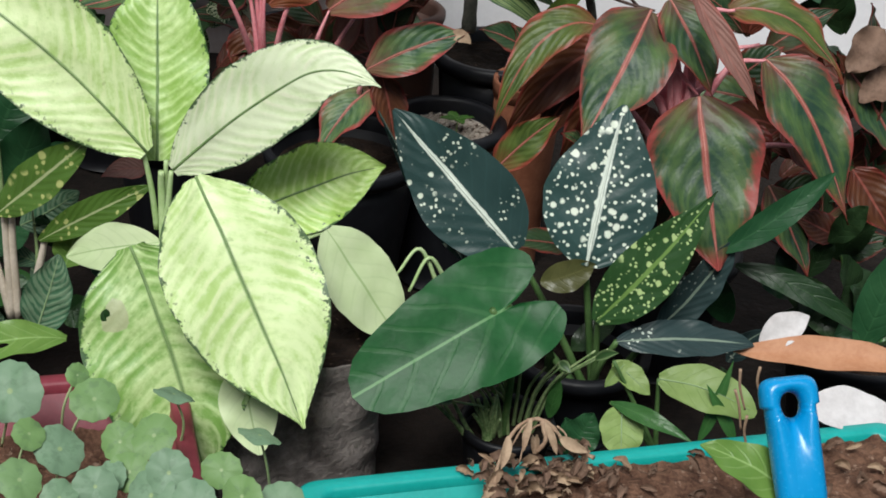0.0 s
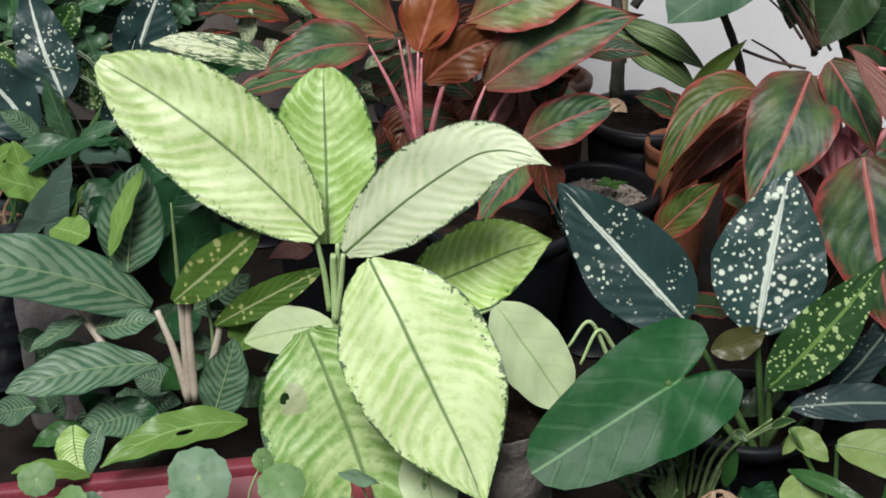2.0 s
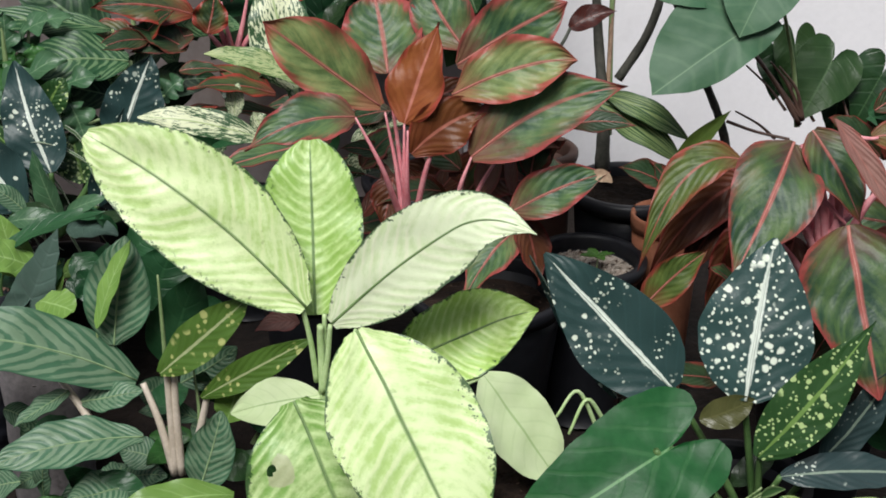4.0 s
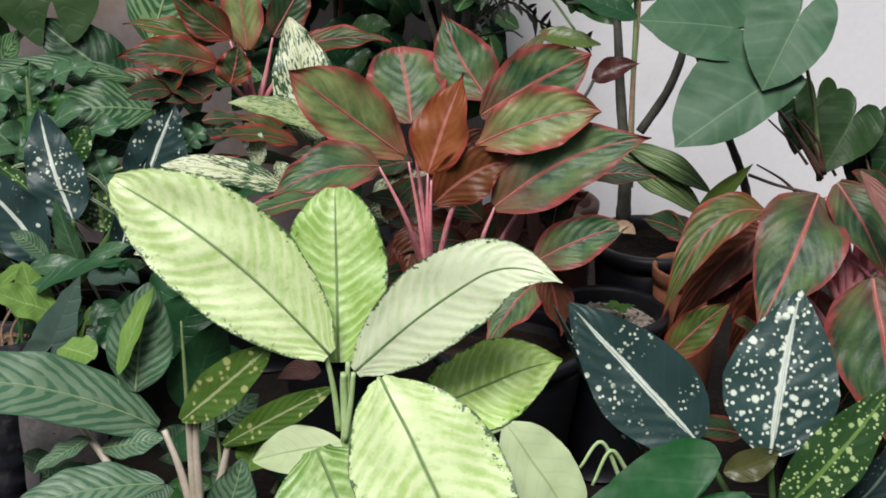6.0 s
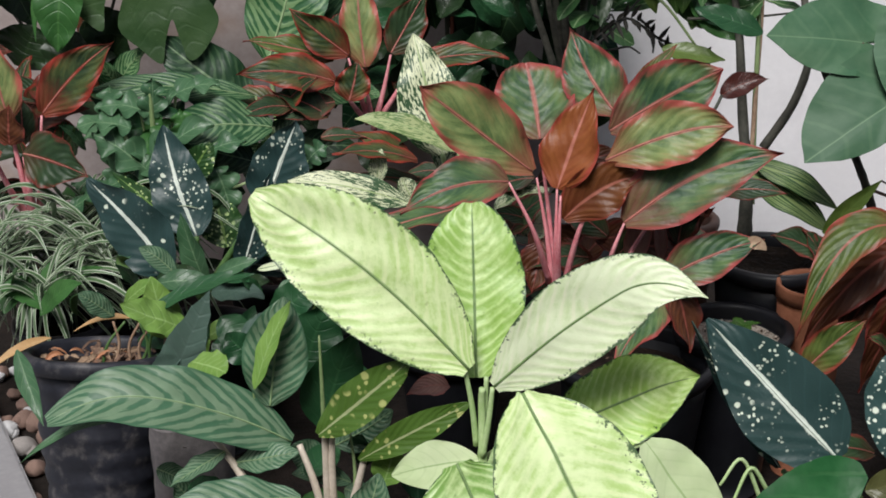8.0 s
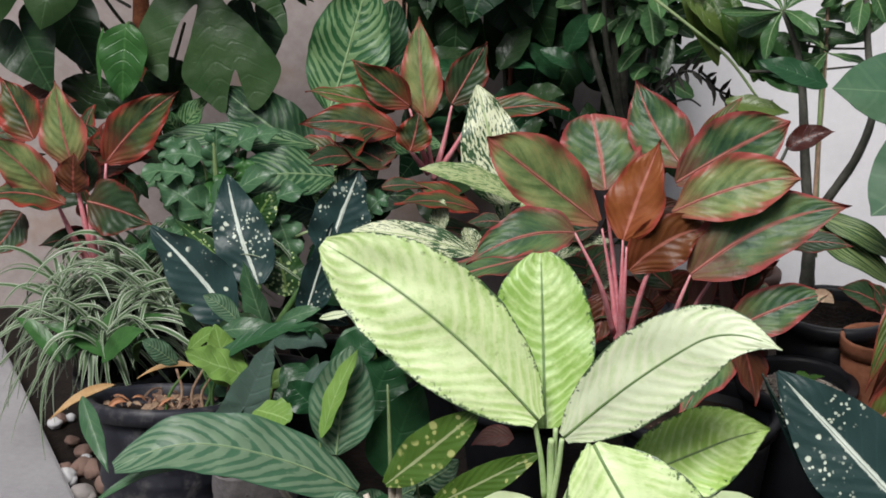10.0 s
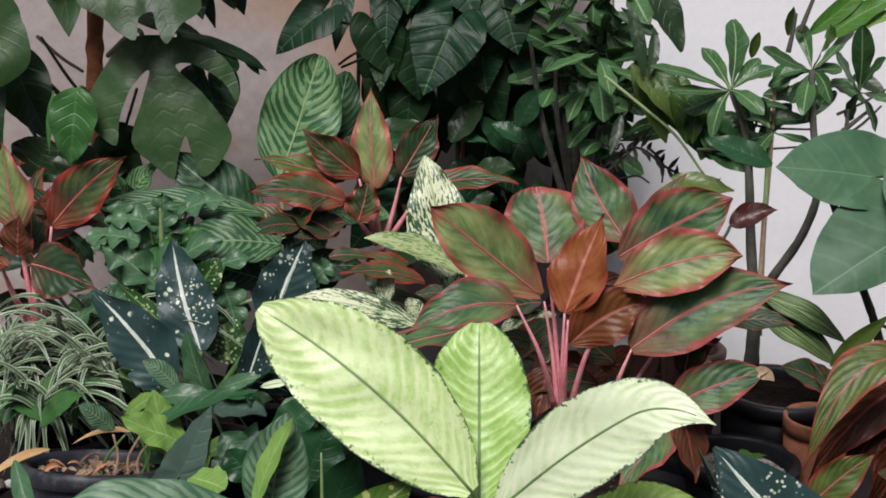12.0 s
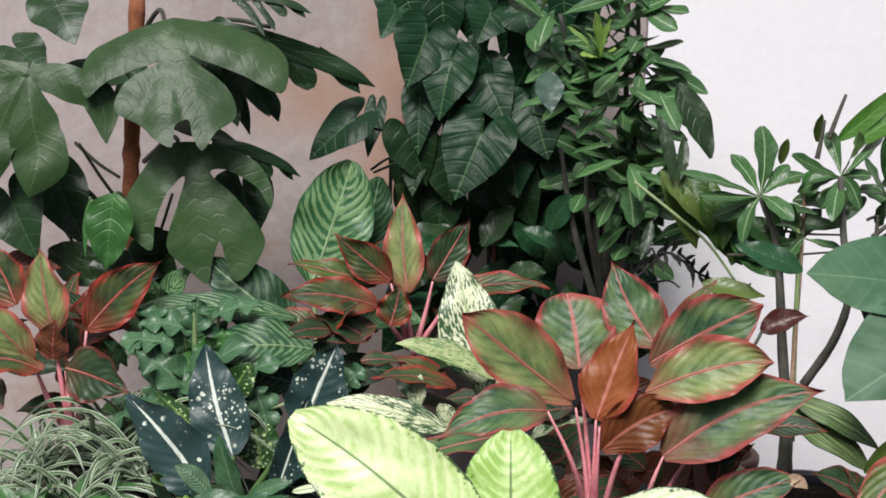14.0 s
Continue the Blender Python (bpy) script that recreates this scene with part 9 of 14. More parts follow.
stem(dark, STALK_DARK, [(0.007, 2.276, 0.527), (0.009, 2.257, 0.460), (0.009, 2.234, 0.368)], 0.0030, 0.0040, name="stalk")
stem(dark, STALK_DARK, [(-0.079, 2.298, 0.683), (-0.092, 2.256, 0.457), (-0.083, 2.233, 0.364)], 0.0030, 0.0040, name="stalk")
stem(dark, STALK_RED, [(-0.148, 2.290, 0.624), (-0.140, 2.256, 0.455), (-0.134, 2.233, 0.362)], 0.0030, 0.0040, name="stalk")
stem(dark, STALK_DARK, [(-0.029, 2.287, 0.605), (-0.015, 2.257, 0.460), (-0.015, 2.234, 0.367)], 0.0030, 0.0040, name="stalk")
stem(dark, STALK_DARK, [(-0.194, 2.224, 0.589), (-0.170, 2.227, 0.606), (-0.141, 2.228, 0.616)], 0.0020, 0.0020, name="root")
stem(dark, STALK_DARK, [(-0.190, 2.224, 0.585), (-0.161, 2.226, 0.598), (-0.138, 2.227, 0.606)], 0.0020, 0.0020, name="root")

shrub = thing("leafy_shrub", "leafy green shrub with narrow pale-ribbed leaves in whorls", "shrub", (0.161, 2.099, 0.413))
SHRUB_STEMS = [
    [(0.170, 2.142, 0.868), (0.173, 2.147, 0.760), (0.175, 2.152, 0.648), (0.157, 2.156, 0.532), (0.162, 2.159, 0.414)],
    [(0.077, 2.138, 0.834), (0.096, 2.147, 0.757), (0.121, 2.154, 0.662), (0.140, 2.157, 0.539), (0.157, 2.159, 0.414)],
    [(0.184, 2.140, 0.853), (0.190, 2.145, 0.745), (0.190, 2.152, 0.649), (0.185, 2.156, 0.533), (0.172, 2.159, 0.414)],
    [(0.122, 2.109, 0.629), (0.126, 2.119, 0.555), (0.142, 2.128, 0.480), (0.156, 2.140, 0.419)],
    [(0.200, 2.108, 0.625), (0.195, 2.115, 0.526), (0.177, 2.121, 0.425)],
    [(0.085, 2.112, 0.651), (0.107, 2.116, 0.539), (0.145, 2.120, 0.423)],
]
leaf(shrub, SHRUB, (0.214, 2.074, 0.739), (0.238, 2.017, 0.694), 0.034, fold=0.2, shape="obov", face=SKY, nu=14, nv=6, seed=367)
leaf(shrub, SHRUB, (0.175, 2.041, 0.651), (0.103, 1.988, 0.630), 0.026, fold=0.2, shape="obov", face=SKY, nu=14, nv=6, seed=368)
leaf(shrub, SHRUB, (0.176, 2.040, 0.643), (0.190, 1.984, 0.604), 0.027, fold=0.2, shape="obov", face=SKY, nu=14, nv=6, seed=369)
leaf(shrub, SHRUB, (0.162, 2.058, 0.768), (0.124, 2.003, 0.737), 0.023, fold=0.2, shape="obov", face=SKY, nu=14, nv=6, seed=370)
leaf(shrub, SHRUB, (0.136, 2.069, 0.706), (0.080, 2.022, 0.733), 0.031, fold=0.2, shape="obov", face=SKY, nu=14, nv=6, seed=371)
leaf(shrub, SHRUB, (0.204, 2.069, 0.708), (0.247, 2.015, 0.680), 0.023, fold=0.2, shape="obov", face=SKY, nu=14, nv=6, seed=372)
leaf(shrub, SHRUB, (0.160, 2.054, 0.671), (0.098, 2.002, 0.661), 0.018, fold=0.2, shape="obov", face=SKY, nu=14, nv=6, seed=373)
leaf(shrub, SHRUB, (0.206, 2.053, 0.665), (0.251, 2.001, 0.652), 0.018, fold=0.2, shape="obov", face=SKY, nu=14, nv=6, seed=374)
leaf(shrub, SHRUB, (0.108, 2.093, 0.732), (0.025, 2.040, 0.713), 0.029, fold=0.2, shape="obov", face=SKY, nu=14, nv=6, seed=375)
leaf(shrub, SHRUB, (0.147, 2.091, 0.719), (0.106, 2.035, 0.676), 0.028, fold=0.2, shape="obov", face=SKY, nu=14, nv=6, seed=376)
leaf(shrub, SHRUB, (0.179, 2.065, 0.608), (0.185, 2.009, 0.563), 0.036, fold=0.2, shape="obov", face=SKY, nu=14, nv=6, seed=377)
leaf(shrub, SHRUB, (0.165, 2.074, 0.597), (0.138, 2.018, 0.559), 0.020, fold=0.2, shape="obov", face=SKY, nu=14, nv=6, seed=379)
leaf(shrub, SHRUB, (0.137, 2.086, 0.757), (0.148, 2.032, 0.727), 0.031, fold=0.2, shape="obov", face=SKY, nu=14, nv=6, seed=381)
leaf(shrub, SHRUB, (0.118, 2.074, 0.595), (0.103, 2.021, 0.578), 0.023, fold=0.2, shape="obov", face=SKY, nu=14, nv=6, seed=382)
leaf(shrub, SHRUB, (0.195, 2.078, 0.622), (0.230, 2.026, 0.617), 0.023, fold=0.2, shape="obov", face=SKY, nu=14, nv=6, seed=383)
leaf(shrub, SHRUB, (0.173, 2.094, 0.742), (0.216, 2.041, 0.724), 0.031, fold=0.2, shape="obov", face=SKY, nu=14, nv=6, seed=385)

tree = thing("potted_tree", "slender potted tree with whorls of paddle-shaped leaves and bare grey stems", "tree", (0.396, 1.846, 0.267))
stem(tree, BARK, [(0.382, 1.848, 0.281), (0.381, 1.858, 0.354), (0.373, 1.880, 0.438), (0.361, 1.908, 0.563), (0.336, 1.917, 0.631)], 0.0098, 0.0032, name="trunk", label="grey-brown bare trunk", knobs=0.08)
stem(tree, BARK, [(0.394, 1.835, 0.407), (0.429, 1.843, 0.465), (0.445, 1.852, 0.526), (0.438, 1.881, 0.587), (0.432, 1.901, 0.662)], 0.0060, 0.0040, name="branch", knobs=0.06)
stem(tree, BARK, [(0.536, 1.790, 0.262), (0.532, 1.800, 0.323), (0.519, 1.800, 0.368), (0.493, 1.800, 0.426), (0.449, 1.812, 0.530)], 0.0066, 0.0046, name="branch", knobs=0.08)
stem(tree, STALK_OLD, [(0.389, 1.854, 0.325), (0.388, 1.880, 0.438), (0.389, 1.904, 0.537), (0.387, 1.926, 0.619)], 0.0040, 0.0025, name="branch")
stem(tree, STALK_TAN, [(0.385, 1.854, 0.324), (0.388, 1.882, 0.453), (0.394, 1.916, 0.548), (0.397, 1.947, 0.630)], 0.0035, 0.0020, name="branch")
stem(tree, STALK_OLD, [(0.180, 1.968, 0.633), (0.239, 1.942, 0.592), (0.277, 1.938, 0.561), (0.315, 1.931, 0.513)], 0.0024, 0.0018, name="branch")
leaf(tree, PADDLE, (0.336, 1.917, 0.629), (0.340, 1.971, 0.711), 0.034, fold=0.2, shape="paddle", face=(0.55, -0.63, 0.55), nu=14, nv=6, bend=0.01, curl=0.2, seed=386)
leaf(tree, PADDLE, (0.336, 1.917, 0.629), (0.302, 1.956, 0.676), 0.026, fold=0.2, shape="paddle", face=(0.45, -0.65, 0.37), nu=14, nv=6, bend=-0.01, curl=0.08, seed=387)
leaf(tree, PADDLE, (0.336, 1.917, 0.629), (0.231, 1.895, 0.660), 0.020, fold=0.2, shape="paddle", face=(-0.04, -0.57, 0.95), nu=14, nv=6, bend=0.01, curl=0.1, seed=388)
leaf(tree, PADDLE, (0.336, 1.917, 0.629), (0.256, 1.893, 0.632), 0.018, fold=0.2, shape="paddle", face=(0.11, -0.61, 0.67), nu=14, nv=6, bend=-0.03, curl=0.01, seed=389)
leaf(tree, PADDLE, (0.336, 1.917, 0.629), (0.283, 1.936, 0.598), 0.030, fold=0.2, shape="paddle", face=(0.40, -0.63, 0.53), nu=14, nv=6, bend=-0.02, curl=0.02, seed=390)
leaf(tree, PADDLE, (0.336, 1.917, 0.629), (0.392, 1.930, 0.657), 0.018, fold=0.2, shape="paddle", face=(0.09, -0.57, 0.94), nu=14, nv=6, bend=0.06, curl=0.11, seed=391)
leaf(tree, PADDLE, (0.336, 1.917, 0.629), (0.411, 1.919, 0.609), 0.020, fold=0.2, shape="paddle", face=(0.49, -0.58, 0.93), nu=14, nv=6, bend=-0.03, curl=0.02, seed=392)
leaf(tree, PADDLE, (0.336, 1.917, 0.629), (0.371, 1.868, 0.609), 0.024, fold=0.2, shape="paddle", face=(-0.58, -0.58, 0.89), nu=14, nv=6, bend=0.11, curl=0.1, seed=393)
leaf(tree, PADDLE, (0.336, 1.917, 0.629), (0.371, 1.931, 0.559), 0.027, fold=0.2, shape="paddle", face=(0.19, -0.60, 0.75), nu=14, nv=6, bend=0.01, curl=0.19, seed=394)
leaf(tree, PADDLE, (0.336, 1.917, 0.629), (0.313, 1.883, 0.575), 0.023, fold=0.2, shape="paddle", face=(-0.48, -0.66, 0.34), nu=14, nv=6, bend=0.08, curl=0.16, seed=395)
leaf(tree, PADDLE, (0.336, 1.917, 0.629), (0.376, 1.956, 0.664), 0.020, fold=0.2, shape="paddle", face=(0.36, -0.64, 0.45), nu=14, nv=6, bend=0.01, curl=0.06, seed=396)
leaf(tree, PADDLE, (0.437, 1.921, 0.657), (0.424, 1.963, 0.708), 0.020, fold=0.2, shape="paddle", face=(-0.60, -0.64, 0.50), nu=14, nv=6, bend=0.06, curl=0.13, seed=397)
leaf(tree, PADDLE, (0.437, 1.921, 0.657), (0.364, 1.865, 0.693), 0.020, fold=0.2, shape="paddle", face=(-0.46, -0.65, 0.41), nu=14, nv=6, bend=-0.02, curl=0.1, seed=398)
leaf(tree, PADDLE, (0.437, 1.921, 0.657), (0.449, 1.872, 0.720), 0.023, fold=0.2, shape="paddle", face=(0.39, -0.62, 0.62), nu=14, nv=6, bend=0.06, curl=0.07, seed=399)
leaf(tree, PADDLE, (0.437, 1.921, 0.657), (0.493, 1.961, 0.705), 0.020, fold=0.2, shape="paddle", face=(-0.48, -0.58, 0.90), nu=14, nv=6, bend=-0.02, curl=0.1, seed=400)
leaf(tree, PADDLE, (0.437, 1.921, 0.657), (0.397, 1.922, 0.650), 0.016, fold=0.2, shape="paddle", face=(0.21, -0.61, 0.67), nu=14, nv=6, bend=0.07, curl=0.01, seed=401)
leaf(tree, PADDLE, (0.437, 1.921, 0.657), (0.413, 1.914, 0.616), 0.020, fold=0.2, shape="paddle", face=(0.00, -0.61, 0.72), nu=14, nv=6, bend=-0.04, curl=0.14, seed=402)
leaf(tree, PADDLE, (0.437, 1.921, 0.657), (0.452, 1.865, 0.627), 0.020, fold=0.2, shape="paddle", face=(-0.54, -0.66, 0.34), nu=14, nv=6, bend=0.12, curl=0.03, seed=403)
leaf(tree, PADDLE, (0.437, 1.921, 0.657), (0.477, 1.936, 0.658), 0.020, fold=0.2, shape="paddle", face=(-0.53, -0.61, 0.71), nu=14, nv=6, bend=-0.02, curl=0.12, seed=404)
leaf(tree, PADDLE, (0.437, 1.921, 0.657), (0.387, 1.939, 0.632), 0.018, fold=0.2, shape="paddle", face=(0.21, -0.61, 0.67), nu=14, nv=6, bend=0.07, curl=0, seed=405)
leaf(tree, PADDLE, (0.437, 1.921, 0.657), (0.418, 1.860, 0.612), 0.023, fold=0.2, shape="paddle", face=(-0.32, -0.62, 0.61), nu=14, nv=6, bend=0.08, curl=0.01, seed=406)
leaf(tree, PADDLE, (0.497, 1.917, 0.633), (0.486, 1.892, 0.721), 0.030, fold=0.2, shape="paddle", face=(0.03, -0.63, 0.52), nu=14, nv=6, bend=-0.05, curl=0.06, seed=407)
leaf(tree, PADDLE, (0.497, 1.917, 0.633), (0.513, 1.867, 0.685), 0.020, fold=0.2, shape="paddle", face=(-0.58, -0.58, 0.88), nu=14, nv=6, bend=-0, curl=0.14, seed=408)
leaf(tree, PADDLE, (0.497, 1.917, 0.633), (0.458, 1.892, 0.686), 0.020, fold=0.2, shape="paddle", face=(0.29, -0.58, 0.91), nu=14, nv=6, bend=-0.06, curl=0.12, seed=409)
leaf(tree, PADDLE, (0.497, 1.917, 0.633), (0.463, 1.958, 0.631), 0.016, fold=0.2, shape="paddle", face=(0.32, -0.65, 0.37), nu=14, nv=6, bend=0.07, curl=0.15, seed=410)
leaf(tree, PADDLE, (0.497, 1.917, 0.633), (0.530, 1.874, 0.629), 0.020, fold=0.2, shape="paddle", face=(0.19, -0.60, 0.73), nu=14, nv=6, bend=-0.02, curl=0.16, seed=411)
leaf(tree, PADDLE, (0.497, 1.917, 0.633), (0.493, 1.946, 0.590), 0.020, fold=0.2, shape="paddle", face=(-0.51, -0.62, 0.62), nu=14, nv=6, bend=0.05, curl=0, seed=412)
leaf(tree, PADDLE, (0.497, 1.917, 0.633), (0.521, 1.908, 0.585), 0.018, fold=0.2, shape="paddle", face=(0.53, -0.63, 0.52), nu=14, nv=6, bend=0.03, curl=0.19, seed=413)
leaf(tree, PADDLE, (0.394, 1.910, 0.579), (0.349, 1.948, 0.592), 0.025, fold=0.2, shape="paddle", face=(0.54, -0.66, 0.35), nu=14, nv=6, bend=0.12, curl=0.07, seed=414)
leaf(tree, PADDLE, (0.394, 1.910, 0.579), (0.365, 1.885, 0.547), 0.027, fold=0.2, shape="paddle", face=(-0.38, -0.59, 0.85), nu=14, nv=6, bend=0.05, curl=0.09, seed=415)
leaf(tree, PADDLE, (0.394, 1.910, 0.579), (0.444, 1.902, 0.568), 0.016, fold=0.2, shape="paddle", face=(0.02, -0.61, 0.70), nu=14, nv=6, bend=-0.03, curl=0.14, seed=416)
leaf(tree, PADDLE, (0.394, 1.910, 0.579), (0.372, 1.885, 0.627), 0.020, fold=0.2, shape="paddle", face=(-0.58, -0.57, 0.96), nu=14, nv=6, bend=-0.04, curl=0.16, seed=417)
leaf(tree, PADDLE, (0.394, 1.910, 0.579), (0.342, 1.931, 0.558), 0.027, fold=0.2, shape="paddle", face=(-0.09, -0.61, 0.72), nu=14, nv=6, bend=-0.02, curl=0.04, seed=418)
leaf(tree, PLAIN_BRIGHT, (0.435, 1.957, 0.697), (0.509, 1.947, 0.774), 0.025, fold=0.2, shape="ell", nu=14, nv=6, seed=419)
leaf(tree, PLAIN_BRIGHT, (0.454, 1.946, 0.695), (0.531, 1.934, 0.749), 0.032, fold=0.2, shape="ell", nu=14, nv=6, seed=420)
leaf(tree, PLAIN_LIME, (0.468, 1.948, 0.706), (0.539, 1.932, 0.733), 0.026, fold=0.2, shape="ell", nu=14, nv=6, seed=421)
leaf(tree, PLAIN_DARK, (0.231, 1.986, 0.761), (0.276, 1.953, 0.670), 0.038, fold=0.2, shape="ell", nu=14, nv=6, seed=422)
leaf(tree, PLAIN_DARK, (0.208, 1.980, 0.721), (0.229, 1.949, 0.638), 0.018, fold=0.2, shape="ell", nu=14, nv=6, seed=423)
leaf(tree, PLAIN_DARK, (0.242, 1.976, 0.693), (0.236, 1.949, 0.638), 0.015, fold=0.2, shape="ell", nu=14, nv=6, seed=424)
leaf(tree, PLAIN_MOSS, (0.240, 1.988, 0.632), (0.317, 1.957, 0.551), 0.045, fold=0.2, shape="ell", nu=14, nv=6, seed=425)
leaf(tree, PLAIN_MOSS, (0.278, 1.986, 0.619), (0.325, 1.953, 0.530), 0.045, fold=0.2, shape="ell", nu=14, nv=6, seed=426)
leaf(tree, PLAIN_OLIVE, (0.218, 2.000, 0.644), (0.266, 1.966, 0.547), 0.033, fold=0.2, shape="ell", nu=14, nv=6, seed=427)
leaf(tree, PLAIN_MOSS, (0.324, 1.982, 0.591), (0.311, 1.953, 0.529), 0.033, fold=0.2, shape="ell", nu=14, nv=6, seed=428)
leaf(tree, PLAIN_MID, (0.308, 1.958, 0.565), (0.374, 1.932, 0.521), 0.037, fold=0.2, shape="ell", nu=14, nv=6, seed=429)
leaf(tree, PLAIN_DARK, (0.208, 2.000, 0.575), (0.194, 1.973, 0.527), 0.015, fold=0.2, shape="ell", nu=14, nv=6, seed=430)
leaf(tree, PLAIN_OLIVE, (0.263, 1.852, 0.529), (0.338, 1.831, 0.520), 0.028, fold=0.2, shape="ell", nu=14, nv=6, seed=431)
leaf(tree, PLAIN_MOSS, (0.244, 1.970, 0.644), (0.281, 1.939, 0.570), 0.037, fold=0.2, shape="ell", nu=14, nv=6, bend=0.05, seed=432)
leaf(tree, PLAIN_MOSS, (0.278, 1.969, 0.638), (0.289, 1.937, 0.553), 0.034, fold=0.2, shape="ell", nu=14, nv=6, bend=0.05, seed=433)
leaf(tree, PLAIN_MOSS, (0.302, 1.966, 0.620), (0.296, 1.937, 0.554), 0.029, fold=0.2, shape="ell", nu=14, nv=6, bend=0.05, seed=434)
leaf(tree, PLAIN_OLIVE, (0.214, 1.970, 0.648), (0.273, 1.940, 0.581), 0.025, fold=0.2, shape="ell", nu=14, nv=6, bend=0.05, seed=435)
leaf(tree, PLAIN_DEEP, (0.312, 1.959, 0.567), (0.372, 1.934, 0.538), 0.041, fold=0.2, shape="ell", nu=14, nv=6, bend=0.05, seed=436)
leaf(tree, PLAIN_MID, (0.323, 1.962, 0.588), (0.363, 1.938, 0.560), 0.032, fold=0.2, shape="ell", nu=14, nv=6, bend=0.05, seed=437)
leaf(tree, PADDLE, (0.373, 1.961, 0.584), (0.449, 1.941, 0.588), 0.022, fold=0.2, shape="ell", nu=14, nv=6, bend=0.05, seed=438)
leaf(tree, PADDLE, (0.386, 1.966, 0.616), (0.456, 1.945, 0.610), 0.025, fold=0.2, shape="ell", nu=14, nv=6, bend=0.05, seed=439)
leaf(tree, PLAIN_OLIVE, (0.395, 1.969, 0.641), (0.344, 1.950, 0.648), 0.019, fold=0.2, shape="ell", nu=14, nv=6, bend=0.05, seed=440)
leaf(tree, PLAIN_DEEP, (0.423, 1.964, 0.606), (0.379, 1.937, 0.558), 0.025, fold=0.2, shape="ell", nu=14, nv=6, bend=0.05, seed=441)
leaf(tree, PADDLE, (0.472, 1.969, 0.637), (0.512, 1.945, 0.614), 0.022, fold=0.2, shape="ell", nu=14, nv=6, bend=0.05, seed=442)
leaf(tree, PADDLE, (0.480, 1.967, 0.623), (0.435, 1.941, 0.588), 0.021, fold=0.2, shape="ell", nu=14, nv=6, bend=0.05, seed=443)
leaf(tree, PLAIN_DARK, (0.500, 1.970, 0.645), (0.539, 1.946, 0.620), 0.022, fold=0.2, shape="ell", nu=14, nv=6, bend=0.05, seed=444)
leaf(tree, PLAIN_MID, (0.414, 1.971, 0.656), (0.397, 1.946, 0.619), 0.025, fold=0.2, shape="ell", nu=14, nv=6, bend=0.05, seed=445)
leaf(tree, PLAIN_OLIVE, (0.462, 1.966, 0.619), (0.417, 1.948, 0.631), 0.021, fold=0.2, shape="ell", nu=14, nv=6, bend=0.05, seed=446)
leaf(tree, PLAIN_OLIVE, (0.368, 1.972, 0.662), (0.373, 1.957, 0.698), 0.013, fold=0.2, shape="ell", nu=14, nv=6, bend=0.05, seed=447)
leaf(tree, PLAIN_OLIVE, (0.413, 1.976, 0.692), (0.414, 1.962, 0.731), 0.013, fold=0.2, shape="ell", nu=14, nv=6, bend=0.05, seed=448)
stem(tree, BARK, [(0.487, 1.939, 0.569), (0.511, 1.941, 0.587), (0.534, 1.945, 0.611)], 0.0022, 0.0014, name="twig")
stem(tree, BARK, [(0.348, 1.941, 0.584), (0.399, 1.940, 0.578), (0.450, 1.940, 0.578)], 0.0022, 0.0014, name="twig")
stem(tree, BARK, [(0.303, 1.936, 0.547), (0.372, 1.936, 0.549), (0.441, 1.937, 0.556)], 0.0022, 0.0014, name="twig")
stem(tree, BARK, [(0.478, 1.943, 0.598), (0.508, 1.945, 0.613), (0.538, 1.948, 0.632)], 0.0022, 0.0014, name="twig")
stem(tree, BARK, [(0.366, 1.937, 0.557), (0.375, 1.940, 0.580), (0.384, 1.944, 0.609)], 0.0022, 0.0014, name="twig")
stem(tree, BARK, [(0.420, 1.937, 0.702), (0.429, 1.941, 0.730), (0.439, 1.945, 0.759)], 0.0035, 0.0020, name="twig")
stem(tree, BARK, [(0.407, 1.934, 0.677), (0.411, 1.937, 0.701), (0.414, 1.941, 0.726)], 0.0035, 0.0020, name="twig")
stem(tree, BARK, [(0.482, 1.920, 0.581), (0.499, 1.922, 0.596), (0.515, 1.924, 0.610)], 0.0035, 0.0020, name="twig")
stem(tree, BARK, [(0.486, 1.918, 0.567), (0.487, 1.921, 0.588), (0.487, 1.924, 0.609)], 0.0035, 0.0020, name="twig")
stem(tree, STALK_BLACK, [(0.186, 2.027, 0.481), (0.221, 2.032, 0.514), (0.243, 2.036, 0.541), (0.263, 2.039, 0.563)], 0.0022, 0.0012, name="twig")
stem(tree, STALK_BLACK, [(0.189, 2.027, 0.478), (0.216, 2.028, 0.482), (0.238, 2.028, 0.486), (0.254, 2.027, 0.477)], 0.0022, 0.0012, name="twig")
stem(tree, STALK_BLACK, [(0.190, 2.034, 0.528), (0.206, 2.033, 0.521), (0.213, 2.034, 0.529), (0.221, 2.032, 0.514)], 0.0022, 0.0012, name="twig")
stem(tree, STALK_BLACK, [(0.252, 2.033, 0.523), (0.268, 2.031, 0.509), (0.272, 2.030, 0.497), (0.271, 2.027, 0.478)], 0.0022, 0.0012, name="twig")
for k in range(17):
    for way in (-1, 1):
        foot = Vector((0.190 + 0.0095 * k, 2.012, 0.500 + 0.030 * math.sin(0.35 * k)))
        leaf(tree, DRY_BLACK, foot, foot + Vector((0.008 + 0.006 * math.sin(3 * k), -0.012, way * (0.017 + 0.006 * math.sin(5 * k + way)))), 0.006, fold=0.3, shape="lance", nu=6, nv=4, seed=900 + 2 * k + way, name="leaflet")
stem(tree, STALK_BLACK, [(0.188, 2.013, 0.498), (0.232, 2.012, 0.529), (0.280, 2.012, 0.500), (0.345, 2.010, 0.478)], 0.0020, 0.0020, name="twig")

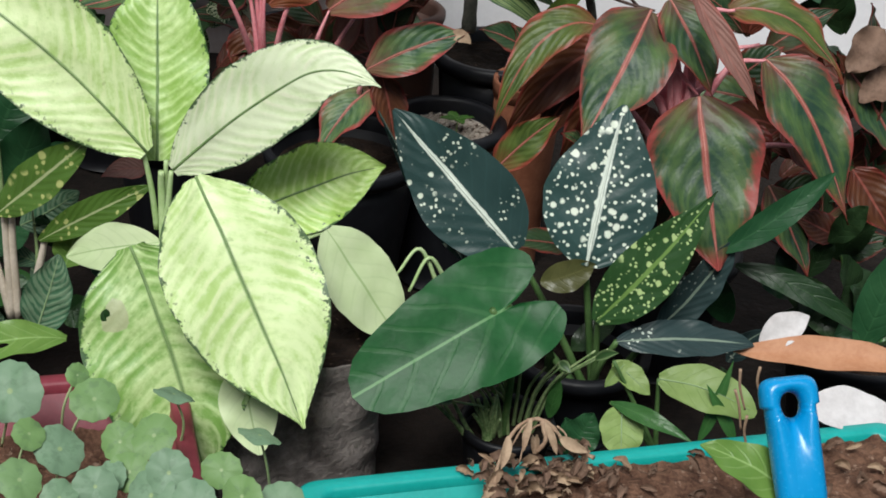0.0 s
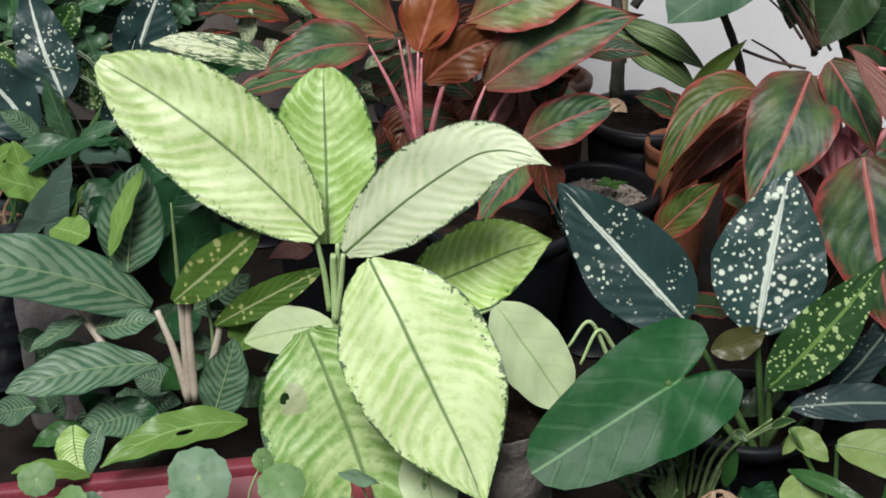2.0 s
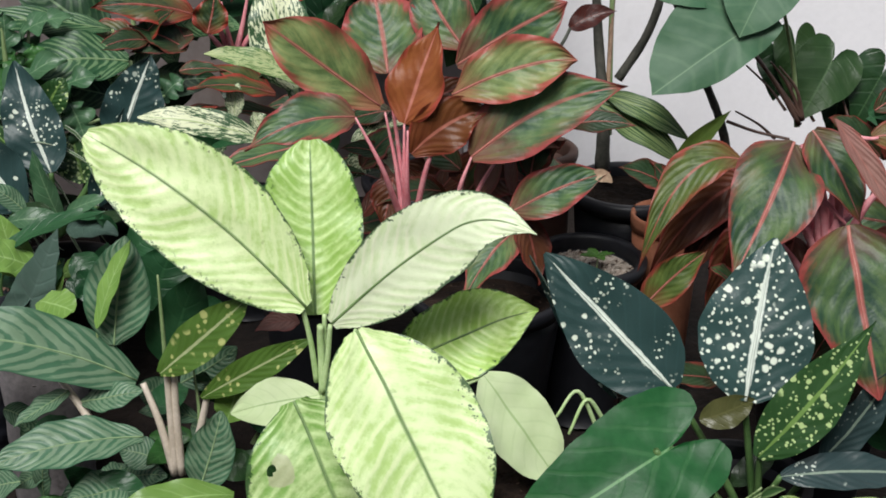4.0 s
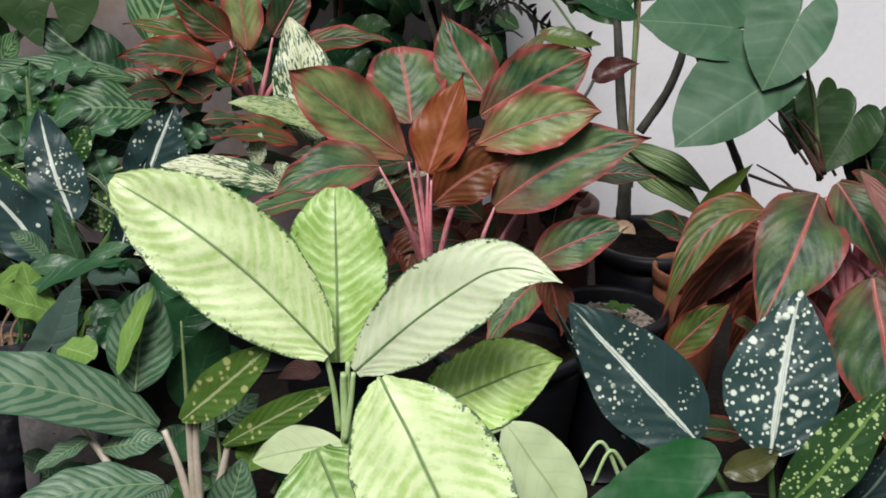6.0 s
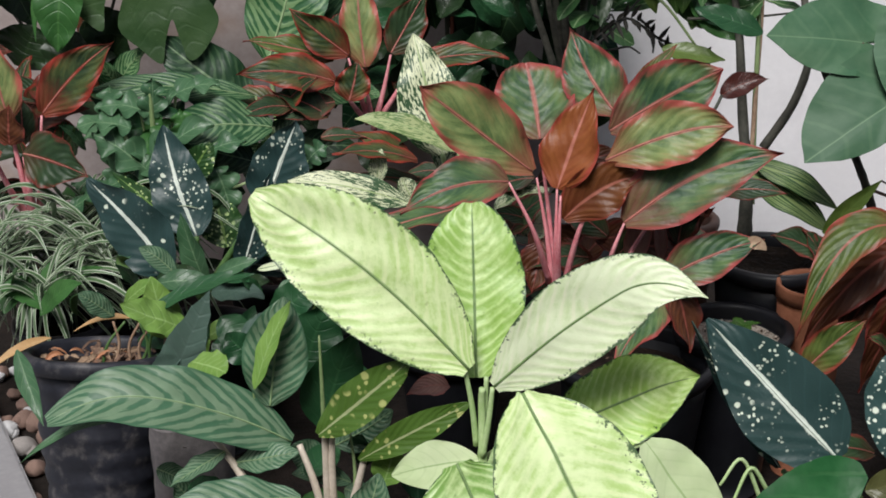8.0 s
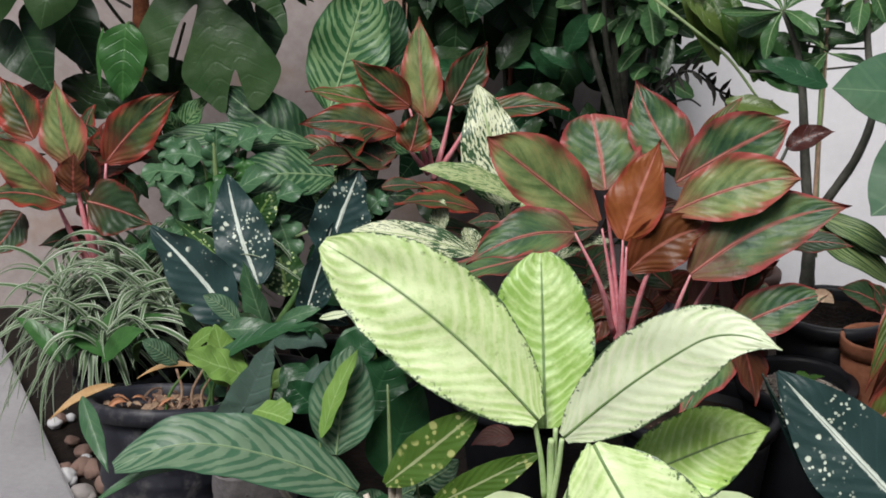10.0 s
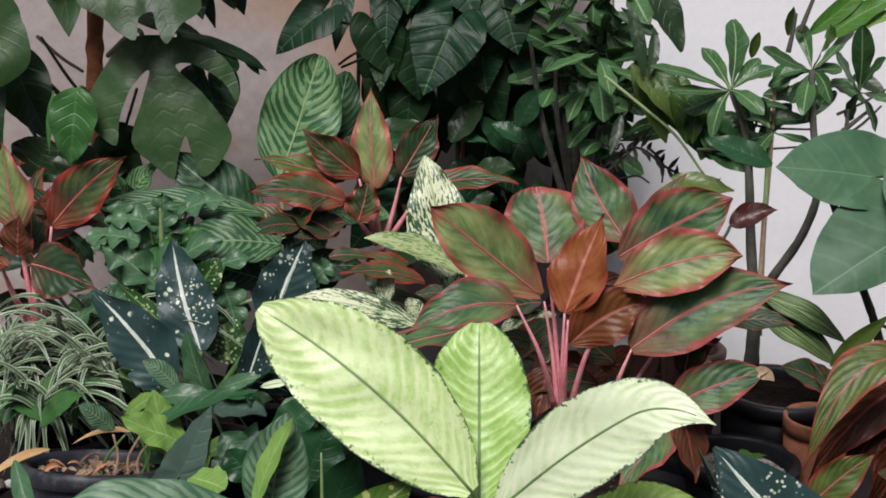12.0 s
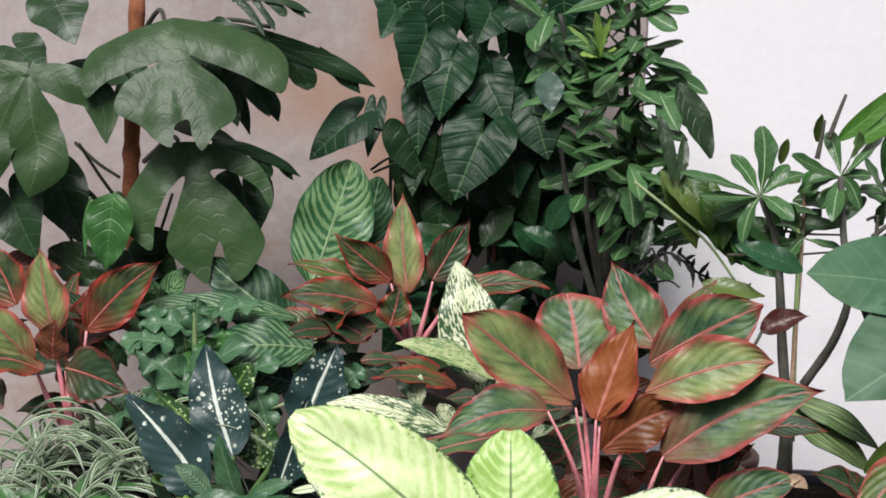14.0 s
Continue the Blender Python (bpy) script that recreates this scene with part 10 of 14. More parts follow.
dracaena = thing("dragon_plant", "dragon plant with long dark leaves striped in cream", "plant", (0.442, 1.767, 0.284))
leaf(dracaena, DRAGON, (0.347, 1.794, 0.399), (0.468, 1.744, 0.330), 0.043, bend=0.06, fold=0.12, shape="ell", face=(0.10, -0.72, 0.66), nu=20, nv=8, seed=449)
leaf(dracaena, DRAGON, (0.373, 1.784, 0.403), (0.472, 1.748, 0.359), 0.035, bend=0.06, fold=0.12, shape="ell", face=(0.10, -0.60, 0.79), nu=18, nv=8, seed=450)
leaf(dracaena, PLAIN_OLIVE, (0.453, 1.724, 0.337), (0.514, 1.714, 0.409), 0.023, fold=0.4, shape="lance", face=(-0.30, -0.86, 0.32), nu=16, nv=8, seed=451)
stem(dracaena, STALK_BROWN, [(0.528, 1.798, 0.365), (0.565, 1.790, 0.354), (0.605, 1.780, 0.348)], 0.0022, 0.0018, name="petiole")

# ---------- plants behind the trowel ----------

corner = thing("flecked_evergreen", "dark striped evergreen leaves behind the dried leaf", "plant", (0.791, 1.388, 0.096), "flecked evergreens")
leaf(corner, PLAIN_DEEP, (0.616, 1.358, 0.244), (0.719, 1.361, 0.340), 0.030, fold=0.25, shape="ell", face=(-0.20, -0.84, 0.52), nu=18, nv=8, seed=452)
leaf(corner, SPLIT_DEEP, (0.648, 1.403, 0.204), (0.795, 1.355, 0.148), 0.028, bend=0.06, fold=0.15, shape="ell", nu=18, nv=8, seed=453)
leaf(corner, PLAIN_DEEP, (0.785, 1.353, 0.134), (0.807, 1.369, 0.252), 0.049, fold=0.15, shape="ell", nu=18, nv=8, seed=454)
leaf(corner, PLAIN_DARK, (0.738, 1.419, 0.177), (0.760, 1.373, 0.135), 0.043, fold=0.15, shape="ell", nu=16, nv=8, seed=455)
leaf(corner, PLAIN_DARK, (0.784, 1.432, 0.127), (0.706, 1.420, 0.182), 0.044, fold=0.15, shape="ell", nu=16, nv=8, seed=456)
leaf(corner, PLAIN_MID, (0.793, 1.377, 0.162), (0.822, 1.358, 0.175), 0.055, fold=0.15, shape="ell", nu=16, nv=8, seed=457)
leaf(corner, PLAIN_DARK, (0.828, 1.414, 0.141), (0.779, 1.422, 0.199), 0.044, fold=0.15, shape="ell", nu=16, nv=8, seed=458)
leaf(corner, RED_BACK, (0.776, 1.464, 0.211), (0.720, 1.468, 0.235), 0.038, fold=0.15, shape="acum", nu=16, nv=8, seed=459)

youngcane = thing("dumb_cane", "young dumb cane with small pale leaves at the planter's back", "plant", (0.551, 1.227, 0.104))
leaf(youngcane, CANE_YOUNG, (0.541, 1.236, 0.166), (0.631, 1.194, 0.157), 0.047, bend=0.05, fold=0.1, shape="round", nu=18, nv=8, face=(0.00, -0.71, 0.71), seed=460)
leaf(youngcane, CANE_YOUNG, (0.505, 1.222, 0.143), (0.504, 1.187, 0.105), 0.045, fold=0.12, shape="round", nu=16, nv=8, seed=461)
leaf(youngcane, CANE_YOUNG, (0.498, 1.257, 0.171), (0.534, 1.233, 0.149), 0.025, fold=0.2, shape="ell", nu=14, nv=6, seed=462)
leaf(youngcane, CANE_YOUNG, (0.512, 1.257, 0.172), (0.488, 1.234, 0.156), 0.015, fold=0.2, shape="ell", nu=12, nv=6, seed=463)
leaf(youngcane, PLAIN_MID, (0.494, 1.223, 0.145), (0.568, 1.171, 0.137), 0.017, bend=0.06, fold=0.2, shape="lance", nu=16, nv=6, seed=464)
leaf(youngcane, PLAIN_MID, (0.581, 1.199, 0.117), (0.607, 1.221, 0.201), 0.013, fold=0.25, shape="lance", nu=16, nv=6, seed=465)
leaf(youngcane, PLAIN_MID, (0.615, 1.190, 0.125), (0.581, 1.208, 0.181), 0.013, fold=0.25, shape="lance", nu=16, nv=6, seed=466)
leaf(youngcane, PLAIN_DEEP, (0.461, 1.225, 0.089), (0.480, 1.230, 0.127), 0.040, fold=0.15, shape="ovate", nu=14, nv=6, seed=467)
leaf(youngcane, PLAIN_DEEP, (0.477, 1.242, 0.069), (0.456, 1.248, 0.107), 0.035, fold=0.15, shape="ovate", nu=14, nv=6, seed=468)
stem(youngcane, STALK_GREEN, [(0.541, 1.236, 0.166), (0.546, 1.240, 0.123), (0.550, 1.234, 0.078)], 0.0020, 0.0030, name="petiole")
stem(youngcane, STALK_GREEN, [(0.507, 1.232, 0.136), (0.530, 1.238, 0.107), (0.550, 1.234, 0.078)], 0.0020, 0.0030, name="petiole")
stem(youngcane, STALK_GREEN, [(0.494, 1.238, 0.184), (0.522, 1.241, 0.132), (0.550, 1.234, 0.078)], 0.0020, 0.0030, name="petiole")
stem(youngcane, STALK_GREEN, [(0.496, 1.232, 0.139), (0.524, 1.238, 0.109), (0.550, 1.234, 0.078)], 0.0020, 0.0030, name="petiole")

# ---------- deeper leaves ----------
# Filler leaves added in gaps; the dark ones also stand in for shade.
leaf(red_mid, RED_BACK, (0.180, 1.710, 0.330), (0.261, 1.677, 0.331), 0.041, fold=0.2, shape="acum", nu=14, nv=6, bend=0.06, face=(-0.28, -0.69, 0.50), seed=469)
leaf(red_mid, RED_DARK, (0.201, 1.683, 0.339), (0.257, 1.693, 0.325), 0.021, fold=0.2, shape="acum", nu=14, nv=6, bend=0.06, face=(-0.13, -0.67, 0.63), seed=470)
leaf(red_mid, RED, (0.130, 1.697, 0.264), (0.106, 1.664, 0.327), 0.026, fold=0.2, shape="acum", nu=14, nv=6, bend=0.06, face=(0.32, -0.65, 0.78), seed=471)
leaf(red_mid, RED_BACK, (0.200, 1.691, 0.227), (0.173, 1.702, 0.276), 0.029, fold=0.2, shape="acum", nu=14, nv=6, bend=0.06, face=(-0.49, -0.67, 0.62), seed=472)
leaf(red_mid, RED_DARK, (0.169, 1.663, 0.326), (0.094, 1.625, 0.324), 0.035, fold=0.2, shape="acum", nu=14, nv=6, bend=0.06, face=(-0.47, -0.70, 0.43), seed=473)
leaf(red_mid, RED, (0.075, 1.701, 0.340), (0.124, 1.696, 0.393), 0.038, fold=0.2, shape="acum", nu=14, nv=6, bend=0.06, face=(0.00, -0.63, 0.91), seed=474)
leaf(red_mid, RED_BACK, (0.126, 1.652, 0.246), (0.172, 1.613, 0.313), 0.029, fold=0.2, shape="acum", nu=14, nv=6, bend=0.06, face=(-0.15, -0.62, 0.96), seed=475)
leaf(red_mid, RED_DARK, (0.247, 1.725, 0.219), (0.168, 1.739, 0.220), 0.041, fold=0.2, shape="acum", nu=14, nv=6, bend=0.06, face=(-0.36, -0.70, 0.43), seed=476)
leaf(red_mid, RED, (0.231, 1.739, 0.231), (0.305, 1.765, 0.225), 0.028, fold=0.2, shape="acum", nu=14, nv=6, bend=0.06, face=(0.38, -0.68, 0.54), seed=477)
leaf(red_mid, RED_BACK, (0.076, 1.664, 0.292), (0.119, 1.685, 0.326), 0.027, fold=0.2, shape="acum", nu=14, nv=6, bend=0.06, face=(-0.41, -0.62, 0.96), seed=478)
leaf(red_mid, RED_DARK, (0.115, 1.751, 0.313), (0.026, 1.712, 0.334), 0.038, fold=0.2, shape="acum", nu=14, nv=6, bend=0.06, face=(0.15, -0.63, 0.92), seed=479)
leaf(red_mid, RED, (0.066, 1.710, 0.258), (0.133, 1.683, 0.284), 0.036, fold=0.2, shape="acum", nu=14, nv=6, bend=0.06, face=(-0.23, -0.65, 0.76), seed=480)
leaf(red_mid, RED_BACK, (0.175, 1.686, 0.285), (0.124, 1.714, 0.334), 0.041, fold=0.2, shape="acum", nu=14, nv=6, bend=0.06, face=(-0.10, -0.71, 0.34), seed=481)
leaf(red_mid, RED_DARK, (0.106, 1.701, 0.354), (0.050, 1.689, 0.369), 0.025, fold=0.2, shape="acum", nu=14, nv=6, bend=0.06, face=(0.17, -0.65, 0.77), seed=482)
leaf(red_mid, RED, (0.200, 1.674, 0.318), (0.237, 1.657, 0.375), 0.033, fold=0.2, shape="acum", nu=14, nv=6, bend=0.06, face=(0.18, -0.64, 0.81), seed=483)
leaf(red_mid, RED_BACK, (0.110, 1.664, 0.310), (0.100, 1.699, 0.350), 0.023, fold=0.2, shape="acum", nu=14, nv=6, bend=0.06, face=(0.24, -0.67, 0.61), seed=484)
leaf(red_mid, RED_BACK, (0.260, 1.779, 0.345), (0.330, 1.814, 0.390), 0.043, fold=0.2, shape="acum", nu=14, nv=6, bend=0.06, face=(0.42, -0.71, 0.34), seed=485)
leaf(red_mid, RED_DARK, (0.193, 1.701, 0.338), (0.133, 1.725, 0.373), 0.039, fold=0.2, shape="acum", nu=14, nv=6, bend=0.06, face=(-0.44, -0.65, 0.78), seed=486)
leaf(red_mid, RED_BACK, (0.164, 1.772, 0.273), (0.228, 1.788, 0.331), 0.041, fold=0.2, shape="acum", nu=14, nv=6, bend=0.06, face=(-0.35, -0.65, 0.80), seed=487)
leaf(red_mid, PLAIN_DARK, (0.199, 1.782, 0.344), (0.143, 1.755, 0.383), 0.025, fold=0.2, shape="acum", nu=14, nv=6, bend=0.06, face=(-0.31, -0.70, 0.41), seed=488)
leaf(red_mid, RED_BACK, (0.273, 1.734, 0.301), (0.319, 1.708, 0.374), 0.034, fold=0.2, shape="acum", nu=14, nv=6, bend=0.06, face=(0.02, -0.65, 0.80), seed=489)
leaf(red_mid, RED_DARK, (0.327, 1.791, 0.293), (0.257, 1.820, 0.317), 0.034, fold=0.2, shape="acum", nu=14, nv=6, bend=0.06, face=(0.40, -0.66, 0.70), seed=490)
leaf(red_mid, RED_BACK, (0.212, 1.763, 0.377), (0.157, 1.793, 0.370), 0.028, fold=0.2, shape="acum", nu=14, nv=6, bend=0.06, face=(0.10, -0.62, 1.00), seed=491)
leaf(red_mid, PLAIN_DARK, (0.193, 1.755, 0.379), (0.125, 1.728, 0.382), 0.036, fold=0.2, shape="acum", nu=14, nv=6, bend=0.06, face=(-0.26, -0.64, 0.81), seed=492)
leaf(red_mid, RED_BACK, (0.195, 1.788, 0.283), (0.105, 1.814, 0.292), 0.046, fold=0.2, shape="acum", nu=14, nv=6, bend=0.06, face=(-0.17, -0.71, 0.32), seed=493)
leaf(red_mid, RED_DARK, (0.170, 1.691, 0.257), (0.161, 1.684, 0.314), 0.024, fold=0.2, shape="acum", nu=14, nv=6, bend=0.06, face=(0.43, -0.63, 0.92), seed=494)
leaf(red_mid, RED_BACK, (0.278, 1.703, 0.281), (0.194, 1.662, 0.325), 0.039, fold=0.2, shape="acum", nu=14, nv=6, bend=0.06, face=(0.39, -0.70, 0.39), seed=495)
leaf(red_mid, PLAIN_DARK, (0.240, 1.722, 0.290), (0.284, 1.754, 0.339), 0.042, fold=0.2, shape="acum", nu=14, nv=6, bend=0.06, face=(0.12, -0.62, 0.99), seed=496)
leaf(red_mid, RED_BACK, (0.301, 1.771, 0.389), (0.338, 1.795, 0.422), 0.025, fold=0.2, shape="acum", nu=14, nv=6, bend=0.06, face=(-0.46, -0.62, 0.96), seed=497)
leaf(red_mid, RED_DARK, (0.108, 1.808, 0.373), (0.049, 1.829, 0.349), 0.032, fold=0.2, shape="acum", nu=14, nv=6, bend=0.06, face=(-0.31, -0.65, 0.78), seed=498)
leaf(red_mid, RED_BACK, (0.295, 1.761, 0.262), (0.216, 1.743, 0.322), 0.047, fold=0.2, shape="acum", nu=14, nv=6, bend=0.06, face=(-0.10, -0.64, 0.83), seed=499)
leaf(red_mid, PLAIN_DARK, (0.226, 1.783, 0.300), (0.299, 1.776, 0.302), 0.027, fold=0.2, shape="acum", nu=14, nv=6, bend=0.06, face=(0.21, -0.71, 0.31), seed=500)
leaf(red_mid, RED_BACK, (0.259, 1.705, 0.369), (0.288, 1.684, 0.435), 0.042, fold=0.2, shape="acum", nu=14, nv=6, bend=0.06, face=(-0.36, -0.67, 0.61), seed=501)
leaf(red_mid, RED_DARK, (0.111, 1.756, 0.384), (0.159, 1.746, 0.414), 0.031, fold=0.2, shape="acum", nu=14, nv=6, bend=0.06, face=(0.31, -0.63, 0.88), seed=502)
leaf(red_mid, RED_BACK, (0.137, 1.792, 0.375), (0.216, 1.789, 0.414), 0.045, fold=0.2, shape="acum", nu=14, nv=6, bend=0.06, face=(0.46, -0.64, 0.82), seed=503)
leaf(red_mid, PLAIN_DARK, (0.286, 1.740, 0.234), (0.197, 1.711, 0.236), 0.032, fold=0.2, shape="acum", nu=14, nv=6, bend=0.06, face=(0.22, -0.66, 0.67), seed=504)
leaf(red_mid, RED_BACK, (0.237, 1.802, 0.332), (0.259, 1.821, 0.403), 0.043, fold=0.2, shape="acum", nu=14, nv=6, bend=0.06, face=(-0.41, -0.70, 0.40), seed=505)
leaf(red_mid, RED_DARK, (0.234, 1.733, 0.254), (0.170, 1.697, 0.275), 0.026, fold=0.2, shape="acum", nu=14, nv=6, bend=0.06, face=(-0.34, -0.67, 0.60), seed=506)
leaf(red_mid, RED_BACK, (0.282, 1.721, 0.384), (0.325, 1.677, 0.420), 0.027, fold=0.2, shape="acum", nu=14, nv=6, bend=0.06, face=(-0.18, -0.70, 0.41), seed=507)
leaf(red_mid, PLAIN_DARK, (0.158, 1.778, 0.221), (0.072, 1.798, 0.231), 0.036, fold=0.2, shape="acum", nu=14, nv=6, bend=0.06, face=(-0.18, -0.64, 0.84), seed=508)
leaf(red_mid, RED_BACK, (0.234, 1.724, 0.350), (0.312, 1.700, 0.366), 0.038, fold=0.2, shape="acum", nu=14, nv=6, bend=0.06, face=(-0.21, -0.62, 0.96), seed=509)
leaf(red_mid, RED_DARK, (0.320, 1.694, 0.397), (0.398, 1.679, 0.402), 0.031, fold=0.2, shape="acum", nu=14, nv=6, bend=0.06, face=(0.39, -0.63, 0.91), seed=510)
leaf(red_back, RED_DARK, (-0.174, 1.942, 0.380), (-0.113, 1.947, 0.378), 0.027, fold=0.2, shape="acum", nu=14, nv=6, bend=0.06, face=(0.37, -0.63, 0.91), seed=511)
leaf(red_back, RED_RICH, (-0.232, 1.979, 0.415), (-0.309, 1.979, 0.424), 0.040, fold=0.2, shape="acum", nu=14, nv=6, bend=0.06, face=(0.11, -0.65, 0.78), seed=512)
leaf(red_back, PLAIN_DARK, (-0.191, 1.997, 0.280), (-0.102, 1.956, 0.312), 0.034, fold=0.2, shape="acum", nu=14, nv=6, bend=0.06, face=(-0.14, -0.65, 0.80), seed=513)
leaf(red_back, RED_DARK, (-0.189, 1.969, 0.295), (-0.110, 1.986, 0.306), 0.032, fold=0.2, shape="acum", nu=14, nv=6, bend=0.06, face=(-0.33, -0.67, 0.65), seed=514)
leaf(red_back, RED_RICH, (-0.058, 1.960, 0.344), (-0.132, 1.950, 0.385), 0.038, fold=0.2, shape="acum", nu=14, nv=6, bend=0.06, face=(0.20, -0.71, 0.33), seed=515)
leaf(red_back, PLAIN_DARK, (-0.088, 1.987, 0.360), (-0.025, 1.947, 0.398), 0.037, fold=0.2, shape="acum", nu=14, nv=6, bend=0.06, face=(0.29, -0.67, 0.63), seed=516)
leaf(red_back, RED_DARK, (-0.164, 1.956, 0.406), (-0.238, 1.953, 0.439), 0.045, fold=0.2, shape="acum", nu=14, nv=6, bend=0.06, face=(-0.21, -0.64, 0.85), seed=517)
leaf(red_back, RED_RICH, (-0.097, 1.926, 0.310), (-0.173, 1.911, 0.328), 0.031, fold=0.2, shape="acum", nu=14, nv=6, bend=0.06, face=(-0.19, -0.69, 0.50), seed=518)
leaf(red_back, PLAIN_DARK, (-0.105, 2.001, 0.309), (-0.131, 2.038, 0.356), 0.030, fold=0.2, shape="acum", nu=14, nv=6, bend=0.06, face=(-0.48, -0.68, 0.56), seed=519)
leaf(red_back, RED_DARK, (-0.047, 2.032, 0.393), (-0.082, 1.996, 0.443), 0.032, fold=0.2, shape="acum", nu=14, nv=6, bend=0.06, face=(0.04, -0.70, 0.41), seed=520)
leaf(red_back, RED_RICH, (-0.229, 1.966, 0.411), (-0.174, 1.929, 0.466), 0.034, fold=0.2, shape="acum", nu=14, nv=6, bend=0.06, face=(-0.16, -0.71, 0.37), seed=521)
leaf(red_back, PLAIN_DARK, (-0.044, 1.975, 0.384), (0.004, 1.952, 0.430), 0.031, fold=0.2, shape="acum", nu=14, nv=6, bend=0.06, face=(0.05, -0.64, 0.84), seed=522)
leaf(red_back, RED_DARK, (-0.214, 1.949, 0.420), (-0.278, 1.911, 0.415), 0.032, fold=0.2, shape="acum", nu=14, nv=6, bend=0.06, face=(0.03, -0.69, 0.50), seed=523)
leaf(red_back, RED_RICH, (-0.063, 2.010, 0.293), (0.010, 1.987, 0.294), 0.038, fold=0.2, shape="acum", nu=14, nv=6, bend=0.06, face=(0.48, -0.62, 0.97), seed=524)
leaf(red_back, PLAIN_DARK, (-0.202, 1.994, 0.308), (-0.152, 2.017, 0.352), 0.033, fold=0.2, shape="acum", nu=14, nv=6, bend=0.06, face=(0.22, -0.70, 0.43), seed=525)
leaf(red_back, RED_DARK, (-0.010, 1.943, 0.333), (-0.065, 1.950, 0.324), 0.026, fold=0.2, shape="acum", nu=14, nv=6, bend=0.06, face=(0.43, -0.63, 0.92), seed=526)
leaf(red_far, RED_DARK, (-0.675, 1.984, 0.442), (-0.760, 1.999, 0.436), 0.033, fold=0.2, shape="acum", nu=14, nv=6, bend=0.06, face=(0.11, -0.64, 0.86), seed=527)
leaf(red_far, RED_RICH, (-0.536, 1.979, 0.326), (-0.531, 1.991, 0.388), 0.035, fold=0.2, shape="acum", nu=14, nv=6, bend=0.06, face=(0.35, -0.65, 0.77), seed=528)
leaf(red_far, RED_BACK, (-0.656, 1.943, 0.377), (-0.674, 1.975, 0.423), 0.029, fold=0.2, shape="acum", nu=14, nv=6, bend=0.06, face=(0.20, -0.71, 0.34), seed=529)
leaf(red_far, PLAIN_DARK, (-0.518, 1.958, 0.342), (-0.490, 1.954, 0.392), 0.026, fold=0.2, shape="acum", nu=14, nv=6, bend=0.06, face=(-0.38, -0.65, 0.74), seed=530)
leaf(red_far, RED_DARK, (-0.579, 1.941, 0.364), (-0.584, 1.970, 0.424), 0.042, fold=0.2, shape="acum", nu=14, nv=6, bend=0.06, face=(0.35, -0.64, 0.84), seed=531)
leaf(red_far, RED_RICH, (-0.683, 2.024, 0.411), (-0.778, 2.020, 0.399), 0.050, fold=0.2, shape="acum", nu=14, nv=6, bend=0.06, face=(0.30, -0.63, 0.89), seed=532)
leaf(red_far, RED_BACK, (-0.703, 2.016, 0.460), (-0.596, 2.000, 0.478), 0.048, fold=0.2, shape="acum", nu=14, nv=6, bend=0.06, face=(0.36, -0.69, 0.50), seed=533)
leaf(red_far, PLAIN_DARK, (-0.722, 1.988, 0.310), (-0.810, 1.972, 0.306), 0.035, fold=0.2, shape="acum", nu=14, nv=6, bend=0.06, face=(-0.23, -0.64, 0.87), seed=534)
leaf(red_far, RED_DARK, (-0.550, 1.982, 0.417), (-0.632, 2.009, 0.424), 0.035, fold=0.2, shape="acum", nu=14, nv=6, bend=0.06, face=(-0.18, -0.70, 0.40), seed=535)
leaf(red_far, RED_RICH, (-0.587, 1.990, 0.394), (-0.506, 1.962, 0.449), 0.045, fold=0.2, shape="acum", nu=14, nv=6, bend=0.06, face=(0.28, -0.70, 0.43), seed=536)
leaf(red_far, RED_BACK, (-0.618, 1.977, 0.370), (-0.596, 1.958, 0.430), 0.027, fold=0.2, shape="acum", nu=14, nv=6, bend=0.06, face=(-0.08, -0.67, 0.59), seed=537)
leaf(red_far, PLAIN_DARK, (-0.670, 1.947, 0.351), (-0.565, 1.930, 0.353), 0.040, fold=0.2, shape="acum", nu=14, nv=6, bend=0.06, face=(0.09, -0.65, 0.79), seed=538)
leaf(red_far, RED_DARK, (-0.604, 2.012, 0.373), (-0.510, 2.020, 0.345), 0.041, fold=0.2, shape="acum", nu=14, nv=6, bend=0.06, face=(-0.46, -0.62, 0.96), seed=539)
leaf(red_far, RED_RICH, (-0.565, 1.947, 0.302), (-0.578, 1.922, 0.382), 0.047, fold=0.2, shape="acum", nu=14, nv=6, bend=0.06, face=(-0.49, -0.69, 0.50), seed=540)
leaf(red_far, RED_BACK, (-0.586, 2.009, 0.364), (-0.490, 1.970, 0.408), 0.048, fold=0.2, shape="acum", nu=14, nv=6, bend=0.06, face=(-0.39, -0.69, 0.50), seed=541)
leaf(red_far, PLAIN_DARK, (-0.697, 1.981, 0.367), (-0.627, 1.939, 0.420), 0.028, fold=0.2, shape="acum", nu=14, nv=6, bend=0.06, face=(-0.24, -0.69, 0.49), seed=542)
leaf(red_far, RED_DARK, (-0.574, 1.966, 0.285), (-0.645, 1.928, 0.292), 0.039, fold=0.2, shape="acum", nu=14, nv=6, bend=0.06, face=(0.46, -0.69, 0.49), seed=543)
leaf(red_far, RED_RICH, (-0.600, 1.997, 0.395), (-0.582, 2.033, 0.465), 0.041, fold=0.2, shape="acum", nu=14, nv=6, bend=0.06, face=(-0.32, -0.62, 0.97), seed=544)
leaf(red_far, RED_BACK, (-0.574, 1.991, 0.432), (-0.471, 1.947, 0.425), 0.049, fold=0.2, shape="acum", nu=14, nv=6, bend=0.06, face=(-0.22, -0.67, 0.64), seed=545)
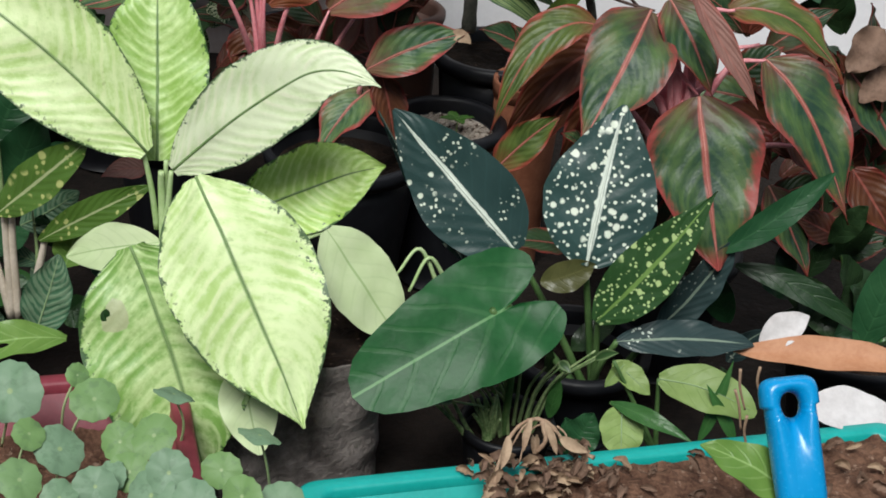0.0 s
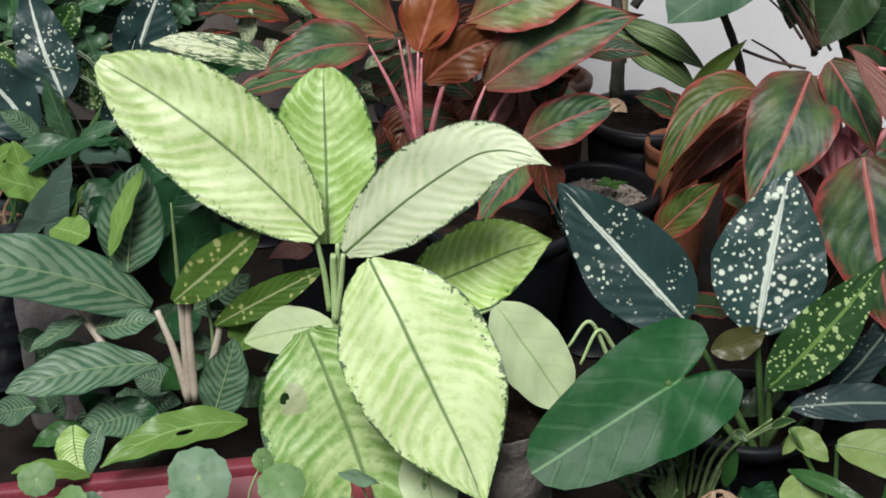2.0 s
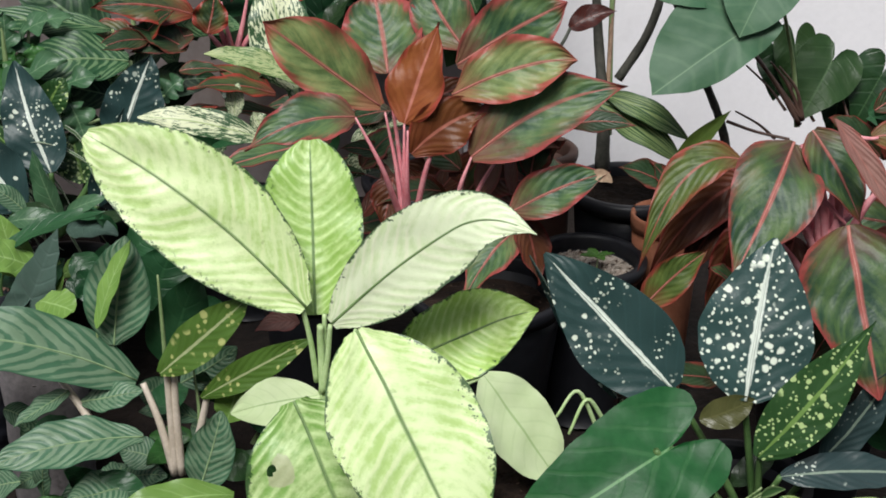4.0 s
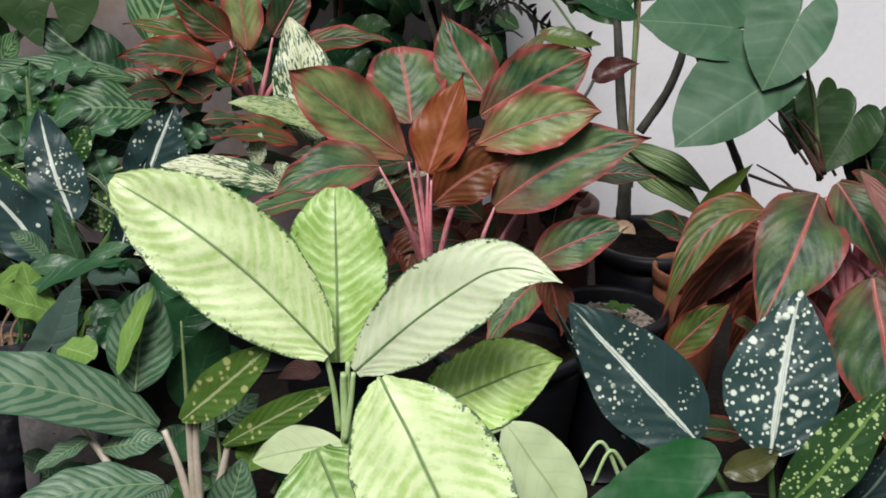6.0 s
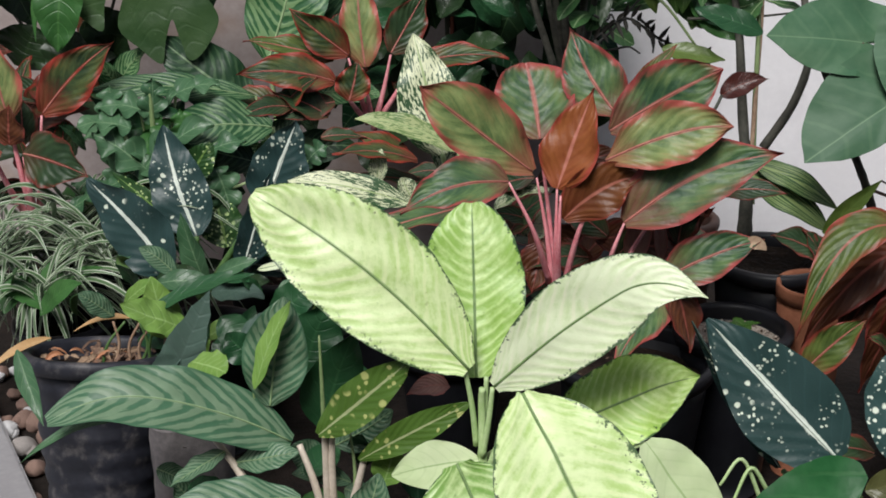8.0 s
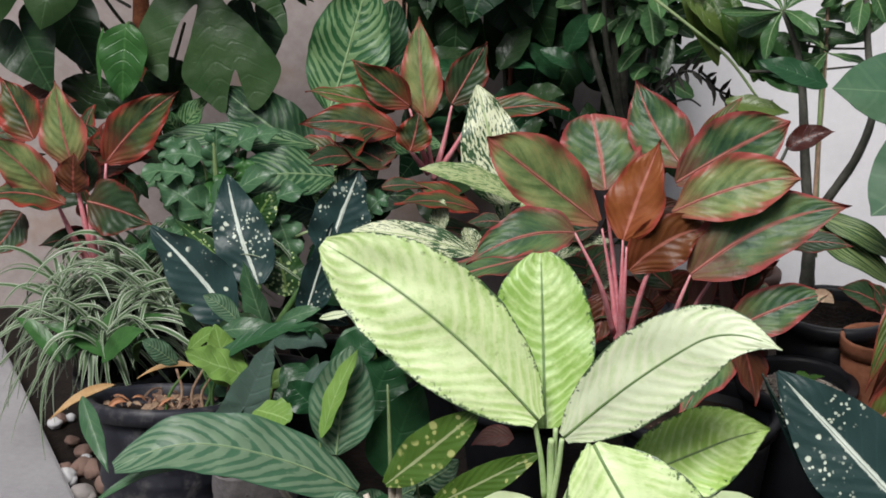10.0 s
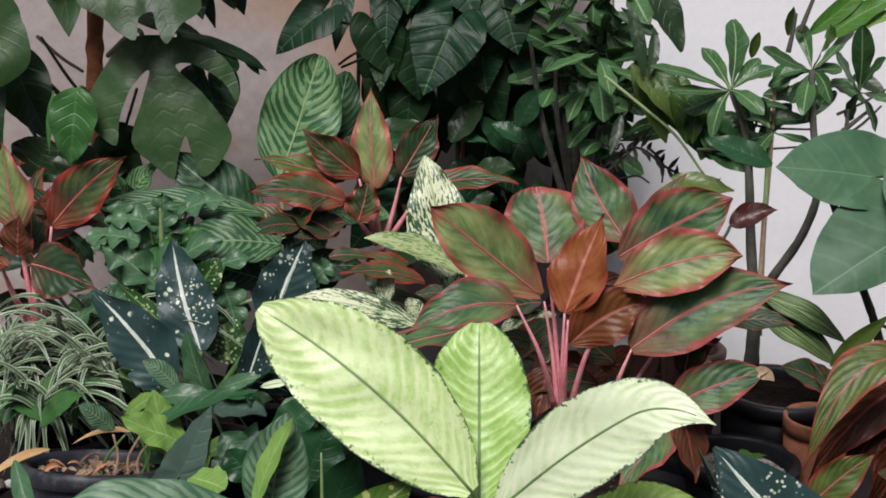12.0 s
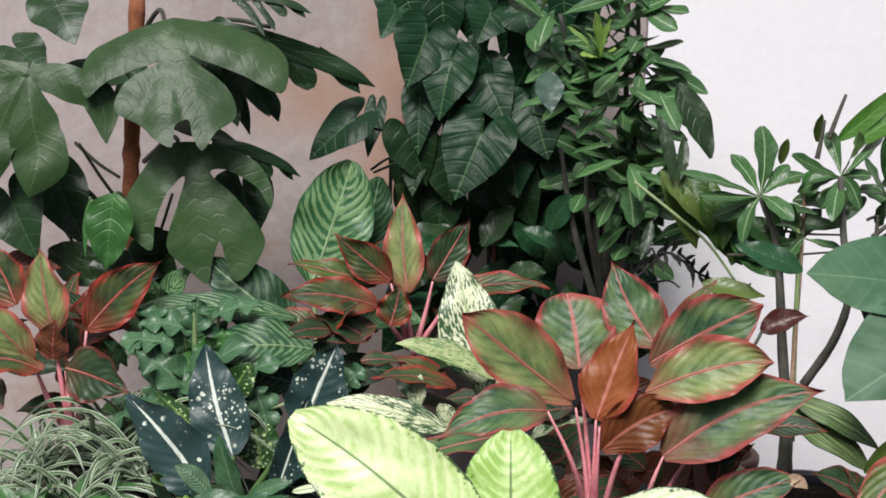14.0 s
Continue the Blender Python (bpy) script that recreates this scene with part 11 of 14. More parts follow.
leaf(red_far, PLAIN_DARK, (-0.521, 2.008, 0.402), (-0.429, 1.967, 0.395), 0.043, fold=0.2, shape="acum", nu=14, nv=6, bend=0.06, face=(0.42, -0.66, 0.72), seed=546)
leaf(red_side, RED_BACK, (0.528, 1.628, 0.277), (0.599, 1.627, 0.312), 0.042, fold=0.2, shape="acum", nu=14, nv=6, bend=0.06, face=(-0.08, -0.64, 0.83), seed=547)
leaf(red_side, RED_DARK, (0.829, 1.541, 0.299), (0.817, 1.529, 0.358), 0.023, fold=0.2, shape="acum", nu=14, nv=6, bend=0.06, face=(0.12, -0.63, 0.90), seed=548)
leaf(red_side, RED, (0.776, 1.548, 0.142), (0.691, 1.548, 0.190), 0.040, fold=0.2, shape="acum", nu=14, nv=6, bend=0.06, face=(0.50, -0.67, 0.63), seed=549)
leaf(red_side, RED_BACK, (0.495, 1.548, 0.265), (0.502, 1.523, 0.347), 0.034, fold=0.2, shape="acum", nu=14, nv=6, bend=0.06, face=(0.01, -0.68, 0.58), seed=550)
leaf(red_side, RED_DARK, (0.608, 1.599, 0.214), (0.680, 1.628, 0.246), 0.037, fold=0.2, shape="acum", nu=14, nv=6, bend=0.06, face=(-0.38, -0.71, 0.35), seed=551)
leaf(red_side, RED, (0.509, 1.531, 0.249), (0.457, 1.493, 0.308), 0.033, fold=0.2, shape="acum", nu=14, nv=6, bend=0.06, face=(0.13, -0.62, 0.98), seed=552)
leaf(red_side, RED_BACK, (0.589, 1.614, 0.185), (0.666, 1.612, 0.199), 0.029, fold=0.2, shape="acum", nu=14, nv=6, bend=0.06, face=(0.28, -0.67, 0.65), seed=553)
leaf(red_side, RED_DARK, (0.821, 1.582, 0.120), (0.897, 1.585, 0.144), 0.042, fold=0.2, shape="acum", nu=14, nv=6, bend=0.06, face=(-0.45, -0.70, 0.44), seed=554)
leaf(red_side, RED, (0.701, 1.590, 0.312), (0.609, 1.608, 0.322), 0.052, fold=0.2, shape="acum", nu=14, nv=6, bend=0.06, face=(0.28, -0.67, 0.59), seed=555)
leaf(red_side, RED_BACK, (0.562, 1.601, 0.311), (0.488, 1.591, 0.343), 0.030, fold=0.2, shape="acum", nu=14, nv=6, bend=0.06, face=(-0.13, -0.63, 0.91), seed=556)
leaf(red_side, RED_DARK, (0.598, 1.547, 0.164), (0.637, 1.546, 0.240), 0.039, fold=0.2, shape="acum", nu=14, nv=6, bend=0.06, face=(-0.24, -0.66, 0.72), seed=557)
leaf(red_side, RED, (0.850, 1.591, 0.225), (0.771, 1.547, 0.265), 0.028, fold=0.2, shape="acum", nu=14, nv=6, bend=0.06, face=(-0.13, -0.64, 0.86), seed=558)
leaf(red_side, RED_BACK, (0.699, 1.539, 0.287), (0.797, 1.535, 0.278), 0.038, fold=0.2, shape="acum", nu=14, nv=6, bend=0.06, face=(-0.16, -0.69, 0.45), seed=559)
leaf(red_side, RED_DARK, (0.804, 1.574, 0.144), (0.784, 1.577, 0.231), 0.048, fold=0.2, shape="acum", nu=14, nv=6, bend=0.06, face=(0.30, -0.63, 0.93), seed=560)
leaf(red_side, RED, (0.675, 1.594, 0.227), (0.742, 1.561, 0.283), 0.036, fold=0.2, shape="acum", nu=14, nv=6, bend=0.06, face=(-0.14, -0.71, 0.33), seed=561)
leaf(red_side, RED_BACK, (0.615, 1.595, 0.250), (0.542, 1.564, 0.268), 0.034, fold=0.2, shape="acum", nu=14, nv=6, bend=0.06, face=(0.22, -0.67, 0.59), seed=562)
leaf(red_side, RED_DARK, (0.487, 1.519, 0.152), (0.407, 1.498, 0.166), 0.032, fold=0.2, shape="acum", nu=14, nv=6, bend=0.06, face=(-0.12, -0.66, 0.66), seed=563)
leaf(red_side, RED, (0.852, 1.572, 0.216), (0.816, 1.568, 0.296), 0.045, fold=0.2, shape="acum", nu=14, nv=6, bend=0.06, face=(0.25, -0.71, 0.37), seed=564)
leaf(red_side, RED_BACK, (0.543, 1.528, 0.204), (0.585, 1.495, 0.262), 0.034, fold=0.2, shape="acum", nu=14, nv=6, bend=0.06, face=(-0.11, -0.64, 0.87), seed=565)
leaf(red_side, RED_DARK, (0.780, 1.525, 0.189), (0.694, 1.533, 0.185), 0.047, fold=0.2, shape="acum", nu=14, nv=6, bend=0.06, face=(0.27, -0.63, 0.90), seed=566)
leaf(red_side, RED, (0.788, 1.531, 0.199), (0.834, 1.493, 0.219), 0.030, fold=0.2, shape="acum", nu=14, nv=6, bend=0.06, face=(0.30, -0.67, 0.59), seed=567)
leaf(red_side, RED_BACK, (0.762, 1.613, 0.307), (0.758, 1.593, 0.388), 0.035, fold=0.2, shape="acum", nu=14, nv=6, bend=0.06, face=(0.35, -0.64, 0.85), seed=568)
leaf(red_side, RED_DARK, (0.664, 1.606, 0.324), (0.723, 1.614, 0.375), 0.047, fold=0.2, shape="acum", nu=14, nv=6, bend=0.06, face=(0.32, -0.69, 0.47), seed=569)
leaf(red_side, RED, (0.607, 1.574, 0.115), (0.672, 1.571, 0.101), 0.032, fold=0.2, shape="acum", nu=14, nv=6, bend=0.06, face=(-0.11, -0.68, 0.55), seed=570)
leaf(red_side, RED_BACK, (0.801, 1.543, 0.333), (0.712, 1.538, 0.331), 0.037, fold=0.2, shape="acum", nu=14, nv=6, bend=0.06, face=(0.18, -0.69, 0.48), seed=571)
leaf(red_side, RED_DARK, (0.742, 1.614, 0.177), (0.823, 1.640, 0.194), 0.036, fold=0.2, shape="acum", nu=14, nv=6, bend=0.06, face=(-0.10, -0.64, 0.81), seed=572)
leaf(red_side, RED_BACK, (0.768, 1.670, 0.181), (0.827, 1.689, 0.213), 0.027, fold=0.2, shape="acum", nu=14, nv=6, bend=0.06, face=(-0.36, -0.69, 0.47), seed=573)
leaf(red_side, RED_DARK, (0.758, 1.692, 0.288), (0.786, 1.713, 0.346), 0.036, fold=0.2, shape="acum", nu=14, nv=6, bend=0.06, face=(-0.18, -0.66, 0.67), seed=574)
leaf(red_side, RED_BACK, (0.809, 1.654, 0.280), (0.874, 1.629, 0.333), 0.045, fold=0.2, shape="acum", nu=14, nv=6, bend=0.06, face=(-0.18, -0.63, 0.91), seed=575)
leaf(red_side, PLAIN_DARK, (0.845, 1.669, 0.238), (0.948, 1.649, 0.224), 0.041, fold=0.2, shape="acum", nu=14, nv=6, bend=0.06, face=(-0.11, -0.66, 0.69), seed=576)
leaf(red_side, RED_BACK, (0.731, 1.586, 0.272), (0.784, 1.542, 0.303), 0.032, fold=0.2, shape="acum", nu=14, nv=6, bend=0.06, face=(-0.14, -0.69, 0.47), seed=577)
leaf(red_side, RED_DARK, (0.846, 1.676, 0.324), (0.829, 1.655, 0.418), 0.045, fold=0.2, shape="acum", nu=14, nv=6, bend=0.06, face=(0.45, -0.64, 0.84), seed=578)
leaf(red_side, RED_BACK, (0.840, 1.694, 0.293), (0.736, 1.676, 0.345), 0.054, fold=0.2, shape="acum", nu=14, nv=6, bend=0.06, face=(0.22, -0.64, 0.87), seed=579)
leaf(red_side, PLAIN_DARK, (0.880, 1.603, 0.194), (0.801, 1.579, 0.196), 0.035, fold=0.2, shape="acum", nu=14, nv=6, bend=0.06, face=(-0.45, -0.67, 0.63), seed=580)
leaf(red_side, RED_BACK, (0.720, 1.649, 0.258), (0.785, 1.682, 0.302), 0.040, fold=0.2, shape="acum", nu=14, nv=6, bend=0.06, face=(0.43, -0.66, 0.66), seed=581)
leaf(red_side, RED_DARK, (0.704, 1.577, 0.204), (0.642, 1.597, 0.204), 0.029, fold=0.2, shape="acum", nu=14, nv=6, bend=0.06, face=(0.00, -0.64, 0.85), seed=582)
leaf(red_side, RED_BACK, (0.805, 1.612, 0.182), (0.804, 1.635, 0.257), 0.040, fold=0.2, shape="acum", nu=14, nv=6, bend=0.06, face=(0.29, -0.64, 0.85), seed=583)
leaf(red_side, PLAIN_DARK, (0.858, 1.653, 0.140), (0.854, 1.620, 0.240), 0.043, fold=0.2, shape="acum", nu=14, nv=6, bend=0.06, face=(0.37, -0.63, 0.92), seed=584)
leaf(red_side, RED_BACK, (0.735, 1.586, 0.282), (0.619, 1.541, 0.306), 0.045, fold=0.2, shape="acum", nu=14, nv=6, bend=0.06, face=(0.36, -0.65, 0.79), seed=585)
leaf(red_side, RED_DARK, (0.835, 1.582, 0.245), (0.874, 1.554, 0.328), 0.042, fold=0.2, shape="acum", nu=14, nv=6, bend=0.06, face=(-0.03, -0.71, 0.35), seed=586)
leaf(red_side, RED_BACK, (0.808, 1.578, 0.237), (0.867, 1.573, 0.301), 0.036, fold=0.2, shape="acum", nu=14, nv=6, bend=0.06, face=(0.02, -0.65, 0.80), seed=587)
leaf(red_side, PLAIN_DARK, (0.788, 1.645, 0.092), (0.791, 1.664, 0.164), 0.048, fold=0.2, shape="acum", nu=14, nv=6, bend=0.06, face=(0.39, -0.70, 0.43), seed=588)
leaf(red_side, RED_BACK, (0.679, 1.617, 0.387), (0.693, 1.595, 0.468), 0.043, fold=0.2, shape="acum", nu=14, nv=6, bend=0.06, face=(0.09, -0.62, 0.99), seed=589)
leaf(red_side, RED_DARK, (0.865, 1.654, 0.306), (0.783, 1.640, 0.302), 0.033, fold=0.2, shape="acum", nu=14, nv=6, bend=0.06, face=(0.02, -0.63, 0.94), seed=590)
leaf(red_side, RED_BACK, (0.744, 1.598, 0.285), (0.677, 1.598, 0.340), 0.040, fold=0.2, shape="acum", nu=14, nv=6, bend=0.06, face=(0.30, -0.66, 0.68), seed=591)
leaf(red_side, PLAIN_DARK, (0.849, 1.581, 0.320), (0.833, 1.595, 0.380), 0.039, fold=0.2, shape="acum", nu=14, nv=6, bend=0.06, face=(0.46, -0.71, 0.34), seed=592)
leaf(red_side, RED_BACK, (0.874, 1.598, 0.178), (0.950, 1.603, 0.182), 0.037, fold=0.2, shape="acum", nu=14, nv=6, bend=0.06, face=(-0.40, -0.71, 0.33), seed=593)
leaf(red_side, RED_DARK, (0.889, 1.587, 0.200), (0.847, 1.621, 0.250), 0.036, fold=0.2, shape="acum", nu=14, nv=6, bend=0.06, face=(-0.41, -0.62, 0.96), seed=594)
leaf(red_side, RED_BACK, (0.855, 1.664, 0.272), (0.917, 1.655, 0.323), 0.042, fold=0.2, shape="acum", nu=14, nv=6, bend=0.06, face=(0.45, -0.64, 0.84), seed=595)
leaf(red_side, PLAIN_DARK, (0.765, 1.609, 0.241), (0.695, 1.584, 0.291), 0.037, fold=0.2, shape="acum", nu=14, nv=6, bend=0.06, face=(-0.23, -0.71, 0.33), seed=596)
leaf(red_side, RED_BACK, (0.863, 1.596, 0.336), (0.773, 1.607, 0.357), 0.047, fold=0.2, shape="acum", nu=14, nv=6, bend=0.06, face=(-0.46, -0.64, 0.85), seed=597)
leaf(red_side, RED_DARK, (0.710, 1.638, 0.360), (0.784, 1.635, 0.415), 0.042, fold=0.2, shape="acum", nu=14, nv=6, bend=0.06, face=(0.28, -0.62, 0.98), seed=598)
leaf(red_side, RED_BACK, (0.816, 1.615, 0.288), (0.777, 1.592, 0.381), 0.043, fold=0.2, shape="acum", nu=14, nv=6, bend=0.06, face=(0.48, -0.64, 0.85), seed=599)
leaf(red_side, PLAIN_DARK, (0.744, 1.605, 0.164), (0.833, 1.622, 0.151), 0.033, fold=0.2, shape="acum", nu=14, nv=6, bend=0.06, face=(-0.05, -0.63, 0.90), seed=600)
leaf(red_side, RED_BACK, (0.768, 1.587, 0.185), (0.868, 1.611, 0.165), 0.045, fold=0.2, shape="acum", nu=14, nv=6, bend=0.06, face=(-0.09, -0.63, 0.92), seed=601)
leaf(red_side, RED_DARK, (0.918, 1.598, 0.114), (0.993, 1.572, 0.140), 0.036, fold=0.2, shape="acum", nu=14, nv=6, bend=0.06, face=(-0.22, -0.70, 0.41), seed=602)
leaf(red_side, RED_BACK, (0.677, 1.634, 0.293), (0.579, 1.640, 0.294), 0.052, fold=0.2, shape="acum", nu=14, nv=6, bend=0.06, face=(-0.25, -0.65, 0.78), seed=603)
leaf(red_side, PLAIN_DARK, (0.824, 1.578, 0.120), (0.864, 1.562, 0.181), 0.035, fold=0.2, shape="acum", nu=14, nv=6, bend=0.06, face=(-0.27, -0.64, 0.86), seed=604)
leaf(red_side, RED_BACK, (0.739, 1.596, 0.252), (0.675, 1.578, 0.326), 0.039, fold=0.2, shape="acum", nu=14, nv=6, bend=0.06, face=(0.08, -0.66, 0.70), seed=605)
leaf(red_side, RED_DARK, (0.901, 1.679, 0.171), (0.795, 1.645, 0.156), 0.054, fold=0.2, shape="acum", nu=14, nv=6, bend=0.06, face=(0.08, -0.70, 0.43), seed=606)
leaf(red_side, RED_BACK, (0.836, 1.639, 0.168), (0.908, 1.601, 0.205), 0.038, fold=0.2, shape="acum", nu=14, nv=6, bend=0.06, face=(-0.08, -0.70, 0.43), seed=607)
leaf(red_side, PLAIN_DARK, (0.812, 1.625, 0.328), (0.761, 1.592, 0.389), 0.034, fold=0.2, shape="acum", nu=14, nv=6, bend=0.06, face=(0.01, -0.64, 0.82), seed=608)
leaf(red_side, RED_DARK, (0.435, 1.644, 0.341), (0.372, 1.628, 0.370), 0.037, fold=0.2, shape="acum", nu=14, nv=6, bend=0.06, face=(-0.06, -0.64, 0.83), seed=610)
leaf(red_side, RED_DARK, (0.456, 1.631, 0.312), (0.534, 1.601, 0.313), 0.041, fold=0.2, shape="acum", nu=14, nv=6, bend=0.06, face=(-0.33, -0.64, 0.85), seed=612)
leaf(red_side, RED_BACK, (0.492, 1.615, 0.332), (0.438, 1.610, 0.376), 0.029, fold=0.2, shape="acum", nu=14, nv=6, bend=0.06, face=(-0.06, -0.69, 0.49), seed=613)
leaf(red_side, RED_DARK, (0.446, 1.647, 0.310), (0.411, 1.643, 0.372), 0.035, fold=0.2, shape="acum", nu=14, nv=6, bend=0.06, face=(0.47, -0.62, 0.98), seed=614)
leaf(red_side, PLAIN_DARK, (0.814, 1.686, 0.367), (0.771, 1.660, 0.438), 0.042, fold=0.2, shape="ell", nu=14, nv=6, bend=0.06, face=(-0.43, -0.65, 0.74), seed=615)
leaf(red_side, RED_DARK, (0.709, 1.742, 0.340), (0.640, 1.740, 0.391), 0.034, fold=0.2, shape="ell", nu=14, nv=6, bend=0.06, face=(0.17, -0.71, 0.30), seed=616)
leaf(red_side, PLAIN_DEEP, (0.703, 1.727, 0.378), (0.712, 1.705, 0.444), 0.036, fold=0.2, shape="ell", nu=14, nv=6, bend=0.06, face=(-0.20, -0.67, 0.63), seed=617)
leaf(red_side, PLAIN_DARK, (0.837, 1.743, 0.376), (0.767, 1.744, 0.369), 0.038, fold=0.2, shape="ell", nu=14, nv=6, bend=0.06, face=(0.03, -0.69, 0.47), seed=618)
leaf(red_side, RED_DARK, (0.752, 1.753, 0.326), (0.832, 1.759, 0.311), 0.037, fold=0.2, shape="ell", nu=14, nv=6, bend=0.06, face=(-0.22, -0.69, 0.47), seed=619)
leaf(red_side, PLAIN_DEEP, (0.764, 1.795, 0.346), (0.700, 1.788, 0.372), 0.028, fold=0.2, shape="ell", nu=14, nv=6, bend=0.06, face=(-0.21, -0.62, 0.96), seed=620)
leaf(red_side, PLAIN_DARK, (0.794, 1.726, 0.340), (0.713, 1.732, 0.373), 0.036, fold=0.2, shape="ell", nu=14, nv=6, bend=0.06, face=(-0.40, -0.62, 0.97), seed=621)
leaf(red_side, RED_DARK, (0.725, 1.771, 0.324), (0.705, 1.794, 0.370), 0.026, fold=0.2, shape="ell", nu=14, nv=6, bend=0.06, face=(-0.28, -0.69, 0.49), seed=622)
leaf(red_side, PLAIN_DEEP, (0.685, 1.735, 0.399), (0.763, 1.712, 0.426), 0.045, fold=0.2, shape="ell", nu=14, nv=6, bend=0.06, face=(-0.07, -0.68, 0.58), seed=623)
leaf(red_side, PLAIN_DARK, (0.756, 1.774, 0.350), (0.735, 1.768, 0.424), 0.038, fold=0.2, shape="ell", nu=14, nv=6, bend=0.06, face=(0.06, -0.70, 0.41), seed=624)
leaf(red_side, RED_DARK, (0.678, 1.690, 0.418), (0.730, 1.699, 0.447), 0.032, fold=0.2, shape="ell", nu=14, nv=6, bend=0.06, face=(-0.06, -0.70, 0.39), seed=625)
leaf(red_side, PLAIN_DEEP, (0.816, 1.706, 0.404), (0.735, 1.727, 0.402), 0.046, fold=0.2, shape="ell", nu=14, nv=6, bend=0.06, face=(-0.06, -0.64, 0.84), seed=626)
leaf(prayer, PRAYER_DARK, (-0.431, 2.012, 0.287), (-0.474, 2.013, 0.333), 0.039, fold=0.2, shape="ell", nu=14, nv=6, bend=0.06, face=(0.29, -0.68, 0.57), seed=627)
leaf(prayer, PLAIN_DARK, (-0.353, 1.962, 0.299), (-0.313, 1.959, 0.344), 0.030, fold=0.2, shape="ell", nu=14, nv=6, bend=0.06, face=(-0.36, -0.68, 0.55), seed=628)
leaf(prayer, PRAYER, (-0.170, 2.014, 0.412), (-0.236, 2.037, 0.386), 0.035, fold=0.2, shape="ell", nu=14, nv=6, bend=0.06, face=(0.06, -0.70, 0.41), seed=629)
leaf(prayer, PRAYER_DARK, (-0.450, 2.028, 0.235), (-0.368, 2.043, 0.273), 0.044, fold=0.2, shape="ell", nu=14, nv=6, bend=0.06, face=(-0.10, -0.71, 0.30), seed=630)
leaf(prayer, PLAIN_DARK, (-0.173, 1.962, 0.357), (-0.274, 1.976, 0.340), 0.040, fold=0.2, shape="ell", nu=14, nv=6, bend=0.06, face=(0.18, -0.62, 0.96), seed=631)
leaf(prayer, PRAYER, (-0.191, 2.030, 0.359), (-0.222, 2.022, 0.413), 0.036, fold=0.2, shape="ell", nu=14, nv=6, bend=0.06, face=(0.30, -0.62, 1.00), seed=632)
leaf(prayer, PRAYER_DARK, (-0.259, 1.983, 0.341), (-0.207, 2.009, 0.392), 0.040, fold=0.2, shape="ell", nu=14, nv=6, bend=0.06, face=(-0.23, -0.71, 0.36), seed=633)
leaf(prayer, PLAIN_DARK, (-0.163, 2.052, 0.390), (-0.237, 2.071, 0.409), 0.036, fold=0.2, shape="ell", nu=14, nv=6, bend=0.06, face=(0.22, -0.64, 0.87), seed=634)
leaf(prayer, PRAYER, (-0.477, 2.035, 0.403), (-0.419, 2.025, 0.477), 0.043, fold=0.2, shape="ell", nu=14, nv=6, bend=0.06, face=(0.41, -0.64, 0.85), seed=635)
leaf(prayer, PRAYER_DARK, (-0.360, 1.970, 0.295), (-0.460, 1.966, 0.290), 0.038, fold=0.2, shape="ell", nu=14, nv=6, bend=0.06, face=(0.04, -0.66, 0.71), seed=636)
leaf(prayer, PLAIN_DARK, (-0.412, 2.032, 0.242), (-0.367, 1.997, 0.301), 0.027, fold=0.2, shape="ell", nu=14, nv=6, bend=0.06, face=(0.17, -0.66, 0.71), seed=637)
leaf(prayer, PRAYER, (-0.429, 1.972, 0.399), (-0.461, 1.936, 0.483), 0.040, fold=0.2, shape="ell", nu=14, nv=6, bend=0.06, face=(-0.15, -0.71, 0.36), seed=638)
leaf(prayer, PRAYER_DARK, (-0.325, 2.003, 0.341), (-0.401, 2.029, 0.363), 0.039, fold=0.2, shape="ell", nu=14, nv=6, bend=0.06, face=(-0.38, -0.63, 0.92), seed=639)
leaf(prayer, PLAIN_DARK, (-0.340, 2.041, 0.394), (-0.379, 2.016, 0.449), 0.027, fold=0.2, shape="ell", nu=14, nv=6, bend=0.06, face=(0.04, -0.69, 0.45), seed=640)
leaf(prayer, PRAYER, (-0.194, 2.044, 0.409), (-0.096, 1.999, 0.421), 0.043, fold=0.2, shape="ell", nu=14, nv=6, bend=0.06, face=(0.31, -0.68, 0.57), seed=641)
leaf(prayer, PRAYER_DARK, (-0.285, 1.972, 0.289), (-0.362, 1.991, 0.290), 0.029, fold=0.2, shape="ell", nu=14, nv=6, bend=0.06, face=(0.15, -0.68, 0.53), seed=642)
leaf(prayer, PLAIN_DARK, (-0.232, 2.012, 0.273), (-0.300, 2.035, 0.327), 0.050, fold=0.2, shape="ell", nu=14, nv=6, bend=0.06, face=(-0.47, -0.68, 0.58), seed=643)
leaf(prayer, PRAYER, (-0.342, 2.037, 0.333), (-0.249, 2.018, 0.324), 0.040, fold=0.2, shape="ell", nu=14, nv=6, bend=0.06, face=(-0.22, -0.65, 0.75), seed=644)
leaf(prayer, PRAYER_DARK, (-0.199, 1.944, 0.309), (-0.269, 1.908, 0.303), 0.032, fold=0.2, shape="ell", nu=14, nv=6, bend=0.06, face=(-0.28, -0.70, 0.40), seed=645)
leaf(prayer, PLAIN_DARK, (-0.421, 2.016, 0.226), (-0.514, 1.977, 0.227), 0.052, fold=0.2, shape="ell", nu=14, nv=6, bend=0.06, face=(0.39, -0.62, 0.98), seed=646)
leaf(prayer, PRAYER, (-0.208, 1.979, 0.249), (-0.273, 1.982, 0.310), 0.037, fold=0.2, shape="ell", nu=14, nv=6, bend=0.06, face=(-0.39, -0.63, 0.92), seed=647)
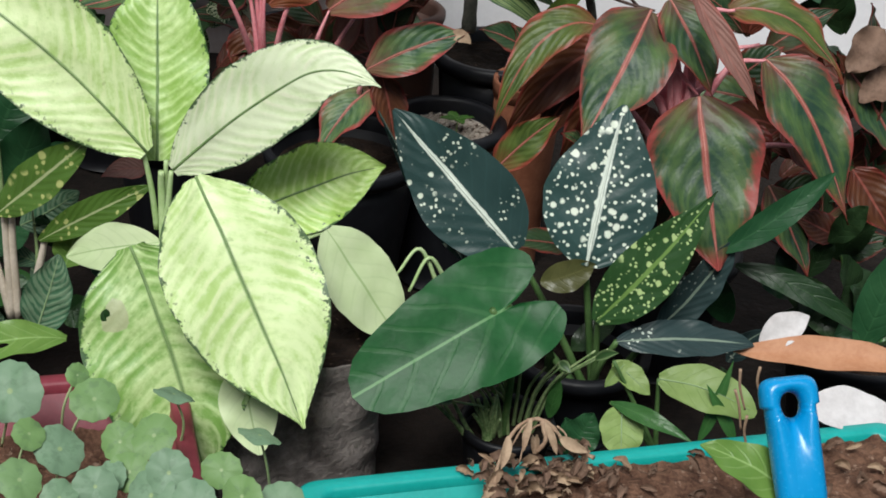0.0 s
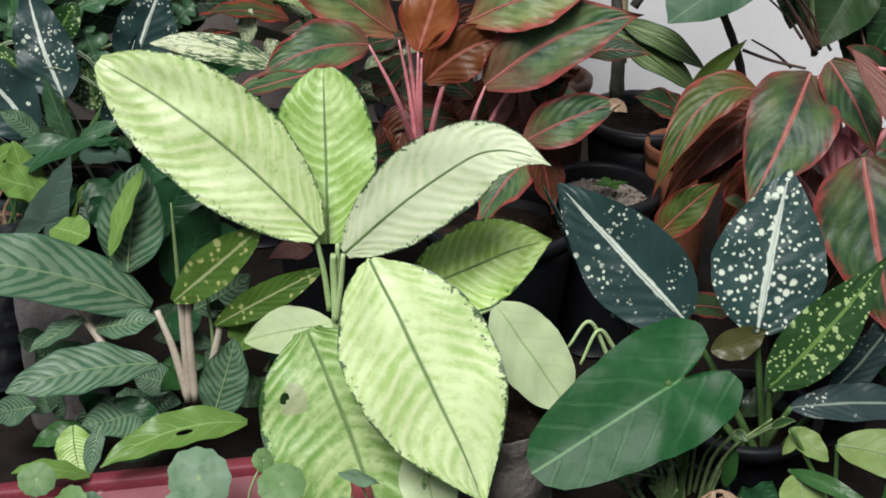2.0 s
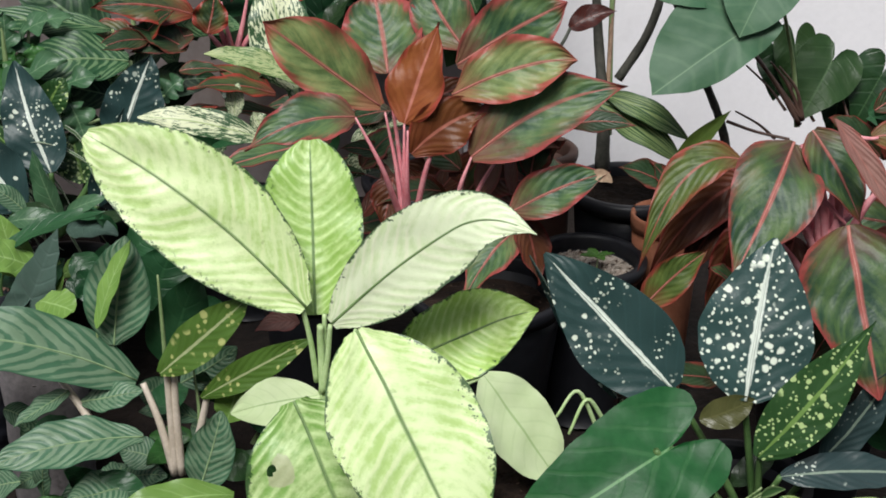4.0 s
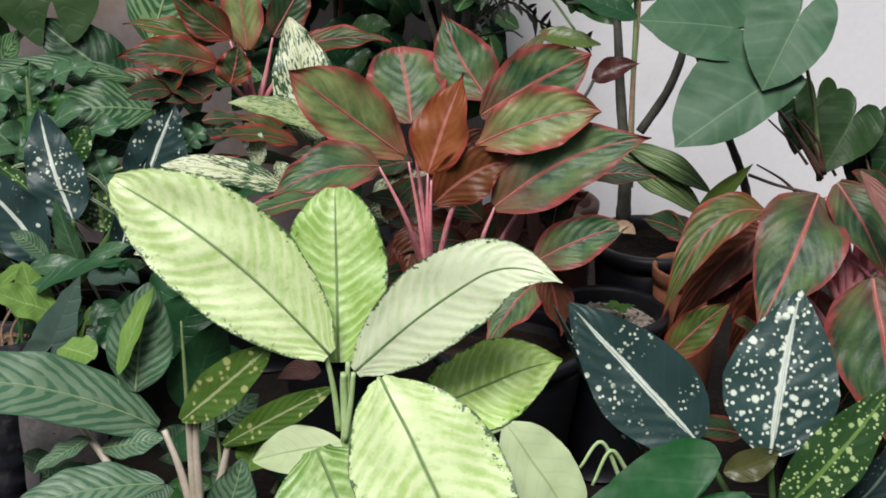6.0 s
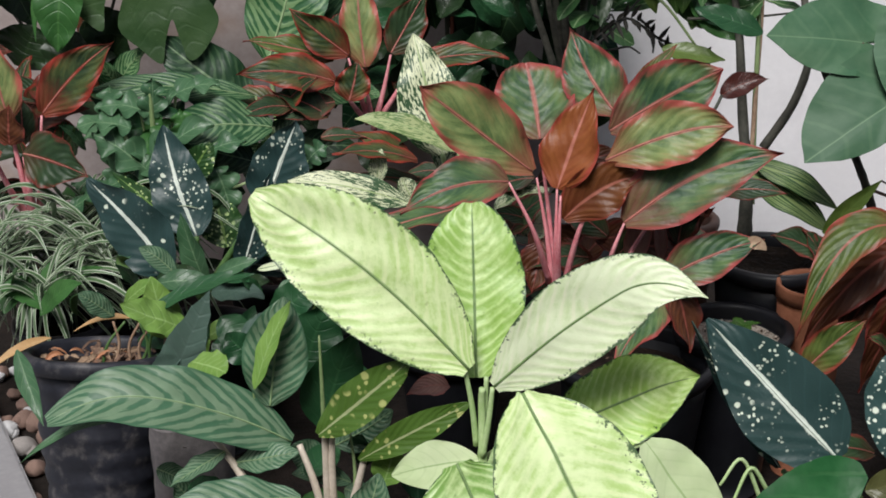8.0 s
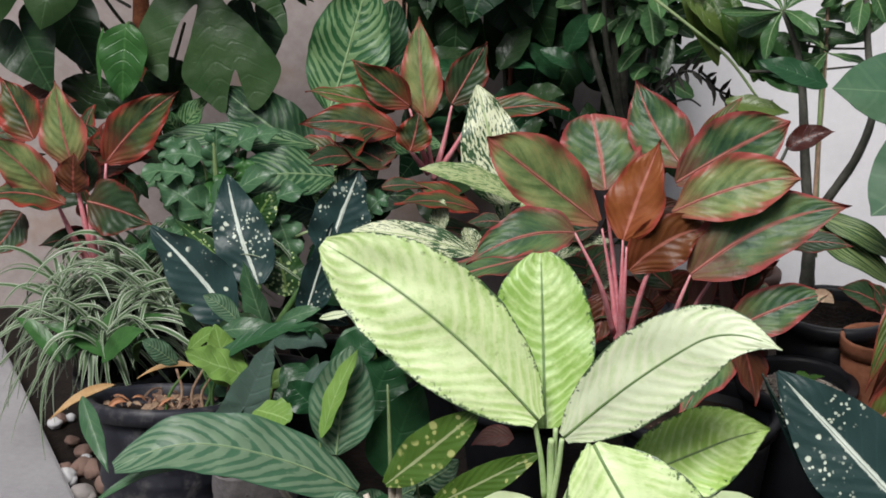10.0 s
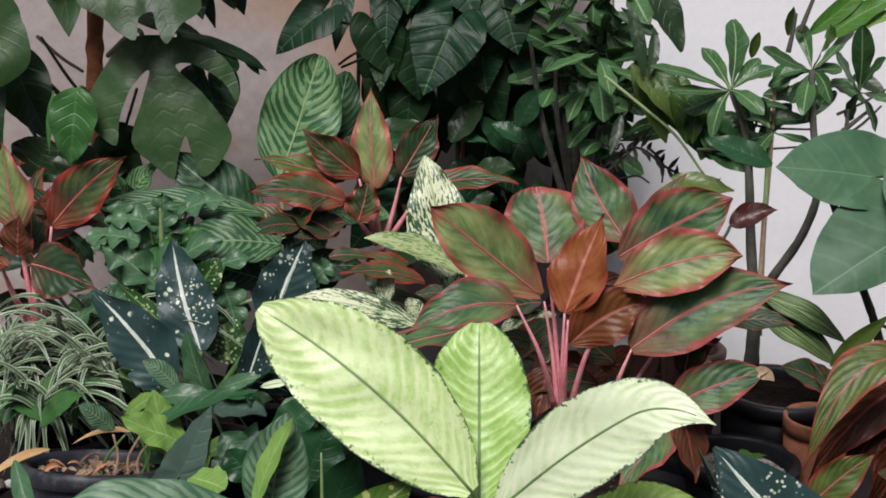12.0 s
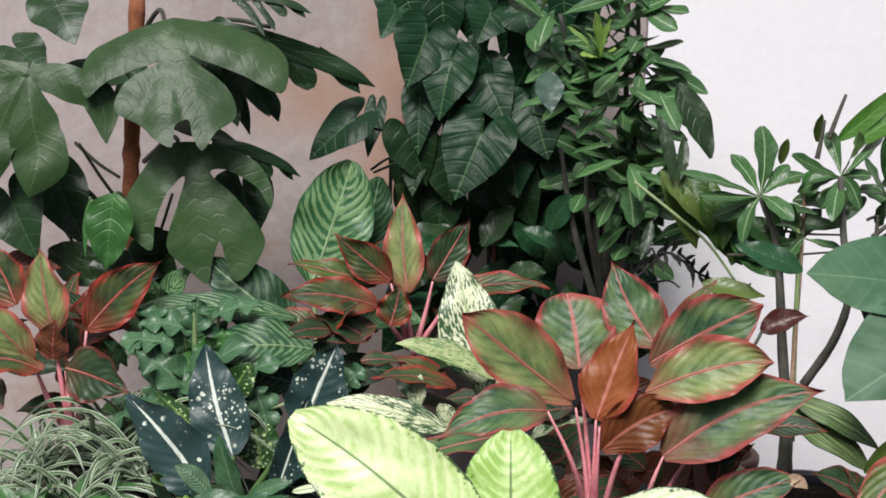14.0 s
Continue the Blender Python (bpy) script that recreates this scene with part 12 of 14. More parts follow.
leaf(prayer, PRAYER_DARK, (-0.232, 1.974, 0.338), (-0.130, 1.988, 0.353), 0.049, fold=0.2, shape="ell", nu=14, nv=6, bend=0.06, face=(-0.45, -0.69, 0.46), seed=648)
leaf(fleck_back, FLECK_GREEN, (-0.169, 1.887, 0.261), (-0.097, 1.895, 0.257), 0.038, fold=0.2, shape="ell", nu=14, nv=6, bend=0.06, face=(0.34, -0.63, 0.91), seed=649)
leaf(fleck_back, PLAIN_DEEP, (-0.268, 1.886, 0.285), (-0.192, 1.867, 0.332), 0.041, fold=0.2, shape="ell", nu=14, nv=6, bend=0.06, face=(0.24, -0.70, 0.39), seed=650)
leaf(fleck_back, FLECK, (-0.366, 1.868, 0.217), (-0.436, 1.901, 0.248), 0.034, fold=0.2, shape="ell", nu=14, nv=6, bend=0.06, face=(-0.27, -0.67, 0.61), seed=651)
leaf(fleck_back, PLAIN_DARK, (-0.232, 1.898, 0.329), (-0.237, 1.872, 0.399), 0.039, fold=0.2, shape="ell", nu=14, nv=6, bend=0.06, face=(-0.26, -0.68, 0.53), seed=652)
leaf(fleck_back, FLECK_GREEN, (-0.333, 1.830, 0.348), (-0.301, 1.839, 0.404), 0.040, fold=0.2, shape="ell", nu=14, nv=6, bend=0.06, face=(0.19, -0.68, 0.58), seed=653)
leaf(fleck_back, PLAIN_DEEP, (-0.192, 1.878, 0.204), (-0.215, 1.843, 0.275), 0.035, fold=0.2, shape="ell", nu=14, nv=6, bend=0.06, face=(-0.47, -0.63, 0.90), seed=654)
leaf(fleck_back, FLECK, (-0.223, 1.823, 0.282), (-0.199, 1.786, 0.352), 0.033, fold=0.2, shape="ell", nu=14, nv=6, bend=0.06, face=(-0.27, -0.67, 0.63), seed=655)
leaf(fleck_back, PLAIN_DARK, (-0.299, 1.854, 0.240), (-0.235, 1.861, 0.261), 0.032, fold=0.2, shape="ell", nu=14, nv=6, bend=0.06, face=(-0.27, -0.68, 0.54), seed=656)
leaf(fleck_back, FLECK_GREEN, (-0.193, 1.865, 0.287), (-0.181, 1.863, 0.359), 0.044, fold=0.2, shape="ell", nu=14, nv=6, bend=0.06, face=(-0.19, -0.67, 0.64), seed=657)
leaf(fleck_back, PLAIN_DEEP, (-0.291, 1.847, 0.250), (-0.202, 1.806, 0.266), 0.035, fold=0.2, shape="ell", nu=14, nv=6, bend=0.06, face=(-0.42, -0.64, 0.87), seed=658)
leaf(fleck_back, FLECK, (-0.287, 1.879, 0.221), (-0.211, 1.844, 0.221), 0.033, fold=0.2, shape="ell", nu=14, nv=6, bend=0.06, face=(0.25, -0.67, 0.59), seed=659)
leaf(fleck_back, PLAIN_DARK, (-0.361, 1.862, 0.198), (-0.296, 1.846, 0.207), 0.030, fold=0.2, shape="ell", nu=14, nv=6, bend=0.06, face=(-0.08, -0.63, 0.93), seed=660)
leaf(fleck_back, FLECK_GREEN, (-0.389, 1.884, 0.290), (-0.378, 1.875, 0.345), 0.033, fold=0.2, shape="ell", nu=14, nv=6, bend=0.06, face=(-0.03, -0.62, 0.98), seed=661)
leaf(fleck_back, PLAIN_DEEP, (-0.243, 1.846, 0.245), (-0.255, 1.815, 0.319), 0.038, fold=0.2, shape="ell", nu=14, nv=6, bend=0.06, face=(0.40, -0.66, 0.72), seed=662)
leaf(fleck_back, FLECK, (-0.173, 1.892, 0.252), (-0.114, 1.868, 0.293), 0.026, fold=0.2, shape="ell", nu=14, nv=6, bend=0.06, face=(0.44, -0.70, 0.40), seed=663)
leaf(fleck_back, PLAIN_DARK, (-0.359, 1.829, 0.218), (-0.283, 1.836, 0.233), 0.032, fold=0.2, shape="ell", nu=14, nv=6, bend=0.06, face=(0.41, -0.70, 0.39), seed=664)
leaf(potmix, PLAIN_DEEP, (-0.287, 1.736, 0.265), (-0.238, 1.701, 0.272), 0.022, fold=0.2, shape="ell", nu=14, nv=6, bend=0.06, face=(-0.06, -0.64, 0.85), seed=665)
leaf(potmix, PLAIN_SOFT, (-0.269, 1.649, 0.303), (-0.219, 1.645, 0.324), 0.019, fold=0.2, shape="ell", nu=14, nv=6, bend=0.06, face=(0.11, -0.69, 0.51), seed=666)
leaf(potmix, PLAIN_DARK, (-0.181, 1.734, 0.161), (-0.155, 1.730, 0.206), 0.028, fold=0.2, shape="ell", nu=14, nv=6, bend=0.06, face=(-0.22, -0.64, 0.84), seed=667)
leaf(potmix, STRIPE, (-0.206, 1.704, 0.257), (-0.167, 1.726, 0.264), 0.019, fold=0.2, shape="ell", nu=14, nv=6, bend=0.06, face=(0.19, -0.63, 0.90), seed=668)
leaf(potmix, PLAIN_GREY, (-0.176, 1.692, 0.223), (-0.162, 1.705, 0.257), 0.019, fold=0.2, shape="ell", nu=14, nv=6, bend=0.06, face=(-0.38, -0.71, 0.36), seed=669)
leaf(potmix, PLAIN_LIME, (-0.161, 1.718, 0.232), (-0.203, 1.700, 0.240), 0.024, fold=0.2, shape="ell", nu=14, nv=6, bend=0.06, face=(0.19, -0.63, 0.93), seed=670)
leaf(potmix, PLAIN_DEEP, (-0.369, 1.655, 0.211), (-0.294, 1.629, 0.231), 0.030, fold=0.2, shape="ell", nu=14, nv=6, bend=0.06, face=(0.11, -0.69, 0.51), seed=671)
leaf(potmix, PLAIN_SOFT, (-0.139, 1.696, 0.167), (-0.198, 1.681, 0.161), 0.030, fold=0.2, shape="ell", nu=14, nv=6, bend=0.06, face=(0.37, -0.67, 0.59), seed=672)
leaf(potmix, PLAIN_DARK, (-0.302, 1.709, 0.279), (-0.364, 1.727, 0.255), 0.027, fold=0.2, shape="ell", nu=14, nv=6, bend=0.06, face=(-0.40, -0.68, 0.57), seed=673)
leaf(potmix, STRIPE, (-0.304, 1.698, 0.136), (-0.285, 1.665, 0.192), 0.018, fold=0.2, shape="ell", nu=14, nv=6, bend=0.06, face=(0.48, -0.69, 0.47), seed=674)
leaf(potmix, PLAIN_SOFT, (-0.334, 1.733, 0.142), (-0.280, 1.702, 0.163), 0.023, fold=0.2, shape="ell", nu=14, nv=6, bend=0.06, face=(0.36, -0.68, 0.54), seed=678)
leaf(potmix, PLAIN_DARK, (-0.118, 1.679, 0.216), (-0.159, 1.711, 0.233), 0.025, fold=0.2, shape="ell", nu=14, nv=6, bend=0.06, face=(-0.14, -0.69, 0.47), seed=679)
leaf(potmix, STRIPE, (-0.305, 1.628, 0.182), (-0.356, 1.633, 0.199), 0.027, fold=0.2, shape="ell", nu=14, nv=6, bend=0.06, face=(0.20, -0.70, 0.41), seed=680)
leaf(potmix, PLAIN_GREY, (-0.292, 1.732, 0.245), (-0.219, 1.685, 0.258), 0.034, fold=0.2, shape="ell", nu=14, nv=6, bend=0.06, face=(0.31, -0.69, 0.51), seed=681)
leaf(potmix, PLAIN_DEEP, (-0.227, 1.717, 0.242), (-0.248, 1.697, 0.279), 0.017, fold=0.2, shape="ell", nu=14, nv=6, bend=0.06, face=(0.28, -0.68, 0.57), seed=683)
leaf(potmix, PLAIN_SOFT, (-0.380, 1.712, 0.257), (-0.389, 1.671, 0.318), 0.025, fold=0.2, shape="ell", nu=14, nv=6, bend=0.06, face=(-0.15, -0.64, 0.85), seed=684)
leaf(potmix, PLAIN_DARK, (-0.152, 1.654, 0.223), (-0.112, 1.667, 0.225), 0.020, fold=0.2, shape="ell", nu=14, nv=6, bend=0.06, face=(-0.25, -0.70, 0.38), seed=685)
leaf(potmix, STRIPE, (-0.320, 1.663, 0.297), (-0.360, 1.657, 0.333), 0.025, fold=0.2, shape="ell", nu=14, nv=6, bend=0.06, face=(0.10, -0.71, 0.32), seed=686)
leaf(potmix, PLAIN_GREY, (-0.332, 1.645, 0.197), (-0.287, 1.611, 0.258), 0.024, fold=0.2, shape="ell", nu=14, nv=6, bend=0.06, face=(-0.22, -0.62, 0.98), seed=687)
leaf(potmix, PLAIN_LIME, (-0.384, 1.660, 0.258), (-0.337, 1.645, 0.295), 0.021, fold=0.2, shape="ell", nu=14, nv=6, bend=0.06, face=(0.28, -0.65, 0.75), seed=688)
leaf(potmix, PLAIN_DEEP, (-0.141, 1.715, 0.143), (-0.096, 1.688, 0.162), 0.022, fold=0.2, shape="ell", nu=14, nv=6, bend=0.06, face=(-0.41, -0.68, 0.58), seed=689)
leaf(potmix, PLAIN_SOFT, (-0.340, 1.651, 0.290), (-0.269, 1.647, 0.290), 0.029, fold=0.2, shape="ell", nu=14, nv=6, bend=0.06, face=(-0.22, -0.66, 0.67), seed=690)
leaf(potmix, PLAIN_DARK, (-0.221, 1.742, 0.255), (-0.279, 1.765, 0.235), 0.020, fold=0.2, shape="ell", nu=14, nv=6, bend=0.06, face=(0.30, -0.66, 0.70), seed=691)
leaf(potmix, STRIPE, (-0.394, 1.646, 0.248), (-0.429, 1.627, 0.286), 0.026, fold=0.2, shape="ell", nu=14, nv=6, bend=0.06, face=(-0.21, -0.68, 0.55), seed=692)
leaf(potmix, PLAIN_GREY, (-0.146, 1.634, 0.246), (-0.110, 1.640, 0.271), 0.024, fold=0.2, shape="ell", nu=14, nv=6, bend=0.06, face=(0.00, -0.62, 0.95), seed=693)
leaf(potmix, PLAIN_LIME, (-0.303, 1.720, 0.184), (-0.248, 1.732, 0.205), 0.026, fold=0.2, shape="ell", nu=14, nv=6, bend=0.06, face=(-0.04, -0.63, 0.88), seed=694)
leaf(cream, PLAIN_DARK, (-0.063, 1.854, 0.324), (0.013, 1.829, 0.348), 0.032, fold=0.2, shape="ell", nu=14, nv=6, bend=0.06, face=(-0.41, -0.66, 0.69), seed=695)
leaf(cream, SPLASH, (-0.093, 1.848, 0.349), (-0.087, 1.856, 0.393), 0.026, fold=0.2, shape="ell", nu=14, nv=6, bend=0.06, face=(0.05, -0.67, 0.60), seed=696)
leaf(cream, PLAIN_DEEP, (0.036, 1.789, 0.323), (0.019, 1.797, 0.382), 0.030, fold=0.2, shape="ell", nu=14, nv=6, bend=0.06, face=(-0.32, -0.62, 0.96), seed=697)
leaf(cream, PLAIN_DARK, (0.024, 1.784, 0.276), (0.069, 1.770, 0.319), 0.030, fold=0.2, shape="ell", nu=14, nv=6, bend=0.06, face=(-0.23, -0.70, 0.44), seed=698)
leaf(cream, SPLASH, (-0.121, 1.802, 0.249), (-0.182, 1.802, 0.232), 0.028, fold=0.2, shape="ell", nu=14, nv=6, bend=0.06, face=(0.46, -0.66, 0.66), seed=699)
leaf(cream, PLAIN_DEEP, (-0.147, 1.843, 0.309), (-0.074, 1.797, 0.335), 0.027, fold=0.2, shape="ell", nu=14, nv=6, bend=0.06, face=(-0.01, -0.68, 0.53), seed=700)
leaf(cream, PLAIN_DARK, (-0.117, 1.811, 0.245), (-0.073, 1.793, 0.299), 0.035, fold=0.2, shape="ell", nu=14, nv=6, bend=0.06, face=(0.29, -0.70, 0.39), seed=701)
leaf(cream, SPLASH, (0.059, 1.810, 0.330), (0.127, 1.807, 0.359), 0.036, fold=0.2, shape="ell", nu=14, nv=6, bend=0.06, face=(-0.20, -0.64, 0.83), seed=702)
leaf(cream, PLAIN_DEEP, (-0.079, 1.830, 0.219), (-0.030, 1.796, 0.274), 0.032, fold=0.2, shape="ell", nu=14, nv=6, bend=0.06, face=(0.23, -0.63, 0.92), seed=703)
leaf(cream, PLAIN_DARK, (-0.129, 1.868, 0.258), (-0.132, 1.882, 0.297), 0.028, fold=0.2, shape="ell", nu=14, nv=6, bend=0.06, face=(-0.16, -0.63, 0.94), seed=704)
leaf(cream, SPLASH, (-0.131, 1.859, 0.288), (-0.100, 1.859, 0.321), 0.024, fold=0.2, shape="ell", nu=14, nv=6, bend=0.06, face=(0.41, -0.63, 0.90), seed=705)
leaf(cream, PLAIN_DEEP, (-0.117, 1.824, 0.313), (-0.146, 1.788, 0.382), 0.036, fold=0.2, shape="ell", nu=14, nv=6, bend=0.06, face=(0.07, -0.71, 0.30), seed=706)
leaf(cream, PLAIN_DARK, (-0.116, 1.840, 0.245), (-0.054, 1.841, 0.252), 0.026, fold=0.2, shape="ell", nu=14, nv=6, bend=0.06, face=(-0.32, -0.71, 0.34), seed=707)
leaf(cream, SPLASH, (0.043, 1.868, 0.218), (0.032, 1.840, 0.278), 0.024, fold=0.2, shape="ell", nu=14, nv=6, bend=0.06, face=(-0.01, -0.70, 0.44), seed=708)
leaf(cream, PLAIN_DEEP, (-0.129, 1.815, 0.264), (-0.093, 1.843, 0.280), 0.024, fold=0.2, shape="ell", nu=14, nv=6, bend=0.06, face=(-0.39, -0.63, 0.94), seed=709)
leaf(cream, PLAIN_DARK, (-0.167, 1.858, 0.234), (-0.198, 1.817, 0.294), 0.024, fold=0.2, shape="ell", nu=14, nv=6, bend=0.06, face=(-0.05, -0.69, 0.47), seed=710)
leaf(finger, PLAIN_SOFT, (-0.347, 1.930, 0.301), (-0.381, 1.904, 0.316), 0.011, fold=0.2, shape="lance", nu=14, nv=6, bend=0.06, face=(0.25, -0.67, 0.63), seed=711)
leaf(finger, PLAIN_DEEP, (-0.412, 1.946, 0.386), (-0.450, 1.964, 0.418), 0.020, fold=0.2, shape="lance", nu=14, nv=6, bend=0.06, face=(-0.49, -0.66, 0.68), seed=712)
leaf(finger, PLAIN_SOFT, (-0.294, 1.890, 0.282), (-0.326, 1.855, 0.314), 0.015, fold=0.2, shape="lance", nu=14, nv=6, bend=0.06, face=(-0.10, -0.68, 0.56), seed=713)
leaf(finger, PLAIN_DEEP, (-0.382, 1.939, 0.332), (-0.319, 1.951, 0.314), 0.024, fold=0.2, shape="lance", nu=14, nv=6, bend=0.06, face=(0.37, -0.68, 0.57), seed=714)
leaf(finger, PLAIN_SOFT, (-0.450, 1.886, 0.280), (-0.504, 1.914, 0.280), 0.013, fold=0.2, shape="lance", nu=14, nv=6, bend=0.06, face=(-0.44, -0.65, 0.78), seed=715)
leaf(finger, PLAIN_DEEP, (-0.354, 1.887, 0.315), (-0.326, 1.875, 0.369), 0.020, fold=0.2, shape="lance", nu=14, nv=6, bend=0.06, face=(-0.15, -0.69, 0.49), seed=716)
leaf(finger, PLAIN_SOFT, (-0.378, 1.903, 0.262), (-0.324, 1.878, 0.293), 0.014, fold=0.2, shape="lance", nu=14, nv=6, bend=0.06, face=(-0.20, -0.65, 0.75), seed=717)
leaf(finger, PLAIN_DEEP, (-0.394, 1.905, 0.332), (-0.377, 1.897, 0.367), 0.013, fold=0.2, shape="lance", nu=14, nv=6, bend=0.06, face=(-0.36, -0.70, 0.42), seed=718)
leaf(finger, PLAIN_SOFT, (-0.405, 1.930, 0.282), (-0.353, 1.913, 0.306), 0.015, fold=0.2, shape="lance", nu=14, nv=6, bend=0.06, face=(0.33, -0.67, 0.62), seed=719)
leaf(finger, PLAIN_DEEP, (-0.448, 1.925, 0.405), (-0.477, 1.929, 0.437), 0.014, fold=0.2, shape="lance", nu=14, nv=6, bend=0.06, face=(-0.12, -0.63, 0.94), seed=720)
leaf(finger, PLAIN_SOFT, (-0.364, 1.933, 0.275), (-0.362, 1.951, 0.311), 0.016, fold=0.2, shape="lance", nu=14, nv=6, bend=0.06, face=(0.07, -0.68, 0.56), seed=721)
leaf(finger, PLAIN_DEEP, (-0.368, 1.922, 0.276), (-0.363, 1.940, 0.309), 0.015, fold=0.2, shape="lance", nu=14, nv=6, bend=0.06, face=(-0.40, -0.69, 0.50), seed=722)
leaf(finger, PLAIN_SOFT, (-0.480, 1.899, 0.373), (-0.501, 1.858, 0.419), 0.018, fold=0.2, shape="lance", nu=14, nv=6, bend=0.06, face=(0.40, -0.66, 0.72), seed=723)
leaf(finger, PLAIN_DEEP, (-0.349, 1.900, 0.422), (-0.403, 1.895, 0.421), 0.015, fold=0.2, shape="lance", nu=14, nv=6, bend=0.06, face=(0.48, -0.71, 0.34), seed=724)
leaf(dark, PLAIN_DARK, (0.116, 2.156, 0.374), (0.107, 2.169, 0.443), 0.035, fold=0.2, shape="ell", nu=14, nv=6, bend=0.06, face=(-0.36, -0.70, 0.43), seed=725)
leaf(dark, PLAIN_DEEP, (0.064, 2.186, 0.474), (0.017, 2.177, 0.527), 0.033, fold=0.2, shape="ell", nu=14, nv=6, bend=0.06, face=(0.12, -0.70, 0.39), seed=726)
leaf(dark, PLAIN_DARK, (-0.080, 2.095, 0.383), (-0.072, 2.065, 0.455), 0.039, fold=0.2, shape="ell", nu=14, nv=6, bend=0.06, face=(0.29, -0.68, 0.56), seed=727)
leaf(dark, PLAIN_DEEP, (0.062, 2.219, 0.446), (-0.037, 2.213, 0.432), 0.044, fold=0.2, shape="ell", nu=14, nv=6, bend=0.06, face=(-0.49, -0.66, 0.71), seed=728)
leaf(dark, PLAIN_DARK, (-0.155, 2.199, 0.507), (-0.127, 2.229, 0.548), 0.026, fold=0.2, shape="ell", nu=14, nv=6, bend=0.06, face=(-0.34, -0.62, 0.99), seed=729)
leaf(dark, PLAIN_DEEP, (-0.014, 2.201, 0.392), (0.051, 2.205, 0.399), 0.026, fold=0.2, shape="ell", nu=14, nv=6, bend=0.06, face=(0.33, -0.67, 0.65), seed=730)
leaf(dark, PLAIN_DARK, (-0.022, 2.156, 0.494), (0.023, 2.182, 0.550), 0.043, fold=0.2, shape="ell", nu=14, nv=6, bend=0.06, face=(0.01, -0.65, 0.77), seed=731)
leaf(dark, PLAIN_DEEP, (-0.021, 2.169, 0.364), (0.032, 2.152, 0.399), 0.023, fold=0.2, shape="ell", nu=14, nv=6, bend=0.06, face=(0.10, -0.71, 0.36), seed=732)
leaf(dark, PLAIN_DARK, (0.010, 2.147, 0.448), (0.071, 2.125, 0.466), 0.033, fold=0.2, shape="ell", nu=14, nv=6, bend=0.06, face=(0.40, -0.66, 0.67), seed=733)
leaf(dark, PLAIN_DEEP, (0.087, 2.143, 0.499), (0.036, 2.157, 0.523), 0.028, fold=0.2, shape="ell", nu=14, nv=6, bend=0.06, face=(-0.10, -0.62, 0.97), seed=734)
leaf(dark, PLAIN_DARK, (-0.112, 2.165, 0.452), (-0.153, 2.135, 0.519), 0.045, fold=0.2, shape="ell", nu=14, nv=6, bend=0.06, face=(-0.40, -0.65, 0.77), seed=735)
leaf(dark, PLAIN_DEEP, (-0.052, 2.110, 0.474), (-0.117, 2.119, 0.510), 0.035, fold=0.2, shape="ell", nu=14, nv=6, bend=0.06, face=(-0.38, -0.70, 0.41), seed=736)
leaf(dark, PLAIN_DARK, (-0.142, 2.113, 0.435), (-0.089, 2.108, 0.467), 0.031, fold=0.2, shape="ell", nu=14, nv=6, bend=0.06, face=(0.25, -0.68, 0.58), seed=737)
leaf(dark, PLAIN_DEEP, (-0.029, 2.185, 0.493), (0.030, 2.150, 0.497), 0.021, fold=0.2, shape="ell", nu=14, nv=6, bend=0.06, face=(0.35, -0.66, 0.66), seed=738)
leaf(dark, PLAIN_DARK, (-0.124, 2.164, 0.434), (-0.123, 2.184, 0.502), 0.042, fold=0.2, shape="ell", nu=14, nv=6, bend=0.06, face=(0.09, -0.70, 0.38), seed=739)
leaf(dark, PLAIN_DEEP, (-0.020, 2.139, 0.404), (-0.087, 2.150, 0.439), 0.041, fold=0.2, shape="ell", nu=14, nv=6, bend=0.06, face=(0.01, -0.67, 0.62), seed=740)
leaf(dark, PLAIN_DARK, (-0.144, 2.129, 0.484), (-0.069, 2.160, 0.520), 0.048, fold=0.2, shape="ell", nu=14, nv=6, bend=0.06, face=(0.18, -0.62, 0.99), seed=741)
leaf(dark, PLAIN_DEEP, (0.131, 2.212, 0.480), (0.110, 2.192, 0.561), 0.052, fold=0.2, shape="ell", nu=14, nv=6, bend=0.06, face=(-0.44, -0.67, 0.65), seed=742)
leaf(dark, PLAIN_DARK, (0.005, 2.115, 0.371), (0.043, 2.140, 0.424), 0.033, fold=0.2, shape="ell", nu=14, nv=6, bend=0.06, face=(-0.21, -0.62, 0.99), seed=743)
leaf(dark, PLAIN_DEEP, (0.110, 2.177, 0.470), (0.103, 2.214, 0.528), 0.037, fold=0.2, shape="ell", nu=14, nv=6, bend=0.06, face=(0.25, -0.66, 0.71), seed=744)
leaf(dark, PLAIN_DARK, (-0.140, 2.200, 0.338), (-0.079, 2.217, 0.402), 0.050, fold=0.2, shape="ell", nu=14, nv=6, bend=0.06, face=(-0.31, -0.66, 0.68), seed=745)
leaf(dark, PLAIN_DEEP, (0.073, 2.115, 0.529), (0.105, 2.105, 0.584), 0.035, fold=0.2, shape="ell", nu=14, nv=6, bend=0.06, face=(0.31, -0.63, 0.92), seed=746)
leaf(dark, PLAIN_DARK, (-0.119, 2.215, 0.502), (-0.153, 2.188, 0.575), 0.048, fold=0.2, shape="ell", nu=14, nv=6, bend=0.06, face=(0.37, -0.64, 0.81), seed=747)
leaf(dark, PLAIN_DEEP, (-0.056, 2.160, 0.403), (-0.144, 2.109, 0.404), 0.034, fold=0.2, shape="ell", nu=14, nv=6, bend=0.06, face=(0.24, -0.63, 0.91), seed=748)
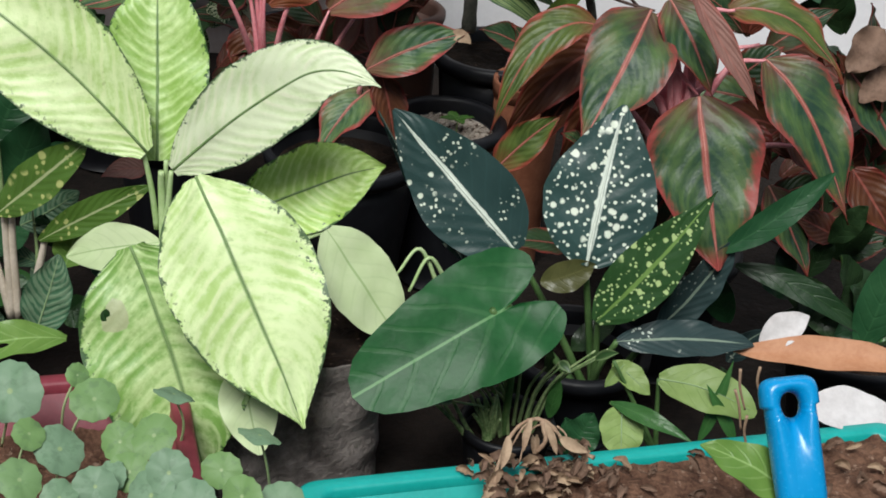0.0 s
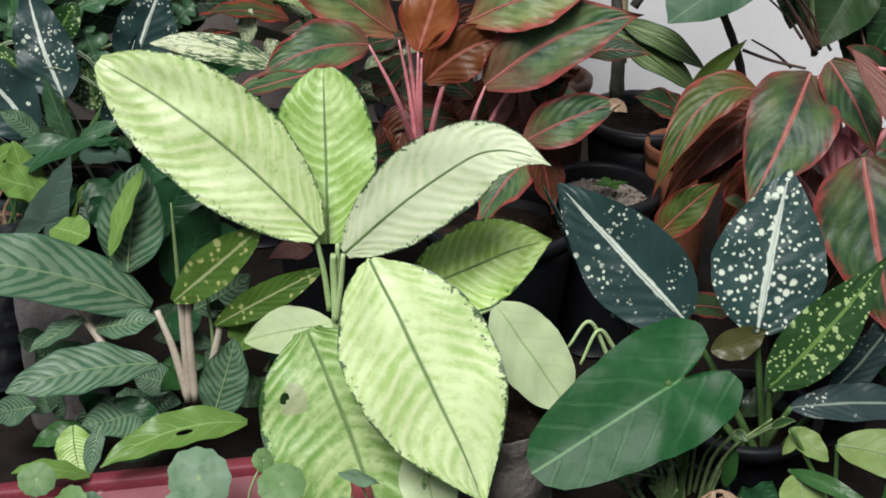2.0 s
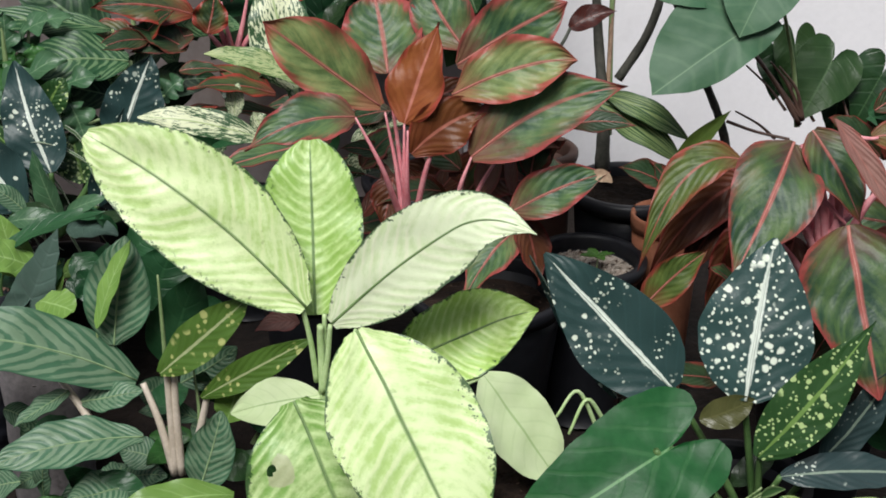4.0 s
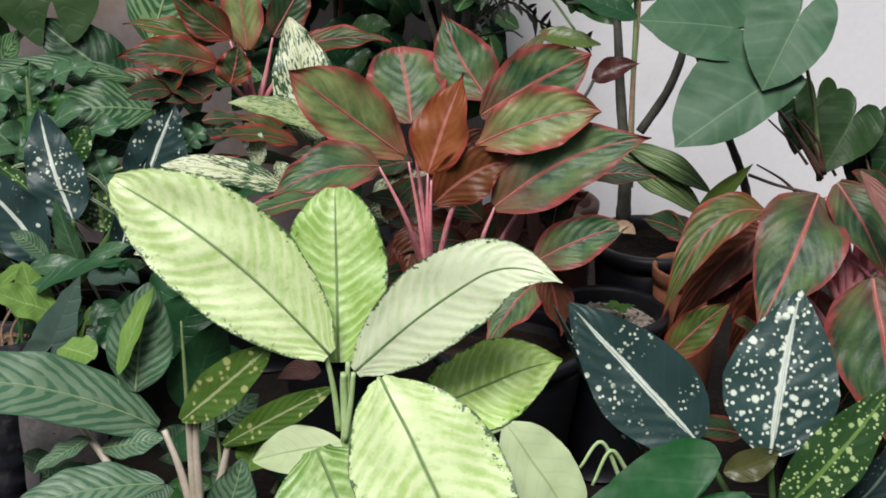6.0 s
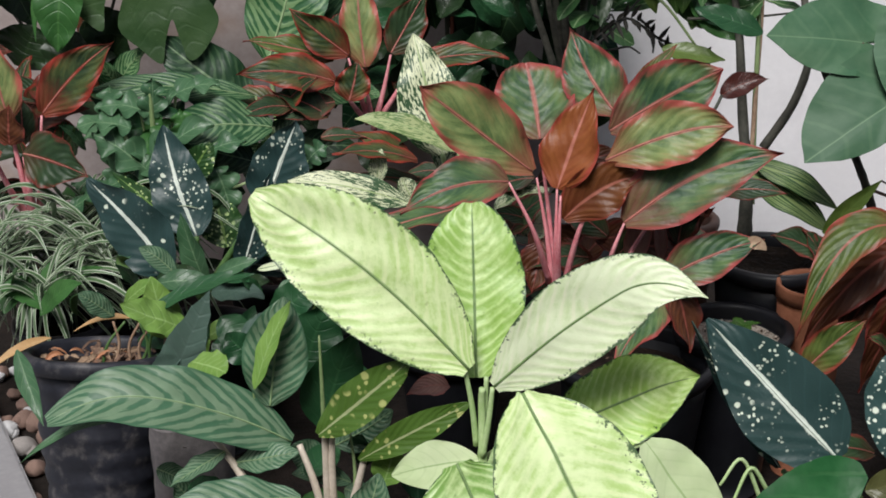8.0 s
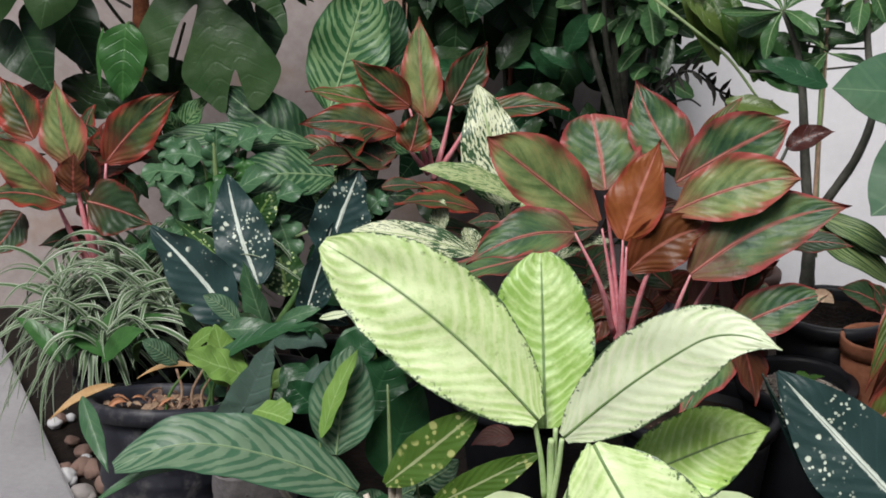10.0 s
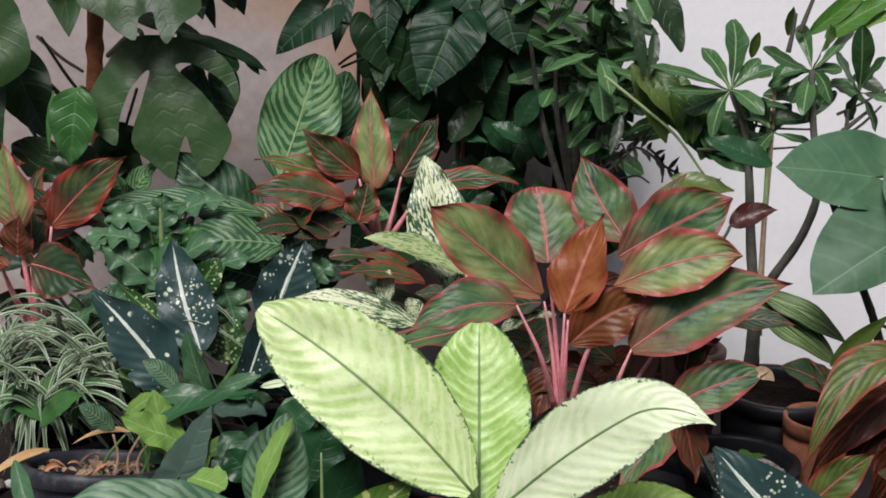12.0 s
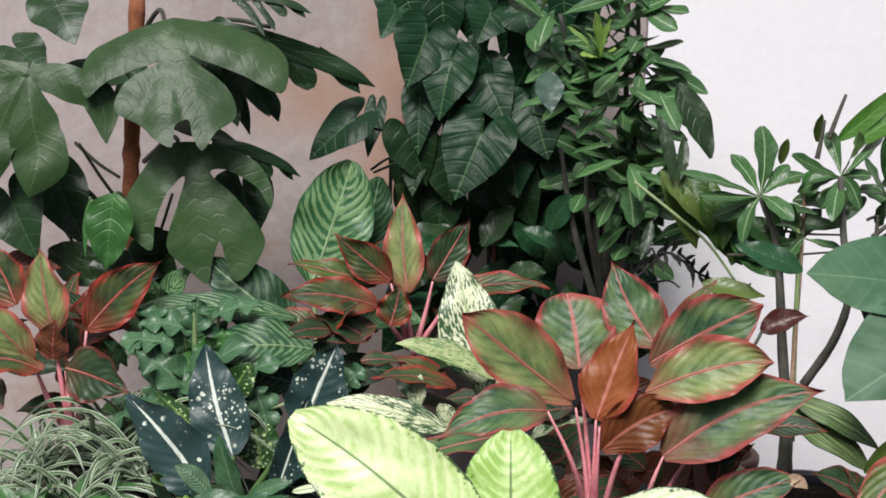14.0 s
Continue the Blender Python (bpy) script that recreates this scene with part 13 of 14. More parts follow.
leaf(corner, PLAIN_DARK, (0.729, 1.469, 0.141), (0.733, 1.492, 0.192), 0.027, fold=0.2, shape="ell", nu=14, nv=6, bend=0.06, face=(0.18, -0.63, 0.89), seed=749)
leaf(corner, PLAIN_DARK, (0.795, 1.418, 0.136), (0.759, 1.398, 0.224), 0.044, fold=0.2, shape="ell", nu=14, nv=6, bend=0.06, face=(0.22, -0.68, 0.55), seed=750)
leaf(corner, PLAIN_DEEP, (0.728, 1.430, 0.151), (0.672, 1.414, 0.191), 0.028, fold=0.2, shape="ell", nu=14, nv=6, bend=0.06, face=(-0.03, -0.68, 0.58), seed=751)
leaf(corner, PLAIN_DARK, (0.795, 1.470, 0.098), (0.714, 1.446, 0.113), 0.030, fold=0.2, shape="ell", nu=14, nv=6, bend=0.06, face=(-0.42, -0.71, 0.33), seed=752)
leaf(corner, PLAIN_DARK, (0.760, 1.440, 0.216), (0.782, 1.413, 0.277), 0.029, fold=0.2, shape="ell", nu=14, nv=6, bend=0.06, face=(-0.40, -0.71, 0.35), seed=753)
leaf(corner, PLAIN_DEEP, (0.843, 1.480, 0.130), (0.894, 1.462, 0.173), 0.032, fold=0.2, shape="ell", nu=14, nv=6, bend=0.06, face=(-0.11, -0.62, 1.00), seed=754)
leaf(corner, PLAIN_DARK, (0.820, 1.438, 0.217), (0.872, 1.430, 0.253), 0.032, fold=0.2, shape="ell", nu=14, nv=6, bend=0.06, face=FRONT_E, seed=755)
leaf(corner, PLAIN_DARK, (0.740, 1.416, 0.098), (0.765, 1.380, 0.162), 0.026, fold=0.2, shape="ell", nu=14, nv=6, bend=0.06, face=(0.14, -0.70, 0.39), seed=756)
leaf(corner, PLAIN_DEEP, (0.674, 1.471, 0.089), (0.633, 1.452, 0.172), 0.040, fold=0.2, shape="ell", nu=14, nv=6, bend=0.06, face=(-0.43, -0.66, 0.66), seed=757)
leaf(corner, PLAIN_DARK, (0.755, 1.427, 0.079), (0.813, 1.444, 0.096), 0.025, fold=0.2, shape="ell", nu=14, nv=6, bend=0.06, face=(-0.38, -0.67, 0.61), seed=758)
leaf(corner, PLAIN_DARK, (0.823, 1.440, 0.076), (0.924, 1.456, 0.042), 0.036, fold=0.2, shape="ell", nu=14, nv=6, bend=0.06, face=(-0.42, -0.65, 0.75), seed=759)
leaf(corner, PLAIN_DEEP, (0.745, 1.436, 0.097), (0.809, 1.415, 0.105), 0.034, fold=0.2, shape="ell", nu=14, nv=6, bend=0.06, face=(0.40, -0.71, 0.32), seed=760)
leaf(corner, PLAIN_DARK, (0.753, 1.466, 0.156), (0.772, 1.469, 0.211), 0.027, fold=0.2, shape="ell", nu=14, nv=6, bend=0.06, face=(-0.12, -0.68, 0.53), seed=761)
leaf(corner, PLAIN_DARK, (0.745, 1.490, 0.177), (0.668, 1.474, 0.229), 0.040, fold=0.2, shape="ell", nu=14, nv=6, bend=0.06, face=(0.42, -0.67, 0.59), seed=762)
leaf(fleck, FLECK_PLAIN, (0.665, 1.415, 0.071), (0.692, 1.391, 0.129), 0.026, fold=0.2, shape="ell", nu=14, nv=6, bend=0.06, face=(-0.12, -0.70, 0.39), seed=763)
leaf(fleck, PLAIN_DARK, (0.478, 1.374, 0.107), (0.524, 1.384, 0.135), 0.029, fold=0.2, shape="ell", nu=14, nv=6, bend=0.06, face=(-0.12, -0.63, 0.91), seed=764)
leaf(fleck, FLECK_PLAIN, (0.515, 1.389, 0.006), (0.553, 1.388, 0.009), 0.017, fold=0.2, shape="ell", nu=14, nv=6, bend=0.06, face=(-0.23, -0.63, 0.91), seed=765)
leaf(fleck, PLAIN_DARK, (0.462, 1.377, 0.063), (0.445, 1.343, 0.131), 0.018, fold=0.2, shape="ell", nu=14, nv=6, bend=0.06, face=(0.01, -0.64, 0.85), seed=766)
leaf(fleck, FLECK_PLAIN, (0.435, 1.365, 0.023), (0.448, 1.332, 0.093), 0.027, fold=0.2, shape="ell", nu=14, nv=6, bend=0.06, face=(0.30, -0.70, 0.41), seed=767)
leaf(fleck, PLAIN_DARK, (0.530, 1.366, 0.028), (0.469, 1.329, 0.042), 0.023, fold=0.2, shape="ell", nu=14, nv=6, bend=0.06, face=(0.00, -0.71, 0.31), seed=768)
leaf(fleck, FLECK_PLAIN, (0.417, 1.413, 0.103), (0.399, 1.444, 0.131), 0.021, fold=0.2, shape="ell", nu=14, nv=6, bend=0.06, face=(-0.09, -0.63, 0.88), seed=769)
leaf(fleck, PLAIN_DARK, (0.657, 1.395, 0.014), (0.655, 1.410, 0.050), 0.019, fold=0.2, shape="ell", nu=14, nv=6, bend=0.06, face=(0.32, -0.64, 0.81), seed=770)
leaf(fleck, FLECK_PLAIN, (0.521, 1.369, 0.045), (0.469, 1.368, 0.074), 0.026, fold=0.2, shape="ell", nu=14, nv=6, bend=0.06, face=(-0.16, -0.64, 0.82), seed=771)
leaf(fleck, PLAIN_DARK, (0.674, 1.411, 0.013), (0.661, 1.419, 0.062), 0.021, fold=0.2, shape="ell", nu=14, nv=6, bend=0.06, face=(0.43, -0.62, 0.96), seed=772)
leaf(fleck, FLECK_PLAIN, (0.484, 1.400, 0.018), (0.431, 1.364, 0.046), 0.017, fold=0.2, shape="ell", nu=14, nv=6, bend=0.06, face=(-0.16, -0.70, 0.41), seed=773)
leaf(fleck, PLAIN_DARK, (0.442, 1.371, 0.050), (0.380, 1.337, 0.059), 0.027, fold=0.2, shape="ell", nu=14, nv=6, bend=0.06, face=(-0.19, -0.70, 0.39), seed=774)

# ---------- litter ----------

dead1 = thing("dried_leaf", "large curled orange-brown dried leaf lying behind the planter", "dried leaf", (0.718, 1.312, 0.136), "dried leaves")
leaf(dead1, DRY_ORANGE, (0.825, 1.295, 0.153), (0.636, 1.315, 0.151), 0.041, fold=0.35, curl=0.02, wave=0.03, shape="ell", face=(0.00, -0.38, 0.91), nu=20, nv=8, seed=775)

dead2 = thing("dried_leaf", "pale grey papery dried leaf standing on edge", "dried leaf", (0.694, 1.325, 0.155), "dried leaves")
leaf(dead2, DRY_PALE, (0.666, 1.325, 0.156), (0.717, 1.339, 0.183), 0.034, fold=0.2, shape="ell", face=(-0.30, -0.85, 0.42), nu=14, nv=8, seed=776)

dead3 = thing("dried_leaf", "pale papery dried leaf lying on the teal planter", "dried leaf", (0.745, 1.250, 0.124), "dried leaves")
leaf(dead3, DRY_PALE, (0.692, 1.223, 0.148), (0.793, 1.222, 0.137), 0.051, fold=0.1, wave=0.03, shape="ovate", face=SKY, nu=16, nv=8, seed=777)

dead4 = thing("dried_leaf", "crumpled tan dried leaves hanging at the pots", "dried leaf", (0.805, 1.542, 0.329), "dried leaves")
leaf(dead4, DRY_BROWN, (0.808, 1.555, 0.425), (0.771, 1.529, 0.381), 0.044, fold=0.4, wave=0.12, shape="ell", nu=16, nv=8, seed=778)
leaf(dead4, DRY_BROWN, (0.836, 1.548, 0.376), (0.789, 1.524, 0.350), 0.038, fold=0.4, wave=0.12, shape="ell", nu=16, nv=8, seed=779)
leaf(dead4, DRY_BROWN, (0.842, 1.574, 0.413), (0.807, 1.545, 0.356), 0.044, fold=0.4, wave=0.12, shape="ell", nu=16, nv=8, seed=780)

front = thing("young_plant", "bright green leaf of a seedling in the teal planter", "plant", (0.655, 1.086, 0.130))
leaf(front, PLAIN_LIME, (0.631, 0.997, 0.193), (0.528, 1.025, 0.244), 0.042, bend=0.04, fold=0.12, shape="ell", face=(-0.10, -0.48, 0.88), nu=18, nv=8, seed=781)

wilt = thing("dried_stalk", "withered tan stalk drooping over the planter's rim", "dried plant", (0.439, 1.134, 0.140))
stem(wilt, STALK_TAN, [(0.366, 1.061, 0.146), (0.368, 1.084, 0.166), (0.383, 1.117, 0.181), (0.401, 1.128, 0.190), (0.419, 1.127, 0.185), (0.435, 1.115, 0.171), (0.456, 1.096, 0.173)], 0.0015, 0.0021, name="stalk", knobs=0.4)
stem(wilt, STALK_TAN, [(0.403, 1.128, 0.190), (0.392, 1.118, 0.187), (0.382, 1.106, 0.175)], 0.0014, 0.0008, name="stalk", knobs=0.4)
stem(wilt, STALK_TAN, [(0.433, 1.115, 0.165), (0.424, 1.122, 0.181), (0.409, 1.127, 0.185), (0.396, 1.116, 0.178), (0.389, 1.094, 0.166)], 0.0010, 0.0007, name="stalk", knobs=0.4)
stem(wilt, STALK_TAN, [(0.424, 1.123, 0.187), (0.432, 1.117, 0.182), (0.436, 1.105, 0.172)], 0.0010, 0.0007, name="stalk", knobs=0.4)
leaf(wilt, DRY, (0.400, 1.124, 0.194), (0.393, 1.105, 0.170), 0.007, fold=0.6, wave=0.2, nu=12, nv=4, seed=782)
leaf(wilt, DRY, (0.413, 1.123, 0.191), (0.424, 1.105, 0.168), 0.007, fold=0.6, wave=0.2, nu=12, nv=4, seed=783)
stem(wilt, STALK_TAN, [(0.411, 1.128, 0.189), (0.414, 1.116, 0.176), (0.407, 1.114, 0.164)], 0.0025, 0.0020, name="stalk", knobs=0.3)
leaf(wilt, DRY, (0.377, 1.098, 0.193), (0.370, 1.075, 0.173), 0.009, fold=0.5, nu=10, nv=4, seed=784)
leaf(wilt, DRY, (0.427, 1.116, 0.179), (0.450, 1.096, 0.179), 0.011, fold=0.5, nu=10, nv=4, seed=785)
stem(wilt, STALK_TAN, [(0.593, 1.155, 0.235), (0.595, 1.152, 0.217), (0.603, 1.149, 0.194)], 0.0015, 0.0010, name="stalk")
stem(wilt, STALK_TAN, [(0.591, 1.152, 0.214), (0.597, 1.149, 0.197), (0.602, 1.146, 0.173)], 0.0015, 0.0010, name="stalk")
stem(wilt, STALK_TAN, [(0.611, 1.155, 0.238), (0.611, 1.153, 0.221), (0.621, 1.150, 0.198)], 0.0015, 0.0010, name="stalk")
stem(wilt, STALK_TAN, [(0.606, 1.148, 0.188), (0.606, 1.146, 0.170), (0.613, 1.142, 0.148)], 0.0015, 0.0010, name="stalk")

# ---------- pots ----------

pot_left = round_pot("plant_pot", "ribbed black plastic pot standing on pebbles", (-0.410, 1.585, 0.008), 0.086, 0.060, 0.208, DUSTY_PLASTIC, SOIL, ribs=7, lean=(-15, 0), fill_at=0.022)

pot_red = round_pot("plant_pot", "black plastic pot of the red evergreen", (0.227, 1.646, 0.000), 0.092, 0.066, 0.210, BLACK_PLASTIC, SOIL, rim=0.006)

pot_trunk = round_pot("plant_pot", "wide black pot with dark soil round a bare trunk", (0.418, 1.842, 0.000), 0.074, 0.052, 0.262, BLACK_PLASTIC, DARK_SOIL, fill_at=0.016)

pot_clay = round_pot("terracotta_pot", "plain orange terracotta pot", (0.454, 1.748, 0.000), 0.044, 0.032, 0.262, TERRACOTTA, SOIL, rim=0.0015, fill_at=0.04)

pot_gravel = round_pot("plant_pot", "black pot filled with pale gravel and a seedling", (0.352, 1.708, 0.000), 0.066, 0.047, 0.221, BLACK_PLASTIC, GRAVEL, fill_at=0.02)

pot_brown = round_pot("plant_pot", "tall dark brown pot behind the red evergreen", (0.297, 1.875, 0.000), 0.048, 0.044, 0.300, BROWN_CLAY, SOIL)

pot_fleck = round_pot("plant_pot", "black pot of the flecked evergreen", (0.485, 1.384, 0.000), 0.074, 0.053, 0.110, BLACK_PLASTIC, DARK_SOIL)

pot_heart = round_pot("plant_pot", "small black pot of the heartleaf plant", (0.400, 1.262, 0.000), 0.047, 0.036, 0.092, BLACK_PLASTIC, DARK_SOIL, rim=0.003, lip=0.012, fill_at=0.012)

pot_side = round_pot("plant_pot", "black pot of the broad red evergreen", (0.606, 1.526, 0.000), 0.077, 0.056, 0.160, BLACK_PLASTIC, SOIL)

pot_far = round_pot("plant_pot", "black pot with dark soil by the wall", (-0.468, 1.905, 0.000), 0.070, 0.050, 0.257, BLACK_PLASTIC, SOIL, fill_at=0.02)

pot_spider = round_pot("plant_pot", "black pot of the spider plant", (-0.512, 1.833, 0.000), 0.060, 0.043, 0.160, BLACK_PLASTIC, SOIL)

pot_prayer = round_pot("plant_pot", "black pot of the prayer plant", (-0.241, 2.039, 0.000), 0.089, 0.064, 0.160, BLACK_PLASTIC, SOIL)

pot_back = round_pot("plant_pot", "black pot of the small red evergreen", (-0.106, 2.009, 0.000), 0.078, 0.056, 0.160, BLACK_PLASTIC, SOIL)

pot_cream = round_pot("plant_pot", "black pot of the cream dumb cane", (0.007, 1.780, 0.000), 0.071, 0.051, 0.160, BLACK_PLASTIC, SOIL)

pot_fleckback = round_pot("plant_pot", "black pot of the rear flecked evergreen", (-0.317, 1.797, 0.000), 0.081, 0.058, 0.160, BLACK_PLASTIC, SOIL)

pot_corner = round_pot("plant_pot", "black pot behind the dried leaf", (0.803, 1.415, 0.000), 0.077, 0.055, 0.110, BLACK_PLASTIC, SOIL)

pot_climber = round_pot("plant_pot", "black pot of the split-leaf climber", (-0.536, 2.151, 0.000), 0.101, 0.072, 0.160, BLACK_PLASTIC, SOIL)

pot_shrub = round_pot("plant_pot", "black pot of the leafy shrub", (0.154, 2.117, 0.000), 0.089, 0.064, 0.160, BLACK_PLASTIC, SOIL)

pot_ear = round_pot("plant_pot", "black pot of the elephant ear", (0.635, 1.807, 0.000), 0.078, 0.056, 0.160, BLACK_PLASTIC, SOIL)


penny = thing("pennywort", "pennywort with round scalloped green leaves in a pinkish red planter", "plant", (-0.044, 1.112, 0.120))
disc_leaf(penny, (-0.066, 1.135, 0.197), 0.029, (-0.15, -0.79, 0.75), (-0.082, 1.155, 0.12))
disc_leaf(penny, (0.012, 1.112, 0.208), 0.021, (0.15, -0.49, 0.75), (-0.012, 1.132, 0.12))
disc_leaf(penny, (-0.173, 1.084, 0.205), 0.018, (-0.42, -0.56, 0.75), (-0.203, 1.104, 0.12))
disc_leaf(penny, (-0.156, 1.094, 0.192), 0.016, (0.39, -0.54, 0.75), (-0.160, 1.114, 0.12))
disc_leaf(penny, (-0.156, 1.048, 0.199), 0.019, (-0.44, -0.84, 0.75), (-0.187, 1.068, 0.12))
disc_leaf(penny, (-0.036, 1.067, 0.202), 0.015, (0.38, -0.31, 0.75), (-0.050, 1.087, 0.12))
disc_leaf(penny, (-0.011, 1.067, 0.187), 0.023, (0.38, -0.31, 0.75), (-0.019, 1.087, 0.12))
disc_leaf(penny, (-0.035, 1.016, 0.193), 0.019, (0.29, -0.44, 0.75), (-0.039, 1.036, 0.12))
disc_leaf(penny, (-0.144, 1.013, 0.194), 0.021, (-0.28, -0.74, 0.75), (-0.145, 1.033, 0.12))
disc_leaf(penny, (0.038, 1.078, 0.188), 0.018, (-0.17, -0.70, 0.75), (0.032, 1.098, 0.12))
disc_leaf(penny, (0.068, 1.070, 0.202), 0.020, (-0.11, -0.47, 0.75), (0.060, 1.090, 0.12))
disc_leaf(penny, (0.080, 1.123, 0.209), 0.018, (0.20, 0.25, 0.75), (0.078, 1.143, 0.12))
disc_leaf(penny, (0.050, 1.043, 0.183), 0.018, (-0.02, -0.65, 0.75), (0.053, 1.063, 0.12))
disc_leaf(penny, (0.085, 1.028, 0.195), 0.020, (-0.05, -0.87, 0.75), (0.092, 1.048, 0.12))
disc_leaf(penny, (0.158, 1.076, 0.202), 0.019, (0.20, 0.25, 0.75), (0.168, 1.096, 0.12))
disc_leaf(penny, (0.127, 1.048, 0.184), 0.017, (-0.12, -0.71, 0.75), (0.136, 1.068, 0.12))
disc_leaf(penny, (0.027, 1.011, 0.192), 0.018, (0.20, -0.73, 0.75), (0.028, 1.031, 0.12))
disc_leaf(penny, (0.000, 0.998, 0.190), 0.016, (0.25, -0.48, 0.75), (-0.017, 1.018, 0.12))
disc_leaf(penny, (-0.066, 1.015, 0.179), 0.012, (-0.08, -0.73, 0.75), (-0.069, 1.033, 0.12))
disc_leaf(penny, (-0.184, 1.003, 0.192), 0.019, (0.12, -0.67, 0.75), (-0.205, 1.023, 0.12))
disc_leaf(penny, (-0.161, 0.992, 0.190), 0.019, (-0.19, -0.34, 0.75), (-0.182, 1.012, 0.12))
disc_leaf(penny, (0.071, 1.018, 0.179), 0.023, (-0.34, -0.50, 0.75), (0.063, 1.036, 0.12))
disc_leaf(penny, (0.109, 0.998, 0.190), 0.019, (-0.04, -0.67, 0.75), (0.096, 1.018, 0.12))
disc_leaf(penny, (0.147, 1.005, 0.191), 0.018, (-0.41, -0.83, 0.75), (0.156, 1.025, 0.12))
disc_leaf(penny, (0.180, 1.015, 0.178), 0.019, (-0.01, -0.62, 0.75), (0.180, 1.033, 0.12))
disc_leaf(penny, (-0.078, 1.087, 0.205), 0.011, (0.34, -0.57, 0.75), (-0.086, 1.107, 0.12))
disc_leaf(penny, (-0.007, 1.142, 0.212), 0.011, (0.50, -0.60, 0.75), (-0.029, 1.162, 0.12))
disc_leaf(penny, (0.036, 1.039, 0.182), 0.014, (-0.47, -0.55, 0.75), (0.026, 1.059, 0.12))
disc_leaf(penny, (-0.183, 1.022, 0.195), 0.017, (0.39, -0.39, 0.75), (-0.191, 1.042, 0.12))
disc_leaf(penny, (-0.080, 0.991, 0.190), 0.016, (0.39, -0.57, 0.75), (-0.077, 1.011, 0.12))
disc_leaf(penny, (-0.115, 1.001, 0.177), 0.014, (-0.18, -0.41, 0.75), (-0.113, 1.018, 0.12))
disc_leaf(penny, (-0.206, 1.115, 0.209), 0.016, (0.14, -0.84, 0.75), (-0.239, 1.135, 0.12))

# ---------- planters, bags, stones ----------
teal = trough("planter", "teal plastic trough planter filled with coir and dried litter", TEAL_A, TEAL_B, 0.24, 0.14, TEAL, COIR, lambda u, v: 0.075 + 0.058 * min(1, max(0, (u - 0.24) / 0.10)) - 0.012 * v, seed=3)
rc, rw, rf = Vector(RED_CORNER), Vector(RED_WEST), Vector(RED_FRONT)
red_planter = trough("planter", "faded pinkish red plastic planter with pennywort", rc + (rw - rc).normalized() * 0.46, rc, 0.24, 0.15, RED_PLASTIC, COIR, lambda u, v: 0.098 - 0.012 * v, seed=8)
grow_bag("grey-brown creased grow bag of the pale dumb cane", CANE_BAG[0], CANE_BAG[1], CANE_BAG[2], 0.165, 2)
grow_bag("dusty grey grow bag of the striped evergreen", GREY_BAG[0], GREY_BAG[1], GREY_BAG[2], GREY_BAG[3], 5, BAG_DARK)

stones = [pebble_mesh("pebble", 11 * k, mat, flat) for k, (mat, flat) in enumerate(((STONE, 0.7), (STONE_BROWN, 0.8), (STONE_WHITE, 0.65), (STONE_BROWN, 0.6)))]
rnd = random.Random(21)
for k in range(90):
    x, y = rnd.uniform(-0.68, -0.44), rnd.uniform(1.45, 2.0)
    if (Vector((x, y, 0)) - Vector(SLAB_A)).dot(out_w) > -0.012 or (x - pot_left.location.x) ** 2 + (y - pot_left.location.y) ** 2 < 0.0068:
        continue
    size = rnd.uniform(0.009, 0.020)
    ob = tagged(new("pebble", stones[rnd.randrange(4)]), "rounded garden pebble on the soil beside the slab", "pebble", "pebbles by the slab")
    ob.location = (x, y, size * 0.45)
    ob.rotation_euler = (rnd.uniform(-0.3, 0.3), rnd.uniform(-0.3, 0.3), rnd.uniform(0, 6.28))
    ob.scale = (size, size * rnd.uniform(0.7, 1.0), size)

# gravel grains in the stony pot
bm = bmesh.new()
for k in range(150):
    a, r = rnd.uniform(0, 6.28), 0.056 * math.sqrt(rnd.random())
    size = rnd.uniform(0.002, 0.0048)
    made = bmesh.ops.create_icosphere(bm, subdivisions=1, radius=size)["verts"]
    turn = Euler((rnd.uniform(0, 3), rnd.uniform(0, 3), 0)).to_matrix()
    for v in made:
        v.co = turn @ Vector((v.co.x, v.co.y * 0.8, v.co.z * 0.6)) + Vector((r * math.cos(a), r * math.sin(a), 0.201 + size * 0.3))
tagged(part("gravel", bm, GRAVEL, pot_gravel), kind="stuff")
seedling = thing("seedling", "tiny green seedling growing in pale gravel", "seedling", (pot_gravel.location.x + 0.012, pot_gravel.location.y, 0.201))
sp = seedling.location
stem(seedling, STALK_PALE, [sp, sp + Vector((0.001, 0, 0.02))], 0.0012, 0.001, sides=6)
for a in (0.2, 2.0, 3.3, 5.0):
    tipv = sp + Vector((0.022 * math.cos(a), 0.018 * math.sin(a), 0.022))
    leaf(seedling, PLAIN_BRIGHT, sp + Vector((0, 0, 0.02)), tipv, 0.013, UPWARD, nu=8, nv=4, seed=int(a * 10))

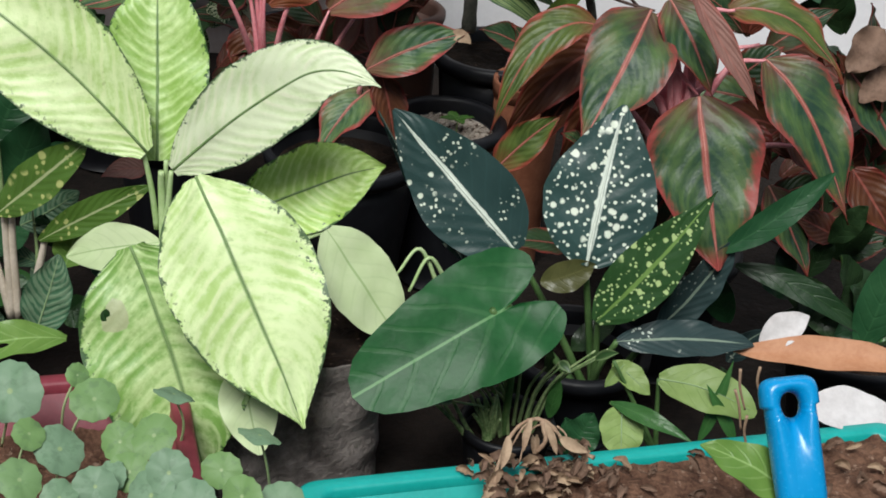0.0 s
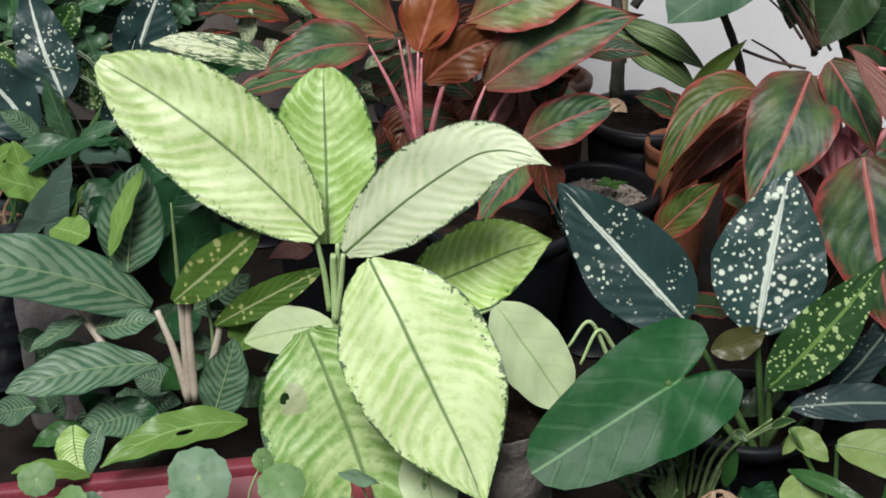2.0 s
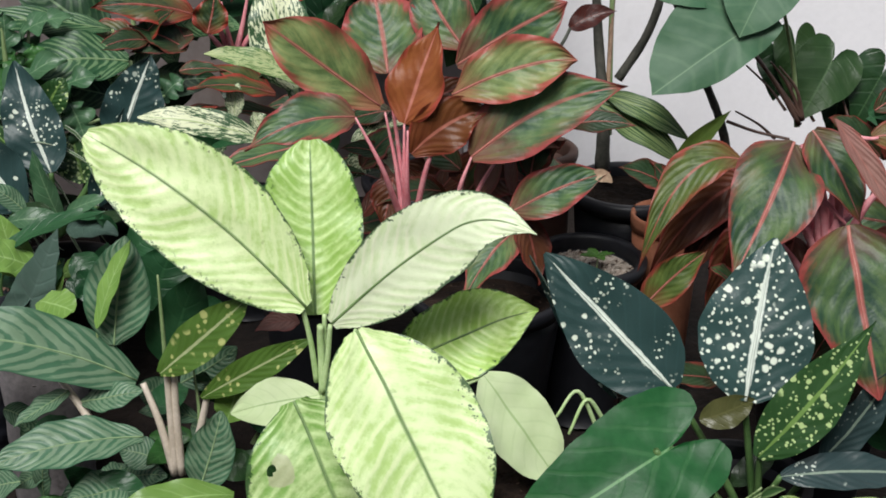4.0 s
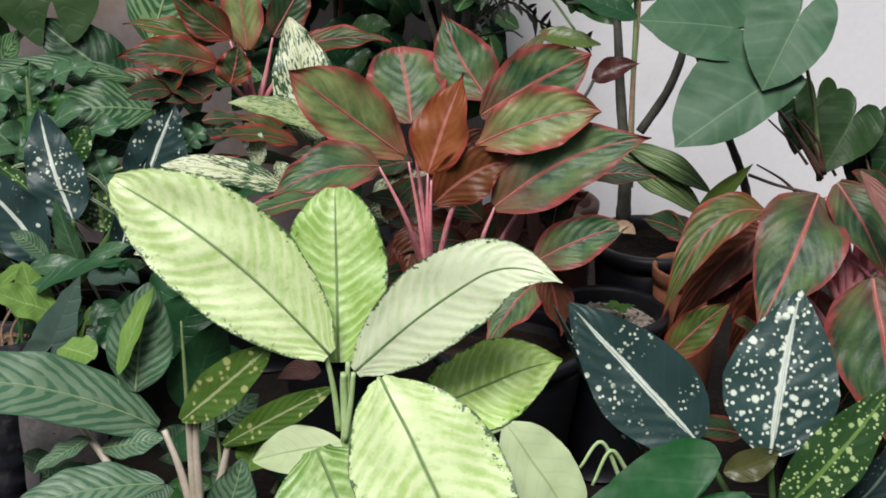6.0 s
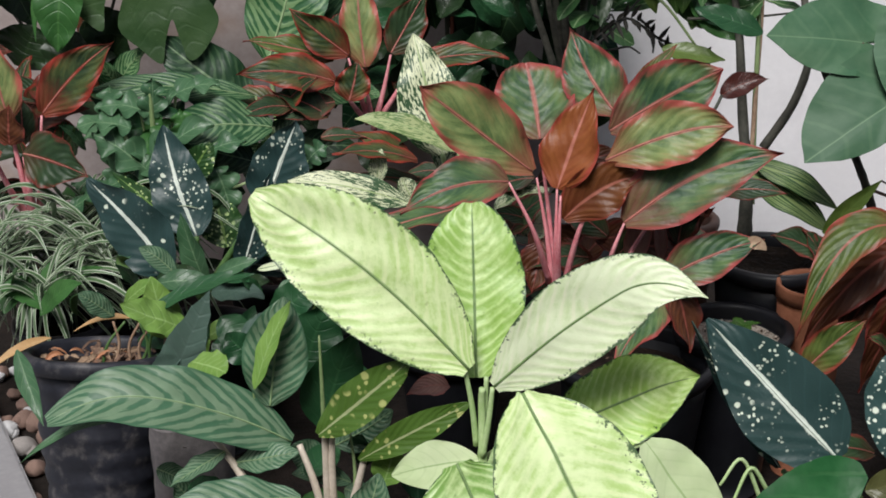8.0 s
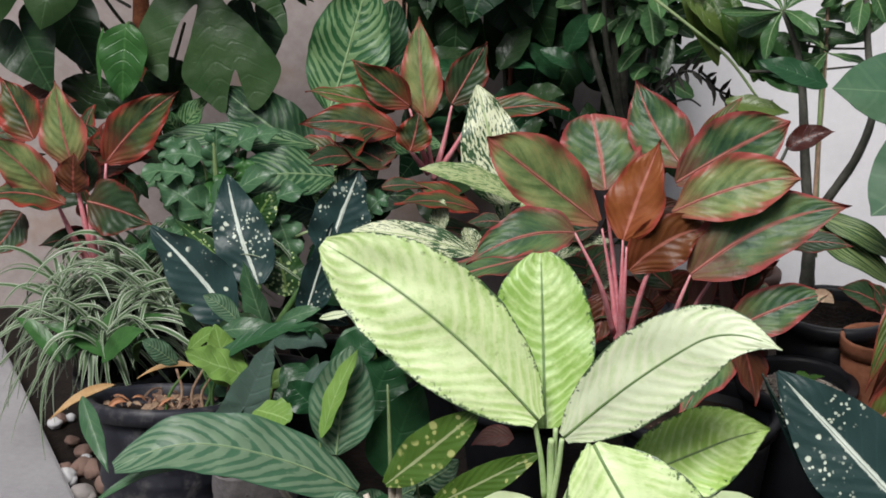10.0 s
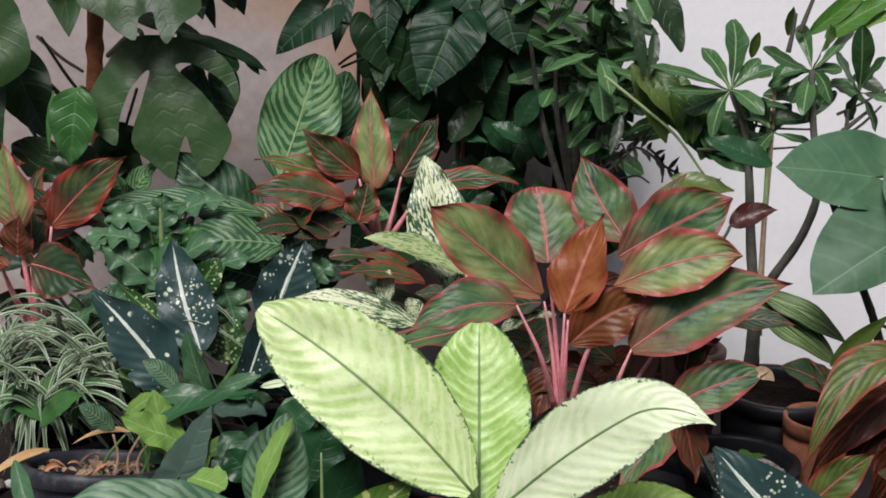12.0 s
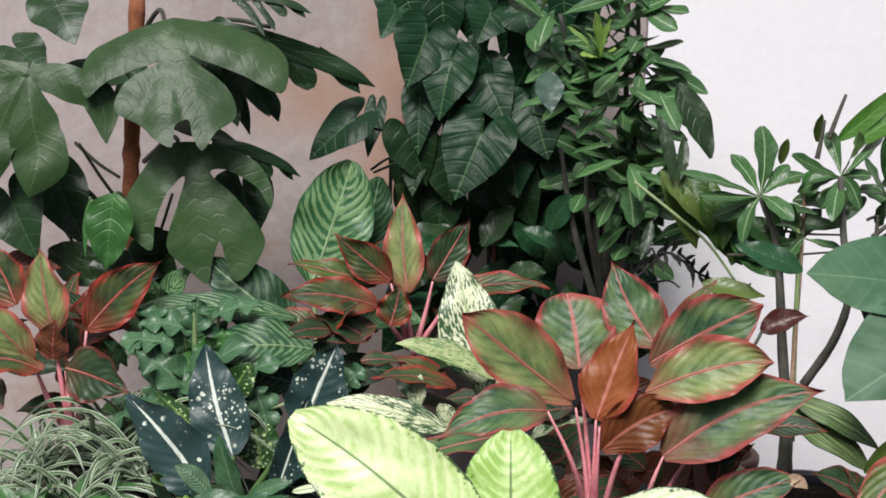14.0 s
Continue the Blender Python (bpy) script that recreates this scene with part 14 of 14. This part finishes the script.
# ---------- blue trowel ----------
trowel = thing("trowel", "glossy blue plastic trowel handle with hanging hole, stuck in soil", "garden trowel", TROWEL_FOOT)
eye, foot = Vector(TROWEL_EYE), Vector(TROWEL_FOOT)
down = (foot - eye).normalized()
front = Vector((0, -0.9, 0.45))
front = (front - down * front.dot(down)).normalized()
right = down.cross(front) * -1
if right.x < 0:
    right = -right
half, top_len, low_len, count, rings = TROWEL_WIDE / 2, 0.024, 0.125, 72, 12
verts, faces = [], []
for q in range(rings):
    g = 6.28318 * q / rings
    for k in range(count):
        a = 6.28318 * k / count
        dx, dy = math.cos(a), math.sin(a)
        reach = low_len if dy < 0 else top_len
        wide = half * (0.86 if dy < 0 else 1.0)
        r_out = (abs(dx / wide) ** 5 + abs(dy / reach) ** 5) ** -0.2
        r_in = 0.0105 / math.sqrt((dx * 1.25) ** 2 + dy ** 2) ** 1.0
        f = 0.5 - 0.5 * math.cos(g)
        r = r_in + (r_out - r_in) * f
        thick = 0.0135 * math.sin(g) * (1.0 if dy > -0.5 else 1.15)
        p = right * (r * dx - 0.002) - down * (r * dy) + front * thick
        verts.append(eye + p - foot)
for q in range(rings):
    q2 = (q + 1) % rings
    for k in range(count):
        k2 = (k + 1) % count
        faces.append((q * count + k, q * count + k2, q2 * count + k2, q2 * count + k))
handle = link_mesh("handle", verts, faces, [BLUE_PLASTIC], trowel)
bm = bmesh.new()
bm.from_mesh(handle.data)
bmesh.ops.recalc_face_normals(bm, faces=bm.faces)
bm.to_mesh(handle.data)
bm.free()
stem(trowel, STALK_DARK, [foot + down * 0.02, foot + down * 0.09], 0.006, 0.006, name="shank", label="steel shank going into the soil")

# ---------- crumpled litter on the coir ----------
litter = thing("leaf_litter", "crumpled brown dried leaves heaped at the planter's rim", "leaf litter", tuple(Vector(TEAL_A).lerp(Vector(TEAL_B), 0.35)))
rnd = random.Random(4)
ta, tb = Vector(TEAL_A), Vector(TEAL_B)
inward = Vector(((tb - ta).normalized().y, -(tb - ta).normalized().x, 0))
for k in range(130):
    f = rnd.uniform(0.25, 0.44) if k < 95 else rnd.uniform(0.46, 0.95)
    p = ta.lerp(tb, f) + inward * (rnd.uniform(0.0, 0.05) if k < 95 else rnd.uniform(0.01, 0.10))
    p.z = 0.138 + rnd.uniform(0, 0.018 if k < 95 else 0.004)
    a = rnd.uniform(0, 6.28)
    q = p + Vector((0.017 * math.cos(a), 0.017 * math.sin(a), rnd.uniform(-0.008, 0.014)))
    leaf(litter, (DRY_BROWN, DRY, DRY_BROWN)[k % 3], p, q, rnd.uniform(0.004, 0.010), (rnd.uniform(-1, 1), -0.7, rnd.uniform(0, 1)), rnd.uniform(0.0, 0.4), 1.1, 0.1, "ell", 0.25, 9, 6, seed=k)

fallen = thing("leaf_litter", "dry orange-brown fallen leaves on the black pot's soil", "leaf litter", (-0.43, 1.62, 0.195))
rnd = random.Random(8)
for k in range(60):
    a, r = rnd.uniform(0, 6.28), rnd.uniform(0.0, 0.068)
    p = Vector((-0.410 + r * math.cos(a), 1.636 + 0.97 * r * math.sin(a), 0.192 - 0.26 * r * math.sin(a) + rnd.uniform(0, 0.008)))
    q = p + Vector((rnd.uniform(-0.022, 0.022), rnd.uniform(-0.018, 0.018), rnd.uniform(-0.004, 0.012)))
    leaf(fallen, (DRY_BROWN, DRY, DRY_ORANGE, DRY_BROWN)[k % 4], p, q, rnd.uniform(0.003, 0.009), (rnd.uniform(-0.6, 0.6), -0.6, 1), rnd.uniform(0.0, 0.3), 0.6, 0.1, "ell", 0.15, 9, 6, seed=k)
leaf(fallen, DRY_STRAW, (-0.470, 1.640, 0.222), (-0.535, 1.585, 0.200), 0.013, (0, -0.5, 0.8), 0.10, 0.3, 0.0, "lance", 0.02, 12, 6, seed=60)
leaf(fallen, DRY_STRAW, (-0.380, 1.670, 0.236), (-0.445, 1.650, 0.226), 0.010, (0, -0.5, 0.8), 0.12, 0.3, 0.0, "lance", 0.02, 12, 6, seed=61)

# ---------- spider plant ----------
spider = thing("spider_plant", "spider plant with arching green and white striped leaves", "plant", SPIDER_AT)
rnd = random.Random(12)
c = Vector(SPIDER_AT)
TUFTS = [c + Vector(v) for v in ((0.0, 0.0, 0.0), (0.075, 0.035, 0.035), (-0.055, 0.05, 0.03), (0.03, 0.07, 0.055))]
for k in range(280):
    a = rnd.uniform(0, 6.28)
    reach = rnd.uniform(0.06, 0.21)
    b = TUFTS[k % 4] + Vector((rnd.uniform(-0.025, 0.025), rnd.uniform(-0.025, 0.025), 0.005))
    out = math.sin(a) * (0.7 if math.sin(a) > 0 else 0.45)
    t = b + Vector((reach * math.cos(a), reach * out, rnd.uniform(-0.12, 0.07) - 0.02 * (math.cos(a) < -0.4)))
    leaf(spider, STRAP, b, t, rnd.uniform(0.0045, 0.009), (0.3 * math.cos(a), -0.3 + 0.2 * math.sin(a), 1), rnd.uniform(0.15, 0.45), 0.25, 0.0, "strap", 0.0, 14, 4, seed=k, bow=rnd.uniform(-0.10, 0.10), hook=(rnd.uniform(-0.1, 0.1), 0, rnd.uniform(-0.18, 0.04)))
for k in range(9):
    a = rnd.uniform(0, 6.28)
    b = c + Vector((rnd.uniform(-0.06, 0.06), rnd.uniform(-0.06, 0.0), 0))
    t = b + Vector((0.08 * math.cos(a), 0.05 * math.sin(a), rnd.uniform(0.02, 0.07)))
    leaf(spider, PLAIN_MID, b, t, rnd.uniform(0.022, 0.032), (0, -0.6, 0.8), 0.1, 0.2, 0.0, "lance", 0.02, 12, 6, seed=200 + k)

# ---------- whorls of the shrub ----------
rnd = random.Random(31)
for way in SHRUB_STEMS:
    stem(shrub, BARK, list(reversed(way)), 0.006, 0.003, knobs=0.08)
    if len(way) < 5 and way[0][0] < 0.15:
        continue
    path = smooth_path(way, 10)
    for k, p in enumerate(path):
        if k > len(path) * 0.72:
            break
        for j in range(1 + k % 2):
            a = rnd.uniform(0, 6.28)
            b = p + Vector((rnd.uniform(-0.03, 0.03), rnd.uniform(-0.02, 0.02), rnd.uniform(-0.01, 0.02)))
            reach = rnd.uniform(0.05, 0.095)
            t = b + Vector((reach * math.cos(a), -abs(reach * math.sin(a)) * 0.6, rnd.uniform(-0.05, 0.06)))
            leaf(shrub, SHRUB, b, t, rnd.uniform(0.018, 0.032), (rnd.uniform(-0.5, 0.5), -0.6, 0.8), rnd.uniform(-0.05, 0.1), 0.2, 0.05, "paddle", 0.02, 10, 6, seed=k * 7 + j)
